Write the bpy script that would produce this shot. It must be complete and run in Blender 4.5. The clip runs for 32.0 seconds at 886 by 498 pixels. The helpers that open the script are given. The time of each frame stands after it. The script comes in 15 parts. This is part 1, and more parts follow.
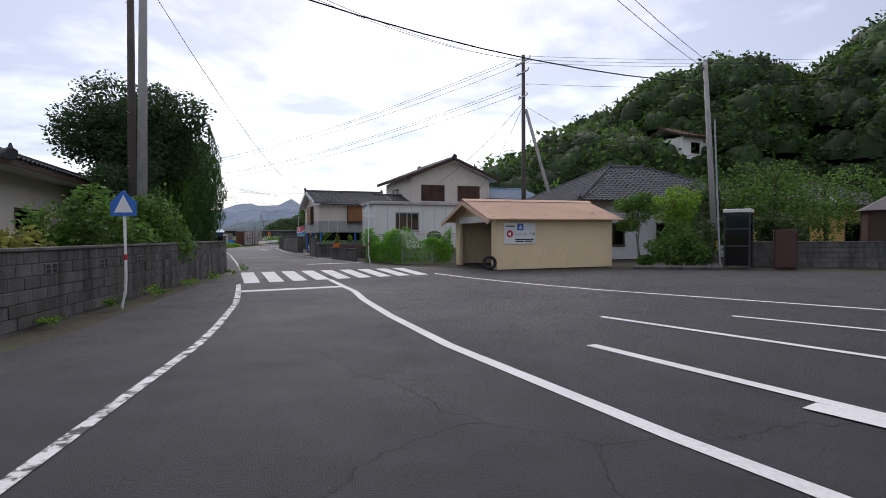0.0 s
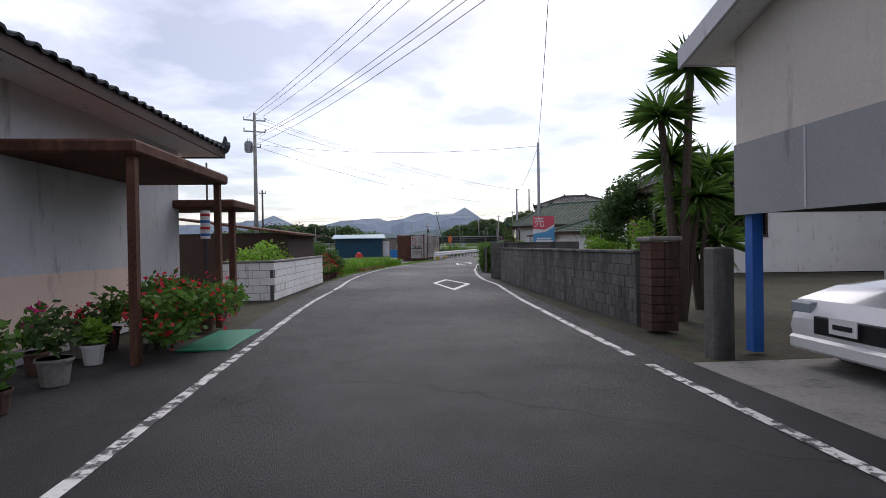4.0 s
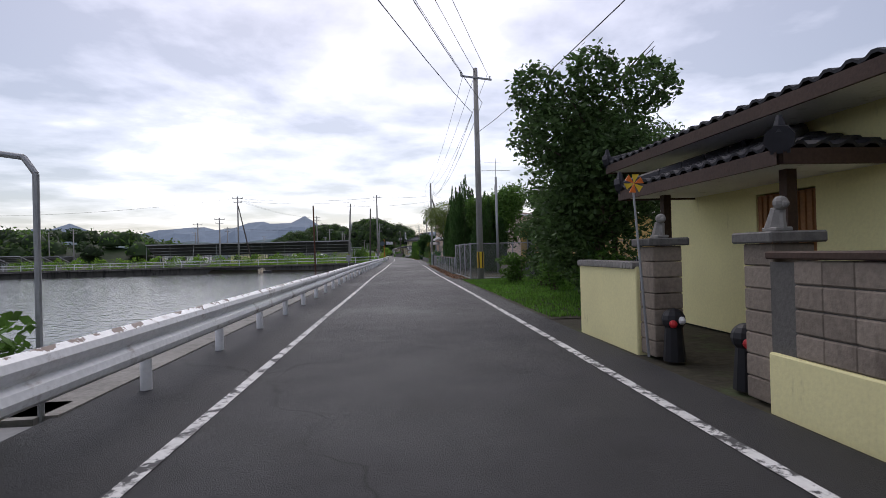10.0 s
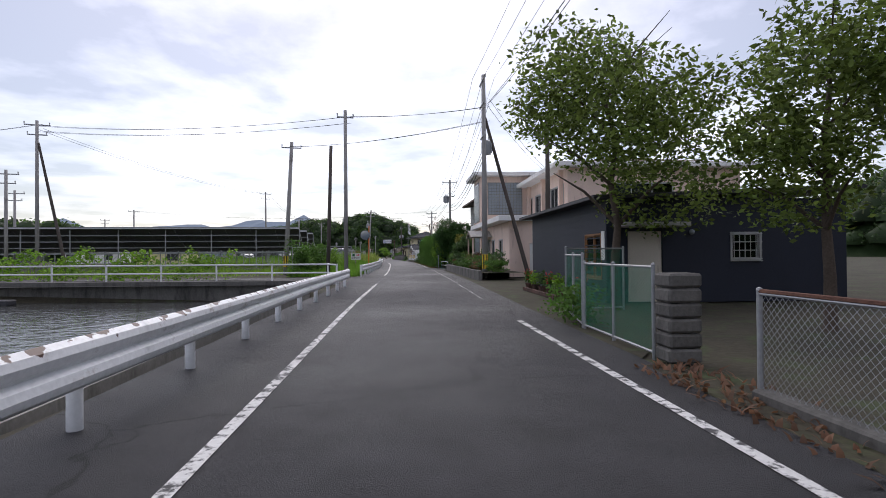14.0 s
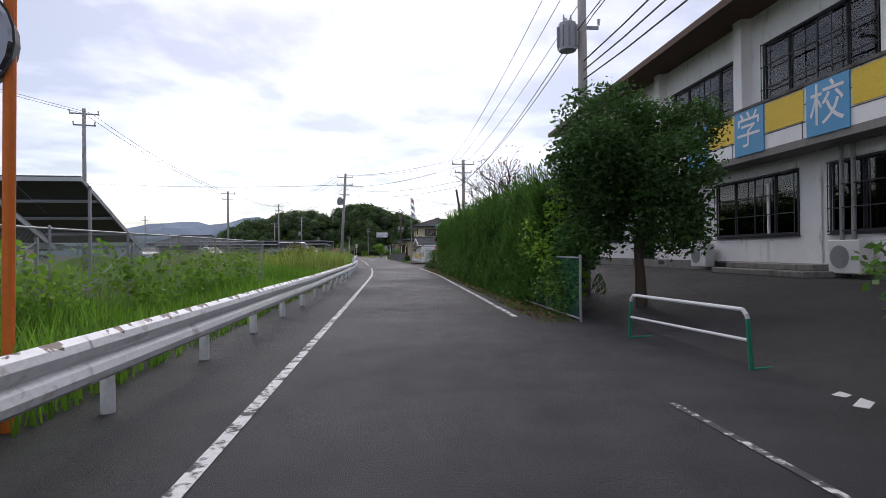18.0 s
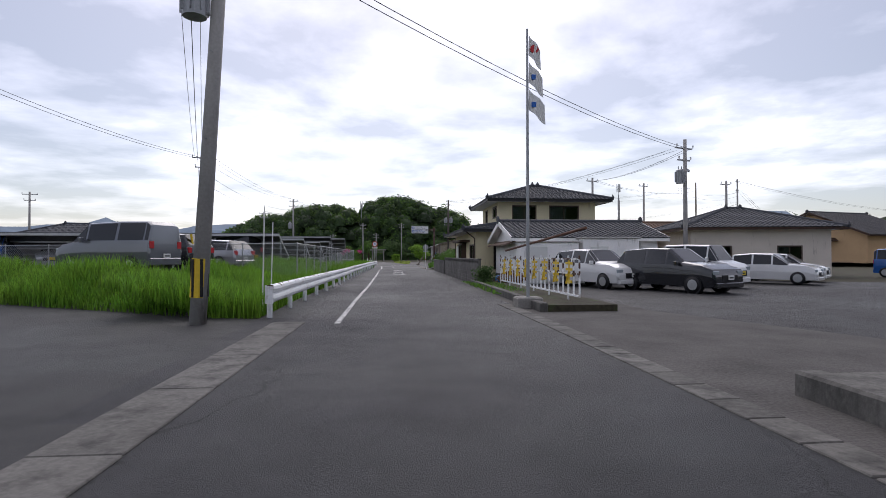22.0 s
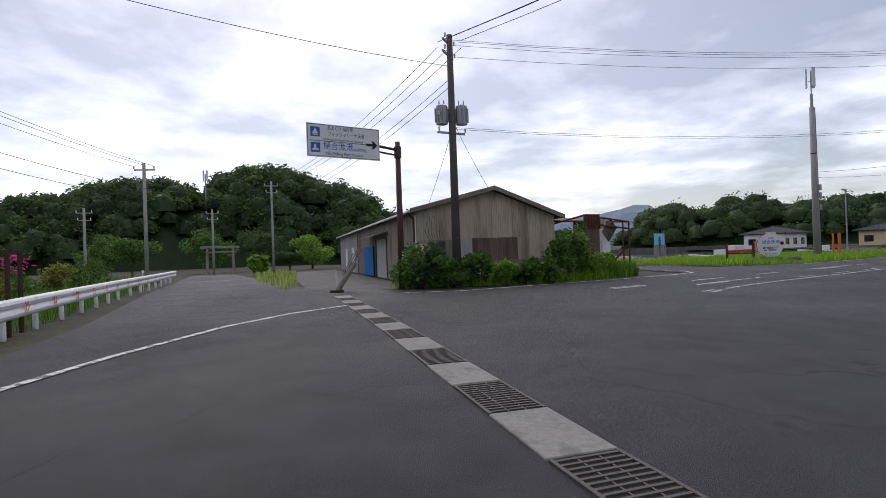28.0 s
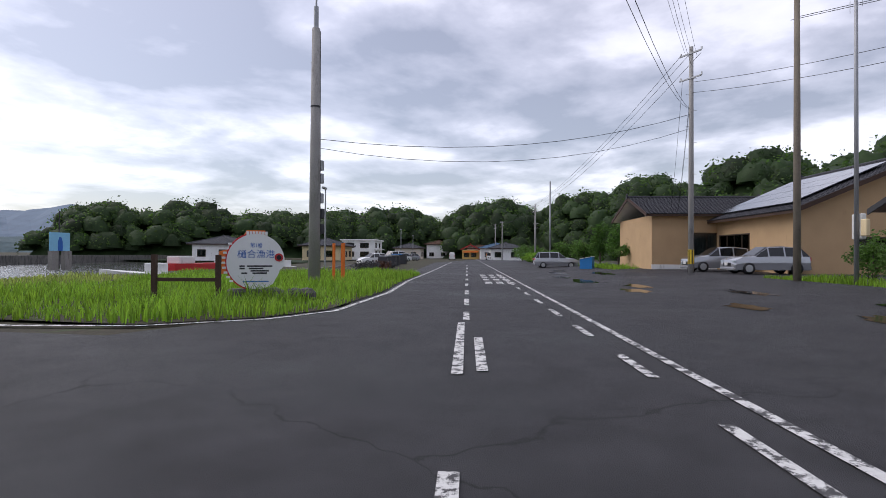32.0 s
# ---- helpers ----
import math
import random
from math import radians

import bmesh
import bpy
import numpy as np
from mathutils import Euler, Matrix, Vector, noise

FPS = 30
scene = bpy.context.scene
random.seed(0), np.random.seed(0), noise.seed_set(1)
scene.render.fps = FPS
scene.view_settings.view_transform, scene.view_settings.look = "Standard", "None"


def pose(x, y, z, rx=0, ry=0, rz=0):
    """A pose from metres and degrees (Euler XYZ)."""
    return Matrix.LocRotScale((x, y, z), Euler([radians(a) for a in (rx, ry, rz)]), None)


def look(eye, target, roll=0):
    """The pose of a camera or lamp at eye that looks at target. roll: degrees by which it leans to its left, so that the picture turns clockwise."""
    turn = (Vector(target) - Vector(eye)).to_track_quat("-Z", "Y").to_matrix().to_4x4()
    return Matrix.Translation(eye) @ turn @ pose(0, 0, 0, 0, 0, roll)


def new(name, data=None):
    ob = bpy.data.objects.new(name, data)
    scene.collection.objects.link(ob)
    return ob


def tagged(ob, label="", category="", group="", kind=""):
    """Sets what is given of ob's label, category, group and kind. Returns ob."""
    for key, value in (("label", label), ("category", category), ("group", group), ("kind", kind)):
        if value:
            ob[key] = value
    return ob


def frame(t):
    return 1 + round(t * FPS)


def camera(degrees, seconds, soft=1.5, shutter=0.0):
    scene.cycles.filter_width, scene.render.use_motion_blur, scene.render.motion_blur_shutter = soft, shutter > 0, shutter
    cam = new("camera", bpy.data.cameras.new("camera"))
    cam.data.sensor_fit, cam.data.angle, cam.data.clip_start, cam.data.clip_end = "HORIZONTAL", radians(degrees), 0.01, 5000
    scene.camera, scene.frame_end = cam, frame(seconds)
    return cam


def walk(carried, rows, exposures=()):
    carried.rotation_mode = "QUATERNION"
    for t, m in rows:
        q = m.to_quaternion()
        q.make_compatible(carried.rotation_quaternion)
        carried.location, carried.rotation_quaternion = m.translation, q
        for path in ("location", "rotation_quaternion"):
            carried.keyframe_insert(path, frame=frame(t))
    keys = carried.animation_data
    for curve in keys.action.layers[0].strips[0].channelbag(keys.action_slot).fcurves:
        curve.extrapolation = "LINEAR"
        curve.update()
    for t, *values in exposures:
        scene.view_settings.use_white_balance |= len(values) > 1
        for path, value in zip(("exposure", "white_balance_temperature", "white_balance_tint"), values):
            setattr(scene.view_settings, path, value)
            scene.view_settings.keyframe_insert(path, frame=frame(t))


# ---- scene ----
cam = camera(79.0, 32.0, soft=0.7, shutter=0.0)
PATH = [
    (0, -0.00, 0.00, 1.40, -2.02, -1.41, 0.41),
    (0.5, -0.55, 4.79, 1.40, 3.35, -0.91, 0.60),
    (1, -1.59, 9.65, 1.40, 7.89, -0.17, 0.43),
    (1.5, -2.88, 14.69, 1.40, 11.27, 0.85, -0.78),
    (2, -4.47, 19.86, 1.40, 14.31, 1.44, -0.83),
    (2.5, -6.40, 25.16, 1.40, 17.19, 1.01, 1.77),
    (3, -8.40, 30.36, 1.40, 16.24, 0.35, 1.34),
    (3.5, -10.40, 35.59, 1.40, 16.77, -0.67, 1.27),
    (4, -12.28, 40.61, 1.40, 16.03, -0.43, 0.92),
    (4.5, -14.14, 45.58, 1.40, 15.15, 0.01, 0.52),
    (5, -15.98, 50.57, 1.40, 14.13, 0.47, 0.16),
    (5.5, -17.79, 55.62, 1.40, 13.00, 0.80, -0.03),
    (6, -19.40, 61.05, 1.40, 10.87, 0.34, 0.89),
    (6.5, -20.66, 66.36, 1.40, 8.41, -0.26, 2.71),
    (7, -21.70, 71.52, 1.40, 5.82, -0.00, 2.29),
    (7.5, -22.54, 76.68, 1.40, 3.20, -0.19, 1.45),
    (8, -23.17, 82.02, 1.40, 1.82, 0.24, 0.07),
    (8.5, -23.70, 87.50, 1.40, 1.30, 0.28, 0.90),
    (9, -24.25, 92.92, 1.40, 0.67, 0.53, 0.21),
    (9.5, -24.72, 98.07, 1.40, -0.08, 0.38, 0.49),
    (10, -25.14, 103.44, 1.40, -0.64, 0.29, 1.52),
    (10.5, -25.58, 109.05, 1.40, -0.74, 0.33, 1.16),
    (11, -25.95, 114.65, 1.40, -0.87, 0.69, 0.36),
    (11.5, -26.35, 120.49, 1.40, -0.93, 0.48, 1.10),
    (12, -26.81, 126.66, 1.40, -0.84, 0.20, 1.35),
    (12.5, -27.24, 132.92, 1.40, -0.56, 0.06, 1.20),
    (13, -27.67, 139.19, 1.40, -0.53, 0.35, 1.29),
    (13.5, -28.05, 145.41, 1.40, -0.55, 0.47, 0.46),
    (14, -28.47, 151.78, 1.40, -0.58, 0.52, 0.48),
    (14.5, -28.92, 158.23, 1.40, -0.76, 0.40, 0.78),
    (15, -29.23, 163.53, 1.40, -0.85, 0.36, 0.75),
    (15.5, -29.53, 168.67, 1.40, -0.93, 0.34, 0.66),
    (16, -29.81, 173.75, 1.40, -0.99, 0.32, 0.58),
    (16.5, -30.10, 178.88, 1.40, -1.01, 0.30, 0.58),
    (17, -30.43, 184.17, 1.40, -0.73, 0.34, 1.06),
    (17.5, -30.77, 189.54, 1.40, -0.68, 0.06, 0.78),
    (18, -31.14, 195.01, 1.40, -0.54, 0.25, 0.60),
    (18.5, -31.52, 200.56, 1.40, -0.55, 0.31, 0.45),
    (19, -32.00, 206.19, 1.40, -0.55, 0.54, 0.79),
    (19.5, -32.43, 211.61, 1.40, -0.35, -0.15, 1.23),
    (20, -32.90, 217.31, 1.40, 0.04, -0.20, 1.53),
    (20.5, -33.39, 223.10, 1.40, 0.73, -0.21, 1.01),
    (21, -33.99, 228.89, 1.40, 1.80, -0.11, 1.10),
    (21.5, -34.69, 234.53, 1.40, 2.81, 0.48, -0.15),
    (22, -35.46, 240.21, 1.40, 3.71, 0.72, 0.09),
    (22.5, -36.31, 245.88, 1.40, 4.20, 0.65, 0.91),
    (23, -37.21, 251.46, 1.40, 4.27, 0.70, -0.11),
    (23.5, -38.04, 256.76, 1.40, 4.56, 0.62, 0.42),
    (24, -38.88, 262.30, 1.40, 4.66, 0.34, 0.71),
    (24.5, -39.87, 268.24, 1.40, 4.78, -0.15, 1.62),
    (25, -40.82, 274.39, 1.40, 4.48, 0.08, 1.59),
    (25.5, -41.78, 280.60, 1.40, 4.13, 0.43, 1.42),
    (26, -42.70, 286.74, 1.40, 3.70, 0.78, 1.22),
    (26.5, -43.58, 292.70, 1.40, 3.13, 1.00, 1.09),
    (27, -44.05, 297.37, 1.40, 1.46, 0.43, 1.30),
    (27.5, -44.27, 301.35, 1.40, -1.96, 0.35, 2.00),
    (28, -44.14, 304.86, 1.40, -8.77, 0.41, 1.97),
    (28.5, -43.55, 308.15, 1.40, -17.98, 0.25, 2.23),
    (29, -42.45, 311.24, 1.40, -27.68, 0.62, 0.23),
    (29.5, -40.95, 313.92, 1.40, -36.65, 0.71, 0.09),
    (30, -39.07, 316.37, 1.40, -43.79, 0.47, 0.28),
    (30.5, -36.97, 318.61, 1.40, -49.03, 0.22, 0.20),
    (31, -34.51, 320.85, 1.40, -53.82, 0.42, -0.20),
    (31.5, -31.84, 322.92, 1.40, -58.58, 0.40, -0.56),
    (32, -28.53, 325.05, 1.40, -63.15, 0.57, -0.35),
]

walk(cam, [(t, pose(x, y, z, 90 + pitch, roll, yaw)) for t, x, y, z, yaw, pitch, roll in PATH], exposures=[(0.0, 0.40), (1.5, 0.28), (3.0, 0.48), (5.5, 0.16), (8.5, 0.16), (12.5, 0.16), (14.0, 0.36), (17.0, 0.24), (19.0, 0.52), (21.0, 0.52), (22.5, 0.12), (24.5, 0.06), (27.0, 0.14), (29.0, 0.26), (32.0, 0.36)])

# ---- sky and light: bright broken overcast, brightest ahead ----
world = bpy.data.worlds.new("overcast_sky")
scene.world = world
world.use_nodes = True


def link_sky():
    nt = world.node_tree
    nt.nodes.clear()
    N, L = nt.nodes.new, nt.links.new
    out, bg = N("ShaderNodeOutputWorld"), N("ShaderNodeBackground")
    co, sep = N("ShaderNodeTexCoord"), N("ShaderNodeSeparateXYZ")
    L(co.outputs["Generated"], sep.inputs[0])
    up = N("ShaderNodeMath"); up.operation = "MAXIMUM"; up.inputs[1].default_value = 0.0
    L(sep.outputs[2], up.inputs[0])
    add = N("ShaderNodeMath"); add.operation = "ADD"; add.inputs[1].default_value = 0.12
    L(up.outputs[0], add.inputs[0])
    flat = N("ShaderNodeCombineXYZ")
    for i in (0, 1):
        div = N("ShaderNodeMath"); div.operation = "DIVIDE"
        L(sep.outputs[i], div.inputs[0]); L(add.outputs[0], div.inputs[1]); L(div.outputs[0], flat.inputs[i])
    big, small = N("ShaderNodeTexNoise"), N("ShaderNodeTexNoise")
    big.inputs["Scale"].default_value, big.inputs["Detail"].default_value, big.inputs["Roughness"].default_value = 0.85, 7, 0.55
    big.inputs["Distortion"].default_value = 0.25
    small.inputs["Scale"].default_value, small.inputs["Detail"].default_value = 2.6, 8
    for n in (big, small):
        L(flat.outputs[0], n.inputs["Vector"])
    mix = N("ShaderNodeMath"); mix.operation = "MULTIPLY_ADD"; mix.inputs[1].default_value = 0.35
    L(small.outputs[0], mix.inputs[0]); L(big.outputs[0], mix.inputs[2])
    ramp = N("ShaderNodeValToRGB")
    r = ramp.color_ramp
    r.elements[0].position, r.elements[0].color = 0.58, (0.28, 0.262, 0.305, 1)
    r.elements[1].position, r.elements[1].color = 0.92, (0.98, 0.93, 1.03, 1)
    e = r.elements.new(0.70); e.color = (0.505, 0.475, 0.54, 1)
    e = r.elements.new(0.80); e.color = (0.83, 0.785, 0.87, 1)
    L(mix.outputs[0], ramp.inputs[0])
    # brighter where the sun stands behind the cloud
    nrm = N("ShaderNodeVectorMath"); nrm.operation = "DOT_PRODUCT"; nrm.inputs[1].default_value = SUN_WAY
    L(co.outputs["Generated"], nrm.inputs[0])
    glow = N("ShaderNodeMapRange"); glow.inputs[1].default_value, glow.inputs[2].default_value = 0.55, 1.0
    glow.inputs[3].default_value, glow.inputs[4].default_value = 0.86, 1.40
    L(nrm.outputs["Value"], glow.inputs[0])
    hsv = N("ShaderNodeMixRGB"); hsv.blend_type = "MULTIPLY"; hsv.inputs[0].default_value = 1
    L(ramp.outputs[0], hsv.inputs[1]); L(glow.outputs[0], hsv.inputs[2])
    sky = N("ShaderNodeTexSky"); sky.sky_type = "NISHITA"; sky.sun_disc = False
    sky.sun_elevation, sky.sun_rotation = radians(47), radians(-6)
    veil = N("ShaderNodeMixRGB"); veil.inputs[0].default_value = 0.055
    L(hsv.outputs[0], veil.inputs[1]); L(sky.outputs[0], veil.inputs[2])
    L(veil.outputs[0], bg.inputs[0]); bg.inputs[1].default_value = 0.96
    L(bg.outputs[0], out.inputs[0])


SUN_WAY = (-0.07, 0.68, 0.73)
link_sky()
lamp = bpy.data.lights.new("sun", "SUN")
lamp.energy, lamp.angle, lamp.color = 1.05, radians(55), (1.0, 0.93, 0.90)
sun = new("sun", lamp)
sun.matrix_world = look((0, 100, 60), (0 - SUN_WAY[0], 100 - SUN_WAY[1], 60 - SUN_WAY[2]))

# ---- materials ----
def mat(name, c, rough=0.8, var=0.25, scale=3.0, bump=0.15, metal=0.0, stain=0.0, stain_c=(0.08, 0.07, 0.06), rand=0.0, streak=0.25, spec=0.3, fine=9.0):
    m = bpy.data.materials.new(name)
    m.use_nodes = True
    nt = m.node_tree
    N, L = nt.nodes.new, nt.links.new
    b = nt.nodes["Principled BSDF"]
    b.inputs["Roughness"].default_value, b.inputs["Metallic"].default_value = rough, metal
    b.inputs["Specular IOR Level"].default_value = spec
    geo = N("ShaderNodeNewGeometry")
    n1, n2 = N("ShaderNodeTexNoise"), N("ShaderNodeTexNoise")
    n1.inputs["Scale"].default_value, n1.inputs["Detail"].default_value = scale * fine, 5
    n2.inputs["Scale"].default_value, n2.inputs["Detail"].default_value = scale * 0.35, 4
    for n in (n1, n2):
        L(geo.outputs["Position"], n.inputs["Vector"])
    s = N("ShaderNodeMath"); s.operation = "ADD"
    L(n1.outputs[0], s.inputs[0]); L(n2.outputs[0], s.inputs[1])
    val = N("ShaderNodeMapRange")
    val.inputs[1].default_value, val.inputs[2].default_value = 0.65, 1.35
    val.inputs[3].default_value, val.inputs[4].default_value = 1 - var, 1 + var
    L(s.outputs[0], val.inputs[0])
    last = val.outputs[0]
    if rand:
        inf = N("ShaderNodeObjectInfo")
        rr = N("ShaderNodeMapRange"); rr.inputs[3].default_value, rr.inputs[4].default_value = 1 - rand, 1 + rand
        L(inf.outputs["Random"], rr.inputs[0])
        mul = N("ShaderNodeMath"); mul.operation = "MULTIPLY"
        L(last, mul.inputs[0]); L(rr.outputs[0], mul.inputs[1]); last = mul.outputs[0]
    mx = N("ShaderNodeMixRGB"); mx.blend_type = "MULTIPLY"; mx.inputs[0].default_value = 1
    mx.inputs[1].default_value = (*c, 1)
    L(last, mx.inputs[2])
    col = mx.outputs[0]
    if stain:
        mp = N("ShaderNodeMapping"); mp.inputs["Scale"].default_value = (1, 1, streak)
        L(geo.outputs["Position"], mp.inputs[0])
        n3 = N("ShaderNodeTexNoise"); n3.inputs["Scale"].default_value, n3.inputs["Detail"].default_value = scale * 1.2, 8
        n3.inputs["Roughness"].default_value = 0.65
        L(mp.outputs[0], n3.inputs["Vector"])
        rp = N("ShaderNodeMapRange"); rp.inputs[1].default_value, rp.inputs[2].default_value = 0.66 - 0.3 * stain, 0.80 - 0.2 * stain
        rp.inputs[4].default_value = 0.85
        L(n3.outputs[0], rp.inputs[0])
        m2 = N("ShaderNodeMixRGB"); m2.inputs[2].default_value = (*stain_c, 1)
        L(rp.outputs[0], m2.inputs[0]); L(col, m2.inputs[1]); col = m2.outputs[0]
    L(col, b.inputs["Base Color"])
    if bump:
        bp = N("ShaderNodeBump"); bp.inputs["Strength"].default_value, bp.inputs["Distance"].default_value = bump, 0.02
        L(n1.outputs[0], bp.inputs["Height"]); L(bp.outputs[0], b.inputs["Normal"])
    return m


def leaf_mat(name, c, var=0.45):
    """Foliage: each leaf or clump takes its own tone."""
    m = mat(name, c, rough=0.55, var=0.3, scale=1.2, bump=0, spec=0.25)
    nt = m.node_tree
    N, L = nt.nodes.new, nt.links.new
    b = nt.nodes["Principled BSDF"]
    geo = N("ShaderNodeNewGeometry")
    rr = N("ShaderNodeMapRange"); rr.inputs[3].default_value, rr.inputs[4].default_value = 1 - var, 1 + var
    L(geo.outputs["Random Per Island"], rr.inputs[0])
    old = b.inputs["Base Color"].links[0].from_socket
    mx = N("ShaderNodeMixRGB"); mx.blend_type = "MULTIPLY"; mx.inputs[0].default_value = 1
    hs, hu = N("ShaderNodeHueSaturation"), N("ShaderNodeMapRange")
    hu.inputs[3].default_value, hu.inputs[4].default_value = 0.475, 0.515
    cell = N("ShaderNodeTexNoise"); cell.inputs["Scale"].default_value = 1.7
    L(geo.outputs["Position"], cell.inputs["Vector"]); L(cell.outputs[0], hu.inputs[0]); L(hu.outputs[0], hs.inputs["Hue"])
    hs.inputs["Value"].default_value = 1.22
    L(old, hs.inputs["Color"]); L(hs.outputs[0], mx.inputs[1]); L(rr.outputs[0], mx.inputs[2]); L(mx.outputs[0], b.inputs["Base Color"])
    tr, ms = N("ShaderNodeBsdfTranslucent"), N("ShaderNodeMixShader")
    ms.inputs[0].default_value = 0.45
    L(mx.outputs[0], tr.inputs[0]); L(b.outputs[0], ms.inputs[1]); L(tr.outputs[0], ms.inputs[2])
    L(ms.outputs[0], nt.nodes["Material Output"].inputs[0])
    return m


def glass_mat(name, tint=(0.55, 0.6, 0.62)):
    m = bpy.data.materials.new(name)
    m.use_nodes = True
    nt = m.node_tree
    nt.nodes.clear()
    N, L = nt.nodes.new, nt.links.new
    out, mx, t, g, f = N("ShaderNodeOutputMaterial"), N("ShaderNodeMixShader"), N("ShaderNodeBsdfTransparent"), N("ShaderNodeBsdfGlossy"), N("ShaderNodeFresnel")
    t.inputs[0].default_value = (*tint, 1)
    g.inputs["Roughness"].default_value = 0.03
    f.inputs[0].default_value = 1.7
    L(f.outputs[0], mx.inputs[0]); L(t.outputs[0], mx.inputs[1]); L(g.outputs[0], mx.inputs[2]); L(mx.outputs[0], out.inputs[0])
    return m


def paint_mat(name, worn=0.5):
    """Road paint, worn through to the asphalt in patches."""
    m = mat(name, (0.62, 0.62, 0.60), rough=0.75, var=0.15, scale=3, bump=0.1)
    nt = m.node_tree
    N, L = nt.nodes.new, nt.links.new
    b = nt.nodes["Principled BSDF"]
    geo, n = N("ShaderNodeNewGeometry"), N("ShaderNodeTexNoise")
    n.inputs["Scale"].default_value, n.inputs["Detail"].default_value, n.inputs["Roughness"].default_value = 5.0, 10, 0.75
    L(geo.outputs["Position"], n.inputs["Vector"])
    r = N("ShaderNodeMapRange"); r.inputs[1].default_value, r.inputs[2].default_value = 0.72 - 0.3 * worn, 0.78 - 0.3 * worn
    L(n.outputs[0], r.inputs[0])
    old = b.inputs["Base Color"].links[0].from_socket
    mx = N("ShaderNodeMixRGB"); mx.inputs[2].default_value = (0.06, 0.06, 0.062, 1)
    L(r.outputs[0], mx.inputs[0]); L(old, mx.inputs[1]); L(mx.outputs[0], b.inputs["Base Color"])
    return m


def asphalt_mat(name, c=(0.052, 0.052, 0.056)):
    m = mat(name, c, rough=0.7, var=0.42, scale=4.0, bump=1.3, spec=0.3, fine=30)
    nt = m.node_tree
    N, L = nt.nodes.new, nt.links.new
    b = nt.nodes["Principled BSDF"]
    geo = N("ShaderNodeNewGeometry")
    # hairline cracks
    wob, vor = N("ShaderNodeTexNoise"), N("ShaderNodeTexVoronoi")
    wob.inputs["Scale"].default_value, wob.inputs["Detail"].default_value = 1.1, 6
    L(geo.outputs["Position"], wob.inputs["Vector"])
    off = N("ShaderNodeVectorMath"); off.operation = "MULTIPLY_ADD"; off.inputs[1].default_value = (0.9, 0.9, 0.9)
    L(wob.outputs["Color"], off.inputs[0]); L(geo.outputs["Position"], off.inputs[2])
    vor.feature = "DISTANCE_TO_EDGE"; vor.inputs["Scale"].default_value = 0.16
    L(off.outputs[0], vor.inputs["Vector"])
    r = N("ShaderNodeMapRange"); r.inputs[1].default_value, r.inputs[2].default_value = 0.0008, 0.0030
    r.inputs[3].default_value, r.inputs[4].default_value = 0.45, 1.0
    L(vor.outputs["Distance"], r.inputs[0])
    # old patches and damp
    pt = N("ShaderNodeTexNoise"); pt.inputs["Scale"].default_value, pt.inputs["Detail"].default_value = 0.22, 5
    L(geo.outputs["Position"], pt.inputs["Vector"])
    pr = N("ShaderNodeMapRange"); pr.inputs[1].default_value, pr.inputs[2].default_value = 0.35, 0.65
    pr.inputs[3].default_value, pr.inputs[4].default_value = 0.78, 1.25
    L(pt.outputs[0], pr.inputs[0])
    mul = N("ShaderNodeMath"); mul.operation = "MULTIPLY"
    L(r.outputs[0], mul.inputs[0]); L(pr.outputs[0], mul.inputs[1])
    old = b.inputs["Base Color"].links[0].from_socket
    mx = N("ShaderNodeMixRGB"); mx.blend_type = "MULTIPLY"; mx.inputs[0].default_value = 1
    L(old, mx.inputs[1]); L(mul.outputs[0], mx.inputs[2]); L(mx.outputs[0], b.inputs["Base Color"])
    rg = N("ShaderNodeMapRange"); rg.inputs[1].default_value, rg.inputs[2].default_value = 0.3, 0.7
    rg.inputs[3].default_value, rg.inputs[4].default_value = 0.5, 0.8
    L(pt.outputs[0], rg.inputs[0]); L(rg.outputs[0], b.inputs["Roughness"])
    return m


def water_mat():
    m = mat("pond_water", (0.075, 0.078, 0.075), rough=0.08, var=0.15, scale=0.3, bump=0, spec=0.5)
    nt = m.node_tree
    N, L = nt.nodes.new, nt.links.new
    geo, n, n2, bp = N("ShaderNodeNewGeometry"), N("ShaderNodeTexNoise"), N("ShaderNodeTexNoise"), N("ShaderNodeBump")
    n.inputs["Scale"].default_value, n.inputs["Detail"].default_value = 2.2, 4
    L(geo.outputs["Position"], n.inputs["Vector"])
    bp.inputs["Strength"].default_value, bp.inputs["Distance"].default_value = 0.5, 0.10
    L(n.outputs[0], bp.inputs["Height"]); L(bp.outputs[0], nt.nodes["Principled BSDF"].inputs["Normal"])
    return m


ASPHALT = asphalt_mat("asphalt", (0.043, 0.0425, 0.046))
ASPHALT_OLD = asphalt_mat("old_asphalt", (0.052, 0.051, 0.051))
ASPHALT_WET = asphalt_mat("worn_dark_asphalt", (0.040, 0.039, 0.0415))
PAINT = paint_mat("worn_road_paint", 0.75)
PAINT_FRESH = paint_mat("road_paint", 0.15)
PAINT_THIN = paint_mat("faded_road_paint", 0.8)
PAINT_FAINT = paint_mat("nearly_gone_road_paint", 0.96)
EARTH = mat("earth_and_weeds", (0.052, 0.046, 0.030), 0.95, 0.45, 1.2, 0.5, stain=0.5, stain_c=(0.06, 0.09, 0.03), streak=1)
GRAVEL = mat("gravel", (0.088, 0.083, 0.078), 0.95, 0.4, 3, 0.8)
CONCRETE = mat("concrete", (0.25, 0.24, 0.22), 0.9, 0.22, 2, 0.3, stain=0.45, stain_c=(0.10, 0.095, 0.085))
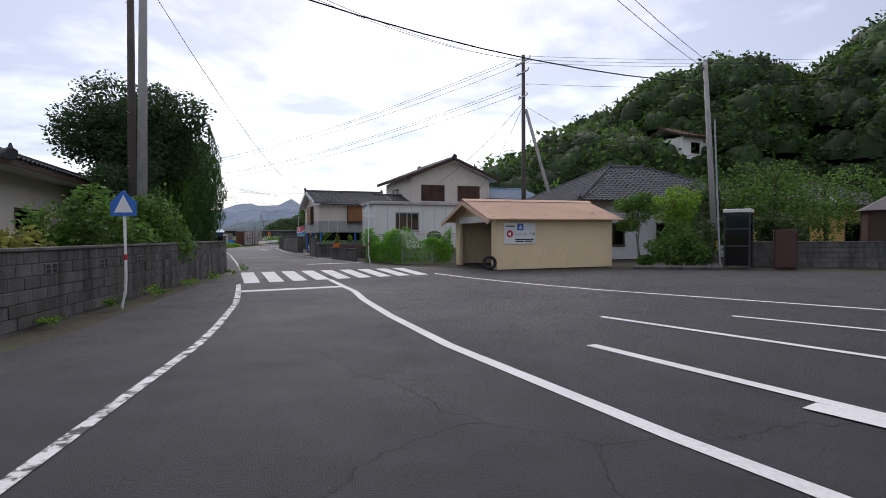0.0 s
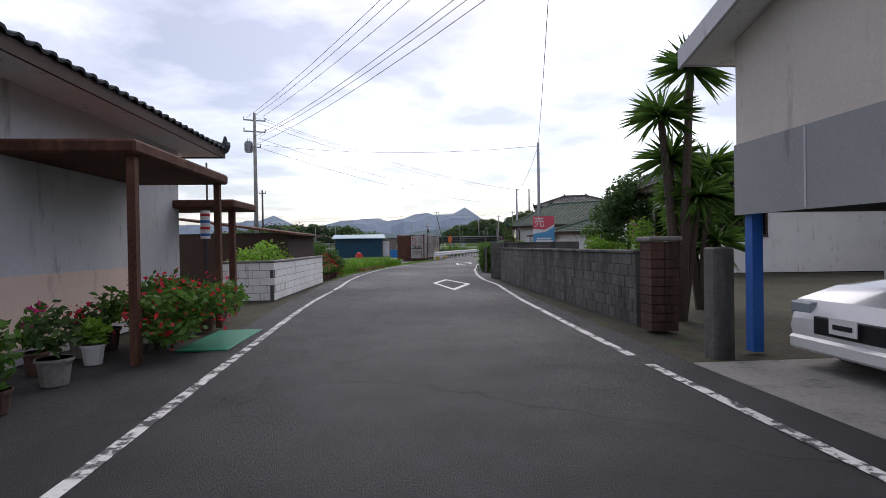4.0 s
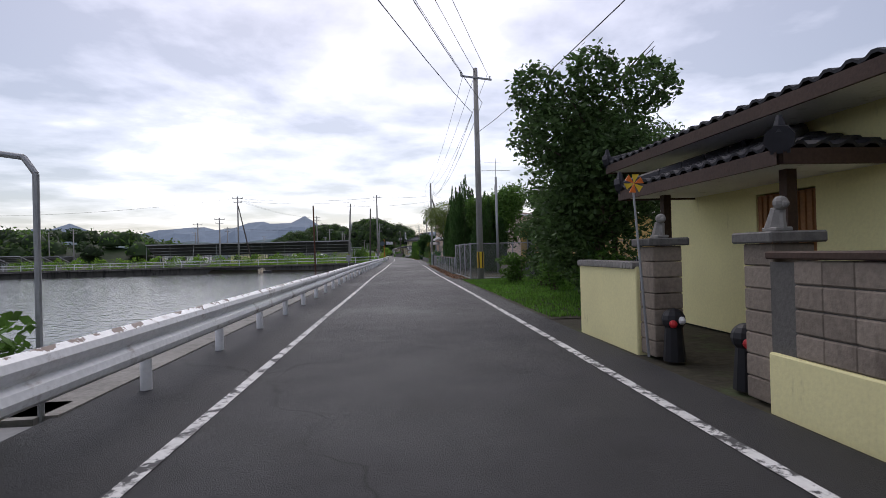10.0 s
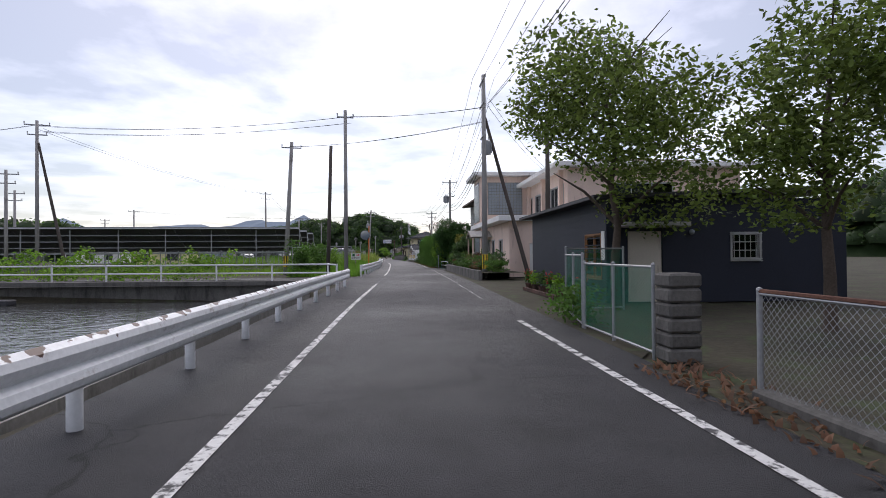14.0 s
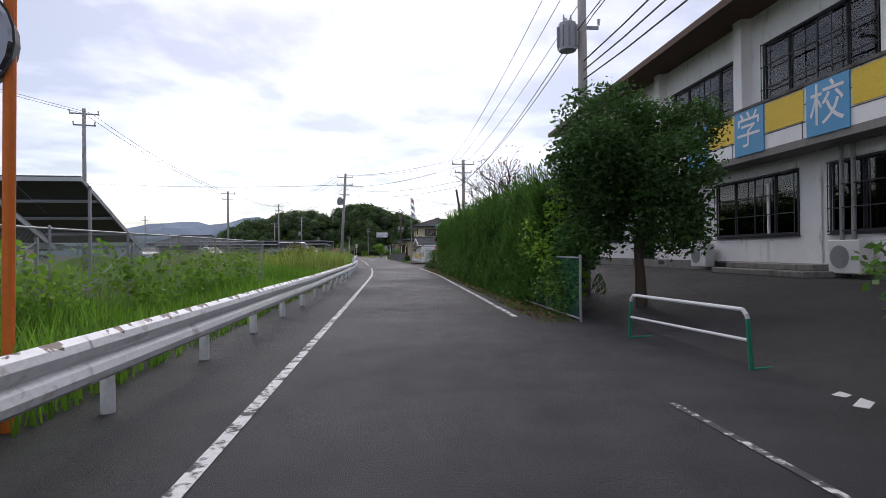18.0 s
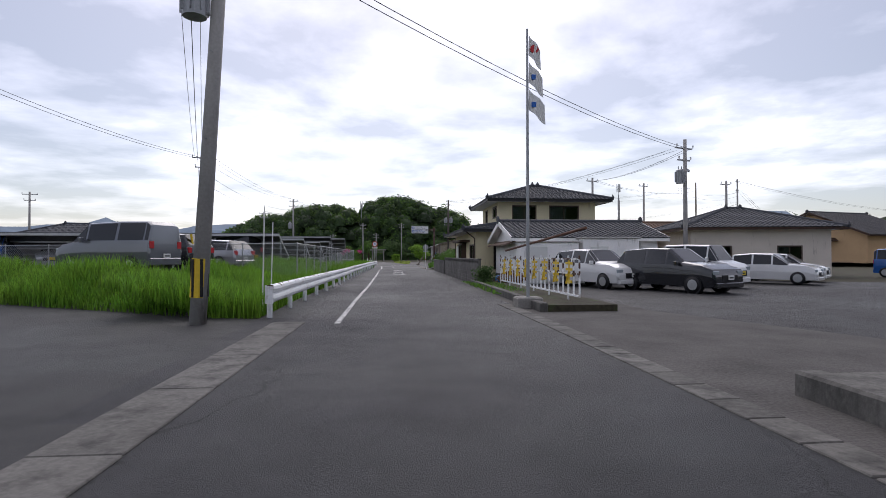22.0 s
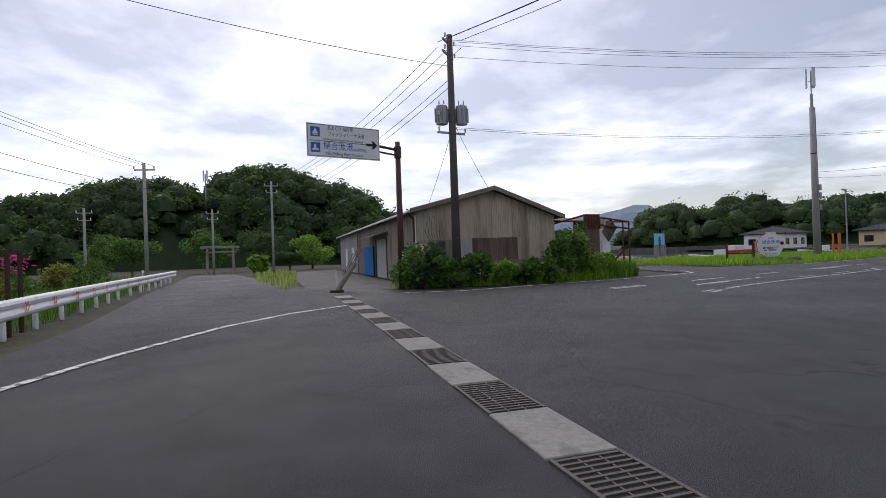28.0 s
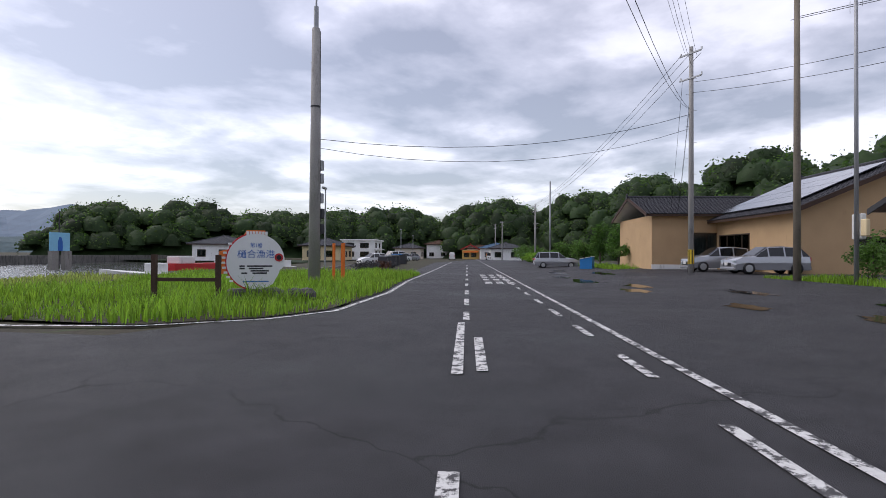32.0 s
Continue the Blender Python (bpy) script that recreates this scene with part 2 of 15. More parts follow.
WET_CONCRETE = mat("wet_concrete", (0.12, 0.112, 0.10), 0.38, 0.45, 0.6, 0.15, stain=0.6, stain_c=(0.05, 0.048, 0.045), streak=1, spec=0.5)
CONCRETE_DARK = mat("weathered_concrete", (0.13, 0.125, 0.115), 0.9, 0.3, 2, 0.4, stain=0.6, stain_c=(0.035, 0.035, 0.033), rand=0.15)
BLOCK_OLD = mat("stained_concrete_block", (0.105, 0.098, 0.09), 0.92, 0.35, 2.5, 0.5, stain=0.7, stain_c=(0.025, 0.024, 0.022), rand=0.22, streak=0.12)
BLOCK = mat("grey_concrete_block", (0.13, 0.124, 0.115), 0.92, 0.25, 2.5, 0.4, stain=0.55, stain_c=(0.045, 0.043, 0.04), rand=0.18)
BLOCK_RED = mat("reddish_block", (0.105, 0.058, 0.046), 0.92, 0.35, 2.5, 0.5, stain=0.65, stain_c=(0.035, 0.028, 0.025), rand=0.2)
BLOCK_TAN = mat("tan_decor_block", (0.24, 0.20, 0.16), 0.92, 0.25, 2.5, 0.4, stain=0.4, stain_c=(0.09, 0.07, 0.055), rand=0.2)
MORTAR = mat("mortar", (0.12, 0.115, 0.105), 0.95, 0.2, 3, 0.3)
RAIL = mat("white_rail_steel", (0.84, 0.85, 0.85), 0.4, 0.12, 2, 0.12, stain=0.30, stain_c=(0.20, 0.12, 0.085), streak=1.6)
def rusty_top(m, z0):
    """Rust that starts at the upper edge of a rail."""
    nt = m.node_tree
    N, L = nt.nodes.new, nt.links.new
    b, geo, sp, n = nt.nodes["Principled BSDF"], N("ShaderNodeNewGeometry"), N("ShaderNodeSeparateXYZ"), N("ShaderNodeTexNoise")
    n.inputs["Scale"].default_value, n.inputs["Detail"].default_value = 5.0, 8
    L(geo.outputs["Position"], n.inputs["Vector"]); L(geo.outputs["Position"], sp.inputs[0])
    up, th, mx = N("ShaderNodeMapRange"), N("ShaderNodeMath"), N("ShaderNodeMixRGB")
    up.inputs[1].default_value, up.inputs[2].default_value, up.inputs[3].default_value, up.inputs[4].default_value = z0, z0 + 0.1, -0.78, -0.51
    th.operation = "MULTIPLY_ADD"; th.inputs[1].default_value = 1.0
    L(sp.outputs[2], up.inputs[0]); L(n.outputs[0], th.inputs[0]); L(up.outputs[0], th.inputs[2])
    st = N("ShaderNodeMapRange"); st.inputs[1].default_value, st.inputs[2].default_value = 0.0, 0.03
    L(th.outputs[0], st.inputs[0]); L(st.outputs[0], mx.inputs[0])
    L(b.inputs["Base Color"].links[0].from_socket, mx.inputs[1]); mx.inputs[2].default_value = (0.085, 0.04, 0.025, 1)
    L(mx.outputs[0], b.inputs["Base Color"])


rusty_top(RAIL, 0.66)
RAIL_GREY = mat("grey_white_steel", (0.74, 0.75, 0.75), 0.5, 0.12, 2, 0.1, stain=0.2, stain_c=(0.2, 0.15, 0.1), streak=0.6)
RUST = mat("rusty_steel", (0.10, 0.045, 0.03), 0.85, 0.4, 3, 0.4, stain=0.4, stain_c=(0.2, 0.10, 0.06))
GALV = mat("galvanised_steel", (0.34, 0.35, 0.36), 0.5, 0.15, 3, 0.05, metal=0.5)
STEEL_DARK = mat("dark_steel", (0.045, 0.045, 0.05), 0.6, 0.2, 3, 0.05)
POLE_C = mat("pole_concrete", (0.33, 0.32, 0.305), 0.85, 0.15, 2, 0.15, stain=0.3, stain_c=(0.11, 0.10, 0.09))
POLE_W = mat("creosoted_pole", (0.10, 0.085, 0.075), 0.9, 0.3, 3, 0.3)
CABLE = mat("black_cable", (0.02, 0.02, 0.022), 0.6, 0.05, 2, 0)
WHITE = mat("white_paint", (0.72, 0.72, 0.70), 0.5, 0.06, 2, 0.05, stain=0.15, stain_c=(0.4, 0.38, 0.34))
RED = mat("red_paint", (0.50, 0.03, 0.035), 0.45, 0.1, 2, 0.02)
BLUE = mat("blue_paint", (0.03, 0.13, 0.45), 0.45, 0.1, 2, 0.02)
ORANGE = mat("orange_paint", (0.72, 0.18, 0.03), 0.5, 0.12, 2, 0.05)
YELLOW = mat("yellow_paint", (0.72, 0.50, 0.04), 0.5, 0.12, 2, 0.05)
BLACK = mat("black_paint", (0.015, 0.015, 0.017), 0.5, 0.1, 2, 0.02)
GREEN_PL = mat("green_plastic", (0.02, 0.20, 0.12), 0.5, 0.1, 3, 0.05)
BLUE_PL = mat("blue_plastic", (0.03, 0.20, 0.50), 0.5, 0.12, 3, 0.05)
YELLOW_PL = mat("yellow_plastic", (0.75, 0.55, 0.05), 0.5, 0.1, 3, 0.05)
TILE_GREY = mat("grey_roof_tile", (0.060, 0.064, 0.073), 0.75, 0.2, 2.5, 0.1, stain=0.25, stain_c=(0.05, 0.05, 0.05), streak=1)
TILE_BLACK = mat("black_glazed_tile", (0.028, 0.028, 0.034), 0.5, 0.2, 2.5, 0.08)
TILE_GREEN = mat("green_roof_tile", (0.05, 0.085, 0.06), 0.6, 0.3, 2.5, 0.15, stain=0.45, stain_c=(0.11, 0.10, 0.07), streak=1)
TILE_BLUE = mat("blue_roof_tile", (0.06, 0.13, 0.22), 0.5, 0.2, 2.5, 0.1)
TILE_BROWN = mat("brown_roof", (0.10, 0.055, 0.035), 0.7, 0.25, 2.5, 0.1)
PINK_ROOF = mat("faded_pink_corrugated", (0.50, 0.34, 0.24), 0.7, 0.15, 2, 0.1, stain=0.3, stain_c=(0.24, 0.15, 0.10), streak=1)
SLATE = mat("grey_corrugated_slate", (0.13, 0.12, 0.12), 0.85, 0.2, 2, 0.2, stain=0.4, stain_c=(0.055, 0.05, 0.05), streak=1)
STUCCO_CREAM = mat("cream_stucco", (0.70, 0.57, 0.35), 0.9, 0.08, 3, 0.15, stain=0.22, stain_c=(0.38, 0.28, 0.16))
STUCCO_YELLOW = mat("pale_yellow_stucco", (0.80, 0.74, 0.39), 0.85, 0.07, 3, 0.12, stain=0.1, stain_c=(0.45, 0.40, 0.2))
STUCCO_GREY = mat("grey_white_stucco", (0.60, 0.60, 0.61), 0.9, 0.1, 3, 0.15, stain=0.25, stain_c=(0.24, 0.23, 0.22))
STUCCO_BEIGE = mat("beige_stucco", (0.66, 0.60, 0.52), 0.9, 0.08, 3, 0.12, stain=0.2, stain_c=(0.26, 0.22, 0.18))
STUCCO_WHITE = mat("white_stucco", (0.86, 0.855, 0.83), 0.9, 0.08, 3, 0.12, stain=0.22, stain_c=(0.30, 0.28, 0.25))
STUCCO_PINK = mat("pale_pink_stucco", (0.80, 0.63, 0.53), 0.9, 0.08, 3, 0.12, stain=0.28, stain_c=(0.38, 0.27, 0.21))
STUCCO_SAND = mat("sand_stucco", (0.50, 0.34, 0.19), 0.9, 0.08, 3, 0.12, stain=0.15, stain_c=(0.35, 0.23, 0.12))
STUCCO_OCHRE = mat("ochre_stucco", (0.68, 0.47, 0.17), 0.9, 0.08, 3, 0.12, stain=0.15, stain_c=(0.4, 0.26, 0.09))
PANEL_GREY = mat("grey_siding", (0.34, 0.34, 0.335), 0.7, 0.1, 3, 0.1, stain=0.2, stain_c=(0.18, 0.17, 0.16))
SIDING_WHITE = mat("white_metal_siding", (0.68, 0.69, 0.66), 0.55, 0.06, 3, 0.05, stain=0.15, stain_c=(0.36, 0.34, 0.30))
SIDING_NAVY = mat("dark_blue_siding", (0.022, 0.026, 0.04), 0.6, 0.15, 3, 0.1)
SIDING_BLUE = mat("blue_metal_sheet", (0.012, 0.06, 0.10), 0.55, 0.2, 3, 0.08, stain=0.25, stain_c=(0.05, 0.05, 0.05))
SIDING_GREEN = mat("green_corrugated_steel", (0.022, 0.13, 0.055), 0.5, 0.2, 2, 0.08, stain=0.3, stain_c=(0.09, 0.07, 0.03), streak=0.15)
TIN_OLD = mat("weathered_corrugated_tin", (0.36, 0.32, 0.27), 0.8, 0.2, 2, 0.15, stain=0.6, stain_c=(0.11, 0.085, 0.065), streak=0.08)
TIN_WHITE = mat("whitish_corrugated_tin", (0.42, 0.41, 0.39), 0.75, 0.15, 2, 0.1, stain=0.4, stain_c=(0.2, 0.17, 0.14), streak=0.08)
WOOD_DARK = mat("dark_brown_wood", (0.06, 0.035, 0.025), 0.7, 0.3, 3, 0.2)
WOOD = mat("brown_wood", (0.28, 0.13, 0.05), 0.6, 0.25, 3, 0.15)
WOOD_GREY = mat("weathered_wood", (0.22, 0.19, 0.15), 0.85, 0.3, 3, 0.3)
SHUTTER = mat("tan_steel_shutter", (0.36, 0.27, 0.20), 0.55, 0.1, 2, 0.05, stain=0.15, stain_c=(0.22, 0.16, 0.11))
SHUTTER_GREY = mat("grey_steel_shutter", (0.42, 0.42, 0.40), 0.5, 0.1, 2, 0.05)
ALU = mat("bronze_aluminium", (0.09, 0.065, 0.05), 0.45, 0.1, 2, 0.02, metal=0.4)
ALU_L = mat("silver_aluminium", (0.45, 0.46, 0.46), 0.4, 0.08, 2, 0.02, metal=0.5)
GLASS = glass_mat("window_glass")
GLASS_CAR = glass_mat("dark_car_glass", (0.16, 0.18, 0.19))
FROST = mat("frosted_glass", (0.30, 0.34, 0.36), 0.25, 0.1, 4, 0.1, spec=0.5)
CURTAIN = mat("pale_curtain", (0.50, 0.48, 0.44), 0.9, 0.12, 4, 0.1)
# near-black colour standing in for shade inside rooms, openings and pits
SHADE_BLACK = mat("near_black_shade", (0.02, 0.02, 0.02), 0.9, 0.2, 2, 0)
SOLAR = mat("solar_glass", (0.085, 0.087, 0.092), 0.35, 0.1, 2, 0, spec=0.5)
BARK = mat("bark", (0.09, 0.07, 0.055), 0.95, 0.35, 3, 0.6)
BARK_PALE = mat("pale_bark", (0.22, 0.20, 0.17), 0.95, 0.35, 3, 0.5)
L_DARK = leaf_mat("dark_green_leaf", (0.058, 0.105, 0.034))
L_CYPRESS = leaf_mat("cypress_leaf", (0.066, 0.145, 0.026))
L_OLIVE = leaf_mat("olive_leaf", (0.115, 0.165, 0.036), 0.6)
L_HOLLY = leaf_mat("evergreen_leaf", (0.034, 0.066, 0.024))
L_CYPRESS_D = leaf_mat("dark_cypress_leaf", (0.042, 0.092, 0.024))
L_JUNIPER = leaf_mat("juniper_leaf", (0.046, 0.105, 0.028))
L_MID = leaf_mat("green_leaf", (0.075, 0.155, 0.030))
L_BRIGHT = leaf_mat("bright_leaf", (0.15, 0.28, 0.035))
L_VINE = leaf_mat("vine_leaf", (0.13, 0.32, 0.04))
L_YELLOW = leaf_mat("yellowish_leaf", (0.16, 0.17, 0.035))
L_GRASS = leaf_mat("grass_blade", (0.17, 0.31, 0.030))
L_GRASS_V = leaf_mat("verge_grass_blade", (0.12, 0.25, 0.028))
L_GRASS_B = leaf_mat("dark_grass_blade", (0.085, 0.19, 0.028))
L_GRASS_D = leaf_mat("seeding_grass", (0.24, 0.31, 0.07))
L_WOODS = leaf_mat("woodland_leaf", (0.066, 0.120, 0.030))
# dark leaves, also the colour used for shade inside crowns and hedges
L_WOODS_D = leaf_mat("dark_leaf_and_shade", (0.036, 0.066, 0.024))
L_DRY = leaf_mat("dry_leaf", (0.16, 0.09, 0.05))
FLOWER_RED = leaf_mat("red_petal", (0.55, 0.03, 0.03), 0.25)
FLOWER_PINK = leaf_mat("pink_petal", (0.55, 0.05, 0.20), 0.25)
FLOWER_WHITE = leaf_mat("white_petal", (0.65, 0.60, 0.50), 0.15)
# far ridges: aerial haze is painted into these base colours
HAZE = mat("haze_painted_mountain", (0.17, 0.22, 0.28), 0.95, 0.15, 0.004, 0)
HAZE_NEAR = mat("haze_painted_wood", (0.10, 0.14, 0.15), 0.95, 0.3, 0.01, 0)
WATER = water_mat()


# ---- mesh helpers ----
class MB:
    """Collects vertices and faces of one mesh."""
    def __init__(self):
        self.v, self.f = [], []

    def add(self, vs, fs):
        k = len(self.v)
        self.v += [tuple(p) for p in vs]
        self.f += [tuple(i + k for i in f) for f in fs]
        return self

    def box(self, x0, x1, y0, y1, z0, z1, m=None):
        vs = [(x, y, z) for z in (z0, z1) for y in (y0, y1) for x in (x0, x1)]
        if m is not None:
            vs = [m @ Vector(p) for p in vs]
        return self.add(vs, [(0, 2, 3, 1), (4, 5, 7, 6), (0, 1, 5, 4), (2, 6, 7, 3), (0, 4, 6, 2), (1, 3, 7, 5)])

    def cbox(self, x0, x1, y0, y1, z0, z1, b=0.02, m=None):
        """A box with chamfered edges."""
        vs, X, Y, Z = [], (x0, x1), (y0, y1), (z0, z1)
        for k in (0, 1):
            for j in (0, 1):
                for i in (0, 1):
                    sx, sy, sz = (1 - 2 * i) * b, (1 - 2 * j) * b, (1 - 2 * k) * b
                    vs += [(X[i], Y[j] + sy, Z[k] + sz), (X[i] + sx, Y[j], Z[k] + sz), (X[i] + sx, Y[j] + sy, Z[k])]
        if m is not None:
            vs = [m @ Vector(p) for p in vs]
        def c(i, j, k, a): return 3 * (i + 2 * j + 4 * k) + a
        fs = []
        fs += [(c(0, 0, 0, 0), c(0, 0, 1, 0), c(0, 1, 1, 0), c(0, 1, 0, 0)), (c(1, 0, 0, 0), c(1, 1, 0, 0), c(1, 1, 1, 0), c(1, 0, 1, 0))]
        fs += [(c(0, 0, 0, 1), c(1, 0, 0, 1), c(1, 0, 1, 1), c(0, 0, 1, 1)), (c(0, 1, 0, 1), c(0, 1, 1, 1), c(1, 1, 1, 1), c(1, 1, 0, 1))]
        fs += [(c(0, 0, 0, 2), c(0, 1, 0, 2), c(1, 1, 0, 2), c(1, 0, 0, 2)), (c(0, 0, 1, 2), c(1, 0, 1, 2), c(1, 1, 1, 2), c(0, 1, 1, 2))]
        for j in (0, 1):
            for i in (0, 1):
                fs.append((c(i, j, 0, 0), c(i, j, 1, 0), c(i, j, 1, 1), c(i, j, 0, 1)))
        for k in (0, 1):
            for i in (0, 1):
                fs.append((c(i, 0, k, 0), c(i, 1, k, 0), c(i, 1, k, 2), c(i, 0, k, 2)))
        for k in (0, 1):
            for j in (0, 1):
                fs.append((c(0, j, k, 1), c(1, j, k, 1), c(1, j, k, 2), c(0, j, k, 2)))
        for k in (0, 1):
            for j in (0, 1):
                for i in (0, 1):
                    fs.append((c(i, j, k, 0), c(i, j, k, 1), c(i, j, k, 2)))
        return self.add(vs, fs)

    def cyl(self, p, q, r0, r1=None, n=8, cap=True):
        p, q = Vector(p), Vector(q)
        r1 = r0 if r1 is None else r1
        a = (q - p).normalized()
        u = a.orthogonal().normalized()
        w = a.cross(u)
        vs = []
        for o, r in ((p, r0), (q, r1)):
            vs += [o + r * (math.cos(6.28319 * i / n) * u + math.sin(6.28319 * i / n) * w) for i in range(n)]
        fs = [(i, (i + 1) % n, n + (i + 1) % n, n + i) for i in range(n)]
        if cap:
            fs += [tuple(range(n - 1, -1, -1)), tuple(range(n, 2 * n))]
        return self.add(vs, fs)

    def tube(self, pts, r, n=6):
        for a, b in zip(pts, pts[1:]):
            self.cyl(a, b, r, r, n)
        return self

    def sphere(self, c, r, n=10, k=6, sz=1.0):
        vs, fs = [], []
        for j in range(k + 1):
            t = math.pi * j / k
            vs += [(c[0] + r * math.sin(t) * math.cos(6.28319 * i / n), c[1] + r * math.sin(t) * math.sin(6.28319 * i / n), c[2] + r * sz * math.cos(t)) for i in range(n)]
        for j in range(k):
            fs += [(j * n + i, (j + 1) * n + i, (j + 1) * n + (i + 1) % n, j * n + (i + 1) % n) for i in range(n)]
        return self.add(vs, fs)

    def prism(self, pts, z0, z1):
        n = len(pts)
        vs = [(x, y, z) for z in (z0, z1) for x, y in pts]
        return self.add(vs, [tuple(range(n - 1, -1, -1)), tuple(range(n, 2 * n))] + [(i, (i + 1) % n, n + (i + 1) % n, n + i) for i in range(n)])

    def prism_y(self, pts, y0, y1):
        """The outline (x, z) drawn out from y0 to y1."""
        n = len(pts)
        vs = [(x, y, z) for y in (y0, y1) for x, z in pts]
        return self.add(vs, [tuple(range(n)), tuple(range(2 * n - 1, n - 1, -1))] + [(i, n + i, n + (i + 1) % n, (i + 1) % n) for i in range(n)])

    def prism_x(self, pts, x0, x1):
        n = len(pts)
        vs = [(x, y, z) for x in (x0, x1) for y, z in pts]
        return self.add(vs, [tuple(range(n - 1, -1, -1)), tuple(range(n, 2 * n))] + [(i, (i + 1) % n, n + (i + 1) % n, n + i) for i in range(n)])

    def mesh(self, name, material=None, smooth=False):
        me = bpy.data.meshes.new(name)
        me.from_pydata(self.v, [], self.f)
        if material:
            me.materials.append(material)
        if smooth:
            me.shade_smooth()
        return me


def np_mesh(name, v, f, material):
    """A mesh from arrays of vertices and of equal-sided faces."""
    me = bpy.data.meshes.new(name)
    n, k = f.shape
    me.vertices.add(len(v)); me.loops.add(n * k); me.polygons.add(n)
    me.vertices.foreach_set("co", np.ascontiguousarray(v, dtype=np.float32).ravel())
    me.loops.foreach_set("vertex_index", np.ascontiguousarray(f, dtype=np.int32).ravel())
    me.polygons.foreach_set("loop_start", np.arange(0, n * k, k, dtype=np.int32))
    me.polygons.foreach_set("loop_total", np.full(n, k, dtype=np.int32))
    me.update(calc_edges=True)
    me.materials.append(material)
    return me


SMALL = {"cover_strips", "panel_joints", "step_bolts", "insulators", "ribs", "lock_rods", "slats", "pipes", "stems", "bricks", "guard_stripes", "foliage", "flowers", "crown", "wire_net", "grille", "writing", "tips", "bolts", "bars", "battens", "net", "sprays", "ropes", "panel_bank", "support_frame", "windows", "slope", "ridge", "loose_wires"}


def part(name, mb, material, parent, label="", at=None, smooth=False):
    me = mb if isinstance(mb, bpy.types.Mesh) else mb.mesh(name, material, smooth)
    ob = new(name, me)
    ob.parent = parent
    if at is not None:
        ob.matrix_basis = at
    if label:
        ob["label"] = label
    if name in SMALL:
        ob["kind"] = "stuff"
    return ob


def thing(name, label, category, at=None, group="", kind=""):
    ob = new(name)
    ob.empty_display_size = 0.2
    if at is not None:
        ob.matrix_basis = at
    return tagged(ob, label, category, group, kind)


def solid(name, mb, material, label, category, at=None, group="", kind="", smooth=False):
    me = mb if isinstance(mb, bpy.types.Mesh) else mb.mesh(name, material, smooth)
    ob = new(name, me)
    if at is not None:
        ob.matrix_basis = at
    return tagged(ob, label, category, group, kind)


# ---- the lane: places by metres along it and metres to its right ----
LANE = [(2.6, -23.9), (1.7, -15.9), (0.9, -8.0), (-0.0, 0.0), (-1.2, 7.9), (-3.2, 15.7), (-5.7, 23.2), (-8.5, 30.7), (-11.4, 38.2), (-14.2, 45.7), (-16.9, 53.2), (-19.3, 60.8), (-21.1, 68.6), (-22.5, 76.5), (-23.4, 84.4), (-24.2, 92.4), (-24.9, 100.4), (-25.4, 106.4), (-26.4, 121.3), (-27.5, 136.3), (-28.4, 151.3), (-29.4, 166.2), (-30.2, 181.2), (-31.2, 196.2), (-32.4, 211.1), (-33.7, 226.1), (-34.6, 234.0), (-35.7, 241.9), (-36.9, 249.8), (-38.2, 257.7), (-39.4, 265.6), (-40.7, 273.5), (-41.9, 281.5), (-43.1, 289.4), (-43.9, 295.3), (-44.3, 301.3), (-43.8, 307.3), (-41.6, 312.8), (-38.0, 317.6), (-33.6, 321.6), (-28.6, 325.0), (-23.5, 328.2)]

LANE_V = np.array(LANE)
LANE_S = np.r_[0, np.cumsum(np.linalg.norm(np.diff(LANE_V, axis=0), axis=1))] - 24.0


def axis(s):
    x, y = np.interp(s, LANE_S, LANE_V[:, 0]), np.interp(s, LANE_S, LANE_V[:, 1])
    a, b = s - 3, s + 3
    ex = np.interp(b, LANE_S, LANE_V[:, 0]) - np.interp(a, LANE_S, LANE_V[:, 0])
    ey = np.interp(b, LANE_S, LANE_V[:, 1]) - np.interp(a, LANE_S, LANE_V[:, 1])
    n = math.hypot(ex, ey)
    return x, y, ex / n, ey / n


def sd(s, d, z=0.0):
    x, y, ex, ey = axis(s)
    return Vector((x + d * ey, y - d * ex, z))


def spot(s, d, z=0.0, turn=0.0):
    """A pose on the lane: local x to its right, y ahead."""
    x, y, ex, ey = axis(s)
    p = sd(s, d, z)
    return pose(p.x, p.y, p.z, 0, 0, math.degrees(math.atan2(-ex, ey)) + turn)


def along(p, q, z=0.0):
    """A pose at p whose local x runs to q."""
    return pose(p[0], p[1], z, 0, 0, math.degrees(math.atan2(q[1] - p[1], q[0] - p[0])))


def dist(p, q):
    return math.hypot(q[0] - p[0], q[1] - p[1])


# ---- ground ----
E0 = np.array((-24.3, 92.9)); EV = np.array((-0.0732, 0.9973)); ER = np.array((0.9973, 0.0732))


def straight(a, b, z=0.0):
    """The straight middle stretch: a metres along, b to the right."""
    p = E0 + (a - 96.5) * EV + b * ER
    return Vector((p[0], p[1], z))


def in_pond(x, y):
    a = (x - E0[0]) * EV[0] + (y - E0[1]) * EV[1] + 96.5
    b = (x - E0[0]) * ER[0] + (y - E0[1]) * ER[1]
    pond = (a > 112.5) & (a < 181.5 - 0.10 * (b + 4)) & (b < -3.9) & (b > -150)
    quay = (a > 60) & (a < 115) & (b < -24) & (b > -150)
    u = (x + 22) * 0.911 + (y - 340) * 0.411
    w = -(x + 22) * 0.411 + (y - 340) * 0.911
    port = (w > 14) & (w < 150) & (u > 2) & (u < 120)
    return pond | quay | port


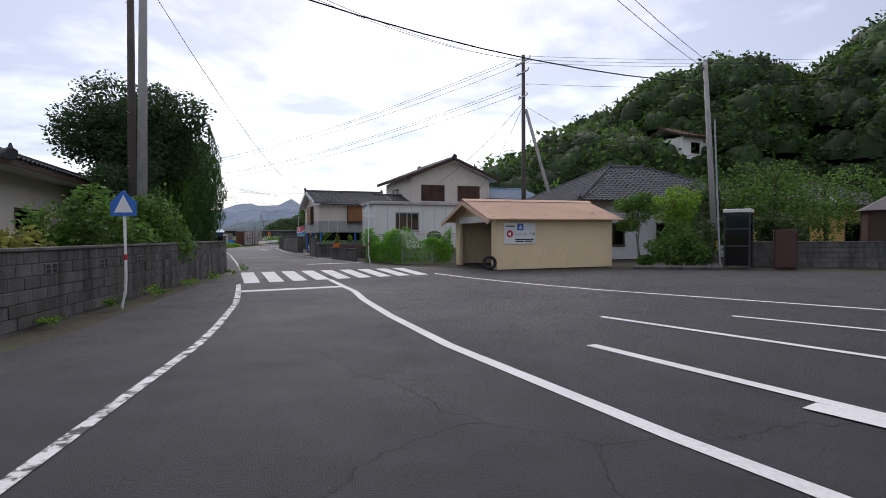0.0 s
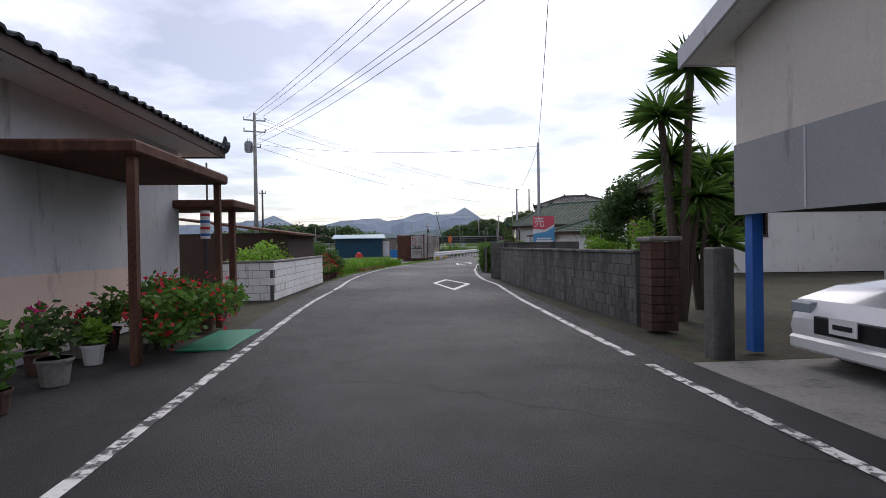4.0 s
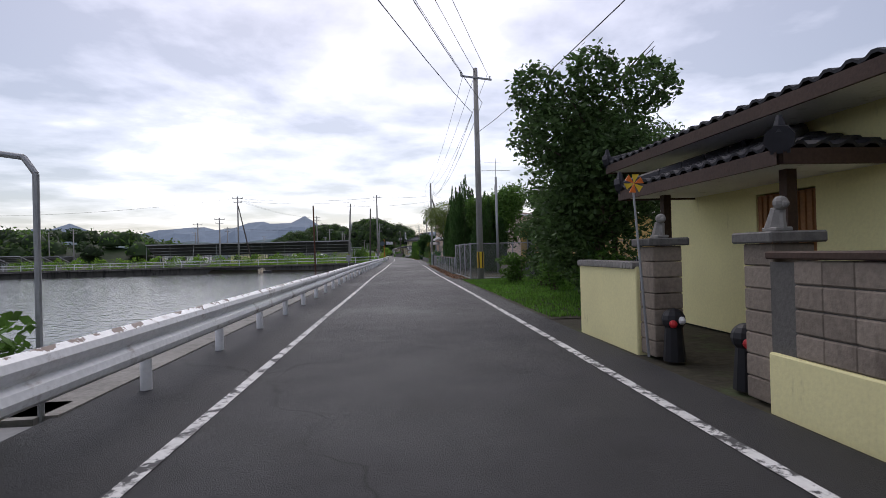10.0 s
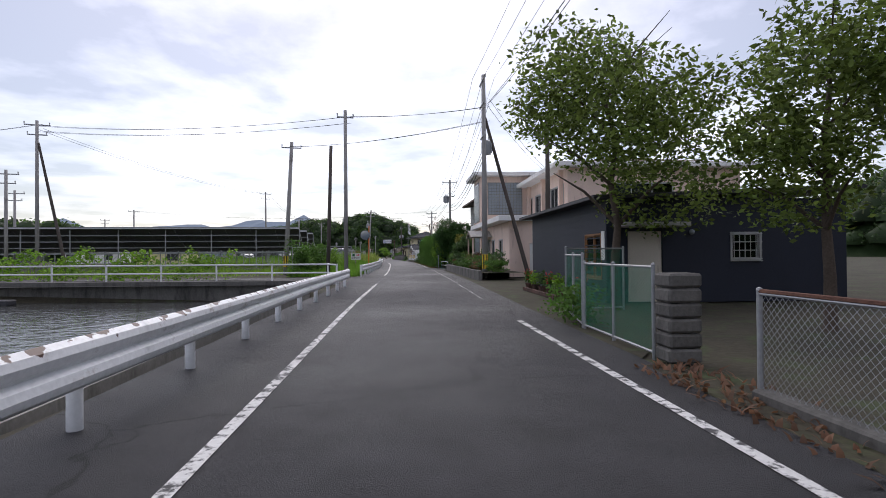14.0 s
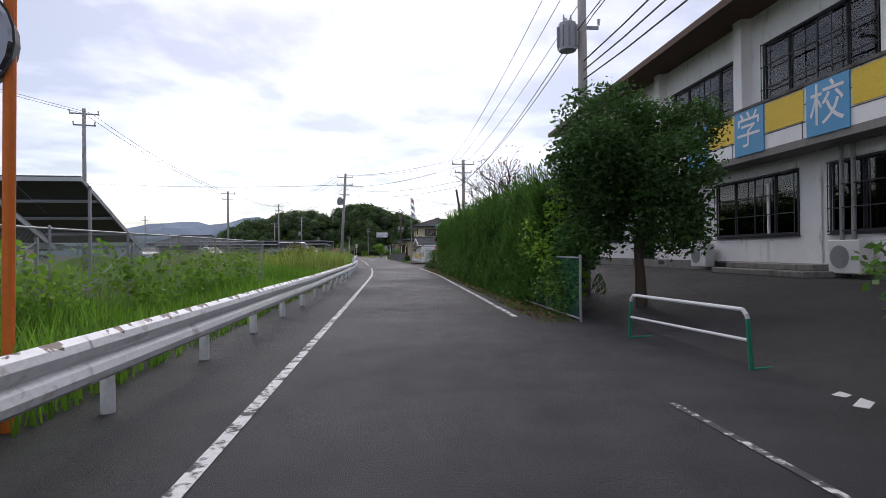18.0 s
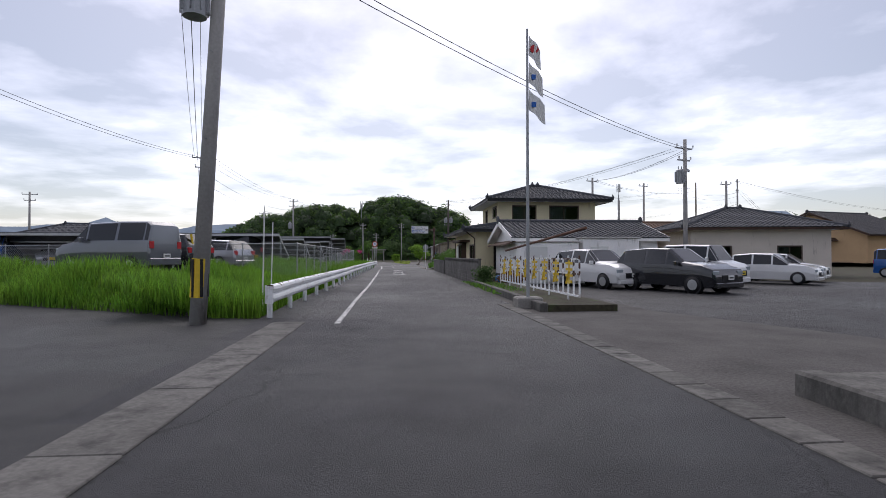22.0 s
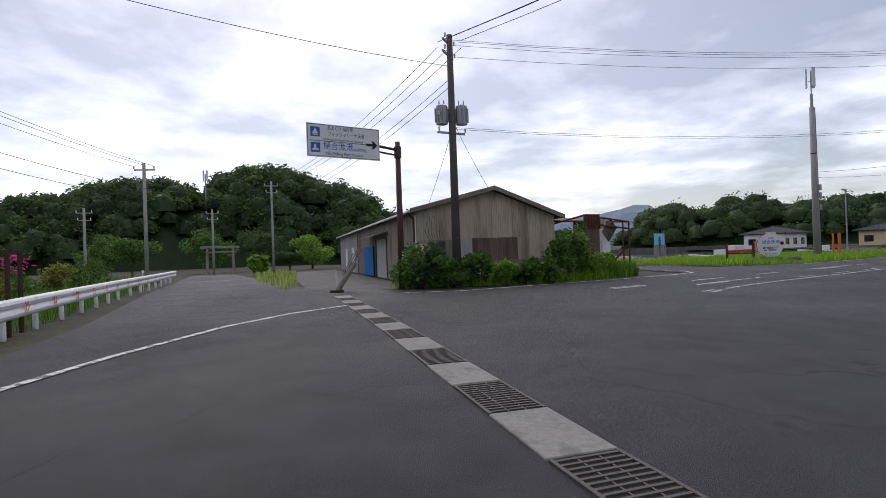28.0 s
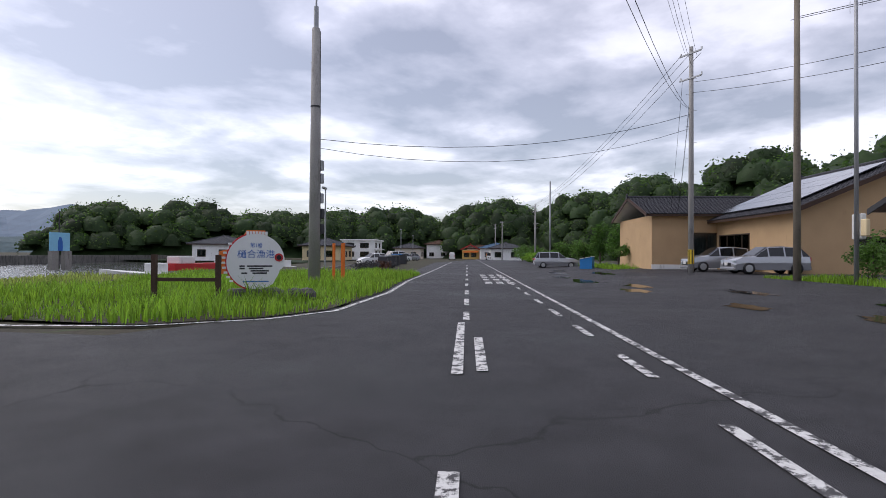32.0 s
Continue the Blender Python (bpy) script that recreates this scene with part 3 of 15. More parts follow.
def ground():
    def line(lo, hi, step, far):
        core = np.arange(lo, hi + 0.1, step)
        out = far * np.geomspace(0.02, 1, 14)
        return np.concatenate([lo - out[::-1], core, hi + out])
    X, Y = line(-190, 130, 2.0, 2600.0), line(-50, 480, 2.0, 2600.0)
    gx, gy = np.meshgrid(X, Y)
    wet = in_pond(gx, gy)
    rs = np.random.RandomState(3)
    gz = np.where(wet, -2.2, -0.045 + 0.012 * rs.rand(*gx.shape))
    v = np.stack([gx, gy, gz], -1).reshape(-1, 3)
    nx, ny = len(X), len(Y)
    i = (np.arange(ny - 1)[:, None] * nx + np.arange(nx - 1)[None]).ravel()
    f = np.stack([i, i + 1, i + 1 + nx, i + nx], 1)
    solid("ground", np_mesh("ground", v, f, EARTH), None, "earth ground with weeds, sunk under the water", "ground", kind="structure")
    w = MB().add([(-700, 40, -0.75), (60, 40, -0.75), (60, 480, -0.75), (-700, 480, -0.75)], [(0, 1, 2, 3)])
    solid("water", w, WATER, "grey rippled water of the fish pond and harbour", "water", kind="structure")


ground()


def strip(name, rows, material, z=0.0, label="", category="road", kind="structure", step=2.0):
    """A flat band along the lane; rows of (s, left, right)."""
    r = np.array(rows, float)
    ss = np.arange(r[0, 0], r[-1, 0] + 0.01, step)
    m = MB()
    vs = []
    for s in ss:
        a, b = np.interp(s, r[:, 0], r[:, 1]), np.interp(s, r[:, 0], r[:, 2])
        vs += [sd(s, a, z), sd(s, b, z)]
    m.add(vs, [(2 * i, 2 * i + 1, 2 * i + 3, 2 * i + 2) for i in range(len(ss) - 1)])
    return solid(name, m, material, label, category, kind=kind)


def sheet(name, pts, material, z, label, category="pavement"):
    m = MB().add([(x, y, z) for x, y in pts], [tuple(range(len(pts)))])
    return solid(name, m, material, label, category, kind="structure")


MAIN_U = Vector((0.911, 0.411, 0)); MAIN_N = Vector((0.411, -0.911, 0)); MAIN_O = Vector((-36.0, 321.8, 0))


def main(u, n, z=0.0):
    """The main road at the far junction: u metres along it, n to its right of the middle."""
    p = MAIN_O + float(u) * MAIN_U + float(n) * MAIN_N
    return Vector((p.x, p.y, z))


# asphalt
strip("road", [(-24, -2.6, 3.4), (0, -2.6, 3.4), (12, -2.5, 3.4), (24, -2.5, 4.6), (30, -2.6, 4.2), (40, -2.6, 3.4), (50, -2.7, 3.3), (60, -3.2, 3.3), (70, -3.7, 2.9), (80, -3.4, 2.8), (92, -3.3, 2.9), (104, -3.1, 3.1), (120, -3.1, 2.95), (150, -3.15, 3.0), (185, -3.0, 3.3), (230, -2.9, 3.2), (246, -2.9, 3.1), (262, -3.1, 3.4), (272, -3.0, 3.9), (296, -3.0, 3.8)], ASPHALT, 0.005, "dark grey asphalt lane with fine cracks")
sheet("road_junction_south", [(-5.2, -30), (30, -30), (34, 4), (24, 14), (13, 19.5), (8, 21.3), (2.8, 21.6), (-3.4, 27.5), (-8.6, 24.5), (-7.4, 20), (-5.2, 8)], ASPHALT, 0.0, "dark asphalt of the junction with worn white lines", "road")
sheet("road_junction_north", [(-45.6, 287), (-39.6, 287), (-40.6, 294), (-40.2, 301), (-31, 308.5), (-12, 314.5), (14, 317.5), (60, 336), (260, 426), (254, 438.5), (110, 384), (52, 367.5), (-8.5, 338.3), (-17, 333.8), (-23, 334.2), (-25.5, 342), (-27.6, 341.5), (-28.1, 329.6), (-40.6, 324.4), (-46.6, 330), (-57, 362), (-60.5, 361), (-53.5, 330), (-50.4, 318), (-48.6, 306)], ASPHALT, 0.0, "wide asphalt junction, damp in places", "road")
sheet("yard_asphalt", [(-32.6, 240), (-30.6, 246), (-33.3, 256.2), (-34.6, 266), (-31, 274), (-8, 268), (2, 246), (-18, 240)], ASPHALT_OLD, -0.012, "old patched asphalt of the car park", "pavement")
sheet("quay", [tuple(straight(a, b)[:2]) for a, b in ((80, -3.2), (92, -2.6), (112, -2.6), (112.4, -23.8), (62, -23.8), (76, -9))], WET_CONCRETE, -0.016, "wet concrete yard beside the harbour", "pavement")
sheet("side_road", [tuple(straight(a, b)[:2]) for a, b in ((181, -2.0), (189.5, -2.0), (192, -60), (185.5, -60))], ASPHALT_OLD, -0.004, "narrow asphalt side road beside the pond", "road")
sheet("side_road_two", [tuple(sd(s, d)[:2]) for s, d in ((245.2, -2.0), (256.2, -2.0), (257.3, -5.0), (265.2, -18), (279, -45), (273, -47), (259, -20), (248.5, -7))], ASPHALT_OLD, -0.004, "asphalt side lane crossed by a concrete channel", "road")
sheet("school_yard", [tuple(sd(s, d)[:2]) for s, d in ((201.5, 3.1), (210.5, 3.1), (211.5, 4.2), (213, 9.4), (202.0, 9.4), (202.0, 4.2))], ASPHALT_WET, -0.002, "dark asphalt of the school entrance", "pavement")
solid("school_slope", MB().add([sd(203.2, 4.2, -0.008), sd(228, 4.6, -0.008), sd(228, 8.3, 0.75), sd(203.2, 8.3, 0.75), sd(228, 20, 0.75), sd(200.5, 20, 0.75), sd(200.5, 9.6, 0.75)], [(0, 1, 2, 3), (3, 2, 4, 5, 6)]), ASPHALT_OLD, "dark asphalt yard rising to the school", "pavement", kind="structure")
sheet("alley", [tuple(sd(s, d)[:2]) for s, d in ((91.4, 2.7), (96.6, 2.7), (97, 12), (98, 32), (94.5, 32), (92.4, 12))], ASPHALT_OLD, -0.008, "narrow shaded alley", "pavement")
sheet("verge_pavement_1", [tuple(sd(s, d)[:2]) for s, d in ((162, 2.8), (184, 3.0), (184, 8), (180, 9), (170, 8.5), (165.8, 5.5))], EARTH, -0.012, "dark earth forecourt with fallen leaves", "pavement")
sheet("forecourt", [tuple(sd(s, d)[:2]) for s, d in ((33.8, 3.2), (38.4, 3.2), (38.4, 10), (33.8, 10))], CONCRETE_DARK, -0.010, "sloping concrete drive between the walls", "pavement")
sheet("carport_floor", [tuple(sd(s, d)[:2]) for s, d in ((42.6, 3.2), (48.6, 3.2), (48.6, 11), (42.6, 11))], CONCRETE, -0.010, "concrete carport floor", "pavement")
sheet("left_forecourt", [tuple(sd(s, d)[:2]) for s, d in ((36, -2.5), (51, -2.6), (51, -9), (36, -9))], ASPHALT_OLD, -0.010, "dark worn forecourt", "pavement")


# ---- road markings ----
def mark_line(name, pts, w=0.115, material=PAINT, z=0.012, label="white painted edge line, worn at its rims"):
    """A painted band along a row of points, cut into pieces along its way."""
    m = MB()
    P_ = [Vector((p[0], p[1], 0)) for p in pts]
    vs = []
    for i, p in enumerate(P_):
        e = (P_[min(i + 1, len(P_) - 1)] - P_[max(i - 1, 0)]).normalized()
        n = Vector((-e.y, e.x, 0)) * w / 2
        vs += [(p.x + n.x, p.y + n.y, z), (p.x - n.x, p.y - n.y, z)]
    m.add(vs, [(2 * i, 2 * i + 1, 2 * i + 3, 2 * i + 2) for i in range(len(P_) - 1)])
    return solid(name, m, material, label, "road marking", kind="structure")


def lane_line(rows, s0, s1, step=1.5, **kw):
    r = np.array(rows, float)
    return mark_line("edge_line", [sd(s, np.interp(s, r[:, 0], r[:, 1])) for s in np.arange(s0, s1 + 0.01, step)], **kw)


LEFT_D = [(3, -1.9), (13, -1.8), (24, -2.0), (45, -1.95), (54, -2.3), (62, -2.5), (68, -3.0), (75, -3.1), (80, -2.7), (88, -2.2), (93, -1.9), (104, -1.68), (120, -1.66), (150, -1.45), (200, -1.32), (240, -1.27), (262, -1.2), (280, -1.22), (296, -1.5)]
RIGHT_D = [(28, 3.9), (34, 3.2), (44, 2.8), (50, 2.8), (61, 2.95), (67, 2.55), (77, 2.35), (85, 2.2), (97, 2.3), (115, 2.35), (150, 2.35), (205, 2.45), (240, 2.65), (255, 2.65)]
lane_line(LEFT_D, 3.0, 12.0)
mark_line("edge_line", [sd(12.0, -1.8), (-4.5, 13.1), (-5.5, 16.1)], 0.13)
lane_line(LEFT_D, 25.0, 60.0, material=PAINT_THIN)
lane_line(LEFT_D, 60.0, 82.0)
lane_line(LEFT_D, 91.0, 182.0)
lane_line(LEFT_D, 191.0, 245.5)
lane_line(LEFT_D, 255.5, 297.0, material=PAINT_THIN)
lane_line(RIGHT_D, 29.0, 49.0, material=PAINT_THIN)
lane_line(RIGHT_D, 49.0, 90.0)
lane_line(RIGHT_D, 90.0, 105.0, material=PAINT_THIN)
lane_line(RIGHT_D, 105.0, 167.0)
lane_line(RIGHT_D, 172.0, 204.0, material=PAINT_FAINT, w=0.07)
lane_line(RIGHT_D, 210.0, 243.0)
mark_line("centre_line", [(2.9, 1.4), (2.2, 2.6), (1.7, 3.6), (1.0, 5.2), (0.3, 6.8), (-0.6, 9.4), (-1.35, 11.9), (-1.75, 13.6), (-2.3, 15.2), (-3.07, 17.5)], 0.16, PAINT_FRESH)
mark_line("stop_line", [(-4.7, 13.9), (-2.25, 15.0)], 0.42, PAINT_FRESH, 0.014)
mark_line("stop_line", [(-5.9, 27.3), (-3.3, 28.5)], 0.32, PAINT_FRESH)
mark_line("edge_line", [(0.4, 19.9), (1.3, 18.0), (2.3, 16.3), (3.4, 14.7), (4.5, 13.3), (6.5, 11.2), (9.1, 8.5), (14, 4.0)], 0.15, PAINT_FRESH, 0.010)
mark_line("guide_line", [(5.2, 8.9), (7.3, 6.5), (12, 1.6)], 0.12, PAINT_FRESH, 0.010)
mark_line("guide_line", [(3.0, 9.0), (5.6, 5.0), (8.5, 0.8)], 0.14, PAINT_FRESH, 0.010)
mark_line("guide_line", [(2.1, 6.7), (3.8, 3.3), (5.5, 0.0)], 0.16, PAINT_FRESH, 0.010)
mark_line("turn_arrow_stem", [(3.1, 4.2), (4.4, 2.0)], 0.25, PAINT_FRESH, 0.013)
for k in range(9):
    m = MB()
    n0, n1 = Vector((-5.4, 16.3, 0.013)), Vector((0.0, 19.3, 0.013))
    f0, f1 = Vector((-7.2, 21.3, 0.013)), Vector((-1.1, 23.4, 0.013))
    q, w = k / 8.4, 0.075
    m.add([n0.lerp(n1, q), n0.lerp(n1, q + w), f0.lerp(f1, q + w), f0.lerp(f1, q)], [(0, 1, 2, 3)])
    solid("crosswalk_bar", m, PAINT_FRESH, "white zebra crossing bar, cracked paint", "road marking", group="zebra crossing bars", kind="structure")


def diamond(tip_far, right, tip_near, left, w=0.15):
    o = [Vector((*p, 0.012)) for p in (tip_far, right, tip_near, left)]
    c = sum(o, Vector()) / 4
    la, sa = (o[0] - o[2]).length, (o[1] - o[3]).length
    k = 1 - w * 2.4 / sa
    inn = [c + (p - c) * k for p in o]
    m = MB().add(o + inn, [(i, (i + 1) % 4, 4 + (i + 1) % 4, 4 + i) for i in range(4)])
    solid("diamond_mark", m, PAINT_FRESH, "white painted diamond announcing a crossing", "road marking", group="road diamonds", kind="structure")


diamond((-22.04, 81.94), (-21.1, 79.1), (-21.52, 76.2), (-22.45, 79.4))
diamond((-18.2, 61.5), (-16.6, 59.1), (-16.5, 56.5), (-18.1, 59.4))
# faded letters and limit marks before the far junction
for k, (s, d0, d1, h) in enumerate(((284.2, -0.1, 0.85, 0.14), (286.0, -0.1, 0.1, 0.3), (286.0, 0.55, 0.8, 0.3), (289.0, -0.1, 0.7, 0.3), (290.2, 0.0, 0.7, 0.3), (291.0, -0.1, 0.15, 0.35), (294.2, -0.2, 0.7, 0.35), (295.6, -0.1, 0.6, 0.3), (296.4, 0.15, 0.45, 0.4))):
    m = MB().add([sd(s, d0, 0.012), sd(s, d1, 0.012), sd(s + h * 1.6, d1, 0.012), sd(s + h * 1.6, d0, 0.012)], [(0, 1, 2, 3)])
    solid("painted_stroke", m, PAINT, "worn white stroke of faded road lettering", "road marking", kind="structure")
# far junction
mark_line("edge_line", [(-45.7, 297.0), (-46.6, 302), (-47.7, 307.9), (-48.3, 311.5), (-47.9, 313.6), (-47.0, 316.7), (-45.9, 318.8), (-44.4, 320.5)], 0.15, PAINT, 0.012)
mark_line("edge_line", [(-42.7, 324.2), (-40.5, 324.0), (-37.4, 325.1), (-35.0, 326.0), (-32.7, 326.8), (-29.6, 328.1), (-28.1, 329.0), (-27.4, 330.6), (-27.8, 332.0)], 0.15, PAINT, 0.012)
mark_line("edge_line", [(-24.2, 342.5), (-23.2, 337), (-22.0, 334.8), (-20.0, 333.5), (-18.0, 333.3), (-12, 335.6), (-4.6, 339.2), (12, 346.5), (60, 368)], 0.15, PAINT, 0.012)
mark_line("edge_line", [(-33.1, 319.85), (-31.4, 320.85), (-29.6, 321.72), (-27.75, 322.58), (-25.0, 323.75)] + [main(u, 2.75) for u in np.arange(18, 330, 6)], 0.13, PAINT_THIN, 0.012)
for u0, u1, n in ((0.2, 2.0, -0.12), (0.1, 1.8, 0.16), (4.8, 7.0, 0.0), (9.6, 11.6, 0.0), (14.4, 19.2, 0.0), (14.6, 17.2, 0.30), (19.6, 21.2, 0.1), (23, 25, 0.1), (27, 29, 0.1), (32, 34, 0.1), (37, 39, 0.1), (43, 46, 0.1), (50, 54, 0.1), (60, 65, 0.1), (72, 78, 0.1)):
    mark_line("centre_dash", [main(u0, n), main(u1, n)], 0.14, PAINT, 0.013)
for k in range(14):
    mark_line("lane_dash", [main(8.2 + 3.1 * k, 2.25), main(9.6 + 3.1 * k, 2.25)], 0.13, PAINT_THIN if k else PAINT_FAINT, 0.013)
mark_line("lane_dash", [(-34.29, 319.23), (-33.65, 319.65)], 0.13, PAINT_THIN, 0.013)
mark_line("lane_dash", [(-34.16, 318.97), (-33.48, 319.48)], 0.13, PAINT_THIN, 0.014)
ar = MB()
for z, poly in ((0.012, [(-32.79, 321.81), (-32.70, 321.69), (-31.02, 322.65), (-31.11, 322.79)]), (0.014, [(-32.6, 321.9), (-32.49, 321.78), (-31.0, 322.42), (-31.04, 322.56)]), (0.016, [(-31.3, 322.62), (-31.24, 322.5), (-28.61, 323.73), (-28.69, 323.87)])):
    ar.add([(x, y, z) for x, y in poly], [(0, 1, 2, 3)])
solid("turn_arrow", ar, PAINT_THIN, "white painted arrow on the road", "road marking", kind="structure")
ar = MB()
for z, poly in ((0.012, [(-46.22, 305.75), (-46.06, 305.65), (-46.16, 307.1), (-46.28, 307.8)]), (0.014, [(-45.75, 305.31), (-45.6, 305.4), (-46.19, 308.02), (-46.30, 307.95)])):
    ar.add([(x, y, z) for x, y in poly], [(0, 1, 2, 3)])
solid("turn_arrow", ar, PAINT, "white painted arrow pointing ahead", "road marking", kind="structure")
mark_line("turn_arrow_stem", [(-45.55, 303.5), (-46.12, 306.9)], 0.13, PAINT_FAINT, 0.016, "faint stem of a worn road arrow")
for k in range(4):
    for j in range(3):
        m = MB()
        u, n = 34 + 3.2 * k, 1.0 + 0.55 * j
        m.add([main(u, n, 0.012), main(u, n + 0.35, 0.012), main(u + 1.9, n + 0.35, 0.012), main(u + 1.9, n, 0.012)], [(0, 1, 2, 3)])
        solid("painted_stroke", m, PAINT, "white stroke of road lettering", "road marking", kind="structure")


# ---- water works ----
def bank_wall():
    """Concrete edge of the pond along the lane, and the far bank with its rail."""
    m = MB()
    for a0, a1 in ((112.2, 182.0),):
        p, q = straight(a0, -3.5), straight(a1, -3.5)
        m.box(0, dist(p, q), -0.35, 0.32, -2.2, 0.02, along(p, q))
    solid("pond_wall_near", m, CONCRETE, "concrete bank wall at the water's edge", "wall", kind="structure")
    m = MB()
    p, q = straight(181.6, -3.2), straight(196, -150)
    m.box(0, dist(p, q), -0.5, 0.3, -2.2, 0.18, along(p, q))
    m.box(0, dist(p, q), -0.62, -0.45, 0.0, 0.2, along(p, q))
    solid("pond_wall_far", m, CONCRETE_DARK, "stained concrete bank wall across the pond", "wall", kind="structure")
    m = MB()
    p, q = straight(62, -23.9), straight(112.4, -23.9)
    m.box(0, dist(p, q), -0.3, 0.3, -2.2, 0.02, along(p, q))
    p, q = straight(112.4, -24.2), straight(112.4, -3.3)
    m.box(0, dist(p, q), -0.3, 0.3, -2.2, 0.02, along(p, q))
    solid("quay_wall", m, CONCRETE, "concrete quay wall", "wall", kind="structure")


bank_wall()


# ---- guard rails ----
RAIL_PROFILE = [(0.0, 0.36), (0.055, 0.40), (0.075, 0.46), (0.055, 0.52), (0.0, 0.565), (0.055, 0.61), (0.075, 0.67), (0.055, 0.73), (0.0, 0.77)]


def rail_beam(pts):
    """A W-shaped steel beam along points; it faces the lane."""
    m = MB()
    n = len(RAIL_PROFILE)
    vs = []
    for i, p in enumerate(pts):
        e = (pts[min(i + 1, len(pts) - 1)] - pts[max(i - 1, 0)]).normalized()
        r = Vector((e.y, -e.x, 0))
        vs += [p + r * o + Vector((0, 0, z)) for o, z in RAIL_PROFILE]
        vs += [p + r * (o - 0.012) + Vector((0, 0, z)) for o, z in RAIL_PROFILE]
    fs = []
    for i in range(len(pts) - 1):
        a, b = 2 * n * i, 2 * n * (i + 1)
        for j in range(n - 1):
            fs += [(a + j, b + j, b + j + 1, a + j + 1), (a + n + j, a + n + j + 1, b + n + j + 1, b + n + j)]
        fs += [(a, a + n, b + n, b), (a + n - 1, b + n - 1, b + 2 * n - 1, a + 2 * n - 1)]
    m.add(vs, fs)
    return m


def guard_rail(rows, s0, s1, post_step=2.35, group="", label="white steel guard rail with rusty edges", shift=0.0):
    r = np.array(rows, float)
    g = thing("guard_rail", label, "guard rail")
    D = lambda s: float(np.interp(s, r[:, 0], r[:, 1]))
    ss = list(np.arange(s0, s1, 1.2)) + [s1]
    seg = max(1, int(round((s1 - s0) / 4.7)))
    for k in range(seg):
        a, b = s0 + (s1 - s0) * k / seg, s0 + (s1 - s0) * (k + 1) / seg
        pts = [sd(a + (b - a) * i / 4, D(a + (b - a) * i / 4) + (0.006 if k % 2 else 0)) for i in range(5)]
        part("beam", rail_beam(pts), RAIL, g)
    for s, sg in ((s0, -1), (s1, 1)):
        m = MB()
        pts = []
        for i in range(7):
            an = math.pi * i / 6
            pts.append((0.06 - 0.09 + 0.09 * math.cos(an) * 1.0, sg * 0.14 * math.sin(an)))
        base = spot(s, D(s))
        vs = [base @ Vector((x, y, z)) for x, y in pts for z in (0.36, 0.77)]
        m.add(vs, [(2 * i, 2 * i + 2, 2 * i + 3, 2 * i + 1) for i in range(6)])
        part("end_piece", m, RAIL, g, "rounded end plate")
    s = s0 + 0.35 + shift
    post = MB().cyl((0, 0, -0.5), (0, 0, 0.70), 0.062, 0.062, 10).cyl((0, 0, 0.70), (0, 0, 0.73), 0.066, 0.03, 10)
    brk = MB().box(0.0, 0.10, -0.035, 0.035, 0.50, 0.63)
    pm, bm_ = post.mesh("post", RAIL_GREY, True), brk.mesh("bracket", RAIL_GREY)
    while s < s1:
        p = part("post", pm, None, g, at=spot(s, D(s) - 0.10))
        part("bracket", bm_, None, p)
        s += post_step
    return g


guard_rail([(91, -2.85), (97, -2.7), (112, -2.6), (140, -2.65), (180, -2.5)], 91.6, 179.5)
guard_rail([(188, -2.8), (192, -2.6), (215, -2.35), (240, -2.45), (249, -2.5)], 189.4, 245.0)
guard_rail([(256, -2.75), (275, -2.55), (299, -2.6), (306, -3.0), (309, -3.5)], 256.4, 308.0)


def far_rail():
    """White pipe rail on the far bank and round the pond's corner."""
    g = thing("pipe_rail", "white pipe railing along the far bank of the pond", "railing")
    pts = [straight(180.0, -2.6), straight(181.6, -3.2), straight(184.6, -30), straight(189, -75), straight(196, -150)]
    for h in (0.55, 0.95):
        for p, q in zip(pts, pts[1:]):
            part("rail", MB().cyl(p + Vector((0, 0, h)), q + Vector((0, 0, h)), 0.04, 0.04, 6), RAIL_GREY, g)
    pm = MB().cyl((0, 0, 0), (0, 0, 1.0), 0.045, 0.045, 6).mesh("post", RAIL_GREY)
    for p, q in zip(pts, pts[1:]):
        n = max(1, int(dist(p, q) / 2.5))
        for i in range(n):
            o = p.lerp(q, i / n)
            part("post", pm, None, g, at=pose(o.x, o.y, 0.0))


far_rail()


# ---- plants ----
def leaves(rs, centres, size, up=0.3, long=1.6):
    """Leaf quads (kite shaped) at the centres, turned every way."""
    n = len(centres)
    a = rs.normal(size=(n, 3)); a[:, 2] *= 0.6
    a /= np.linalg.norm(a, axis=1)[:, None]
    b = rs.normal(size=(n, 3)); b[:, 2] += up
    b -= (a * b).sum(1)[:, None] * a
    b /= np.linalg.norm(b, axis=1)[:, None]
    s = size * (0.6 + 0.8 * rs.rand(n))[:, None]
    v = np.stack([centres - a * s * long * 0.5, centres + b * s * 0.42, centres + a * s * long * 0.5, centres - b * s * 0.42], 1).reshape(-1, 3)
    f = np.arange(4 * n).reshape(n, 4)
    return v, f


def blob_points(rs, blobs, n, shell=0.55):
    """Points in the outer part of a set of ellipsoids (x, y, z, rx, ry, rz)."""
    B = np.array(blobs, float)
    w = (B[:, 3] * B[:, 4] + B[:, 4] * B[:, 5] + B[:, 3] * B[:, 5]); w /= w.sum()
    k = rs.choice(len(B), n, p=w)
    d = rs.normal(size=(n, 3)); d /= np.linalg.norm(d, axis=1)[:, None]
    r = (shell + (1 - shell) * rs.rand(n)) * (0.85 + 0.3 * rs.rand(n))
    return B[k, :3] + d * r[:, None] * B[k, 3:]


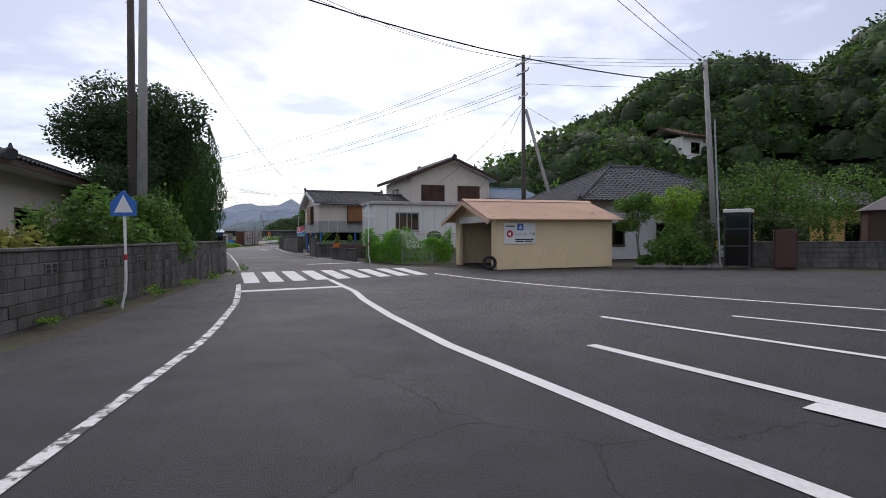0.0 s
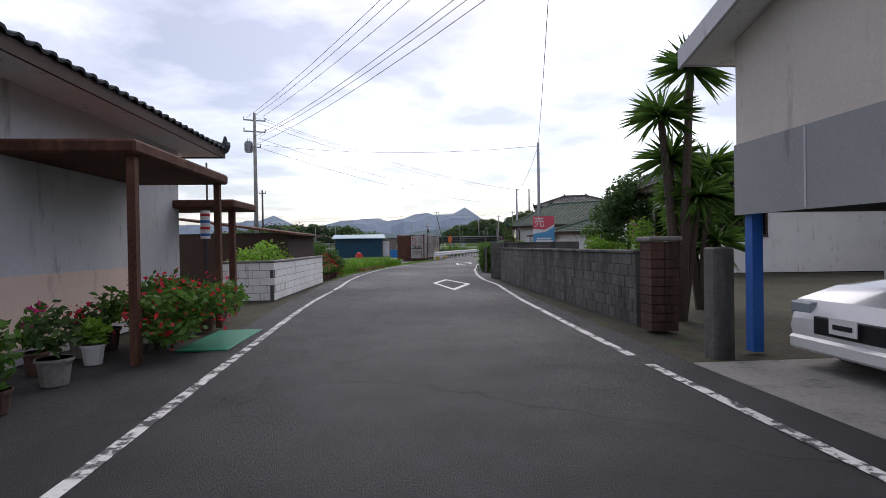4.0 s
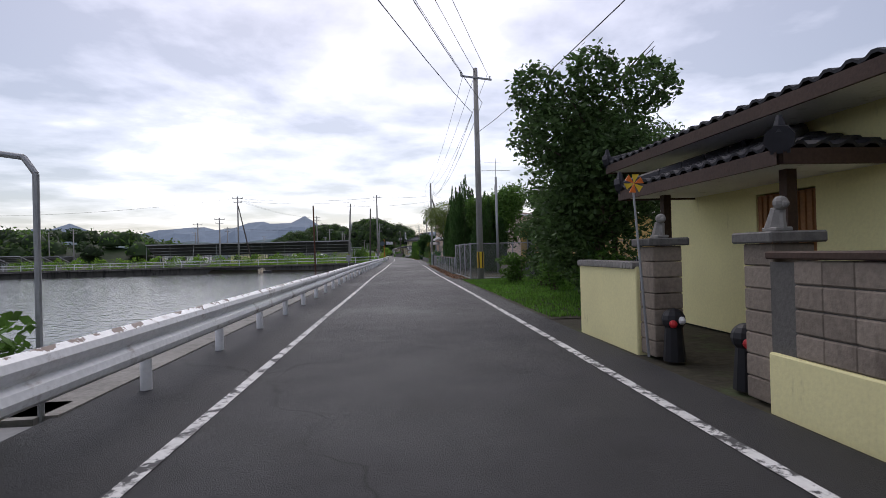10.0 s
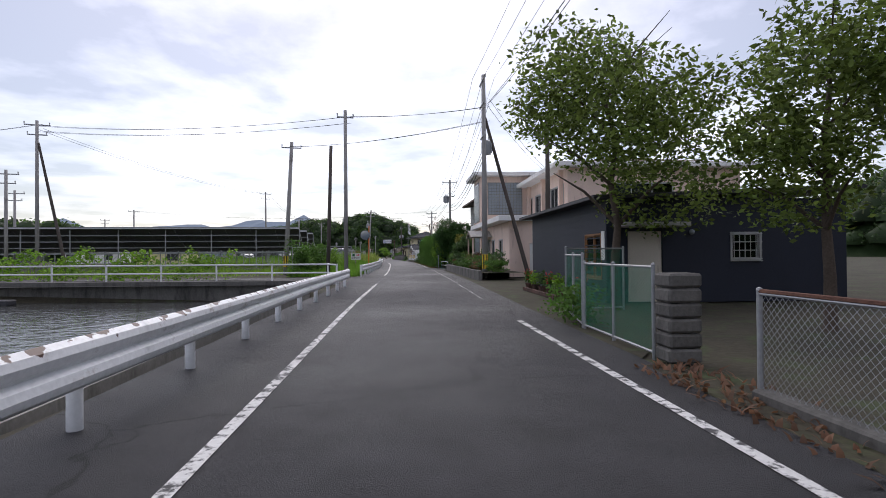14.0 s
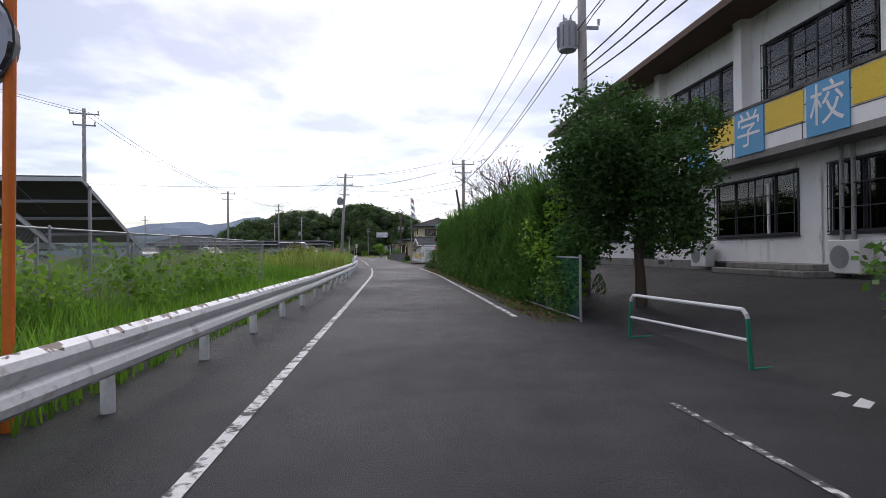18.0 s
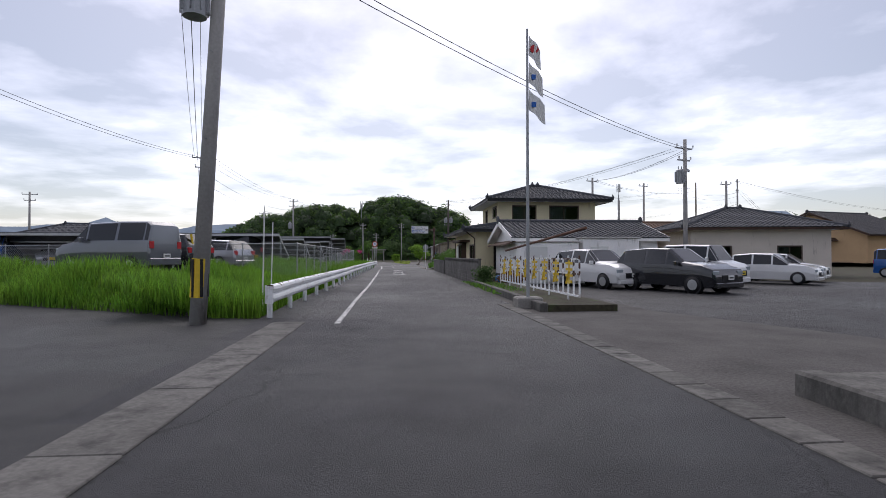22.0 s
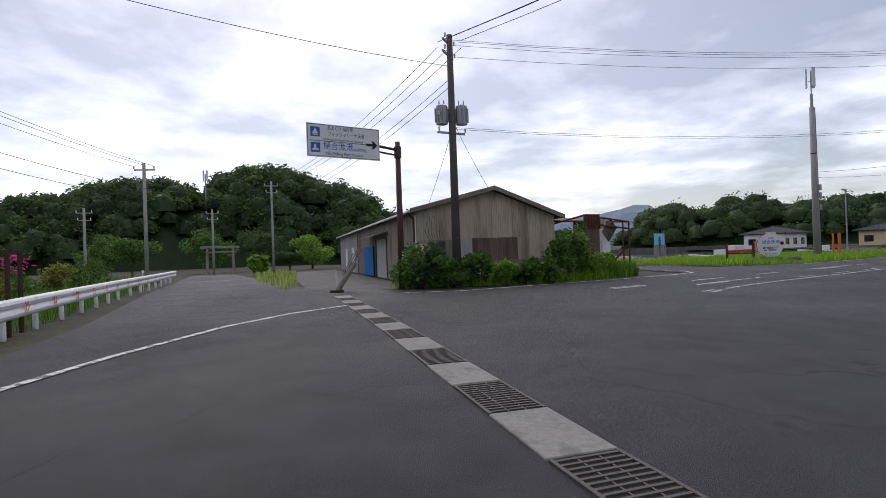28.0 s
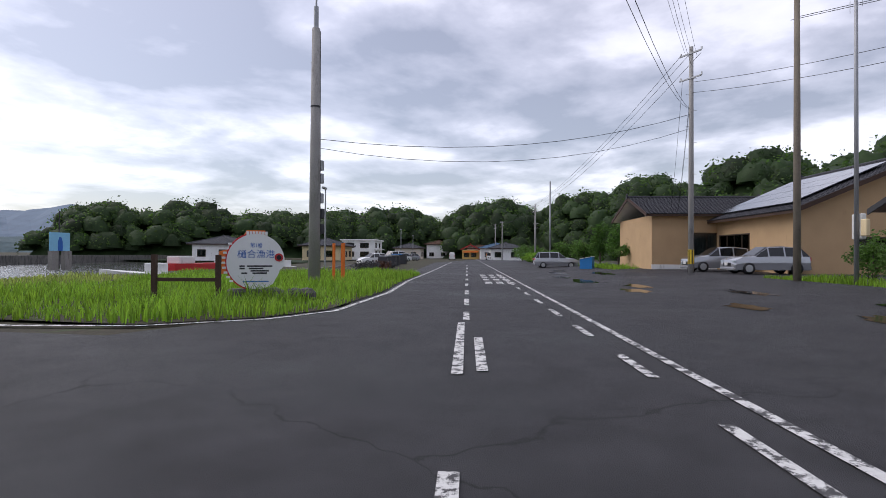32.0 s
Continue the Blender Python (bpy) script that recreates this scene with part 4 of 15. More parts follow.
def crown_mesh(name, seed, blobs, n, size, material, shell=0.55, up=0.3, long=1.6):
    rs = np.random.RandomState(seed)
    v, f = leaves(rs, blob_points(rs, blobs, n, shell), size, up, long)
    return np_mesh(name, v, f, material)


def lumps(rs, rx, ry, z0, z1, k, r=0.45):
    """Clumps spread in a crown's outline."""
    out = []
    h = (z1 - z0) / 2
    for _ in range(k):
        d = rs.normal(size=3); d /= np.linalg.norm(d)
        q = 0.35 + 0.6 * rs.rand()
        s = r * (0.7 + 0.6 * rs.rand())
        out.append((d[0] * rx * q, d[1] * ry * q, (z0 + z1) / 2 + d[2] * h * q, rx * s, ry * s, h * s * 0.8))
    return out


def trunk_mb(rs, h, r, limbs=5, spread=1.5, top=None, lean=0.05):
    m = MB()
    p = Vector((0, 0, -0.1)); rad = r
    for i in range(5):
        q = Vector((lean * h * (i + 1) / 5 * rs.uniform(-1, 1), lean * h * (i + 1) / 5 * rs.uniform(-1, 1), h * (i + 1) / 5))
        m.cyl(p, q, rad, rad * 0.82, 8, False)
        if i >= 1:
            for _ in range(max(1, limbs // 4)):
                an = rs.uniform(0, 6.28)
                e = q + Vector((math.cos(an) * spread, math.sin(an) * spread, spread * rs.uniform(0.5, 1.1)))
                mid = q.lerp(e, 0.5) + Vector((0, 0, 0.1 * spread))
                m.cyl(q, mid, rad * 0.5, rad * 0.32, 6, False).cyl(mid, e, rad * 0.32, rad * 0.1, 5, False)
        p, rad = q, rad * 0.82
    return m


def tree(at, seed, h, rx, ry=None, trunk=0.12, clear=0.3, n=3500, size=0.22, leaf=L_MID, bark=BARK, label="broad green tree", name="tree", k=14, category="tree", group=""):
    ry = ry or rx
    rs = np.random.RandomState(seed)
    t = thing(name, label, category, at, group)
    part("trunk", trunk_mb(rs, h * 0.75, trunk, 8, rx * 0.6), bark, t, smooth=True)
    B = lumps(rs, rx, ry, h * clear, h, k) + [(0, 0, h * (0.5 + clear / 2), rx * 0.55, ry * 0.55, h * (1 - clear) * 0.33)]
    part("crown", crown_mesh("crown", seed + 1, B, int(n * 1.9) if n < 9000 else int(n * 1.4), size * (0.66 if n < 9000 else 0.78), leaf), None, t)
    return t


def bush(at, seed, rx, ry, h, n=1500, size=0.13, leaf=L_MID, label="green garden shrub", name="shrub", k=9, category="shrub", group="", stems=True):
    rs = np.random.RandomState(seed)
    t = thing(name, label, category, at, group)
    if stems:
        m = MB()
        for _ in range(6):
            an, q = rs.uniform(0, 6.28), rs.uniform(0.1, 0.5)
            m.cyl((0.1 * math.cos(an), 0.1 * math.sin(an), -0.05), (rx * q * math.cos(an), ry * q * math.sin(an), h * 0.7), 0.02, 0.008, 5)
        part("stem", m, BARK, t)
    B = lumps(rs, rx, ry, 0.05, h, k) + [(0, 0, h * 0.45, rx * 0.6, ry * 0.6, h * 0.45)]
    part("foliage", crown_mesh("foliage", seed + 1, B, int(n * 1.7), size * 0.72, leaf), None, t)
    return t


def cypress_mesh(seed, h, r, n, size=0.2, leaf=L_CYPRESS, blunt=0.5):
    """A flame-shaped conifer with upward sprays and several pointed tips."""
    rs = np.random.RandomState(seed)
    k = 16
    pts, ax = [], []
    per = n // k
    for j in range(k):
        an, q = rs.uniform(0, 6.2832), (0.0 if j == 0 else rs.uniform(0.25, 0.8))
        z1 = h * (1.0 if j == 0 else rs.uniform(0.97, 1.0) - (1 - blunt) * q * rs.uniform(0.5, 1.3))
        z0 = z1 * (0.02 if q < 0.5 else rs.uniform(0.03, 0.35))
        t = rs.rand(per)
        w = r * rs.uniform(0.26, 0.36) * np.minimum(1, 3.2 * t + 0.35) * np.clip(1.03 - t, 0, 1) ** 0.7
        fi = rs.uniform(0, 6.2832, per)
        w = w * np.sqrt(0.3 + 0.7 * rs.rand(per)) * (1 + 0.3 * np.sin(17 * t + 2 * fi + j))
        b = q * r * (0.55 + 0.45 * np.sin(np.pi * (0.15 + 0.6 * t)))
        pts.append(np.stack([b * math.cos(an) + w * np.cos(fi), b * math.sin(an) + w * np.sin(fi), z0 + t * (z1 - z0)], 1))
    c = np.concatenate(pts)
    n = len(c)
    a = np.stack([c[:, 0] * 0.35 / r, c[:, 1] * 0.35 / r, np.ones(n)], 1) + rs.normal(size=(n, 3)) * 0.28
    a /= np.linalg.norm(a, axis=1)[:, None]
    b = rs.normal(size=(n, 3)); b -= (a * b).sum(1)[:, None] * a; b /= np.linalg.norm(b, axis=1)[:, None]
    s = size * (0.6 + 0.9 * rs.rand(n))[:, None]
    v = np.stack([c - a * s, c + b * s * 0.2, c + a * s * 1.1, c - b * s * 0.2], 1).reshape(-1, 3)
    return np_mesh("crown", v, np.arange(4 * n).reshape(n, 4), leaf)


def grass(name, pts_fn, n, h, seed, leaf=L_GRASS, label="tall green grass", lean=0.35, w=0.012, category="grass"):
    """Blades of two bent pieces on places given by pts_fn(rs, n)."""
    rs = np.random.RandomState(seed)
    p = pts_fn(rs, n)
    n = len(p)
    an = rs.uniform(0, 6.2832, n)
    hh = h * (0.45 + 0.75 * rs.rand(n)) * (0.6 + 0.8 * (0.5 + 0.5 * np.sin(p[:, 0] * 0.9 + 1.3 * np.sin(p[:, 1] * 0.7))))
    d = np.stack([np.cos(an), np.sin(an), np.zeros(n)], 1)
    s = np.stack([-np.sin(an), np.cos(an), np.zeros(n)], 1)
    wd = (w * (0.6 + rs.rand(n)))[:, None]
    z = np.array((0, 0, 1.0))
    L_ = (lean * hh * (0.4 + rs.rand(n)))[:, None]
    m1 = p + z * (hh * 0.6)[:, None] + d * L_ * 0.35
    tip = p + z * (hh * 0.95)[:, None] + d * L_
    v = np.stack([p - s * wd, p + s * wd, m1 + s * wd * 0.8, m1 - s * wd * 0.8, tip + s * wd * 0.1, tip - s * wd * 0.1], 1).reshape(-1, 3)
    i = np.arange(n)[:, None] * 6
    f = np.concatenate([i + np.array([0, 1, 2, 3]), i + np.array([3, 2, 4, 5])])
    return solid(name, np_mesh(name, v, f, leaf), None, label, category, kind="stuff")


def band(s0, s1, d0, d1, z=-0.02):
    """Places in a band along the lane."""
    def fn(rs, n):
        s, q = rs.uniform(s0, s1, n), rs.rand(n)
        a = np.interp(s, *zip(*d0)) if isinstance(d0, list) else d0
        b = np.interp(s, *zip(*d1)) if isinstance(d1, list) else d1
        d = a + (b - a) * q
        x, y = np.interp(s, LANE_S, LANE_V[:, 0]), np.interp(s, LANE_S, LANE_V[:, 1])
        ex = np.interp(s + 3, LANE_S, LANE_V[:, 0]) - np.interp(s - 3, LANE_S, LANE_V[:, 0])
        ey = np.interp(s + 3, LANE_S, LANE_V[:, 1]) - np.interp(s - 3, LANE_S, LANE_V[:, 1])
        l = np.hypot(ex, ey)
        return np.stack([x + d * ey / l, y - d * ex / l, np.full(n, z)], 1)
    return fn


def in_poly(pts, z=-0.02):
    P_ = np.array(pts, float)
    def fn(rs, n):
        lo, hi = P_.min(0), P_.max(0)
        q = lo + (hi - lo) * rs.rand(int(n * 2.2), 2)
        ins = np.zeros(len(q), bool)
        j = len(P_) - 1
        for i in range(len(P_)):
            xi, yi, xj, yj = *P_[i], *P_[j]
            c = ((yi > q[:, 1]) != (yj > q[:, 1])) & (q[:, 0] < (xj - xi) * (q[:, 1] - yi) / (yj - yi + 1e-9) + xi)
            ins ^= c
            j = i
        q = q[ins][:n]
        return np.concatenate([q, np.full((len(q), 1), z)], 1)
    return fn


# ---- wooded hills and mountains ----
def wooded_hill(name, bumps, seed, trees, size, label, leaf=L_WOODS, crown=(2.2, 4.5), per=110, base=HAZE_NEAR, dark=None):
    """A hill as a heightfield of rounded bumps (x, y, rx, ry, h), covered with tree crowns of leaf clumps."""
    B = np.array(bumps, float)
    def height(x, y):
        z = np.full(np.shape(x), -0.3)
        for bx, by, rx, ry, h in B:
            q = ((x - bx) / rx) ** 2 + ((y - by) / ry) ** 2
            z = np.maximum(z, h * np.clip(1 - q, 0, 1) ** 0.8 - 0.3)
        return z
    lo = (B[:, :2] - B[:, 2:4]).min(0) - 3; hi = (B[:, :2] + B[:, 2:4]).max(0) + 3
    nx, ny = 50, 50
    gx, gy = np.meshgrid(np.linspace(lo[0], hi[0], nx), np.linspace(lo[1], hi[1], ny))
    v = np.stack([gx, gy, height(gx, gy)], -1).reshape(-1, 3)
    i = (np.arange(ny - 1)[:, None] * nx + np.arange(nx - 1)[None]).ravel()
    g = thing(name, label, "hill", kind="structure")
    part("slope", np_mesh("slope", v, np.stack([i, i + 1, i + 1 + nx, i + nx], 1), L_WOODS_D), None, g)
    rs = np.random.RandomState(seed)
    for mat_, share in ((leaf, 0.5), (dark or L_WOODS_D, 0.32), (L_MID, 0.18)):
        pts, nn = [], int(trees * share)
        q = lo + (hi - lo) * rs.rand(nn * 6, 2)
        z = height(q[:, 0], q[:, 1])
        q, z = q[z > 0.4][:nn], z[z > 0.4][:nn]
        r = rs.uniform(crown[0], crown[1], len(q))
        d = rs.normal(size=(len(q), per, 3)); d[..., 2] = np.abs(d[..., 2]) * 0.9 - 0.15
        d /= np.linalg.norm(d, axis=2)[..., None]
        d *= (0.75 + 0.25 * rs.rand(len(q), per))[..., None]
        c = np.stack([q[:, 0], q[:, 1], z + r * 0.55], 1)[:, None] + d * np.stack([r, r, r * rs.uniform(0.75, 1.2, len(r))], 1)[:, None]
        vv, ff = leaves(rs, c.reshape(-1, 3), size * 0.7, 0.6, 1.5)
        # a solid lumpy dome inside each crown, coloured dark for the shade within
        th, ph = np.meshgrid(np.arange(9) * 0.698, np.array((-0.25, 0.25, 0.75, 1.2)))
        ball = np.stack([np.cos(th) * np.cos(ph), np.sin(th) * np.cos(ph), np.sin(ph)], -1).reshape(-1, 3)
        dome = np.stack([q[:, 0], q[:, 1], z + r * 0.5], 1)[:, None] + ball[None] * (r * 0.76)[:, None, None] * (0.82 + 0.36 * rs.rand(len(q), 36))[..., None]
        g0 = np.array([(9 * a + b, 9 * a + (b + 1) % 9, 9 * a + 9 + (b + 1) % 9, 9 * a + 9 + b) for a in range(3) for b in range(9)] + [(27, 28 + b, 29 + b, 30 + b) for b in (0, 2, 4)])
        part("crown_shade_core", np_mesh("crown_shade_core", dome.reshape(-1, 3), (g0[None] + 36 * np.arange(len(q))[:, None, None]).reshape(-1, 4), L_WOODS_D), None, g)["kind"] = "stuff"
        ob = part("tree_crowns", np_mesh("tree_crowns", vv, ff, mat_), None, g)
        ob["kind"] = "stuff"
    return g


wooded_hill("hill_east", [(11, 63, 9, 10, 6), (22, 69, 16, 15, 11.0), (45, 81, 26, 22, 23.5), (69, 67, 28, 27, 27)], 11, 1500, 0.62, "steep hill covered with dense green woods", crown=(1.7, 3.6), per=120)
wooded_hill("hill_south_east", [(102, 44, 46, 46, 40), (130, 0, 50, 50, 46), (24, 152, 18, 22, 12), (50, 142, 28, 30, 29)], 15, 800, 0.9, "high wooded hill behind the village", crown=(2.4, 4.6), per=90)
wooded_hill("hill_north", [(-66, 436, 26, 22, 19), (-90, 430, 26, 20, 16), (-106, 424, 20, 18, 12), (-50, 438, 16, 18, 15.5), (-36, 438, 12, 14, 8)], 12, 760, 0.7, "rounded wooded hill with a mast on top", crown=(1.8, 3.6), per=110)
wooded_hill("hill_harbour", [(72, 492, 20, 16, 11), (92, 478, 24, 18, 13), (116, 462, 30, 18, 11), (132, 450, 30, 20, 12), (150, 437, 34, 22, 14), (166, 400, 30, 26, 17), (170, 366, 28, 24, 19), (143, 341, 26, 20, 20), (114, 316, 26, 18, 20), (98, 296, 22, 18, 18), (88, 276, 22, 20, 17)], 13, 1300, 0.75, "long wooded ridge behind the harbour", crown=(2.6, 5.0), per=80)
wooded_hill("hill_far_west", [(-190, 330, 60, 30, 9), (-260, 180, 80, 40, 14), (-330, 130, 90, 40, 16)], 14, 420, 1.4, "low wooded headland across the water", crown=(3.5, 6), per=60)


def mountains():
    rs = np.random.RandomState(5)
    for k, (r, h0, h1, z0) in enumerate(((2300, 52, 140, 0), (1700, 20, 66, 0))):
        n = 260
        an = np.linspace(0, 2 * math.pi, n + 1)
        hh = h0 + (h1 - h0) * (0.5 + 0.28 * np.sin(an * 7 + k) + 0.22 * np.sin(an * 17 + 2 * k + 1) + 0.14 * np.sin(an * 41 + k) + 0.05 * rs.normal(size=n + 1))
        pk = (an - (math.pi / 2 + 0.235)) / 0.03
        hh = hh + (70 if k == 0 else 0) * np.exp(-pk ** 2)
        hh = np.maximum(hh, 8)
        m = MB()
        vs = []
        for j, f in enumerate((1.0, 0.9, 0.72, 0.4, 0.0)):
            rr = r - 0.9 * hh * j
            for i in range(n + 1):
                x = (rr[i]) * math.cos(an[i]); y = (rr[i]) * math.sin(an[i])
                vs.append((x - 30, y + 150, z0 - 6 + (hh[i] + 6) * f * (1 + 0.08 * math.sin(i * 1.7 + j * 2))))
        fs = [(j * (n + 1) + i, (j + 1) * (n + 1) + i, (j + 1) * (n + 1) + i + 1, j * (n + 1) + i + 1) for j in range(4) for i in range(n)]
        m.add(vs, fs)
        solid("backdrop_mountains", m, HAZE if k == 0 else HAZE_NEAR, "mountains painted pale blue as if in haze", "mountains", kind="structure")


mountains()


# ---- building parts ----
ROUGH = [1.0]  # coarser tiles on roofs that stay far off
def wall_mb(m, L_, H, t, holes=(), z0=0.0, x0=0.0, base=None):
    """A wall along local x, thickness t towards +y, with openings (x0, x1, z0, z1) cut through it."""
    xs = sorted({x0, x0 + L_, *[min(max(h[i], x0), x0 + L_) for h in holes for i in (0, 1)]})
    zs = sorted({z0, z0 + H, *[min(max(h[i], z0), z0 + H) for h in holes for i in (2, 3)]})
    nx, nz = len(xs), len(zs)
    def full(i, k):
        if not (0 <= i < nx - 1 and 0 <= k < nz - 1):
            return False
        mx, mz = (xs[i] + xs[i + 1]) / 2, (zs[k] + zs[k + 1]) / 2
        return not any(h[0] < mx < h[1] and h[2] < mz < h[3] for h in holes)
    vs = [(x, y, z) for y in (0, t) for z in zs for x in xs]
    if base is not None:
        vs = [base @ Vector(v) for v in vs]
    I = lambda i, k, y: y * nx * nz + k * nx + i
    fs = []
    for i in range(nx - 1):
        for k in range(nz - 1):
            if not full(i, k):
                continue
            fs += [(I(i, k, 0), I(i + 1, k, 0), I(i + 1, k + 1, 0), I(i, k + 1, 0)), (I(i, k, 1), I(i, k + 1, 1), I(i + 1, k + 1, 1), I(i + 1, k, 1))]
            if not full(i - 1, k):
                fs.append((I(i, k, 0), I(i, k + 1, 0), I(i, k + 1, 1), I(i, k, 1)))
            if not full(i + 1, k):
                fs.append((I(i + 1, k, 0), I(i + 1, k, 1), I(i + 1, k + 1, 1), I(i + 1, k + 1, 0)))
            if not full(i, k - 1):
                fs.append((I(i, k, 0), I(i, k, 1), I(i + 1, k, 1), I(i + 1, k, 0)))
            if not full(i, k + 1):
                fs.append((I(i, k + 1, 0), I(i + 1, k + 1, 0), I(i + 1, k + 1, 1), I(i, k + 1, 1)))
    used = sorted({v for f in fs for v in f})
    ix = {v: n for n, v in enumerate(used)}
    return m.add([vs[v] for v in used], [tuple(ix[v] for v in f) for f in fs])


def louvre(m, x0, x1, y, z0, z1, n, deep=0.025):
    """A sheet folded into n slats between two heights, facing -y."""
    pts = []
    for i in range(n):
        a, b = z0 + (z1 - z0) * i / n, z0 + (z1 - z0) * (i + 1) / n
        pts += [(y - deep, a), (y - deep * 0.6, a + (b - a) * 0.75), (y, b - (b - a) * 0.12)]
    prof = pts + [(y, z1), (y + 0.012, z1), (y + 0.012, z0)]
    return m.prism_x(prof, x0, x1)


def window(parent, m, x0, x1, z0, z1, frame=ALU, panes=2, grille=0, curtain=0.6, name="window", box=0.0, hood=None, blind=None):
    """A sliding window set into a wall whose outside is local y = 0, looking to -y."""
    w = part(name, MB().add([], []), frame, parent, at=m)
    f, o = 0.05, -0.02 - box
    fr = MB()
    for a, b, c, d in ((x0 - f, x1 + f, z1, z1 + f), (x0 - f, x1 + f, z0 - f, z0), (x0 - f, x0, z0, z1), (x1, x1 + f, z0, z1)):
        fr.box(a, b, o, 0.10, c, d)
    part("frame", fr, frame, w)
    part("sill", MB().cbox(x0 - f - 0.02, x1 + f + 0.02, o - 0.05, 0.0, z0 - f - 0.03, z0 - f, 0.008), frame, w)
    sa = MB()
    for i in range(panes):
        a, b = x0 + (x1 - x0) * i / panes, x0 + (x1 - x0) * (i + 1) / panes
        y = 0.03 + 0.03 * (i % 2) - box
        part("pane", MB().box(a + 0.03, b - 0.03, y, y + 0.006, z0 + 0.03, z1 - 0.03), GLASS, w)
        for p, q, c, d in ((a, b, z1 - 0.035, z1), (a, b, z0, z0 + 0.035), (a, a + 0.035, z0, z1), (b - 0.035, b, z0, z1)):
            sa.box(p, q, y - 0.012, y + 0.02, c, d)
    part("sash", sa, frame, w)
    if curtain:
        cm = MB()
        n = int((x1 - x0) / 0.06)
        vs = []
        for i in range(n + 1):
            x = x0 + (x1 - x0) * curtain * i / n
            vs += [(x, 0.14 + 0.02 * math.sin(i * 1.9) - box * 0.5, z0), (x, 0.14 + 0.02 * math.sin(i * 1.9 + 0.4) - box * 0.5, z1)]
        cm.add(vs, [(2 * i, 2 * i + 2, 2 * i + 3, 2 * i + 1) for i in range(n)])
        part("curtain", cm, CURTAIN, w)
    if grille:
        gm = MB()
        for i in range(grille + 1):
            x = x0 + (x1 - x0) * i / grille
            gm.box(x - 0.008, x + 0.008, o - 0.09, o - 0.075, z0 - 0.03, z1 + 0.03)
        for k in range(4):
            z = z0 + (z1 - z0) * k / 3
            gm.box(x0 - 0.02, x1 + 0.02, o - 0.095, o - 0.07, z - 0.012, z + 0.012)
        part("grille", gm, frame, w)
    if box:
        bx = MB().box(x0 - f, x1 + f, -box, 0.0, z1 + f, z1 + f + 0.06).box(x0 - f, x1 + f, -box, 0.0, z0 - f - 0.12, z0 - f)
        part("bay_box", bx, frame, w)
    if blind:
        sm = louvre(MB(), x0, x1, o - 0.012, z0, z1, max(3, int((z1 - z0) / 0.06)))
        part("shutter", sm, blind, w)
    return w


def tile_slope(m, a, b, c, d, pitch=0.27, course=0.26, wave=0.045):
    """Pan-tile courses on the slope with eave a-b and ridge d-c (left to right seen from outside)."""
    a, b, c, d = (Vector(p) for p in (a, b, c, d))
    run = (b - a).normalized()
    upv = (d - a) - run * (d - a).dot(run)
    H = upv.length
    nrm = run.cross(upv).normalized()
    upd = upv / H
    rows = max(2, int(round(H / course)))
    la, lb = 0.0, (b - a).length
    da, db = (d - a).dot(run), (c - a).dot(run)
    prof = ((0.0, 0.0), (0.3, wave * 0.15), (0.55, wave), (0.8, wave * 0.9))
    for r in range(rows):
        t0, t1 = r / rows, (r + 1) / rows
        tm = (t0 + t1) / 2
        u0, u1 = la + (da - la) * tm, lb + (db - lb) * tm
        if u1 - u0 < 0.05:
            continue
        us = []
        k = math.floor(u0 / pitch)
        while k * pitch < u1:
            for q, h in prof:
                u = (k + q) * pitch
                if u0 < u < u1:
                    us.append((u, h))
            k += 1
        us = [(u0, 0.01)] + us + [(u1, 0.01)]
        vs = []
        for u, h in us:
            p0 = a + run * u + upd * (H * t0 - 0.03) + nrm * (h + 0.045)
            p1 = a + run * u + upd * (H * t1) + nrm * (h + 0.012)
            vs += [p0 - nrm * 0.035, p0, p1]
        n = len(us)
        fs = []
        for i in range(n - 1):
            fs += [(3 * i + 1, 3 * i + 4, 3 * i + 5, 3 * i + 2), (3 * i, 3 * i + 3, 3 * i + 4, 3 * i + 1)]
        m.add(vs, fs)


def ridge_mb(m, p, q, r=0.11, cap=True):
    """Stacked ridge with a half-round cap and a raised end tile."""
    p, q = Vector(p), Vector(q)
    e = (q - p).normalized()
    s = Vector((e.y, -e.x, 0))
    L_ = (q - p).length
    n = max(1, int(L_ / 0.3))
    for i in range(n):
        a, b = p + e * (L_ * i / n), p + e * (L_ * (i + 1) / n - 0.012)
        vs = []
        for o in (a, b):
            for x, z in ((-r, -0.05), (-r, 0.06), (-r * 0.7, 0.13), (0, 0.17), (r * 0.7, 0.13), (r, 0.06), (r, -0.05)):
                vs.append(o + s * x + Vector((0, 0, z)))
        m.add(vs, [(j, j + 1, 8 + j, 7 + j) for j in range(6)] + [(6, 5, 4, 3, 2, 1, 0), (7, 8, 9, 10, 11, 12, 13)])
    if cap:
        for o, sg in ((p, -1), (q, 1)):
            m.cyl(o + Vector((0, 0, 0.10)) - e * 0.05, o + Vector((0, 0, 0.10)) + e * 0.05, r * 1.6, r * 1.6, 8)
            m.cyl(o + Vector((0, 0, 0.16)), o + Vector((0, 0, 0.34)), r * 0.9, r * 0.3, 6)


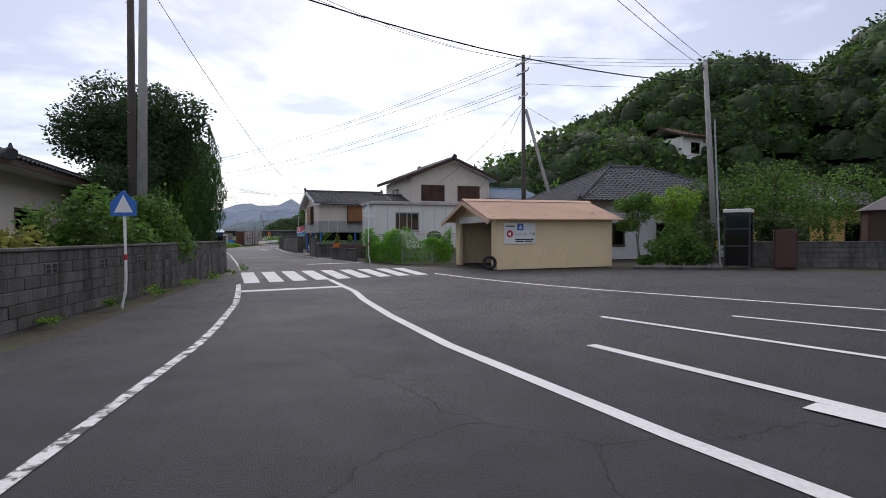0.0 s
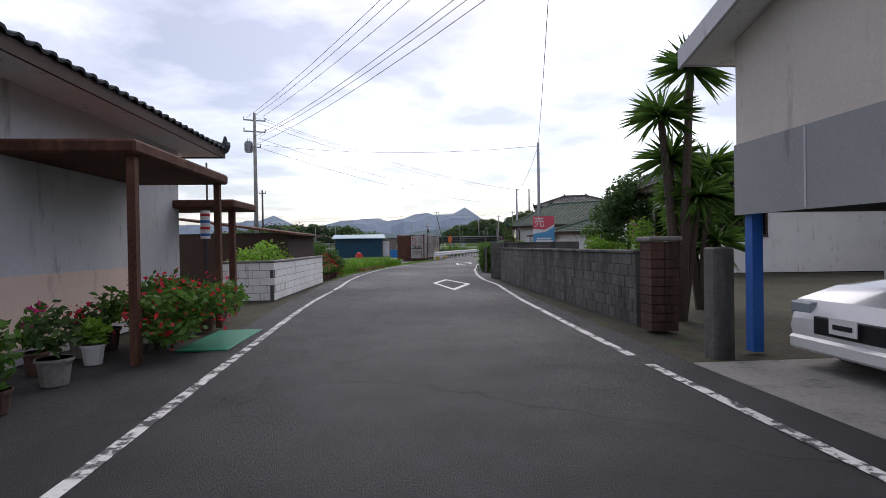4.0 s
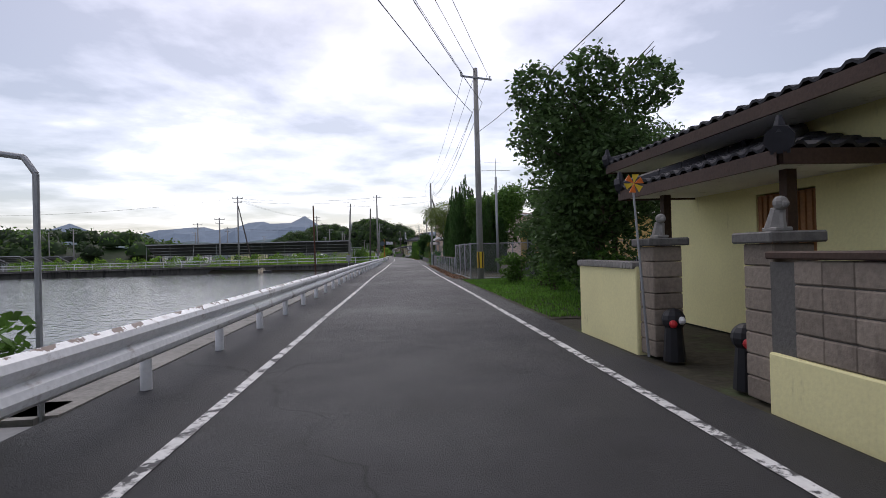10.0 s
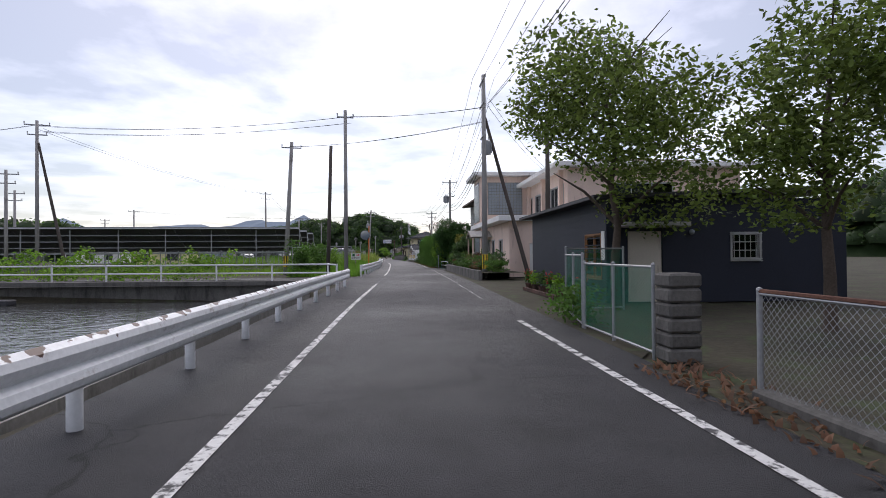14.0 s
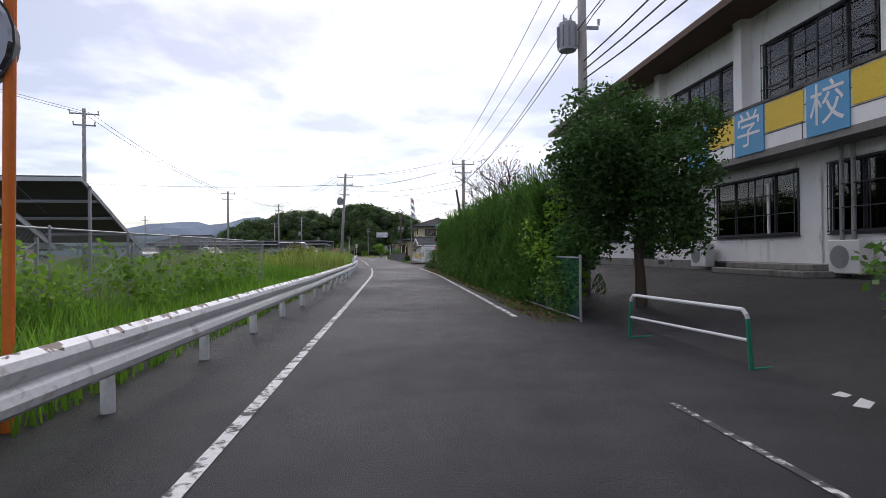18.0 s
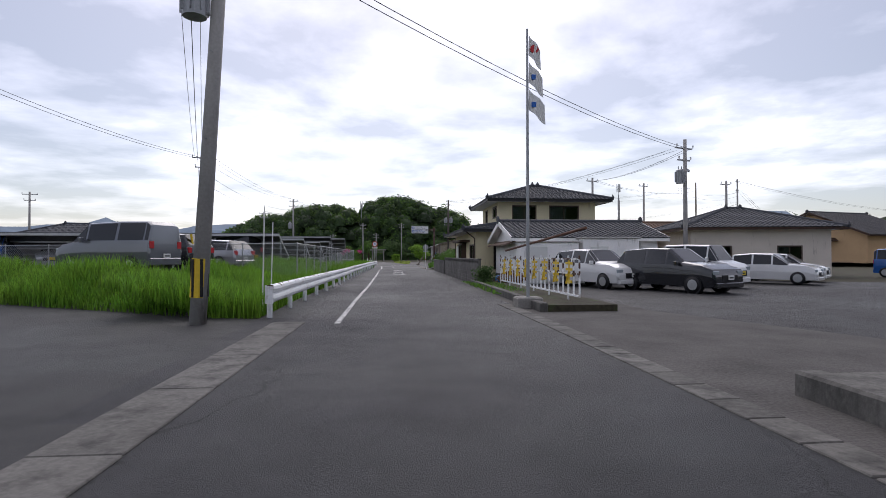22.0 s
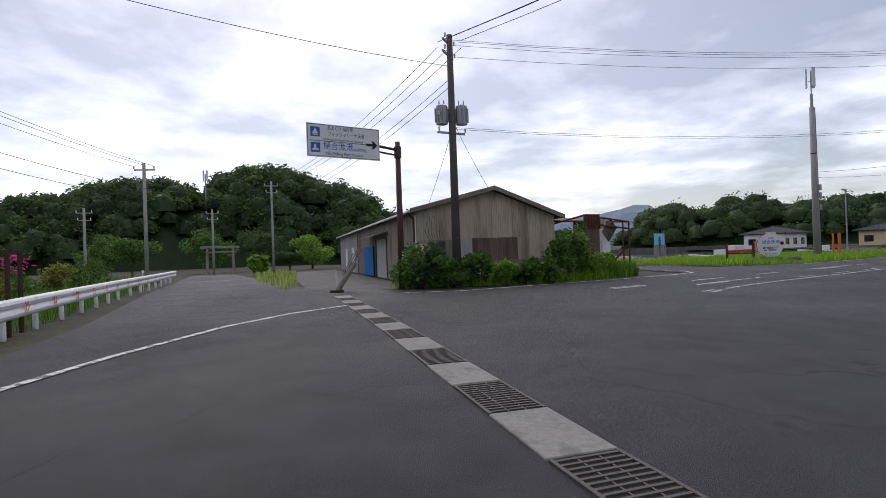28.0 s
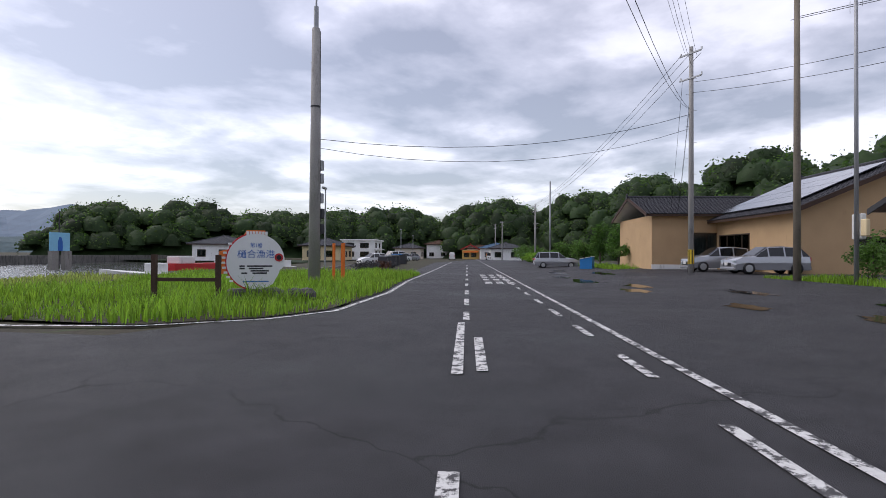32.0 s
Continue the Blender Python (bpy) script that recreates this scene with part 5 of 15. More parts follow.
def roof(parent, x0, x1, y0, y1, z, rise, kind="hip", over=0.6, axis_="x", tile=TILE_GREY, fascia=WOOD_DARK, soffit=STUCCO_WHITE, hip=None, tiled=True):
    """A tiled roof over the plan; z is the eave's height. Its ridge runs along the axis."""
    X0, X1, Y0, Y1 = x0 - over, x1 + over, y0 - over, y1 + over
    sw = axis_ == "y"
    if sw:
        X0, X1, Y0, Y1 = Y0, Y1, X0, X1
    T = (lambda p: (p[1], p[0], p[2])) if sw else (lambda p: p)
    half = (Y1 - Y0) / 2
    ym = (Y0 + Y1) / 2
    ins = (half if hip is None else hip) if kind == "hip" else 0.0
    ins = min(ins, (X1 - X0) / 2 - 0.05)
    R = rise + rise * over / max(half - over, 0.5) * 0.0
    A, B, C, D = (X0, Y0, z), (X1, Y0, z), (X1, Y1, z), (X0, Y1, z)
    P_, Q = (X0 + ins, ym, z + R), (X1 - ins, ym, z + R)
    r = part("roof", MB(), tile, parent)
    def slope(a, b, c, d):
        m = MB()
        if sw:
            a, b, c, d = (T(p) for p in (b, a, d, c))
        # underlay
        aa, bb, cc, dd = (Vector(p) for p in (a, b, c, d))
        m.add([aa, bb, cc, dd], [(0, 1, 2, 3)] if (cc - dd).length > 0.01 else [(0, 1, 2)])
        if tiled:
            tile_slope(m, a, b, c, d, 0.27 * ROUGH[0], 0.26 * ROUGH[0], 0.045 * ROUGH[0] ** 0.5)
        return m
    part("slope", slope(A, B, Q, P_), tile, r)
    part("slope", slope(C, D, P_, Q), tile, r)
    if kind == "hip":
        part("slope", slope(D, A, P_, P_), tile, r)
        part("slope", slope(B, C, Q, Q), tile, r)
        for a, b in ((A, P_), (D, P_), (B, Q), (C, Q)):
            rm = MB()
            ridge_mb(rm, T(a), T(b), 0.09)
            part("hip_ridge", rm, tile, r)
    rm = MB()
    ridge_mb(rm, T(P_), T(Q), 0.13)
    part("ridge", rm, tile, r)
    # eave board and soffit
    fm = MB()
    if kind == "hip":
        ring = [(A, B), (B, C), (C, D), (D, A)]
        for a, b in ring:
            a, b = Vector(T(a)), Vector(T(b))
            e = (b - a).normalized()
            n = Vector((e.y, -e.x, 0))
            fm.add([a + Vector((0, 0, -0.16)), b + Vector((0, 0, -0.16)), b + Vector((0, 0, 0.01)), a + Vector((0, 0, 0.01)), a - n * 0.04 + Vector((0, 0, -0.16)), b - n * 0.04 + Vector((0, 0, -0.16)), b - n * 0.04, a - n * 0.04],
                   [(0, 1, 2, 3), (4, 7, 6, 5), (0, 4, 5, 1)])
    else:
        for a, b in ((A, B), (C, D)):
            a, b = Vector(T(a)), Vector(T(b))
            fm.add([a + Vector((0, 0, -0.16)), b + Vector((0, 0, -0.16)), b, a], [(0, 1, 2, 3)])
        for a, p, d in ((A, P_, D), (B, Q, C)):
            for s, e in ((a, p), (p, d)):
                s, e = Vector(T(s)), Vector(T(e))
                out = Vector(T((-1 if a is A else 1, 0, 0)))
                fm.add([s + Vector((0, 0, -0.2)), e + Vector((0, 0, -0.2)), e + Vector((0, 0, 0.06)), s + Vector((0, 0, 0.06)),
                        s - out * 0.05 + Vector((0, 0, -0.2)), e - out * 0.05 + Vector((0, 0, -0.2)), e - out * 0.05 + Vector((0, 0, 0.06)), s - out * 0.05 + Vector((0, 0, 0.06))],
                       [(0, 1, 2, 3), (7, 6, 5, 4), (0, 4, 5, 1), (3, 2, 6, 7)])
    part("eave_board", fm, fascia, r)
    sm = MB()
    if kind == "hip":
        sm.add([T(p) for p in ((X0 + .02, Y0 + .02, z - 0.13), (X1 - .02, Y0 + .02, z - 0.13), (X1 - .02, Y1 - .02, z - 0.13), (X0 + .02, Y1 - .02, z - 0.13))], [(0, 3, 2, 1)])
    else:
        for a, b, q, p in ((A, B, Q, P_), (C, D, P_, Q)):
            sm.add([Vector(T(v)) + Vector((0, 0, -0.13)) for v in (a, b, q, p)], [(0, 3, 2, 1)])
    part("soffit", sm, soffit, r)
    return r


def walls(parent, x0, x1, y0, y1, z0, z1, material, holes=None, t=0.15, gable=None, rise=0.0):
    """Four walls round a plan. holes: {side: [(a, b, c, d)]} with a, b along the wall seen from outside, left to right.
    gable: 'x' when the ridge runs along x (gables at the x ends)."""
    holes = holes or {}
    spec = {"s": (pose(x0, y0, 0), x1 - x0), "e": (pose(x1, y0, 0, 0, 0, 90), y1 - y0), "n": (pose(x1, y1, 0, 0, 0, 180), x1 - x0), "w": (pose(x0, y1, 0, 0, 0, -90), y1 - y0)}
    made = {}
    for side, (m4, L_) in spec.items():
        m = MB()
        cut = 0.0 if side in "sn" else t
        wall_mb(m, L_ - 2 * cut, z1 - z0, t, holes.get(side, ()), z0, cut)
        if gable and ((gable == "x" and side in "ew") or (gable == "y" and side in "sn")):
            m.prism_y([(0, z1), (L_, z1), (L_ / 2, z1 + rise)], 0, t)
        made[side] = (part("wall", m, material, parent, at=m4), m4)
    # floor and ceiling painted near black so closed rooms look unlit
    part("floor_slab", MB().box(x0 + t, x1 - t, y0 + t, y1 - t, z0 - 0.0, z0 + 0.05), SHADE_BLACK, parent)
    part("inner_ceiling", MB().box(x0 + t, x1 - t, y0 + t, y1 - t, z1 - 0.05, z1 - 0.01), SHADE_BLACK, parent)
    return made


def gutter(parent, p, q, drop=None, material=STEEL_DARK):
    m = MB()
    m.cyl(p, q, 0.05, 0.05, 6)
    part("gutter", m, material, parent)
    if drop is not None:
        a = Vector(q)
        m = MB().tube([a, a + Vector((drop[0], drop[1], -0.25)), Vector((a.x + drop[0], a.y + drop[1], drop[2]))], 0.035, 6)
        part("downpipe", m, material, parent)


# ---- block walls built of single blocks ----
PIECES = [0]


def block_wall(p, q, courses, material, label, L_=0.42, H=0.2, t=0.12, cap=None, cap_h=0.06, decor=0, rise=0.0, pieces=True, mortar=MORTAR, decor_mat=None, name="block_wall", z0=0.0, rough=0.006):
    """A wall of blocks from p to q. The blocks are parts of their own, standing proud of the mortar."""
    D_ = dist(p, q)
    at = along(p, q, z0)
    w = thing(name, label, "wall", at, kind="structure")
    n = max(1, int(round(D_ / L_)))
    l = D_ / n
    Ht = courses * H
    core = MB().box(0.0, D_, 0.012, t - 0.012, -0.2, Ht)
    part("mortar", core, mortar, w)
    rs = random.Random(int(D_ * 1000) + courses)
    kinds = [MB().cbox(-l / 2 + 0.005, l / 2 - 0.005, -rough * (k % 3), t + rough * (k % 2), 0.005, H - 0.005, 0.008).mesh("block", material) for k in range(3)]
    half = MB().cbox(-l / 4 + 0.005, l / 4 - 0.005, 0, t, 0.005, H - 0.005, 0.008).mesh("block", material)
    rest = MB()
    for c in range(courses):
        off = 0.5 if c % 2 else 0.0
        xs = [(k + 0.5) * l for k in range(n)] if not off else [(k + 1.0) * l for k in range(n - 1)]
        for x in xs:
            if pieces and PIECES[0] < 3200:
                part("block", kinds[rs.randrange(3)], None, w, at=pose(x, 0, c * H)); PIECES[0] += 1
            else:
                rest.cbox(x - l / 2 + 0.005, x + l / 2 - 0.005, 0, t, c * H + 0.005, c * H + H - 0.005, 0.008)
        if off:
            for x in (l / 4, D_ - l / 4):
                part("block", half, None, w, at=pose(x, 0, c * H)); PIECES[0] += 1
    if rest.v:
        ob = part("blocks", rest, material, w); ob["kind"] = "stuff"
    top = Ht
    if decor:
        dm = MB()
        dl = 0.40
        k = max(1, int(D_ / dl)); dl = D_ / k
        unit = MB()
        unit.box(-dl / 2 + .006, dl / 2 - .006, 0, t, 0, 0.04).box(-dl / 2 + .006, dl / 2 - .006, 0, t, 0.16, 0.2)
        for a in (-dl / 2 + 0.03, 0.0, dl / 2 - 0.03):
            unit.box(a - 0.024, a + 0.024, 0, t, 0.04, 0.16)
        unit.box(-dl / 4 - 0.03, -dl / 4 + 0.03, 0.02, t - 0.02, 0.07, 0.13).box(dl / 4 - 0.03, dl / 4 + 0.03, 0.02, t - 0.02, 0.07, 0.13)
        um = unit.mesh("pierced_block", decor_mat or material)
        for i in range(k):
            part("pierced_block", um, None, w, at=pose((i + 0.5) * dl, 0, Ht))
        top += 0.2
    if cap:
        k = max(1, int(D_ / 1.5))
        cm = MB().cbox(-D_ / k / 2 + 0.003, D_ / k / 2 - 0.003, -0.03, t + 0.03, 0, cap_h, 0.012).mesh("coping", cap)
        for i in range(k):
            part("coping", cm, None, w, at=pose((i + 0.5) * D_ / k, 0, top + 0.001))
    return w


# ==== first stretch: the junction and the houses by it ====
def text_mesh(txt, size, name="lettering"):
    cu = bpy.data.curves.new(name, "FONT")
    cu.body, cu.size, cu.align_x, cu.align_y = txt, size, "CENTER", "CENTER"
    cu.extrude = 0.001
    ob = bpy.data.objects.new(name, cu)
    scene.collection.objects.link(ob)
    bpy.context.view_layer.update()
    me = bpy.data.meshes.new_from_object(ob.evaluated_get(bpy.context.evaluated_depsgraph_get()))
    me.name = name
    bpy.data.objects.remove(ob)
    return me


def lettering(parent, txt, size, material, x, z, y=-0.006, squeeze=1.0):
    """Words on a board that faces local -y."""
    me = text_mesh(txt, size)
    me.materials.clear(); me.materials.append(material)
    return part("lettering", me, None, parent, at=pose(x, y, z, 90) @ Matrix.Diagonal((squeeze, 1, 1, 1)))


def bars(parent, rows, material, x0, z0, h, y=-0.006, name="writing_bar"):
    """Plain bars for writing that is not spelled out: rows of (x, width) lists from the top."""
    for k, row in enumerate(rows):
        for x, w in row:
            part(name, MB().box(x0 + x, x0 + x + w, y, y + 0.003, z0 - k * h * 1.5 - h, z0 - k * h * 1.5), material, parent)


def pole(at, h, r=0.15, top=0.10, material=POLE_C, label="grey concrete utility pole", steps=True, arms=(), trafo=(), band=False, lean=(0, 0), name="utility_pole", lamp_arm=False, group="utility poles"):
    """A utility pole. arms: (z, half length, turn, insulators); trafo: (z, turn)."""
    t = thing(name, label, "pole", at, group)
    tip = Vector((lean[0] * h, lean[1] * h, h))
    part("shaft", MB().cyl((0, 0, -0.3), tip, r, top, 12), material, t, smooth=True)
    P_ = lambda z: tip * (z / h)
    if steps:
        m = MB()
        for i in range(int((h - 2.2) / 0.9)):
            z = 2.0 + 0.9 * i
            o = P_(z); sg = 1 if i % 2 else -1
            m.cyl(o + Vector((0, sg * 0.05, 0)), o + Vector((0, sg * 0.30, 0)), 0.010, 0.010, 5)
        part("step_bolts", m, GALV, t)
    for z, hl, turn, ins in arms:
        o = P_(z)
        c, s_ = math.cos(radians(turn)), math.sin(radians(turn))
        e = Vector((c, s_, 0))
        a = part("crossarm", MB().box(-hl, hl, 0.06, 0.13, -0.04, 0.04, Matrix.Translation(o) @ pose(0, 0, 0, 0, 0, turn)), GALV, t)
        im = MB()
        for k in range(ins):
            q = o + e * (hl * (-0.95 + 1.9 * k / max(1, ins - 1))) + Vector((0, 0, 0.04))
            im.cyl(q, q + Vector((0, 0, 0.16)), 0.035, 0.05, 7)
        part("insulators", im, WHITE, a)
    for z, turn in trafo:
        o = P_(z) + Vector((math.cos(radians(turn)), math.sin(radians(turn)), 0)) * 0.42
        tm = MB().cyl(o, o + Vector((0, 0, 0.75)), 0.24, 0.24, 12).cyl(o + Vector((0, 0, 0.75)), o + Vector((0, 0, 0.82)), 0.24, 0.12, 12)
        for k in range(8):
            an = 6.2832 * k / 8
            tm.box(-0.012, 0.012, 0.20, 0.30, 0.08, 0.66, Matrix.Translation(o) @ pose(0, 0, 0, 0, 0, math.degrees(an)))
        for k in (-1, 1):
            tm.cyl(o + Vector((0.1 * k, 0, 0.8)), o + Vector((0.1 * k, 0, 1.0)), 0.03, 0.02, 6)
        tm.box(-0.03, 0.03, -0.03, 0.03, 0, 0.1, Matrix.Translation(o))
        part("transformer", tm, GALV, t)
        part("bracket", MB().cyl(P_(z + 0.1), o + Vector((0, 0, 0.1)), 0.03, 0.03, 5), GALV, t)
    if band:
        part("guard_band", MB().cyl(P_(0.55), P_(1.35), r * 1.03, r * 1.02, 12, False), YELLOW, t, "yellow guard band with black stripes")
        bm2 = MB()
        for k in range(6):
            an = 6.2832 * k / 6
            q = Vector((math.cos(an), math.sin(an), 0)) * (r * 1.035)
            bm2.box(-0.03, 0.03, -0.006, 0.006, 0.56, 1.34, Matrix.Translation(q + P_(0.9) - Vector((0, 0, P_(0.9).z))) @ pose(0, 0, 0, 0, 0, math.degrees(an) + 90))
        part("guard_stripes", bm2, BLACK, t)
    return t


def cable(pts, sag=0.5, r=0.012, material=CABLE, label="thin black overhead cable between poles", name="overhead_cable", n=10):
    m = MB()
    for a, b in zip(pts, pts[1:]):
        a, b = Vector(a), Vector(b)
        row = [a.lerp(b, i / n) - Vector((0, 0, sag * 4 * (i / n) * (1 - i / n))) for i in range(n + 1)]
        e = (b - a).normalized(); u = e.orthogonal().normalized(); w = e.cross(u)
        vs = [p + r * (math.cos(1.5708 * j) * u + math.sin(1.5708 * j) * w) for p in row for j in range(4)]
        m.add(vs, [(4 * i + j, 4 * i + (j + 1) % 4, 4 * i + 4 + (j + 1) % 4, 4 * i + 4 + j) for i in range(n) for j in range(4)])
    return solid(name, m, material, label, "cable", group="overhead cables")


def chain_fence(p, q, h, post=2.0, material=GALV, label="galvanised chain-link fence on thin posts", mesh=0.075, top=True, z0=0.0, wire=0.0032, posts_mat=None, name="chain_link_fence", fill=True):
    """A chain-link fence: posts, rails and a diamond net of wires."""
    D_ = dist(p, q)
    f = thing(name, label, "fence", along(p, q, z0))
    n = max(1, int(round(D_ / post)))
    pm = MB().cyl((0, 0, -0.2), (0, 0, h + 0.03), 0.028, 0.028, 8).sphere((0, 0, h + 0.03), 0.032, 8, 4).mesh("post", posts_mat or material)
    for i in range(n + 1):
        part("post", pm, None, f, at=pose(D_ * i / n, 0, 0))
    for z in ((h, 0.06) if top else (0.06,)):
        part("rail", MB().cyl((0, 0, z), (D_, 0, z), 0.02, 0.02, 6), posts_mat or material, f)
    # net
    k = int(D_ / mesh)
    v, fa = [], []
    H = h - 0.08
    vs = []
    for sg in (1, -1):
        for i in range(-int(H / mesh) - 1, k + 1):
            x0 = i * mesh
            x1 = x0 + H
            z0_, z1_ = 0.07, 0.07 + H
            if x0 < 0:
                z0_ += -x0; x0 = 0
            if x1 > D_:
                z1_ -= x1 - D_; x1 = D_
            if x1 <= x0:
                continue
            if sg < 0:
                x0, x1 = D_ - x0, D_ - x1
            vs.append((x0, z0_, x1, z1_, sg))
    a = np.array(vs)
    w = wire
    off = 0.004 * a[:, 4]
    nx = -(a[:, 3] - a[:, 1]); nz = (a[:, 2] - a[:, 0]); l = np.hypot(nx, nz); nx, nz = nx / l * w, nz / l * w
    v = np.stack([np.stack([a[:, 0] - nx, off, a[:, 1] - nz], 1), np.stack([a[:, 2] - nx, off, a[:, 3] - nz], 1), np.stack([a[:, 2] + nx, off, a[:, 3] + nz], 1), np.stack([a[:, 0] + nx, off, a[:, 1] + nz], 1)], 1).reshape(-1, 3)
    part("wire_net", np_mesh("wire_net", v, np.arange(len(v)).reshape(-1, 4), material), None, f)
    return f


def vine_on(p, q, h, n, seed, leaf=L_VINE, depth=0.22, label="leafy vine covering the fence", size=0.11, name="climbing_vine", z0=0.0, thin=None):
    rs = np.random.RandomState(seed)
    n, D_ = int(n * 1.7), dist(p, q)
    x = rs.rand(n) * D_
    topz = h * (0.9 + 0.18 * np.sin(x * 2.1 + seed) + 0.1 * np.sin(x * 5.3))
    z = rs.rand(n) ** 0.8 * topz
    if thin is not None:
        keep = rs.rand(n) < np.clip(thin + 0.5 * np.sin(x * 1.7 + z * 2 + seed), 0, 1)
        x, z = x[keep], z[keep]
    y = rs.normal(size=len(x)) * depth * 0.5
    y += 0.12 * np.sin(x * 4.1 + seed) * np.sin(z * 3.7)
    v, f = leaves(rs, np.stack([x, y, z], 1), size * 0.72, 0.2, 1.3)
    return solid(name, np_mesh(name, v, f, leaf), None, label, "vine", at=along(p, q, z0))


def hedge(p, q, h, depth, n, seed, leaf=L_CYPRESS, size=0.16, label="tall clipped conifer hedge", name="hedge", tips=0.35, z0=0.0):
    """A hedge of upward sprays with an uneven top."""
    rs = np.random.RandomState(seed)
    D_ = dist(p, q)
    k = int(D_ * h * 16)
    own = rs.randint(0, k, n)
    px, pz, pl, pw = rs.rand(k) * D_, rs.rand(k) ** 0.8, rs.uniform(0.5, 1.0, k), rs.uniform(0.11, 0.2, k)
    side_k, out_k = rs.choice([-1, 1], k, p=[0.35, 0.65]), rs.uniform(-0.14, 0.16, k)
    t = rs.rand(n)
    w = pw[own] * np.minimum(1, 4 * t + 0.4) * (1.05 - t) ** 0.6
    fi = rs.uniform(0, 6.2832, n)
    x = px[own] + w * np.cos(fi)
    top = h + tips * (np.sin(px[own] * 3.1 + seed) * 0.4 + np.sin(px[own] * 7.7) * 0.35)
    z = np.maximum(pz[own] * (top - 0.25) - 0.3 + t * pl[own] * 0.8, 0.02)
    side = side_k[own]
    y = np.where(pz[own] > 0.86, side * rs.rand(n), side) * depth / 2 + side * out_k[own] + w * np.sin(fi)
    c = np.stack([x, y, z], 1)
    a = np.stack([rs.normal(size=n) * 0.3, side * 0.35 + rs.normal(size=n) * 0.25, np.full(n, 0.9)], 1)
    a /= np.linalg.norm(a, axis=1)[:, None]
    b = rs.normal(size=(n, 3)); b -= (a * b).sum(1)[:, None] * a; b /= np.linalg.norm(b, axis=1)[:, None]
    s = size * (0.6 + 0.9 * rs.rand(n))[:, None]
    v = np.stack([c - a * s, c + b * s * 0.2, c + a * s, c - b * s * 0.2], 1).reshape(-1, 3)
    t = thing(name, label, "hedge", along(p, q, z0))
    # added lumps stand for dense twigs, with inner shade in their colour
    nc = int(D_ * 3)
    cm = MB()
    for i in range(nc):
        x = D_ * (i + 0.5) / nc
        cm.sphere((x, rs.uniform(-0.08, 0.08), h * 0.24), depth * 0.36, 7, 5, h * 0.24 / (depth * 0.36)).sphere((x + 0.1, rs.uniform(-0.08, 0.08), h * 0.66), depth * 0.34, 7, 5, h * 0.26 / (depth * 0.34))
    part("inner_mass", cm, L_WOODS_D, t, "inner twig mass coloured dark as the hedge's shade")["kind"] = "stuff"
    part("foliage", np_mesh("foliage", v, np.arange(4 * n).reshape(n, 4), leaf), None, t)
    m = MB()
    k = int(D_ / 0.9)
    for i in range(k + 1):
        m.cyl((D_ * i / max(1, k), 0, -0.1), (D_ * i / max(1, k) + rs.uniform(-0.1, 0.1), 0, h * 0.8), 0.05, 0.02, 6)
    part("stems", m, BARK, t)
    return t


def pot_plant(at, seed, r=0.14, h=0.25, leaf=L_MID, flower=None, pot=None, ph=0.35):
    t = thing("potted_plant", "potted garden plant beside the house", "potted plant", at, "potted plants")
    part("pot", MB().cyl((0, 0, 0), (0, 0, h), r * 0.75, r, 10).cyl((0, 0, h - 0.03), (0, 0, h), r * 1.08, r * 1.08, 10), pot or BLOCK_RED, t)
    part("foliage", crown_mesh("foliage", seed, [(0, 0, h + ph * 0.5, r * 1.5, r * 1.5, ph * 0.6)], 170, 0.07, leaf, 0.3), None, t)
    if flower:
        part("flowers", crown_mesh("flowers", seed + 3, [(0, 0, h + ph * 0.7, r * 1.4, r * 1.4, ph * 0.5)], 40, 0.05, flower, 0.6), None, t)
    return t


def sign_pole(at, h, label, disc=None, kind_="disc", bands=True, face=0.0, curve=True):
    t = thing("road_sign", label, "sign", at)
    pts = [(0, 0, -0.2), (0, 0, h)] if not curve else [(-0.10, 0, -0.1), (-0.07, 0, 0.08), (-0.02, 0, 0.3), (0, 0, 0.6), (0, 0, h)]
    part("pole", MB().tube(pts, 0.03, 8), WHITE, t)
    if bands:
        part("reflective_band", MB().cyl((0, 0, 0.95), (0, 0, 1.07), 0.033, 0.033, 10), RED, t)
    return t


# left: wall, house, trees, poles
block_wall((-12.2, 6.2), (-6.1, 7.9), 6, BLOCK_OLD, "weathered grey block wall round the garden", cap=CONCRETE_DARK)
w0_ = block_wall((-6.1, 7.9), (-8.2, 22.6), 6, BLOCK_OLD, "weathered grey block wall with small pierced vents", cap=CONCRETE_DARK)
w_ = block_wall((-8.2, 22.6), (-12.7, 33.8), 7, BLOCK_OLD, "weathered grey block wall with small pierced vents", cap=CONCRETE_DARK)
def wall_vent(wall, x, z):
    v = part("vent_block", MB().cbox(-0.2, 0.2, -0.014, 0.002, 0.0, 0.19, 0.006), CONCRETE_DARK, wall, "vent block with openings painted near black", at=pose(x, 0, z))
    # thin near-black plates on the face paint the shade of four openings
    for a in (-0.1, 0.1):
        for c in (0.025, 0.105):
            part("vent_shade_patch", MB().prism_y([(a - 0.07, c), (a + 0.07, c), (a + 0.05, c + 0.06), (a - 0.05, c + 0.06)], -0.018, -0.0145), SHADE_BLACK, v)


for k in range(7):
    wall_vent(w0_, 1.4 + 2.0 * k, 0.8)
for k in range(5):
    wall_vent(w_, 0.9 + 2.1 * k, 0.8)
for k in range(9):
    bush(pose(-6.0 - 0.155 * k, 8.8 + 1.55 * k + 0.4 * (k % 3), 0), 46 + k, 0.22, 0.3, 0.16 + 0.1 * (k % 3), 60, 0.06, (L_GRASS_V, L_MID)[k % 2], "small weed at the foot of the wall", stems=False, name="wall_weed", category="weed")


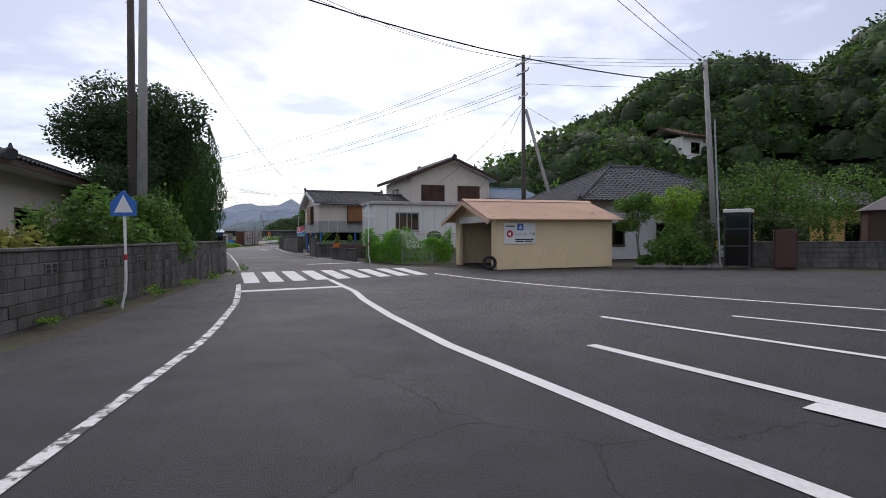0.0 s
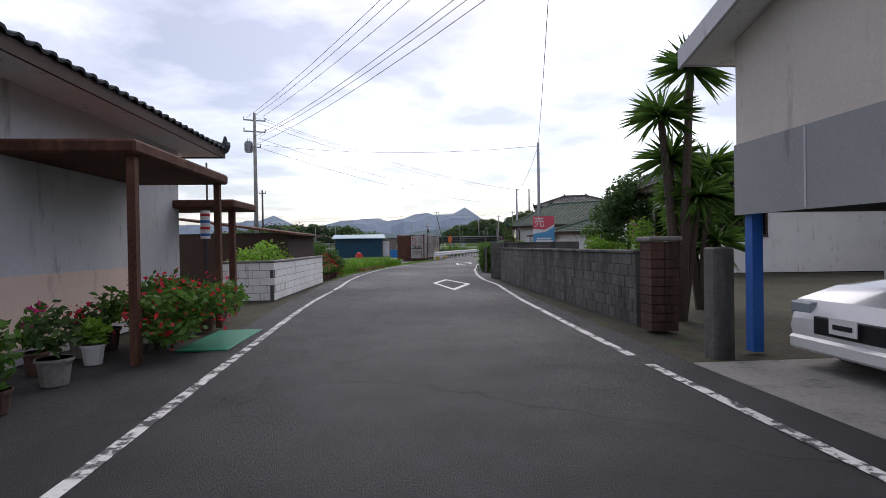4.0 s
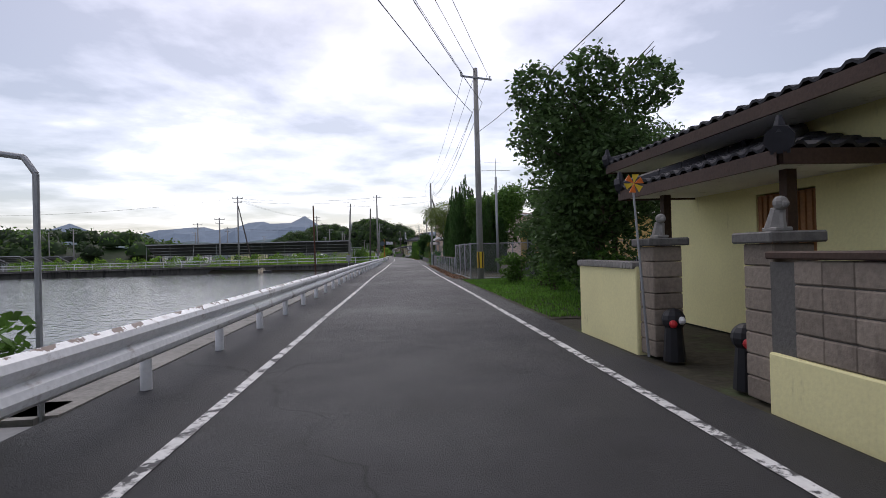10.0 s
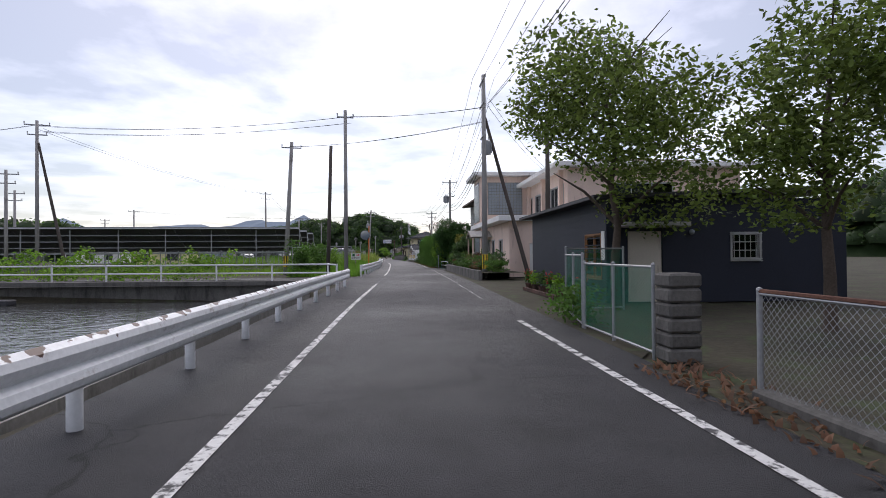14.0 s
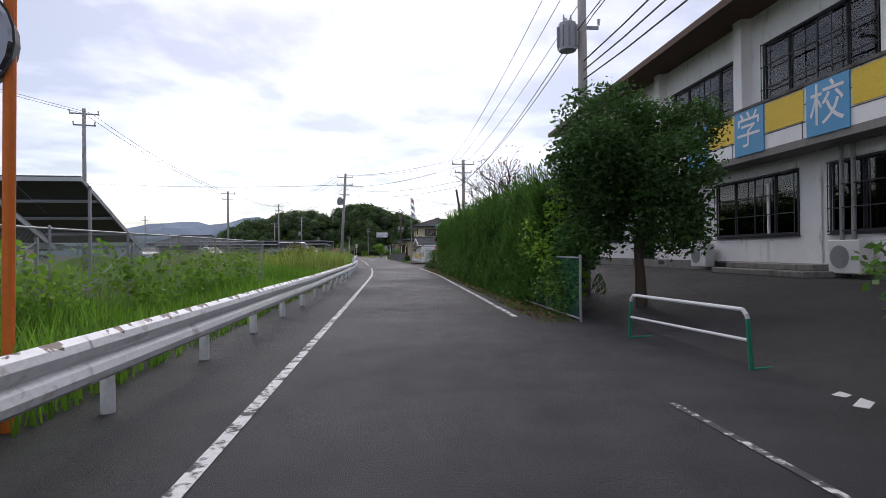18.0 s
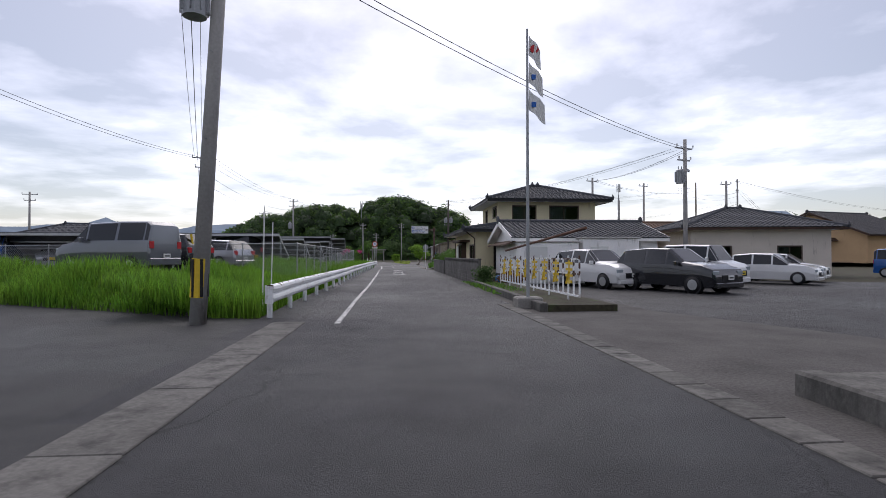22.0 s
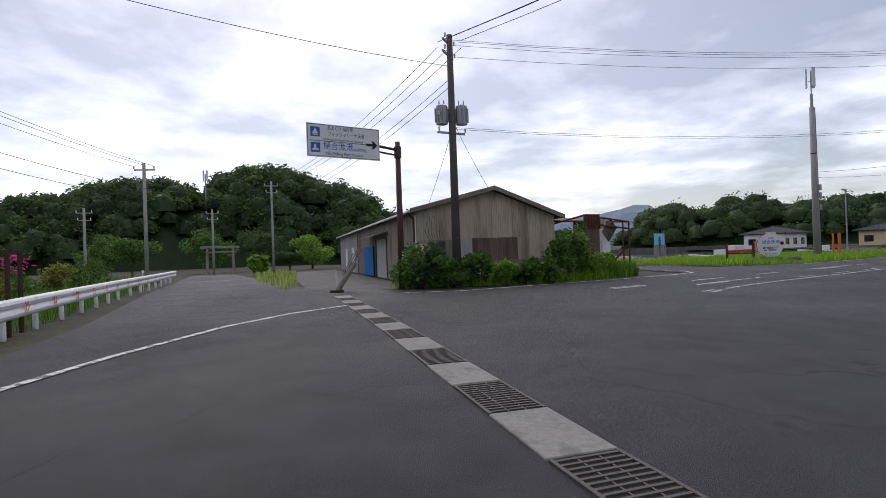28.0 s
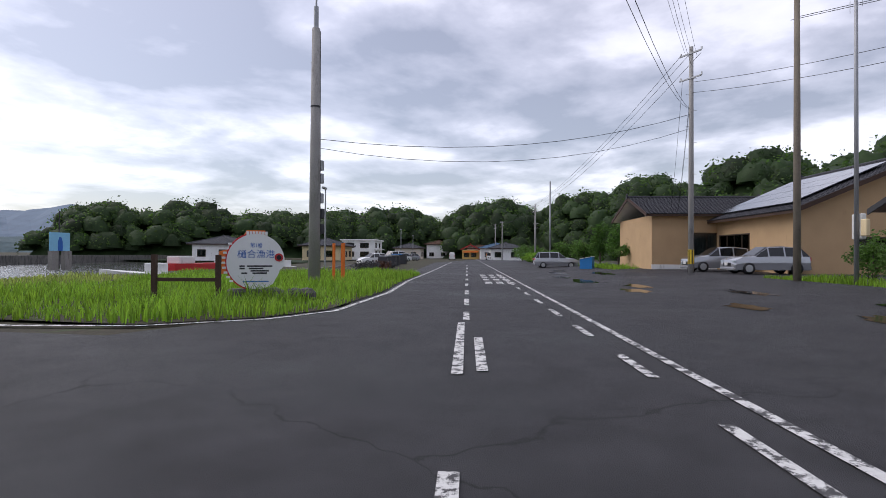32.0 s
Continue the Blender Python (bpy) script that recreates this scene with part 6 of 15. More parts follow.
def left_house():
    at = along((-21, 10.5), (-10.6, 13.5))
    h = thing("tiled_house", "single-storey house with grey tiled hip roof", "house", at)
    W = walls(h, 0, 10.8, 0, 8.0, 0, 3.2, STUCCO_BEIGE, {"e": [(1.5, 3.4, 1.0, 2.2)], "s": [(6.5, 8.5, 0.9, 2.2)]})
    window(W["e"][0], pose(0, 0, 0), 1.5, 3.4, 1.0, 2.2)
    window(W["s"][0], pose(0, 0, 0), 6.5, 8.5, 0.9, 2.2)
    roof(h, 0, 10.8, 0, 8, 3.3, 1.7, "hip", 0.8, "x", TILE_GREY)
    a = thing("tv_antenna", "thin television aerial on a mast", "antenna", along((-15.5, 13.5), (-14.5, 13.8), 4.6))
    m = MB().cyl((0, 0, 0), (0.1, 0, 3.6), 0.02, 0.015, 6).cyl((-0.5, 0, 3.5), (0.6, 0, 3.6), 0.012, 0.012, 5)
    for k in range(6):
        m.cyl((-0.45 + 0.18 * k, -0.3, 3.5 + 0.02 * k), (-0.45 + 0.18 * k, 0.3, 3.5 + 0.02 * k), 0.007, 0.007, 4)
    part("mast", m, GALV, a)


left_house()
tree(pose(-11.7, 22.9, 0), 21, 7.6, 2.6, 2.5, 0.2, 0.3, 26000, 0.115, L_HOLLY, label="big dark evergreen tree with a rounded crown behind the wall", k=22)
tree(pose(-10.4, 19.6, 0), 23, 4.6, 1.5, 1.5, 0.13, 0.2, 7000, 0.11, L_HOLLY, label="dark evergreen tree behind the wall", k=14)
for x, y, h, r, sd_ in ((-11.7, 26.4, 7.6, 2.2, 21), (-12.3, 28.9, 7.2, 2.0, 22)):
    t = thing("juniper_tree", "dark dense juniper tree behind the wall", "tree", pose(x, y, 0), "garden junipers")
    part("trunk", trunk_mb(np.random.RandomState(sd_), h * 0.7, 0.2, 8, r * 0.5), BARK, t, smooth=True)
    part("crown", cypress_mesh(sd_, h, r, 30000, 0.085, L_JUNIPER, 0.8), None, t)
for k, (s, d, h, r) in enumerate(((29.5, -5.0, 7.6, 1.5), (32.0, -5.1, 6.9, 1.3), (34.0, -4.9, 6.6, 1.2), (36.0, -5.0, 6.4, 1.1), (38.0, -5.6, 6.0, 1.0), (40.5, -6.2, 5.6, 0.9), (27.0, -5.2, 8.2, 1.7), (42.6, -6.9, 10.4, 2.1))):
    t = thing("cypress_tree", "narrow pointed cypress tree, dark green", "tree", spot(s, d), "garden cypresses")
    part("trunk", MB().cyl((0, 0, -0.1), (0, 0, h * 0.8), 0.12, 0.03, 8), BARK, t)
    part("crown", cypress_mesh(30 + k, h, r, 7800, 0.1), None, t)
bush(pose(-7.6, 13.2, 0), 41, 1.1, 1.5, 2.6, 2600, 0.13, L_MID, "green shrub leaning over the wall")
bush(pose(-8.0, 16.4, 0), 42, 1.2, 1.5, 3.2, 3400, 0.12, L_MID, "leafy green shrub behind the wall")
bush(pose(-7.9, 10.2, 0), 43, 0.7, 1.0, 1.9, 700, 0.13, L_YELLOW, "small yellow-green shrub behind the wall")
bush(spot(33.0, -3.9), 44, 0.8, 1.8, 3.6, 2200, 0.15, L_BRIGHT, "yellow-green climbing shrub over the wall")
pole(pose(-9.2, 17.8, 0), 12.5, 0.17, 0.11, POLE_C, arms=((11.6, 0.9, 20, 3),), lean=(0.02, 0.01))
pole(pose(-9.9, 18.6, 0), 12.0, 0.15, 0.10, POLE_W, "dark wooden utility pole beside the concrete one", lean=(0.012, 0.0))
t = sign_pole(pose(-6.1, 11.2, 0, 0, 0, 5), 2.35, "white pole with a blue pentagon crossing sign")
part("plate", MB().prism_y([(-0.25, 1.85), (0.25, 1.85), (0.25, 2.12), (0, 2.38), (-0.25, 2.12)], -0.045, -0.035), BLUE, t, "blue pentagon plate")
part("plate_mark", MB().prism_y([(-0.18, 1.92), (0.18, 1.92), (0, 2.28)], -0.05, -0.046), WHITE, t, "white triangle")

# right: cream shed with sign
def cream_shed():
    p, q = (2.95, 21.8), (8.3, 23.5)
    h = thing("cream_shed", "cream plastered garage with faded pink corrugated roof", "shed", along(p, q))
    L_ = dist(p, q)
    W = walls(h, 0, L_, 0, 4.6, 0, 2.15, STUCCO_CREAM, {"w": [(0.5, 4.1, 0.0, 1.95)]}, gable="x", rise=0.75)
    part("door_lintel", MB().box(-0.03, 0.0, 0.4, 4.2, 1.95, 2.15), WOOD_GREY, h)
    rf = part("roof", MB(), PINK_ROOF, h)
    for sg in (-1, 1):
        m = MB()
        n = 44
        vs = []
        for i in range(n * 4 + 1):
            x = -0.55 + (L_ + 0.9) * i / (n * 4)
            dz = 0.03 * math.sin(i * math.pi / 2)
            y0, y1 = (-0.45, 2.3) if sg < 0 else (5.05, 2.3)
            vs += [(x, y0, 2.06 + dz), (x, y1, 2.98 + dz), (x, y0, 2.04 + dz), (x, y1, 2.96 + dz)]
        fs = []
        for i in range(n * 4):
            a, b = 4 * i, 4 * i + 4
            fs += [(a, b, b + 1, a + 1), (a + 2, a + 3, b + 3, b + 2), (a, a + 2, b + 2, b)]
        m.add(vs, fs)
        part("corrugated_sheet", m, PINK_ROOF, rf)
    part("ridge_cap", MB().prism_x([(2.05, 2.93), (2.3, 3.04), (2.55, 2.93), (2.3, 3.0)], -0.6, L_ + 0.4), PINK_ROOF, rf)
    bm3 = MB()
    for s0, s1 in (((-0.45, 2.0), (2.3, 2.92)), ((2.3, 2.92), (5.05, 2.0))):
        bm3.prism_x([s0, s1, (s1[0], s1[1] - 0.16), (s0[0], s0[1] - 0.16)], -0.60, -0.56)
    part("barge_board", bm3, PINK_ROOF, rf)
    part("gable_panel", MB().box(-0.05, -0.02, 0.5, 4.1, 1.97, 2.25), SIDING_WHITE, h)
    sg = thing("wall_sign", "white direction sign board with red arrow circle and blue emblem", "sign", along(p, q) @ pose(0.32, -0.03, 0))
    part("board", MB().cbox(0, 1.45, -0.02, 0.0, 1.05, 1.92, 0.006), WHITE, sg)
    part("emblem", MB().box(0.60, 0.88, -0.026, -0.021, 1.60, 1.88), BLUE, sg)
    part("emblem_sail", MB().prism_y([(0.66, 1.66), (0.82, 1.66), (0.75, 1.84)], -0.03, -0.027), WHITE, sg)
    part("arrow_disc", MB().cyl((0.26, -0.021, 1.46), (0.26, -0.026, 1.46), 0.15, 0.15, 20), RED, sg)
    part("arrow", MB().prism_y([(0.15, 1.46), (0.30, 1.55), (0.30, 1.37)], -0.03, -0.027), WHITE, sg)
    lettering(sg, "フィッシャリーナ天草", 0.16, BLACK, 0.92, 1.43, -0.027, 0.62)
    bars(sg, [[(0.5, 0.85)], [(0.5, 0.4), (0.95, 0.35)]], BLACK, 0, 1.25, 0.05, -0.026)
    bars(sg, [[(0.06, 0.42)]], BLACK, 0, 1.8, 0.045, -0.026)
    ty = thing("worn_tyre_ring", "old black tyre standing beside the shed", "tyre", pose(2.65, 21.75, 0.29))
    m = MB()
    for k in range(20):
        a0, a1 = 6.2832 * k / 20, 6.2832 * (k + 1) / 20
        ring = [(0.29, -0.07), (0.29, 0.07), (0.24, 0.1), (0.17, 0.08), (0.17, -0.08), (0.24, -0.1)]
        vs = [(r * math.cos(a), y, r * math.sin(a)) for a in (a0, a1) for r, y in ring]
        m.add(vs, [(j, (j + 1) % 6, 6 + (j + 1) % 6, 6 + j) for j in range(6)])
    part("tread", m, BLACK, ty)


cream_shed()
chain_fence((-3.3, 31.0), (-1.1, 27.1), 1.5)
chain_fence((-1.1, 27.1), (1.9, 28.0), 1.5)
vine_on((-3.3, 31.0), (-1.1, 27.1), 1.6, 7500, 51, size=0.085)
vine_on((-1.1, 27.1), (1.4, 27.85), 1.65, 4600, 52, thin=0.8, size=0.085)
g_ = thing("metal_gate", "grey pipe garden gate beside the fence", "gate", along((1.9, 28.0), (2.7, 27.7)))
m_ = MB().tube([(0, 0, 0), (0, 0, 1.5), (0.4, 0, 1.62), (0.8, 0, 1.5), (0.8, 0, 0)], 0.025, 6)
for k in range(1, 6):
    m_.cyl((0.8 * k / 6, 0, 0.1), (0.8 * k / 6, 0, 1.5), 0.012, 0.012, 5)
part("gate_frame", m_, RUST, g_)
t = sign_pole(pose(-2.95, 28.6, 0, 0, 0, 200), 3.1, "white pole carrying a triangular stop sign seen from behind")
part("plate", MB().prism_y([(-0.28, 2.62), (0.28, 2.62), (0, 3.1)], -0.045, -0.035), SIDING_WHITE, t, "grey back of a triangular plate")
part("small_plate", MB().box(-0.28, 0.28, -0.045, -0.037, 2.42, 2.58), SIDING_WHITE, t)


def prefab():
    p = (-3.0, 33.2); q = (-3.0 + 0.917 * 5.6, 33.2 + 0.4 * 5.6)
    h = thing("prefab_cabin", "white steel prefabricated cabin on a low wall", "cabin", along(p, q, 0.62))
    W = walls(h, 0, 5.6, 0, 2.4, 0, 2.75, SIDING_WHITE, {"s": [(1.35, 2.9, 1.15, 2.25)]}, t=0.06)
    window(W["s"][0], pose(0, 0, 0), 1.35, 2.9, 1.15, 2.25, ALU_L, 2, curtain=0)
    jm = MB()
    for k in range(1, 7):
        jm.box(5.6 * k / 7 - 0.015, 5.6 * k / 7 + 0.015, -0.012, 0.0, 0.1, 2.6)
    for k in range(1, 3):
        jm.box(-0.012, 0.0, 0.8 * k - 0.015, 0.8 * k + 0.015, 0.1, 2.6)
    part("panel_joints", jm, ALU_L, h)
    cm = MB()
    for x, y in ((0, 0), (5.6, 0), (0, 2.4), (5.6, 2.4)):
        cm.box(x - 0.05, x + 0.05, y - 0.05, y + 0.05, 0, 2.85)
    part("corner_posts", cm, SIDING_WHITE, h)
    part("flat_roof", MB().cbox(-0.15, 5.75, -0.18, 2.55, 2.75, 2.95, 0.02), TIN_WHITE, h)
    part("drain_pipe", MB().tube([(-0.1, -0.1, 2.75), (-0.1, -0.1, 0.0)], 0.03, 6), WHITE, h)
    part("plinth", MB().box(0.1, 5.5, 0.1, 2.3, -0.65, 0.0), CONCRETE, h)


prefab()
block_wall((-3.75, 30.3), (-5.9, 34.8), 3, CONCRETE_DARK, "low dark stone-faced retaining wall", 0.45, 0.22, cap=CONCRETE_DARK)
block_wall((-5.9, 34.8), (-1.0, 36.9), 3, CONCRETE_DARK, "low retaining wall beside the drive", 0.45, 0.22, cap=CONCRETE_DARK)
m_ = MB()
for k in range(60):
    m_.box(0.1 * k, 0.1 * k + 0.07, 0.0, 0.03, 0, 0.16)
solid("edging", m_, BLOCK_RED, "rusty red corrugated edging on the wall", "edging", at=along((-5.8, 34.5), (-3.8, 30.4), 0.72))
bush(pose(0.6, 30.4, 0), 55, 0.9, 0.9, 1.75, 500, 0.3, L_MID, "sago palm with spreading fronds", name="sago_palm", category="plant")
ct = thing("orange_crate", "orange plastic crate on the low wall", "crate", along((-5.2, 34.0), (-4.8, 33.2), 0.73) @ pose(0, -0.55, 0))
part("body", wall_mb(MB(), 0.5, 0.25, 0.02).box(0, 0.02, 0, 0.35, 0, 0.25).box(0.48, 0.5, 0, 0.35, 0, 0.25).box(0, 0.5, 0.33, 0.35, 0, 0.25).box(0, 0.5, 0, 0.35, 0, 0.02), ORANGE, ct)
block_wall((-7.4, 37.4), (-8.15, 39.5), 6, CONCRETE_DARK, "dark rock-faced retaining wall with moss", 0.45, 0.22, cap=None)
block_wall((-7.4, 37.4), (-2.2, 39.3), 4, BLOCK, "grey retaining wall beside the drive", 0.45, 0.22, cap=CONCRETE)
vine_on((-7.3, 37.5), (-2.3, 39.4), 0.25, 900, 57, L_MID, 0.3, "moss and creeping plants along the wall top", 0.08, z0=0.9)
for k, c in enumerate((L_MID, L_BRIGHT, L_MID)):
    pot_plant(along((-7.0, 37.9), (-2.3, 39.7), 0.95) @ pose(1.0 + 0.9 * k, 0.25, 0), 60 + k, 0.12, 0.2, c, FLOWER_RED if k == 0 else None)


def raised_house():
    at = spot(42.0, 4.35)
    h = thing("raised_house", "beige house raised on posts over a carport, grey tiled roof", "house", at)
    W = walls(h, 0, 5.5, 0, 7.2, 1.75, 3.95, STUCCO_BEIGE, {"w": [(2.7, 4.5, 2.6, 3.75)], "s": [(2.2, 3.9, 2.6, 3.75)]}, gable="x", rise=0.95)
    for side, a, b in (("w", 2.7, 4.5), ("s", 2.2, 3.9)):
        window(W[side][0], pose(0, 0, 0), a, b, 2.6, 3.75, ALU, 2, curtain=0, box=0.22, blind=WOOD)
    # grey lower cladding
    lm = MB().box(-0.02, 0.0, -0.02, 7.22, 1.72, 2.62).box(-0.02, 5.52, -0.02, 0.0, 1.72, 2.62)
    part("lower_cladding", lm, PANEL_GREY, h, "grey fibre-cement cladding")
    jm = MB()
    for k in range(1, 8):
        jm.box(5.5 * k / 8 - 0.012, 5.5 * k / 8 + 0.012, -0.028, -0.02, 1.74, 2.6)
    for k in range(1, 6):
        jm.box(-0.028, -0.02, 7.2 * k / 6 - 0.012, 7.2 * k / 6 + 0.012, 1.74, 2.6)
    part("cover_strips", jm, STUCCO_GREY, h)
    roof(h, 0, 5.5, 0, 7.2, 3.95, 1.15, "gable", 0.5, "x", TILE_GREY, STUCCO_GREY, STUCCO_WHITE)
    gutter(h, (0, -0.55, 3.88), (5.5, -0.55, 3.82), (0, 0.5, 0.0))
    for x in (0.12, 2.8, 5.38):
        for y in (0.12, 3.6, 7.05):
            part("post", MB().box(x - 0.07, x + 0.07, y - 0.07, y + 0.07, 0.0, 1.75), BLUE, h, "blue painted steel post")
    part("carport_back_wall", MB().box(5.2, 5.4, 0, 7.2, 0, 1.75), STUCCO_BEIGE, h)
    part("vent_caps", MB().cyl((-0.1, 3.4, 4.45), (0, 3.4, 4.45), 0.07, 0.07, 8).cyl((-0.1, 3.8, 4.45), (0, 3.8, 4.45), 0.07, 0.07, 8), WOOD, h)
    s_ = thing("house_sign", "narrow white vertical name board on the wall", "sign", at @ pose(0.0, 0.0, 0, 0, 0, -90) @ pose(-0.55, -0.035, 0))
    part("board", MB().box(0, 0.22, -0.012, 0, 1.8, 2.75), WHITE, s_)
    for k in range(9):
        part("writing_bar", MB().box(0.06, 0.16, -0.016, -0.012, 2.66 - 0.092 * k - 0.06, 2.66 - 0.092 * k), BLACK, s_)
    # wing with entrance
    h2 = thing("house_wing", "beige house wing with tiled roof and entrance stairs", "house", at @ pose(-2.1, 0, 0))
    W2 = walls(h2, 7.7, 14.2, -0.6, 5.9, 0.9, 3.7, STUCCO_GREY, {"s": [(9.2, 10.1, 0.9, 2.9), (11.2, 12.6, 1.7, 2.7)]})
    window(W2["s"][0], pose(-7.7, 0, 0), 11.2, 12.6, 1.7, 2.7, ALU_L, 2, 8)
    part("door", MB().cbox(9.22, 10.08, -0.55, -0.5, 0.92, 2.88, 0.01), SIDING_WHITE, h2, "white panelled front door")
    part("base", MB().box(7.7, 14.2, -0.6, 5.9, 0, 0.9), CONCRETE, h2)
    roof(h2, 7.7, 14.2, -0.6, 5.9, 3.75, 1.1, "gable", 0.5, "x", TILE_GREY)
    ac = thing("air_conditioner", "white outdoor air-conditioner unit on the ledge", "air conditioner", at @ pose(6.0, -1.3, 0.9))
    part("case", MB().cbox(0, 0.75, 0, 0.28, 0.05, 0.6, 0.02), WHITE, ac)
    part("fan_grille", MB().cyl((0.28, -0.012, 0.32), (0.28, 0.0, 0.32), 0.21, 0.21, 16), GALV, ac)
    part("ledge", MB().box(-0.4, 6.2, -0.5, 0.68, -0.9, 0.0), CONCRETE, h2, at=pose(8.1, -1.3, 0.9))
    rl_ = thing("balcony_railing", "white slatted balcony railing", "railing", at @ pose(3.3, -0.9, 1.1))
    m = MB().box(0, 2.2, 0, 0.04, 0.62, 0.68).box(0, 2.2, 0, 0.04, 0.0, 0.05)
    for k in range(20):
        m.box(0.11 * k, 0.11 * k + 0.05, 0.0, 0.03, 0.04, 0.62)
    part("slats", m, WHITE, rl_)
    part("ledge", MB().box(0, 2.3, -0.05, 0.9, -1.1, 0.0), CONCRETE_DARK, rl_)


raised_house()


def two_storey_back():
    at = pose(-1.0, 44.3, 0, 0, 0, 21)
    h = thing("two_storey_house", "beige two-storey house with dark tiled roof behind", "house", at)
    W = walls(h, 0, 7.2, 0, 7, 0, 6.2, STUCCO_BEIGE, {"s": [(0.9, 2.9, 4.4, 5.6), (4.2, 6.2, 4.4, 5.6)], "w": [(2.0, 3.6, 4.4, 5.5)]}, gable="y", rise=1.6)
    for a, b in ((0.9, 2.9), (4.2, 6.2)):
        window(W["s"][0], pose(0, 0, 0), a, b, 4.4, 5.6, ALU, 2, blind=BLOCK_RED)
    window(W["w"][0], pose(0, 0, 0), 2.0, 3.6, 4.4, 5.5, ALU)
    part("balcony_panel", MB().cbox(-0.1, 6.8, -0.9, -0.82, 3.3, 4.2, 0.01).box(-0.1, 6.8, -0.9, 0, 3.2, 3.3), STUCCO_BEIGE, h)
    roof(h, 0, 7.2, 0, 7, 6.2, 1.7, "gable", 0.7, "y", TILE_BLACK)
    roof(h, 7.4, 12.6, 0.5, 7, 4.6, 1.2, "gable", 0.5, "x", TILE_BLUE)
    part("side_wall", MB().box(7.2, 12.4, 0.8, 6.8, 0, 4.6), STUCCO_BEIGE, h)


two_storey_back()


def brick_walls():
    block_wall((-11.55, 50.3), (-15.75, 61.2), 6, CONCRETE_DARK, "dark rock-faced block wall", 0.3, 0.2, cap=CONCRETE_DARK)
    p_ = thing("brick_pillar", "reddish brick gate pillar", "pillar", pose(-11.35, 49.75, 0, 0, 0, 20))
    m = MB()
    for c in range(10):
        for k in range(2):
            m.cbox(-0.22 + 0.22 * k + 0.004, 0.22 * k - 0.004, -0.2, 0.2, 0.14 * c + 0.004, 0.14 * c + 0.136, 0.008)
    part("bricks", m, BLOCK_RED, p_)
    part("cap", MB().cbox(-0.27, 0.27, -0.25, 0.25, 1.4, 1.48, 0.02), CONCRETE, p_)
    for q in ((-10.85, 47.9), (-8.3, 39.95)):
        p2 = thing("gate_post", "weathered concrete gate post", "post", pose(q[0], q[1], 0, 0, 0, 20))
        part("shaft", MB().cbox(-0.13, 0.13, -0.13, 0.13, -0.1, 1.32, 0.025), CONCRETE_DARK, p2)
    block_wall((-15.75, 61.2), (-13.2, 62.6), 7, CONCRETE_DARK, "dark rock-faced block wall with plants above", 0.32, 0.2, cap=CONCRETE_DARK)


brick_walls()


# ---- vehicles ----
BROWN_PAINT = mat("dark_brown_paint", (0.075, 0.035, 0.028), 0.5, 0.12, 2, 0.03)
CAR_SHAPES = {
    "hatch": ((0, .02, .12, .34, .55, .72, .88, .975, 1.0), (.48, .62, .95, 1.0, .97, .66, .60, .50, .36)),
    "sedan": ((0, .03, .16, .32, .52, .70, .86, .97, 1.0), (.50, .64, .70, .99, .98, .66, .60, .50, .36)),
    "wagon": ((0, .02, .10, .34, .54, .70, .88, .975, 1.0), (.46, .66, .96, 1.0, .97, .66, .60, .50, .36)),
    "suv": ((0, .02, .10, .34, .55, .70, .88, .975, 1.0), (.46, .66, .96, 1.0, .98, .68, .62, .52, .36)),
    "van": ((0, .01, .05, .34, .66, .80, .92, .985, 1.0), (.46, .92, .99, 1.0, .98, .62, .56, .46, .34)),
    "truck": ((0, .01, .04, .30, .62, .88, .965, .99, 1.0), (.46, .94, .99, 1.0, .99, .58, .52, .44, .34)),
}


ROUTE = [tuple(LANE_V[i]) for i in range(0, len(LANE_V))] + [tuple(sd(k, 0)[:2]) for k in range(0, 340, 6)]


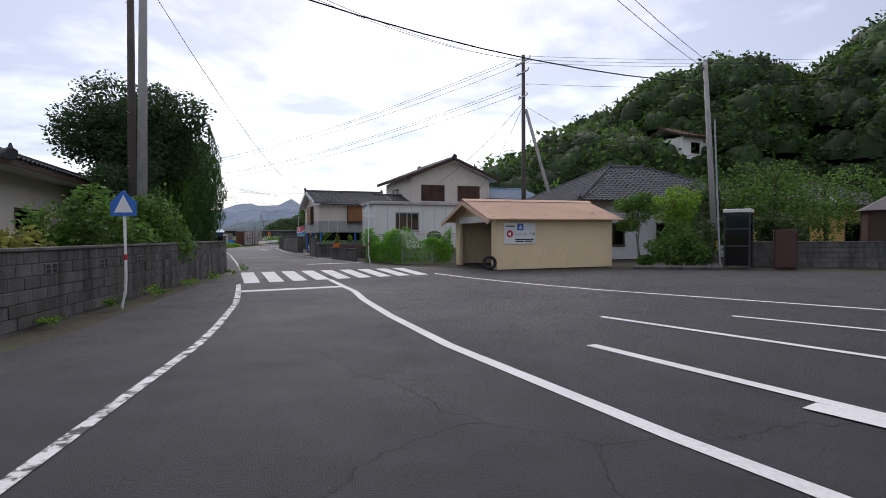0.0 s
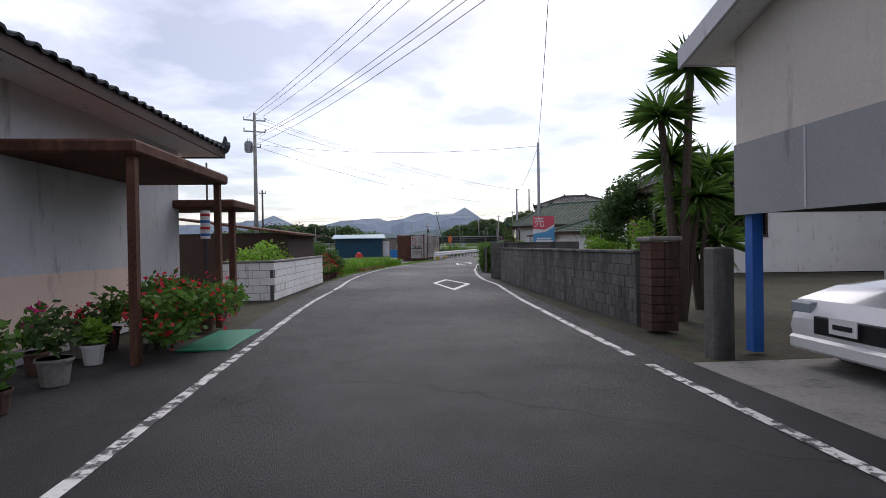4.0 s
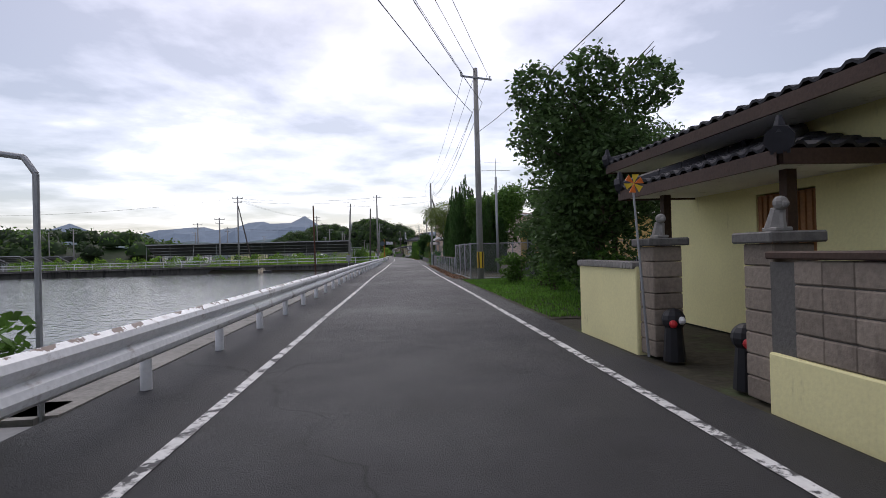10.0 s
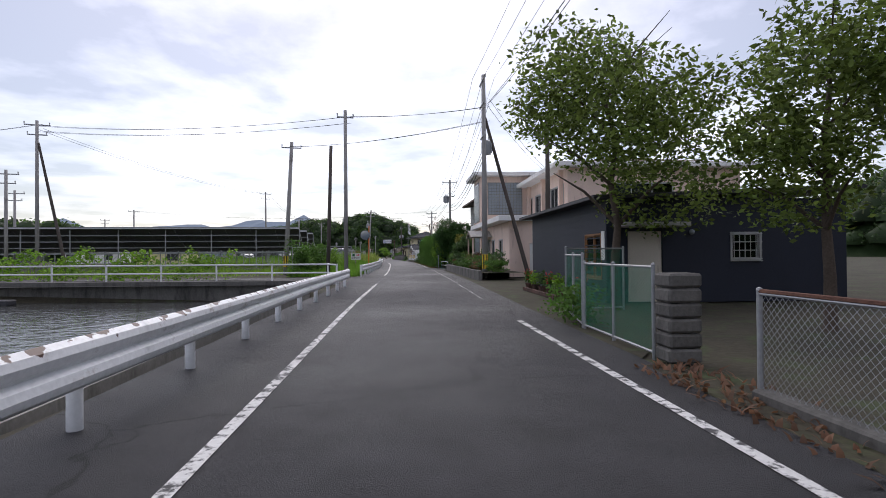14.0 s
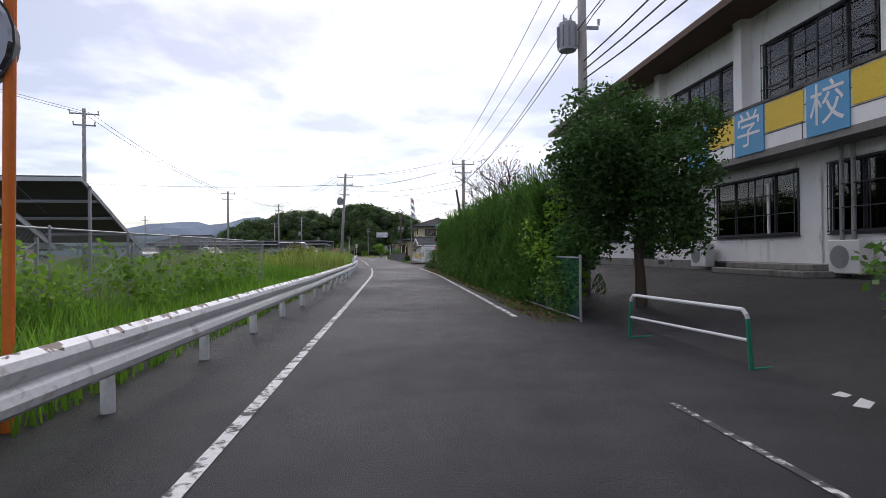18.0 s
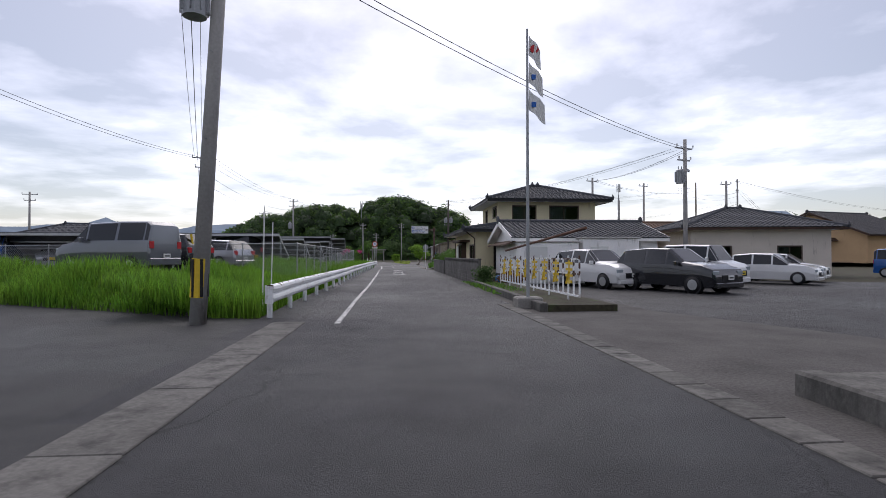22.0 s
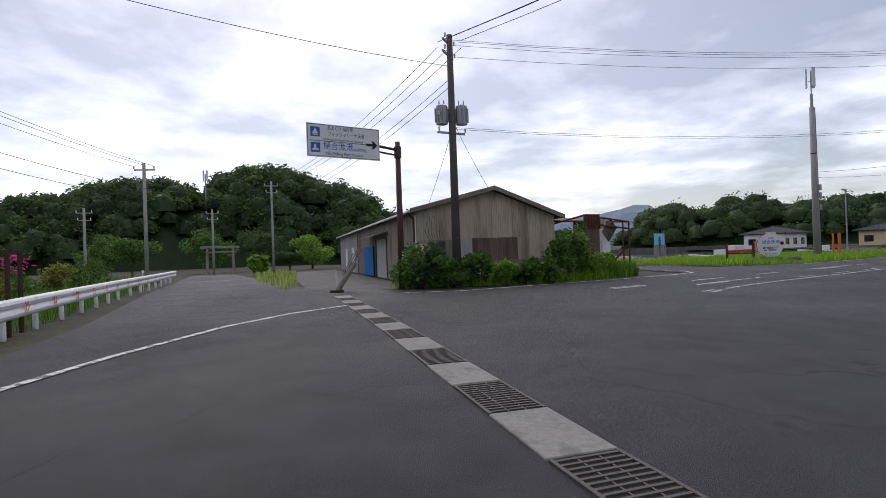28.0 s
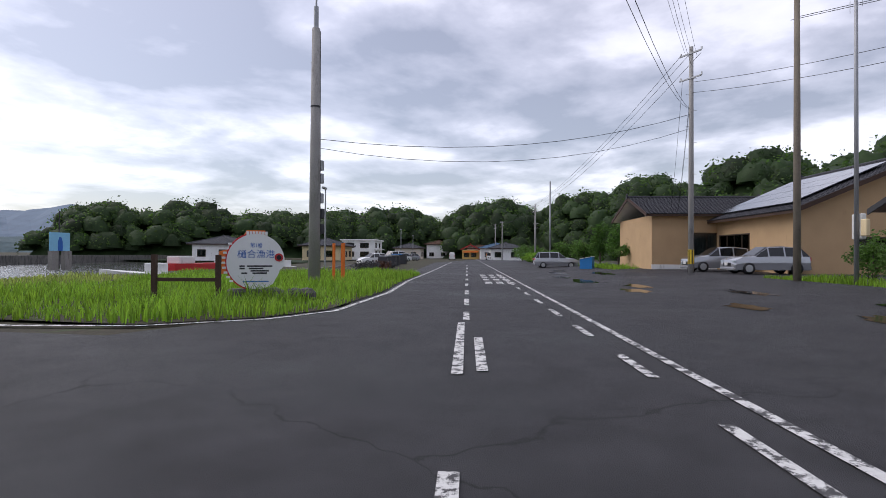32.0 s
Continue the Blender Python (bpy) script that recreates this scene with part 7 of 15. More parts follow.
def car(at, shape, L_, W, H, paint, label, category="car", glass=GLASS_CAR, plate=WHITE, group="parked cars"):
    """A parked car; local y runs from tail (0) to nose (L). Body, panes, wheels, lights and plates are parts."""
    t = thing("parked_car" if category == "car" else category.replace(" ", "_"), label, category, at, group)
    xs, top = CAR_SHAPES[shape]
    belt = [min(tp, 0.60 + 0.02 * (i < 5)) for i, tp in enumerate(top)]
    rings = []
    w = W / 2
    for i, (x, tp, b) in enumerate(zip(xs, top, belt)):
        nar = 0.90 if i in (0, len(xs) - 1) else 1.0
        ww = w * nar
        cab = 1 - 0.22 * max(0, tp - b) / 0.4
        zb, zt, zr = 0.15 * H if i not in (0, len(xs) - 1) else 0.22 * H, b * H, tp * H
        zm = zb + (zt - zb) * 0.55
        rw = ww * 0.96 * cab
        rings.append([(-ww * 0.94, x * L_, zb), (-ww, x * L_, zm), (-ww * 0.965, x * L_, zt), (-rw, x * L_, max(zr - 0.03, zt)), (-rw * 0.8, x * L_, zr + 0.01), (rw * 0.8, x * L_, zr + 0.01), (rw, x * L_, max(zr - 0.03, zt)), (ww * 0.965, x * L_, zt), (ww, x * L_, zm), (ww * 0.94, x * L_, zb)])
    body, gl = MB(), []
    n = 10
    def quad(m, i, j):
        a, b = rings[i][j], rings[i][j + 1]
        c, d = rings[i + 1][j + 1], rings[i + 1][j]
        m.add([a, b, c, d], [(0, 1, 2, 3)])
    for i in range(len(xs) - 1):
        for j in range(n - 1):
            side = j in (2, 6) and 1 <= i <= 4
            screen = j in (3, 4, 5) and (i in (1, 4)) and abs(top[i + 1] - top[i]) > 0.12
            quad(body, i, j)
            if side or screen:
                a, b, c, d = (Vector(v) for v in (rings[i][j], rings[i][j + 1], rings[i + 1][j + 1], rings[i + 1][j]))
                ctr = (a + b + c + d) / 4
                nn = (b - a).cross(d - a)
                if nn.length < 1e-5:
                    nn = (c - a).cross(d - b)
                nn.normalize()
                if nn.dot(ctr - Vector((0, L_ * 0.5, H * 0.4))) < 0:
                    nn = -nn
                k = 0.90 if side else 0.96
                gl.append(MB().add([ctr + (v - ctr) * k + nn * 0.008 for v in (a, b, c, d)], [(0, 1, 2, 3)]))
    for r in (rings[0], rings[-1]):
        body.add(r, [tuple(range(n)) if r is rings[0] else tuple(range(n - 1, -1, -1))])
    body.add([rings[0][0], rings[0][-1], rings[-1][-1], rings[-1][0]], [(0, 1, 2, 3)])
    # weld the shell and round its edges
    shell = body.mesh("body", paint)
    bm = bmesh.new(); bm.from_mesh(shell)
    bmesh.ops.remove_doubles(bm, verts=bm.verts, dist=0.0005)
    bmesh.ops.recalc_face_normals(bm, faces=bm.faces)
    ed = [e for e in bm.edges if len(e.link_faces) == 2 and e.calc_face_angle(0) > 0.12]
    bmesh.ops.bevel(bm, geom=ed, offset=0.045, segments=3, profile=0.5, affect="EDGES", clamp_overlap=True)
    for f in bm.faces:
        f.smooth = True
    bm.to_mesh(shell); bm.free()
    part("body", shell, None, t)
    far = min(abs(at.translation.x - cx) + abs(at.translation.y - cy) for cx, cy in ROUTE) > 17
    if far:
        gm = MB()
        for g in gl:
            gm.add(g.v, g.f)
        part("glazing", gm, BLACK_GLASS, t)["kind"] = "stuff"
    else:
        for g in gl:
            part("window_pane", g, BLACK_GLASS, t)
    wr = 0.31 if H > 1.4 else 0.30
    tyre = MB().cyl((-0.118, 0, 0), (0.118, 0, 0), wr, wr, 18).mesh("tyre", BLACK, True)
    rim = MB().cyl((-0.122, 0, 0), (0.122, 0, 0), wr * 0.64, wr * 0.64, 14)
    for k in range(5):
        rim.box(-0.132, 0.132, -0.03, 0.03, -wr * 0.6, wr * 0.6, pose(0, 0, 0, 36 * k * 2))
    rim = rim.mesh("rim", ALU_L)
    for y in (0.19 * L_, 0.81 * L_):
        for x in (-w + 0.10, w - 0.10):
            if far:
                p = part("wheel", tyre, None, t, at=pose(x, y, wr))
                part("rim", rim, None, p)
                continue
            o = part("wheel_arch", MB().cyl((x - 0.108, y, wr), (x + 0.108, y, wr), wr * 1.17, wr * 1.17, 16), BLACK, t)
            p = part("wheel", tyre, None, t, at=pose(x, y, wr))
            part("rim", rim, None, p)
    for sx in (-1, 1):
        part("headlight", MB().cbox(sx * w * 0.78 - 0.16, sx * w * 0.78 + 0.16, L_ * 0.955, L_ * 0.992, H * 0.40, H * 0.49, 0.02), FROST, t)
        part("tail_light", MB().cbox(sx * w * 0.80 - 0.10, sx * w * 0.80 + 0.10, -0.012, L_ * 0.03, H * 0.48, H * 0.62, 0.01), RED, t)
        if far:
            continue
        part("mirror", MB().cbox(sx * (w + 0.09) - 0.08, sx * (w + 0.09) + 0.08, L_ * 0.66, L_ * 0.69, H * 0.60, H * 0.70, 0.02), paint, t)
    part("grille", MB().cbox(-w * 0.5, w * 0.5, L_ * 0.985, L_ * 1.003, H * 0.27, H * 0.40, 0.01), BLACK, t)
    part("bumper", MB().cbox(-w * 0.9, w * 0.9, L_ * 0.97, L_ * 1.008, H * 0.13, H * 0.24, 0.03), paint, t)
    part("rear_bumper", MB().cbox(-w * 0.92, w * 0.92, -0.03, L_ * 0.03, H * 0.16, H * 0.30, 0.03), paint, t)
    for y in (-0.045, L_ * 1.012):
        pl = part("number_plate", MB().box(-0.17, 0.17, y - 0.006, y + 0.006, H * 0.30, H * 0.30 + 0.165), plate, t)
        if far:
            continue
        part("plate_bar", MB().box(-0.12, 0.12, y - 0.009, y + 0.009, H * 0.30 + 0.05, H * 0.30 + 0.10), BLACK, pl)
    return t


def gloss(name, c, rough=0.2, metal=0.0):
    m = mat(name, c, rough, 0.04, 2, 0, metal=metal, spec=0.5)
    m.node_tree.nodes["Principled BSDF"].inputs["Coat Weight"].default_value = 0.6
    return m


BLACK_GLASS = mat("tinted_car_window", (0.012, 0.014, 0.016), 0.06, 0.05, 2, 0, spec=0.6)
CAR_WHITE, CAR_BLACK, CAR_SILVER = gloss("white_car_paint", (0.70, 0.70, 0.69)), gloss("black_car_paint", (0.015, 0.016, 0.02)), gloss("silver_car_paint", (0.42, 0.43, 0.45), 0.25, 0.5)
CAR_GREY, CAR_MINT, CAR_BLUE = gloss("grey_car_paint", (0.16, 0.17, 0.19), 0.25, 0.4), gloss("mint_car_paint", (0.32, 0.52, 0.47)), gloss("blue_car_paint", (0.02, 0.10, 0.34))
PLATE_Y = mat("yellow_plate", (0.70, 0.52, 0.03), 0.5, 0.05)

car(spot(47.6, 8.8, 0, 90), "sedan", 4.4, 1.75, 1.45, CAR_WHITE, "white saloon car parked under the raised house")
car(spot(45.0, 8.2, 0, 90), "truck", 3.3, 1.48, 1.75, CAR_MINT, "mint-green small van parked in the carport", plate=PLATE_Y)

# ---- left of the second stretch ----
def dark_garage():
    at = spot(36.8, -3.9)
    h = thing("old_garage", "dark wooden garage with tiled gable roof and black shutter", "garage", at)
    walls(h, -4.2, 0, 0, 4.6, 0, 2.35, WOOD_DARK, {"e": [(0.5, 4.1, 0, 2.0)]}, gable="x", rise=1.1)
    part("shutter", louvre(MB(), 0.52, 4.08, 0.05, 0.0, 2.0, 20), STEEL_DARK, h, at=pose(0, 0, 0, 0, 0, 90))
    roof(h, -4.2, 0, 0, 4.6, 2.4, 1.25, "gable", 0.5, "x", TILE_GREY, WOOD_GREY)
    part("head_board", MB().box(0.02, 0.06, 0.1, 4.5, 1.98, 2.42), BROWN_PAINT, h)
    for k in range(3):
        bl = thing("loose_block", "loose concrete block by the garage", "block", spot(36.4 + 0.5 * k, -3.3, 0, 15 * k), "loose blocks")
        part("block", MB().cbox(-0.2, 0.2, -0.1, 0.1, 0, 0.15, 0.01), WHITE, bl)


dark_garage()


def grey_house():
    at = spot(46.4, -4.7)
    h = thing("grey_house", "grey-white stucco house with grey tiled hip roof", "house", at)
    W = walls(h, -9.5, 0, 0, 8.0, 0, 3.5, STUCCO_GREY, {"s": [(4.6, 8.0, 1.15, 2.5), (0.8, 3.4, 1.15, 2.5)], "e": [(1.6, 2.6, 1.3, 2.3)]})
    m4 = pose(9.5, 0, 0)
    w1 = window(W["s"][0], pose(0, 0, 0), 4.6, 8.0, 1.15, 2.5, ALU, 4, curtain=0)
    part("notice", MB().box(7.2, 7.5, 0.015, 0.02, 1.3, 1.6), WHITE, w1)
    window(W["s"][0], pose(0, 0, 0), 0.8, 3.4, 1.15, 2.5, ALU, 2, curtain=0, blind=WOOD)
    window(W["e"][0], pose(0, 0, 0), 1.6, 2.6, 1.3, 2.3, ALU, 2, 6)
    part("window_hood", MB().cbox(-9.0, -1.2, -0.35, 0.0, 2.62, 2.72, 0.015), WOOD_DARK, h)
    roof(h, -9.5, 0, 0, 8.0, 3.6, 1.45, "hip", 0.75, "x", TILE_GREY, WOOD_DARK)
    gutter(h, (-9.9, -0.72, 3.5), (0.65, -0.72, 3.45), (-0.6, 0.65, 0.0), WOOD_DARK)
    part("meter_box", MB().cbox(-0.9, -0.75, -0.08, 0, 2.75, 3.0, 0.02), WHITE, h)
    part("conduit", MB().tube([(-0.82, -0.04, 2.75), (-0.82, -0.04, 3.45)], 0.012, 5), WHITE, h)
    # porch
    po = thing("porch", "brown steel porch canopy on slim posts", "canopy", at)
    part("canopy", MB().cbox(0.0, 1.6, 2.8, 6.2, 2.55, 2.72, 0.03), RUST, po)
    for y in (3.0, 6.0):
        part("post", MB().box(1.42, 1.52, y - 0.05, y + 0.05, 0, 2.55), RUST, po)
    part("tiled_dado", MB().box(0.0, 0.02, 2.8, 6.2, 0.2, 1.1), STUCCO_PINK, po)
    pg = thing("entrance_canopy", "small brown entrance canopy on a post", "canopy", spot(54.6, -4.4))
    part("top", MB().cbox(-1.0, 0.9, -0.6, 1.0, 2.25, 2.42, 0.03), RUST, pg)
    part("post", MB().box(0.6, 0.72, -0.06, 0.06, 0, 2.25), RUST, pg)
    part("post", MB().box(-0.9, -0.78, -0.06, 0.06, 0, 2.25), RUST, pg)
    bp = thing("striped_pole", "small red, white and blue striped pole under the canopy", "pole", spot(53.5, -3.9))
    part("cylinder", MB().cyl((0, 0, 1.6), (0, 0, 2.15), 0.09, 0.09, 12), WHITE, bp)
    for k in range(4):
        part("stripe", MB().cyl((0, 0, 1.65 + 0.13 * k), (0, 0, 1.70 + 0.13 * k), 0.093, 0.093, 12), RED if k % 2 else BLUE, bp)
    part("stand", MB().cyl((0, 0, 0), (0, 0, 1.6), 0.03, 0.03, 8), STEEL_DARK, bp)
    ac = thing("air_conditioner", "white outdoor air-conditioner unit beside the house", "air conditioner", at @ pose(-2.9, -0.75, 0.0))
    part("case", MB().cbox(0, 0.75, 0, 0.3, 0.12, 0.72, 0.02), STUCCO_WHITE, ac)
    part("fan_grille", MB().cyl((0.28, -0.012, 0.42), (0.28, 0.0, 0.42), 0.22, 0.22, 16), GALV, ac)
    part("feet", MB().box(0.05, 0.15, 0, 0.3, 0, 0.12).box(0.6, 0.7, 0, 0.3, 0, 0.12), CONCRETE, ac)


grey_house()
block_wall(sd(57.0, -3.5), sd(63.8, -3.6), 5, STUCCO_WHITE, "pale pierced block planter wall", 0.4, 0.2, cap=CONCRETE)
block_wall(sd(57.0, -5.0), sd(57.0, -3.5), 5, STUCCO_WHITE, "pale block planter wall end", 0.4, 0.2, cap=CONCRETE)
rs_ = random.Random(4)
for k in range(16):
    s = 46.0 + 0.5 * k
    pot_plant(spot(s, -3.35 - rs_.uniform(0, 0.9), 0), 70 + k, rs_.uniform(0.12, 0.2), rs_.uniform(0.18, 0.32), (L_MID, L_BRIGHT, L_DARK)[k % 3], (FLOWER_RED, None, FLOWER_PINK, None)[k % 4], (BLOCK_RED, WHITE, CONCRETE)[k % 3], rs_.uniform(0.3, 0.6))
for k in range(6):
    pot_plant(spot(45.9, -7.2 - 0.75 * k, 0), 90 + k, 0.14, 0.22, (L_MID, L_DARK)[k % 2], FLOWER_RED if k == 2 else None, (BLOCK_RED, YELLOW_PL, WHITE)[k % 3])
bush(spot(50.5, -3.4), 101, 0.8, 1.3, 1.2, 1500, 0.1, L_MID, "flowering shrubs beside the porch")
bush(spot(50.3, -3.2), 102, 0.8, 1.3, 1.25, 160, 0.07, FLOWER_RED, "red blossoms in the shrub bed", stems=False)
bush(spot(60.5, -4.6), 103, 0.9, 2.4, 1.8, 1500, 0.13, L_BRIGHT, "green garden shrubs behind the planter wall")
bk = thing("yellow_bucket", "yellow plastic bucket at the road edge", "bucket", spot(44.7, -2.75))
part("body", MB().cyl((0, 0, 0), (0, 0, 0.34), 0.15, 0.19, 14).cyl((0, 0, 0.32), (0, 0, 0.35), 0.205, 0.205, 14), YELLOW_PL, bk)
bg_ = thing("blue_bag", "blue plastic bag beside the bucket", "bag", spot(45.3, -2.8))
part("body", MB().sphere((0, 0, 0.25), 0.22, 9, 6, 1.15), BLUE_PL, bg_)
mt = solid("green_mat", MB().cbox(-0.35, 0.35, -0.9, 0.9, 0.0, 0.025, 0.008), GREEN_PL, "green door mat on the ground", "mat", at=spot(51.0, -2.75))

# dark shed and flower bed
ds_ = thing("dark_shed", "dark weathered shed with sloping tin roof", "shed", spot(62.6, -4.6))
walls(ds_, -4.5, 0, 0, 4.0, 0, 1.95, WOOD_DARK)
part("roof", MB().prism_y([(-5, 2.6), (0.35, 1.85), (0.35, 1.92), (-5, 2.68)], -0.3, 4.3), RUST, ds_)
for k in range(9):
    s = 66.3 + 0.55 * k
    bush(spot(s, -4.6 - 0.9 * (k % 3)), 110 + k, 0.6, 0.6, 0.9 + 0.12 * (k % 4), 420, 0.10, (L_MID, L_BRIGHT, L_DARK)[k % 3], "mixed garden plants at the road edge", name="garden_plant", category="plant")
bush(spot(67.0, -4.4), 121, 0.7, 1.4, 1.15, 150, 0.07, FLOWER_RED, "red salvia flowers in the bed", stems=False, name="red_flowers", category="flowers")
for k in range(4):
    pot_plant(spot(64.8 + 0.6 * k, -3.9), 130 + k, 0.16, 0.25, L_MID, FLOWER_RED if k % 2 else None)
grass("tall_grass", band(70, 83.5, [(70, -4.2), (78, -3.8), (83, -4.0), (90, -3.1)], [(70, -12), (78, -9), (83.5, -5.5)]), 24000, 0.48, 5, L_GRASS_V, "dense mixed grass beside the lane", lean=0.7)
for k in range(10):
    bush(spot(70.6 + 1.15 * k, -5.2 - 1.1 * (k % 3)), 640 + k, 0.75, 0.8, 0.42 + 0.1 * (k % 3), 520, 0.10, (L_BRIGHT, L_GRASS_V, L_MID)[k % 3], "low spreading weed in the verge", stems=False, name="verge_weed", category="weed")
for k, (a, b, h) in enumerate(((69.2, -5.4, 1.7), (70.4, -6.6, 2.0), (71.6, -6.9, 1.5), (68.2, -4.9, 1.3))):
    bush(spot(a, b), 655 + k, 0.8, 0.8, h, 1500, 0.10, (L_MID, L_DARK)[k % 2], "dense garden shrub beside the lot")
grass("dry_weeds", band(72, 78, -3.6, -4.9), 2600, 0.13, 8, L_DRY, "patch of withered brown weeds", lean=0.9)
grass("weeds", band(66, 92, [(66, -3.6), (92, -2.7)], [(66, -5), (92, -3.6)]), 4500, 0.07, 6, L_GRASS_V, "low weeds along the road edge")
grass("weeds", band(62, 80, -8, -22), 14000, 0.5, 7, L_MID, "wild green weeds in the lot")
tree(spot(74, -20), 140, 4.6, 1.8, 1.8, 0.1, 0.25, 2200, 0.18, L_YELLOW, label="small yellow-green tree by the water")
for k in range(5):
    bush(spot(72 + 2.2 * k, -11 - 1.3 * (k % 2)), 145 + k, 1.1, 1.1, 1.0, 800, 0.14, L_MID, "wild green bush in the vacant lot")

# ---- quay: container, sheds, gear ----
def container():
    at = spot(91.9, -3.95, 0, 3.0)
    h = thing("cargo_container", "rusty white corrugated truck container used for storage", "container", at)
    x0, x1, y0, y1, z0, z1 = -2.45, 0.0, 0.0, 10.6, 0.08, 2.4
    TINC = mat("rusty_container_sheet", (0.36, 0.34, 0.32), 0.7, 0.15, 2, 0.05, stain=0.62, stain_c=(0.07, 0.055, 0.05), streak=0.12)
    for x, sg in ((x1, 1), (x0, -1)):
        m = MB()
        n = 26
        vs = []
        for i in range(n * 4 + 1):
            z = z0 + 0.12 + (z1 - z0 - 0.24) * i / (n * 4)
            o = 0.022 * math.sin(i * math.pi / 2) * sg
            vs += [(x + o, y0 + 0.05, z), (x + o, y1 - 0.05, z)]
        m.add(vs, [(2 * i, 2 * i + 1, 2 * i + 3, 2 * i + 2) for i in range(n * 4)])
        part("side_sheet", m, TINC, h)
    part("roof", MB().cbox(x0, x1, y0, y1, z1 - 0.1, z1, 0.02), TINC, h)
    part("base_frame", MB().box(x0, x1, y0, y1, z0, z0 + 0.14), RUST, h)
    fr = MB()
    for x in (x0, x1):
        for y in (y0, y1):
            fr.box(x - 0.04, x + 0.04, y - 0.04, y + 0.04, z0, z1)
    part("corner_posts", fr, RUST, h)
    part("back_wall", MB().box(x0, x1, y1 - 0.05, y1, z0, z1), TINC, h)
    for k, (a, b, c) in enumerate(((x0 + 0.05, -1.25, RUST), (-1.2, x1 - 0.05, TIN_WHITE))):
        d = part("door", MB().cbox(a, b, -0.04, 0.0, z0 + 0.12, z1 - 0.12, 0.012), c, h)
        bm4 = MB()
        for x in (a + 0.18, b - 0.18):
            bm4.cyl((x, -0.07, z0 + 0.1), (x, -0.07, z1 - 0.1), 0.018, 0.018, 6)
        for z in (0.5, 1.1, 1.7):
            bm4.box(a + 0.02, b - 0.02, -0.055, -0.04, z, z + 0.04)
        part("lock_rods", bm4, RUST, d)
    lettering(h, "漁業", 0.42, BLACK, -0.62, 1.18, -0.045)
    lettering(h, "部運送", 0.26, BLACK, -0.62, 0.74, -0.045)
    m = MB()
    for k in range(24):
        a0, a1 = 6.2832 * k / 24, 6.2832 * (k + 1) / 24
        m.add([(-1.0 + r * math.cos(a), -0.05, 1.75 + r * math.sin(a)) for a in (a0, a1) for r in (0.28, 0.32)], [(0, 1, 3, 2)])
    part("red_ring", m, RED, h)
    side = part("side_board", MB(), TINC, h, at=pose(0.035, 0, 0, 0, 0, 90))
    for txt, y, z, sz in (("り", 1.25, 1.3, 0.6), ("の", 2.75, 1.3, 0.8), ("付", 4.3, 1.3, 0.6), ("業", 1.2, 0.78, 0.46), ("漁", 2.25, 0.75, 0.5), ("洋", 3.3, 0.75, 0.5), ("太", 4.4, 0.75, 0.5)):
        lettering(side, txt, sz, BLACK, y, z, 0.0)
    rs = random.Random(77)
    for y, z, w, hh in ((1.15, 1.72, 0.5, 0.42), (2.0, 1.8, 0.3, 0.3), (2.55, 1.62, 0.6, 0.55), (3.5, 1.9, 0.35, 0.2), (5.9, 0.75, 0.5, 1.4), (6.7, 0.8, 0.4, 1.3), (7.35, 0.9, 0.35, 1.1), (8.7, 0.9, 0.5, 1.0)):
        # peeled letters: dark ragged strokes that follow the ribs
        st = MB()
        for k in range(int(hh / 0.045)):
            a, b = sorted((rs.uniform(0, w * 0.7), rs.uniform(w * 0.3, w)))
            st.box(y + a, y + max(b, a + 0.06), -0.004, 0.002, z + 0.045 * k, z + 0.045 * k + 0.034)
        part("peeled_letter", st, STEEL_DARK, side, "dark peeling letter")["kind"] = "stuff"
    part("vent_panel", louvre(MB(), 0.3, 0.72, -0.012, 1.62, 2.12, 9), TIN_WHITE, side, "louvred vent panel")
    yl = MB().prism_y([(7.5, 0.5), (8.0, 0.5), (8.1, 1.0), (7.8, 1.25), (7.4, 1.0)], -0.004, 0.002)
    part("faded_picture", yl, YELLOW, side, "faded yellow painted patch")


container()
lp_ = thing("slim_post", "slim dark steel post with a lamp head beside the container", "post", spot(91.6, -3.6))
part("shaft", MB().cyl((0, 0, -0.1), (0.12, 0.1, 3.1), 0.04, 0.03, 8), STEEL_DARK, lp_)
part("lamp_head", MB().cbox(0.05, 0.19, 0.0, 0.14, 2.55, 2.85, 0.02), STEEL_DARK, lp_)
part("cross_bar", MB().box(-0.02, 0.26, 0.09, 0.11, 3.08, 3.11), STEEL_DARK, lp_)
part("stay_cable", MB().tube([(0.07, 0.05, 1.9), (0.35, 0.5, 0.9), (0.75, 1.0, 0.3)], 0.008, 5), CABLE, lp_)
mp_ = thing("road_mirror", "orange-rimmed traffic mirror seen from behind on a post", "mirror", spot(102.2, -3.3))
part("post", MB().cyl((0, 0, 0), (0, 0, 2.35), 0.045, 0.045, 8), STEEL_DARK, mp_)
part("hood", MB().cyl((0.05, -0.03, 2.0), (0.02, 0.10, 2.0), 0.42, 0.30, 20), ORANGE, mp_, "orange back of the mirror", at=pose(0, 0, 0, 0, 0, -62))
for k in range(7):
    bush(spot(103.4 + 1.35 * k, -3.6 - 0.25 * (k % 2)), 160 + k, 0.65, 0.8, 1.3 + 0.35 * ((k * 3) % 3), 650, 0.13, (L_MID, L_BRIGHT, L_MID)[k % 3], "wild shrub growing at the water's edge", name="wild_bush")
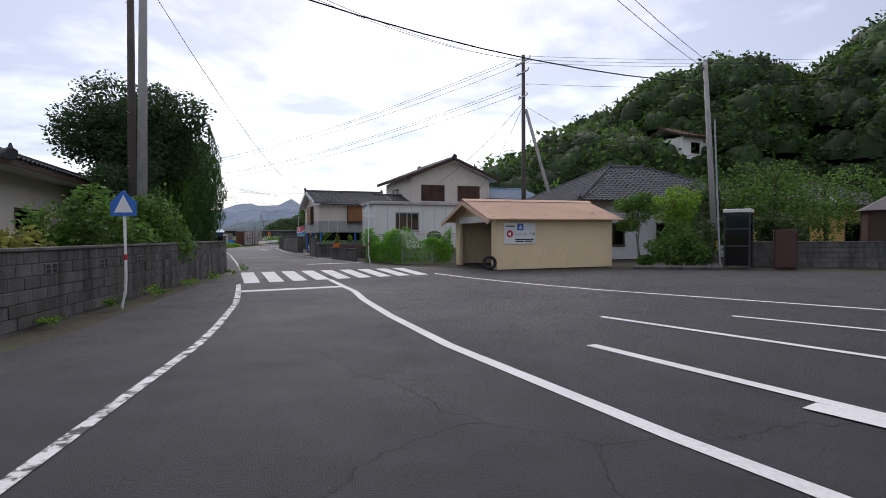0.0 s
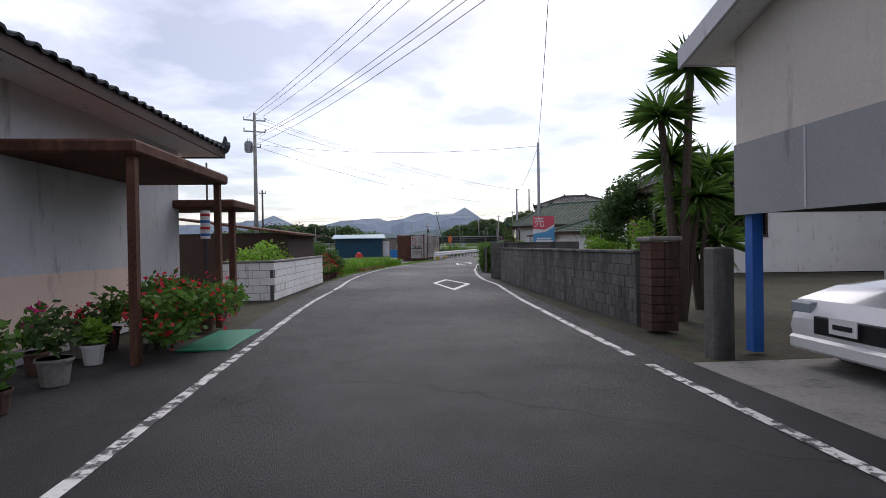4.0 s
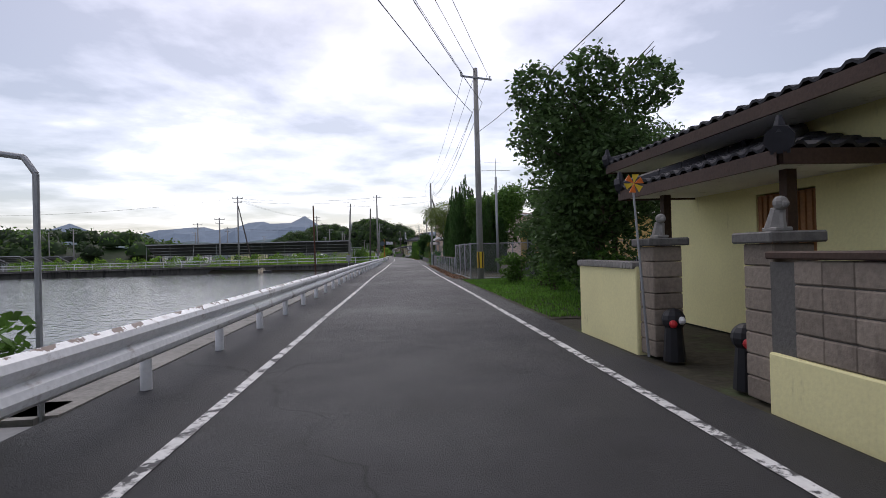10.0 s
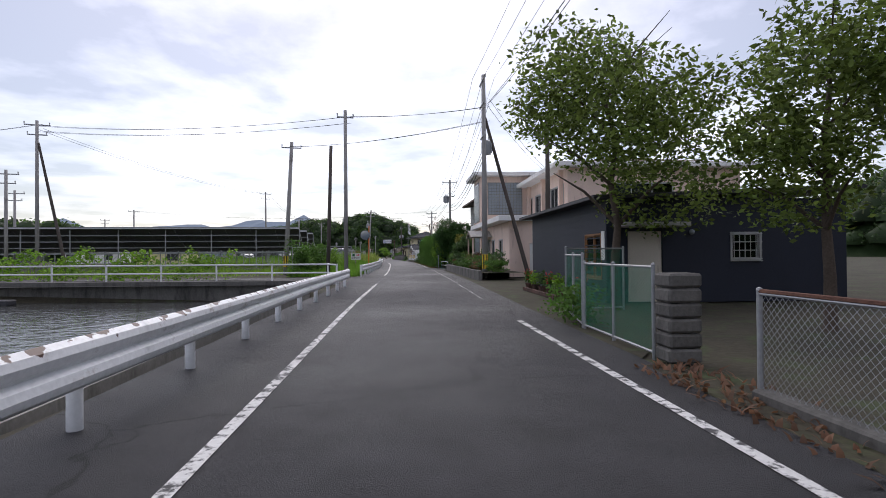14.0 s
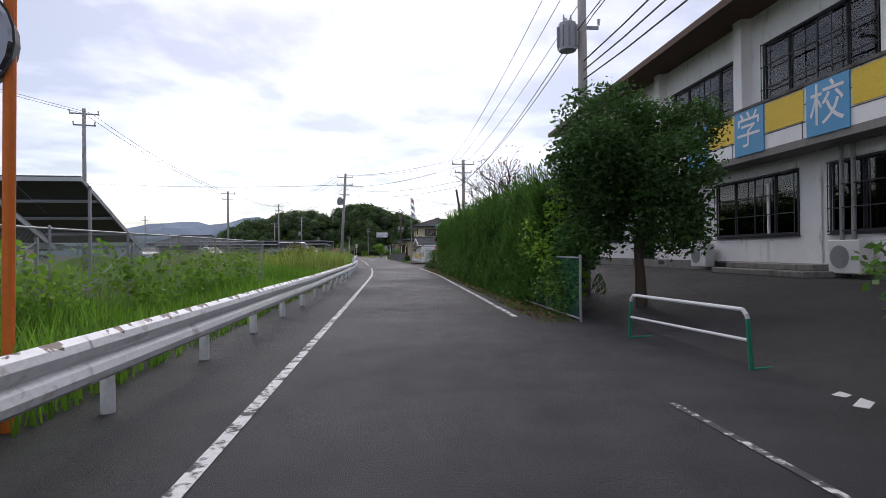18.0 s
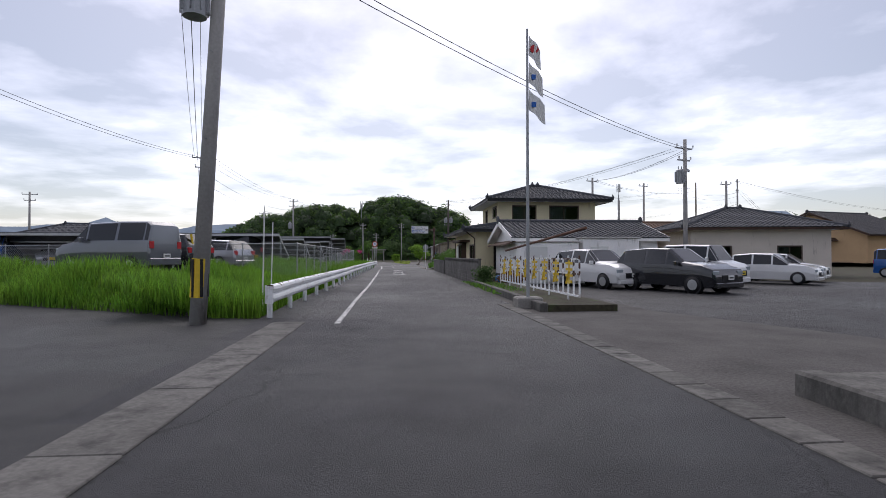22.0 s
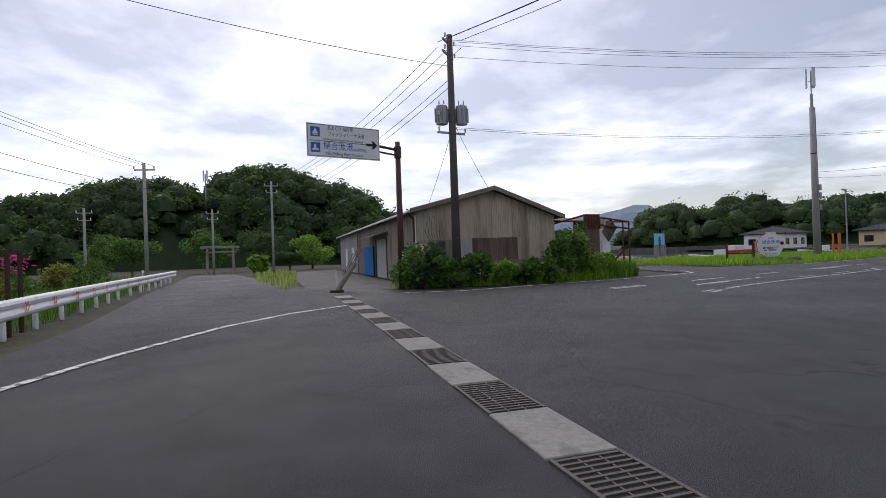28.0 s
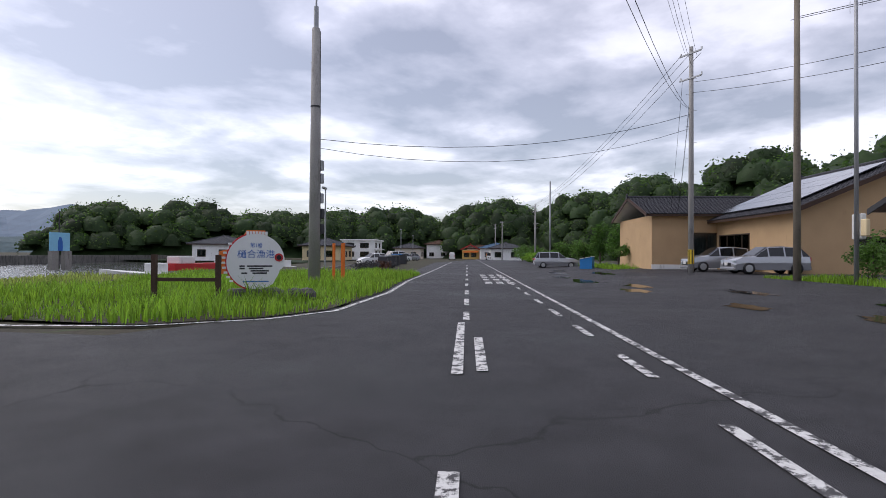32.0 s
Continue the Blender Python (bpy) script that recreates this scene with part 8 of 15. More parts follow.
for k, (s, d, h, lx) in enumerate(((108.1, -3.0, 4.1, -0.06), (108.6, -3.05, 3.6, 0.05), (109.4, -2.95, 2.2, 0.0))):
    t = thing("thin_mast", "thin grey mast lashed to the rail", "pole", spot(s, d), "thin masts")
    part("shaft", MB().cyl((0, 0, -0.1), (lx * h, 0.05 * h, h), 0.03, 0.014, 6), GALV, t)
t = thing("lamp_post", "thin grey lamp post with a bent arm", "lamp post", spot(112.2, -3.2))
part("shaft", MB().tube([(0, 0, -0.1), (0, 0, 2.2), (-0.1, 0, 2.35), (-0.4, 0, 2.4)], 0.028, 8), GALV, t)
for k, (s, d) in enumerate(((95.2, -3.4), (97.4, -3.5), (98.3, -3.4), (99.6, -3.5), (96.4, -3.5))):
    t = thing("fish_box", "pale plastic fish box behind the guard rail", "box", spot(s, d, 0, 20 * k), "fish boxes")
    part("body", MB().cbox(-0.3, 0.3, -0.2, 0.2, 0, 0.3, 0.03), (YELLOW_PL, STUCCO_WHITE, YELLOW_PL)[k % 3], t)
    part("rim", MB().cbox(-0.32, 0.32, -0.22, 0.22, 0.27, 0.31, 0.01), STUCCO_WHITE, t)
t = pole(spot(99.5, -3.6), 0.0 + 3.0, 0.025, 0.02, GREEN_PL, "thin green rod standing by the container", steps=False, name="green_rod", group="")


def blue_shed():
    at = along((-42.6, 99.2), (-37.2, 101.6))
    h = thing("blue_shed", "blue sheet-metal harbour shed with pale roof", "shed", at)
    walls(h, 0, 5.6, 0, 4.5, 0, 2.35, SIDING_BLUE, {"e": [(2.6, 4.2, 0, 2.0)]})
    part("roof", MB().prism_x([(-0.5, 2.3), (4.8, 2.85), (4.8, 2.92), (-0.5, 2.37)], -0.4, 6.0), TILE_BLUE_PALE, h, "pale blue sheet roof")
    m = MB()
    for k in range(27):
        m.box(0.2 * k, 0.2 * k + 0.03, -0.012, 0, 0.05, 2.3)
    part("ribs", m, SIDING_BLUE, h)
    part("annex", MB().box(5.6, 7.4, 0.8, 3.6, 0, 2.2), WOOD_GREY, h)
    part("annex_panel", MB().box(5.7, 6.5, 0.76, 0.8, 0.1, 2.0), SIDING_WHITE, h)


TILE_BLUE_PALE = mat("pale_blue_sheet", (0.30, 0.42, 0.46), 0.5, 0.1, 2, 0.05, stain=0.2, stain_c=(0.2, 0.22, 0.22))
blue_shed()
for k in range(6):
    t = thing("orange_crate", "orange plastic fish crate on the quay", "crate", pose(-41.0 + 0.62 * (k % 3), 90.2, 0.42 * (k // 3), 0, 0, 10), "orange crates")
    part("body", MB().cbox(-0.29, 0.29, -0.2, 0.2, 0, 0.4, 0.02), ORANGE, t)
for k in range(6):
    t = thing("blue_crate", "blue plastic crate by the shed", "crate", pose(-35.7 + 0.5 * (k % 2), 100.2, 0.32 * (k // 2), 0, 0, 24), "blue crates")
    part("body", MB().cbox(-0.23, 0.23, -0.2, 0.2, 0, 0.31, 0.02), BLUE_PL, t)
for k, (x, y, z, sx, c) in enumerate(((-46.5, 84.5, 0, 1.2, WOOD_GREY), (-44.8, 84.0, 0, 0.9, BLUE_PL), (-43.2, 85.0, 0, 0.7, RUST), (-48.5, 86.0, 0, 1.4, RUST), (-42.2, 83.6, 0, 0.5, YELLOW_PL), (-50.5, 84.5, 0, 1.0, BLUE_PL), (-38.0, 96.0, 0, 0.5, RED), (-47.5, 88.5, 0, 1.2, GREEN_PL))):
    t = thing("fishing_gear", "heap of fishing gear and tarpaulin on the quay", "gear", pose(x, y, z, 0, 0, 23 * k), "quay gear")
    part("heap", MB().cbox(-sx / 2, sx / 2, -0.4, 0.4, 0, 0.45 + 0.1 * (k % 3), 0.08).sphere((0.1, 0, 0.5), 0.32, 8, 5, 0.7), c, t)
fr_ = thing("netting_rack", "rusty pipe frame for drying nets", "frame", pose(-50, 83, 0, 0, 0, 15))
m_ = MB()
for k in range(6):
    m_.cyl((1.1 * k, 0, 0), (1.1 * k, 0, 1.5), 0.02, 0.02, 5).cyl((1.1 * k, 2.4, 0), (1.1 * k, 2.4, 1.5), 0.02, 0.02, 5).cyl((1.1 * k, 0, 1.5), (1.1 * k, 2.4, 1.5), 0.015, 0.015, 5)
m_.cyl((0, 0, 1.5), (5.5, 0, 1.5), 0.02, 0.02, 5).cyl((0, 2.4, 1.5), (5.5, 2.4, 1.5), 0.02, 0.02, 5)
part("pipes", m_, RUST, fr_)
ro_ = thing("shade_frame", "dark flat shade roof on pipe posts by the water", "canopy", pose(-58, 92, 0, 0, 0, 5))
part("top", MB().cbox(0, 12, 0, 4, 2.3, 2.38, 0.02), SIDING_NAVY, ro_)
for x in (0.2, 4, 8, 11.8):
    part("post", MB().cyl((x, 0.2, 0), (x, 0.2, 2.3), 0.04, 0.04, 6), GALV, ro_)
    part("post", MB().cyl((x, 3.8, 0), (x, 3.8, 2.3), 0.04, 0.04, 6), GALV, ro_)


def boat(at, L_, label, c=WHITE):
    t = thing("small_boat", label, "boat", at, "moored boats")
    m = MB()
    n = 8
    vs = []
    for i in range(n + 1):
        u = i / n
        w = 0.85 * (1 - max(0, u - 0.5) ** 2 * 3.9) * (0.9 if i == 0 else 1)
        sh = 0.55 + 0.35 * u * u
        y = u * L_
        vs += [(-w, y, sh), (-w * 0.75, y, 0.05), (0, y, -0.15), (w * 0.75, y, 0.05), (w, y, sh)]
    fs = [(5 * i + j, 5 * i + 5 + j, 5 * i + 6 + j, 5 * i + 1 + j) for i in range(n) for j in range(4)] + [(5 * i, 5 * i + 4, 5 * i + 9, 5 * i + 5) for i in range(n)] + [(0, 1, 2, 3, 4)]
    m.add(vs, fs)
    part("hull", m, c, t)
    part("cabin", MB().cbox(-0.45, 0.45, L_ * 0.3, L_ * 0.5, 0.5, 1.3, 0.05), c, t)
    return t


boat(pose(-58, 112, -0.7, 0, 0, 70), 6, "small white and blue fishing boat on the water", BLUE)
boat(pose(-70, 108, -0.7, 0, 0, 50), 5, "small white fishing boat on the water")

# poles of the quay side
pole(spot(79.3, -13.4), 11.0, 0.17, 0.10, POLE_C, arms=((10.5, 0.75, 30, 3), (9.7, 0.75, 30, 3), (8.6, 0.4, 30, 2)), trafo=((8.2, 200),))
t = pole(spot(80.8, -18.2), 7.9, 0.09, 0.07, POLE_W, "slim dark wooden pole", steps=False)
t = pole(spot(95.9, -22.3), 7.5, 0.11, 0.09, POLE_W, "dark wooden pole by the harbour", steps=False, arms=((7.2, 0.35, 20, 2),))


# ==== second stretch, right side ====
def sale_board():
    at = pose(-14.9, 63.6, 0, 0, 0, 14)
    t = thing("sale_board", "red, white and blue for-sale board on two posts", "sign", at)
    for x in (0.08, 0.82):
        part("post", MB().box(x - 0.02, x + 0.02, 0.0, 0.04, 0, 2.5), WOOD_GREY, t)
    part("board", MB().box(0, 0.9, -0.015, 0.0, 1.35, 2.55), WHITE, t)
    part("red_field", MB().prism_y([(0.0, 2.02), (0.5, 1.98), (0.9, 2.2), (0.9, 2.55), (0.0, 2.55)], -0.02, -0.016), RED_PINK, t)
    part("blue_field", MB().prism_y([(0.0, 1.35), (0.9, 1.35), (0.9, 2.1), (0.55, 1.9), (0.0, 1.8)], -0.02, -0.016), BLUE_SKY, t)
    lettering(t, "売", 0.46, WHITE, 0.26, 2.28, -0.024)
    bars(t, [[(0.16, 0.6)], [(0.12, 0.7)]], WHITE, 0, 1.64, 0.07, -0.023)


RED_PINK = mat("pinkish_red_print", (0.62, 0.10, 0.14), 0.5, 0.08)
BLUE_SKY = mat("light_blue_print", (0.10, 0.33, 0.55), 0.5, 0.08)
sale_board()
block_wall((-16.6, 62.9), (-13.0, 63.2), 7, CONCRETE_DARK, "dark rock-faced wall below the garden", 0.32, 0.2, cap=CONCRETE_DARK)
sheet("garden_path", [tuple(sd(s, d)[:2]) for s, d in ((64.8, 2.8), (69.2, 2.9), (70.5, 9), (66, 9))], GRAVEL, -0.014, "earth and stone garden entrance", "pavement")
for k, (s, d, rx, ry, h, c, n) in enumerate(((70.2, 4.6, 1.0, 1.2, 1.5, L_MID, 1900), (68.9, 7.6, 1.1, 1.0, 1.7, L_BRIGHT, 1700), (72.4, 5.4, 0.8, 1.0, 1.9, L_MID, 1500), (74.2, 4.9, 0.7, 1.1, 1.45, L_BRIGHT, 1100), (71.4, 8.4, 1.2, 1.1, 2.4, L_MID, 2200), (67.9, 9.4, 1.2, 1.1, 2.3, L_BRIGHT, 1600), (76.5, 4.4, 0.6, 1.0, 1.5, L_BRIGHT, 800), (79.0, 4.3, 0.6, 1.0, 1.55, L_YELLOW, 800))):
    bush(spot(s, d + 0.9), 200 + k, rx, ry, h, n, 0.12, c, "leafy garden shrub behind the block wall")
bush(spot(68.8, 6.0), 212, 1.2, 1.3, 2.1, 90, 0.06, FLOWER_RED, "small red blossoms among the shrubs", stems=False, name="blossoms", category="flowers")
vine_on(sd(79.0, 2.95), sd(75.9, 2.95), 0.6, 3400, 216, L_MID, 0.28, "dark green creeper covering the wall beside the gate", 0.09, z0=0.85)
vine_on(sd(69.6, 3.1), sd(71.2, 3.05), 1.35, 2600, 213, L_MID, 0.35, "leafy shrub hanging over the wall")
tree(spot(71.5, 10.5), 214, 5.2, 1.6, 1.6, 0.13, 0.3, 2600, 0.2, L_DARK, label="dark evergreen garden tree")
tree(spot(66.5, 13.0), 215, 4.6, 1.5, 1.5, 0.13, 0.3, 2000, 0.2, L_MID, label="round green garden tree")
for k in range(14):
    st = solid("stepping_stone", MB().cbox(-0.2 - 0.03 * (k % 3), 0.22, -0.15, 0.16 + 0.02 * (k % 4), -0.02, 0.06, 0.03), CONCRETE_DARK, "rough stone at the garden entrance", "stone", at=spot(66.0 + 0.2 * k, 4.0 + 0.6 * math.sin(k * 2.1), 0, 40 * k), group="garden stones")
# red block wall with pierced top, in two lengths with a gate between
block_wall(sd(69.1, 3.05), sd(79.3, 2.9), 5, BLOCK_RED, "reddish block wall with a pierced grey top course", 0.4, 0.2, decor=1, decor_mat=CONCRETE_DARK, cap=CONCRETE_DARK)
block_wall(sd(82.4, 2.95), sd(90.6, 3.0), 5, BLOCK_RED, "reddish block wall with a pierced grey top course", 0.4, 0.2, decor=1, decor_mat=CONCRETE_DARK, cap=CONCRETE_DARK)
block_wall(sd(90.6, 3.0), sd(91.6, 9.0), 5, BLOCK_RED, "reddish block wall along the alley", 0.4, 0.2, decor=1, decor_mat=CONCRETE_DARK, cap=CONCRETE_DARK, pieces=False)
for s in (79.6, 82.1):
    t = thing("gate_pillar", "dark weathered concrete gate pillar", "pillar", spot(s, 3.1))
    part("shaft", MB().cbox(-0.17, 0.17, -0.17, 0.17, -0.1, 1.42, 0.02), CONCRETE_DARK, t)
    part("cap", MB().cbox(-0.21, 0.21, -0.21, 0.21, 1.42, 1.48, 0.015), CONCRETE, t)
ig = thing("iron_gate", "black wrought-iron gate leaf standing open between the pillars", "gate", along(sd(82.0, 3.15), sd(82.6, 4.6)))
part("frame", MB().tube([(0, 0, 0.1), (0, 0, 1.25), (0.35, 0, 1.42), (0.8, 0, 1.55), (1.25, 0, 1.62), (1.25, 0, 0.1), (0, 0, 0.1)], 0.022, 6), BLACK, ig)
for k in range(1, 9):
    part("bar", MB().cyl((0.14 * k, 0, 0.1), (0.14 * k, 0, 1.28 + 0.04 * k), 0.01, 0.01, 5), BLACK, ig)
part("rail", MB().tube([(0, 0, 0.75), (1.25, 0, 0.75)], 0.015, 5), BLACK, ig)
part("latch", MB().cbox(0.02, 0.2, -0.03, 0.03, 0.7, 0.8, 0.01), STEEL_DARK, ig)
for k in range(3):
    bush(spot(85.6 + 1.9 * k, 4.3), 220 + k, 0.7, 0.8, (2.9, 1.7, 1.9)[k], (1900, 700, 800)[k], 0.11, L_MID, "garden bush behind the red wall")
bush(spot(85.2, 4.3), 224, 0.8, 0.9, 3.3, 60, 0.08, FLOWER_PINK, "pink hibiscus blossoms on the bush", stems=False, name="blossoms", category="flowers")


def green_roof_house():
    at = pose(-18.1, 83.0, 0, 0, 0, -22)
    h = thing("green_roof_house", "cream house with mossy green tiled roof", "house", at)
    W = walls(h, 0, 11.0, 0, 9.4, 0, 2.75, STUCCO_WHITE, {"w": [(2.0, 4.0, 0.9, 2.1), (6.2, 8.0, 0.9, 2.1)]}, gable="x", rise=1.5)
    window(W["w"][0], pose(0, 0, 0), 2.0, 4.0, 0.9, 2.1, ALU)
    window(W["w"][0], pose(0, 0, 0), 6.2, 8.0, 0.9, 2.1, ALU)
    roof(h, 0, 11.0, 0, 9.4, 2.75, 1.9, "hip", 0.7, "x", TILE_GREEN, WOOD_DARK, hip=1.1)
    part("downpipe", MB().tube([(-0.3, -0.6, 2.7), (-0.05, -0.05, 2.4), (-0.05, -0.05, 0.05)], 0.035, 6), WOOD_DARK, h)
    # entrance wing and awning
    h2 = thing("entrance_wing", "projecting entrance wing with green tiled roof", "house wing", at)
    walls(h2, 4.6, 8.8, -2.8, -0.02, 0, 2.1, STUCCO_WHITE, {"w": [(0.5, 1.8, 0, 2.0)]})
    roof(h2, 4.6, 8.8, -2.8, 0.2, 2.15, 0.9, "hip", 0.5, "y", TILE_GREEN, WOOD_DARK)
    c = thing("porch_awning", "rusty red tin awning over the entrance", "awning", at @ pose(2.6, -1.3, 0))
    part("top", MB().prism_y([(-0.9, 1.92), (1.8, 2.12), (1.8, 2.2), (-0.9, 2.0)], -0.8, 1.2), RUST, c)
    part("post", MB().cyl((-0.7, -0.6, 0), (-0.7, -0.6, 1.93), 0.035, 0.035, 6), WOOD_DARK, c)
    part("post", MB().cyl((-0.7, 0.9, 0), (-0.7, 0.9, 1.93), 0.035, 0.035, 6), WOOD_DARK, c)


green_roof_house()


def blue_grey_house():
    at = spot(66.5, 11.5)
    h = thing("tiled_house", "cream house with blue-grey tiled hip roof behind the garden", "house", at)
    W = walls(h, 0, 11, 0, 9, 0, 3.9, STUCCO_WHITE, {"w": [(1.5, 3.5, 1.6, 3.0), (5.5, 7.5, 1.6, 3.0)], "s": [(1.5, 3.5, 1.6, 3.0)]})
    window(W["w"][0], pose(0, 0, 0), 1.5, 3.5, 1.6, 3.0, ALU, blind=WOOD)
    window(W["w"][0], pose(0, 0, 0), 5.5, 7.5, 1.6, 3.0, ALU)
    window(W["s"][0], pose(0, 0, 0), 1.5, 3.5, 1.6, 3.0, ALU)
    roof(h, 0, 11, 0, 9, 4.0, 1.7, "hip", 0.8, "x", TILE_GREY, WOOD_DARK, hip=2.6)


blue_grey_house()


def yellow_shed():
    at = spot(97.0, 4.1)
    h = thing("yellow_garage", "pale yellow garage with grey corrugated slate roof", "garage", at)
    W = walls(h, 0, 4.7, 0, 5.9, 0, 1.85, STUCCO_YELLOW, {"w": [(2.6, 4.6, 0, 1.78), (0.3, 2.2, 0, 1.82)], "s": [(3.2, 3.9, 0.9, 1.5)]}, gable="y", rise=0.0)
    m = MB().prism_x([(-0.35, 1.95), (2.6, 2.95), (5.9, 1.95), (5.9, 1.85), (0.0, 1.85)], 0.0, 0.14)
    part("gable", m, STUCCO_YELLOW, h, at=None)
    part("gable", MB().prism_x([(0.0, 1.85), (2.6, 2.85), (5.9, 1.85)], 4.56, 4.7), STUCCO_YELLOW, h)
    rf = part("roof", MB(), SLATE, h)
    for y0, z0, y1, z1 in ((-0.45, 1.88, 2.6, 2.98), (6.2, 1.82, 2.6, 2.98)):
        vs = []
        n = 48
        for i in range(n * 2 + 1):
            x = -0.25 + 5.3 * i / (n * 2)
            dz = 0.028 * math.cos(i * math.pi)
            vs += [(x, y0, z0 + dz), (x, y1, z1 + dz), (x, y0, z0 + dz - 0.02), (x, y1, z1 + dz - 0.02)]
        fs = []
        for i in range(n * 2):
            a, b = 4 * i, 4 * i + 4
            fs += [(a, b, b + 1, a + 1), (a + 2, a + 3, b + 3, b + 2), (a, a + 2, b + 2, b)]
        part("corrugated_sheet", MB().add(vs, fs), SLATE, rf)
    part("ridge_cap", MB().prism_x([(2.35, 2.95), (2.6, 3.06), (2.85, 2.95), (2.6, 3.02)], -0.27, 5.07), SLATE, rf)
    bm5 = MB()
    for a, b in (((-0.45, 1.86), (2.6, 2.96)), ((2.6, 2.96), (6.2, 1.80))):
        bm5.prism_x([a, b, (b[0], b[1] - 0.17), (a[0], a[1] - 0.17)], -0.28, -0.24)
    part("barge_board", bm5, STUCCO_WHITE, rf)
    part("roller_shutter", louvre(MB(), 0.3, 2.2, 0.06, 0, 1.82, 24), SHUTTER, h, at=pose(0, 5.9, 0, 0, 0, -90))
    part("door_jamb", MB().cbox(-0.03, 0.02, 1.22, 1.32, 0, 1.82, 0.01), BLOCK_RED, h)
    d = part("door", MB().cbox(0, 0.75, -0.02, 0.02, 0.02, 1.78, 0.01), SIDING_WHITE, h, "white aluminium door standing open", at=pose(-0.05, 0.35, 0, 0, 0, 60))
    part("door_glass", MB().box(0.12, 0.63, -0.025, 0.025, 0.95, 1.65), FROST, d)
    part("handle", MB().cbox(0.64, 0.7, -0.05, 0.05, 0.85, 0.98, 0.01), ALU_L, d)
    window(W["s"][0], pose(0, 0, 0), 3.2, 3.9, 0.9, 1.5, ALU, 1, curtain=0)
    part("downpipe", MB().tube([(0.3, -0.4, 1.85), (0.3, -0.05, 1.7), (0.3, -0.05, 0.05)], 0.03, 6), STUCCO_YELLOW, h)
    part("side_lap", MB().box(0, 4.7, -0.018, 0, 0.9, 0.93).box(0, 4.7, -0.018, 0, 1.35, 1.38), STUCCO_YELLOW, h)
    t = thing("storage_bin", "green plastic lidded bin on a low stone plinth", "bin", spot(96.0, 4.6, 0.22))
    part("body", MB().cbox(-0.28, 0.28, -0.2, 0.2, 0, 0.32, 0.03), GREEN_PL, t)
    part("lid", MB().cbox(-0.31, 0.31, -0.23, 0.23, 0.32, 0.42, 0.03), GREEN_PL, t)
    solid("stone_plinth", MB().cbox(-0.6, 1.2, -0.5, 0.45, -0.02, 0.22, 0.06), CONCRETE_DARK, "rough low stone plinth beside the garage", "plinth", at=spot(96.0, 4.6))
    n_ = thing("green_net_heap", "heap of green netting on the plinth", "net", spot(95.9, 5.5, 0.2))
    part("net", crown_mesh("net", 301, [(0, 0, 0.1, 0.4, 0.35, 0.12)], 260, 0.09, GREEN_PL), None, n_)
    b_ = thing("bicycle", "black bicycle leaning in the alley", "bicycle", spot(95.0, 7.4, 0, 10))
    for y in (0.0, 1.05):
        wm = MB()
        for k in range(18):
            a0, a1 = 6.2832 * k / 18, 6.2832 * (k + 1) / 18
            wm.cyl((0, y + 0.32 * math.cos(a0), 0.33 + 0.32 * math.sin(a0)), (0, y + 0.32 * math.cos(a1), 0.33 + 0.32 * math.sin(a1)), 0.014, 0.014, 5, False)
        for k in range(8):
            a0 = 6.2832 * k / 8
            wm.cyl((0, y, 0.33), (0, y + 0.31 * math.cos(a0), 0.33 + 0.31 * math.sin(a0)), 0.003, 0.003, 4, False)
        part("wheel", wm, BLACK, b_)
    part("frame", MB().tube([(0, 0, 0.33), (0, 0.42, 0.33), (0, 0.32, 0.78), (0, 0.9, 0.80), (0, 0.42, 0.33)], 0.018, 6).tube([(0, 1.05, 0.33), (0, 0.9, 0.9)], 0.018, 6).tube([(0, 0, 0.33), (0, 0.33, 0.74)], 0.012, 6), RED, b_)
    part("saddle", MB().cbox(-0.07, 0.07, 0.2, 0.44, 0.84, 0.9, 0.02), BLACK, b_)
    part("handlebar", MB().tube([(-0.28, 0.78, 0.98), (-0.2, 0.9, 1.0), (0.2, 0.9, 1.0), (0.28, 0.78, 0.98)], 0.013, 6), GALV, b_)


yellow_shed()


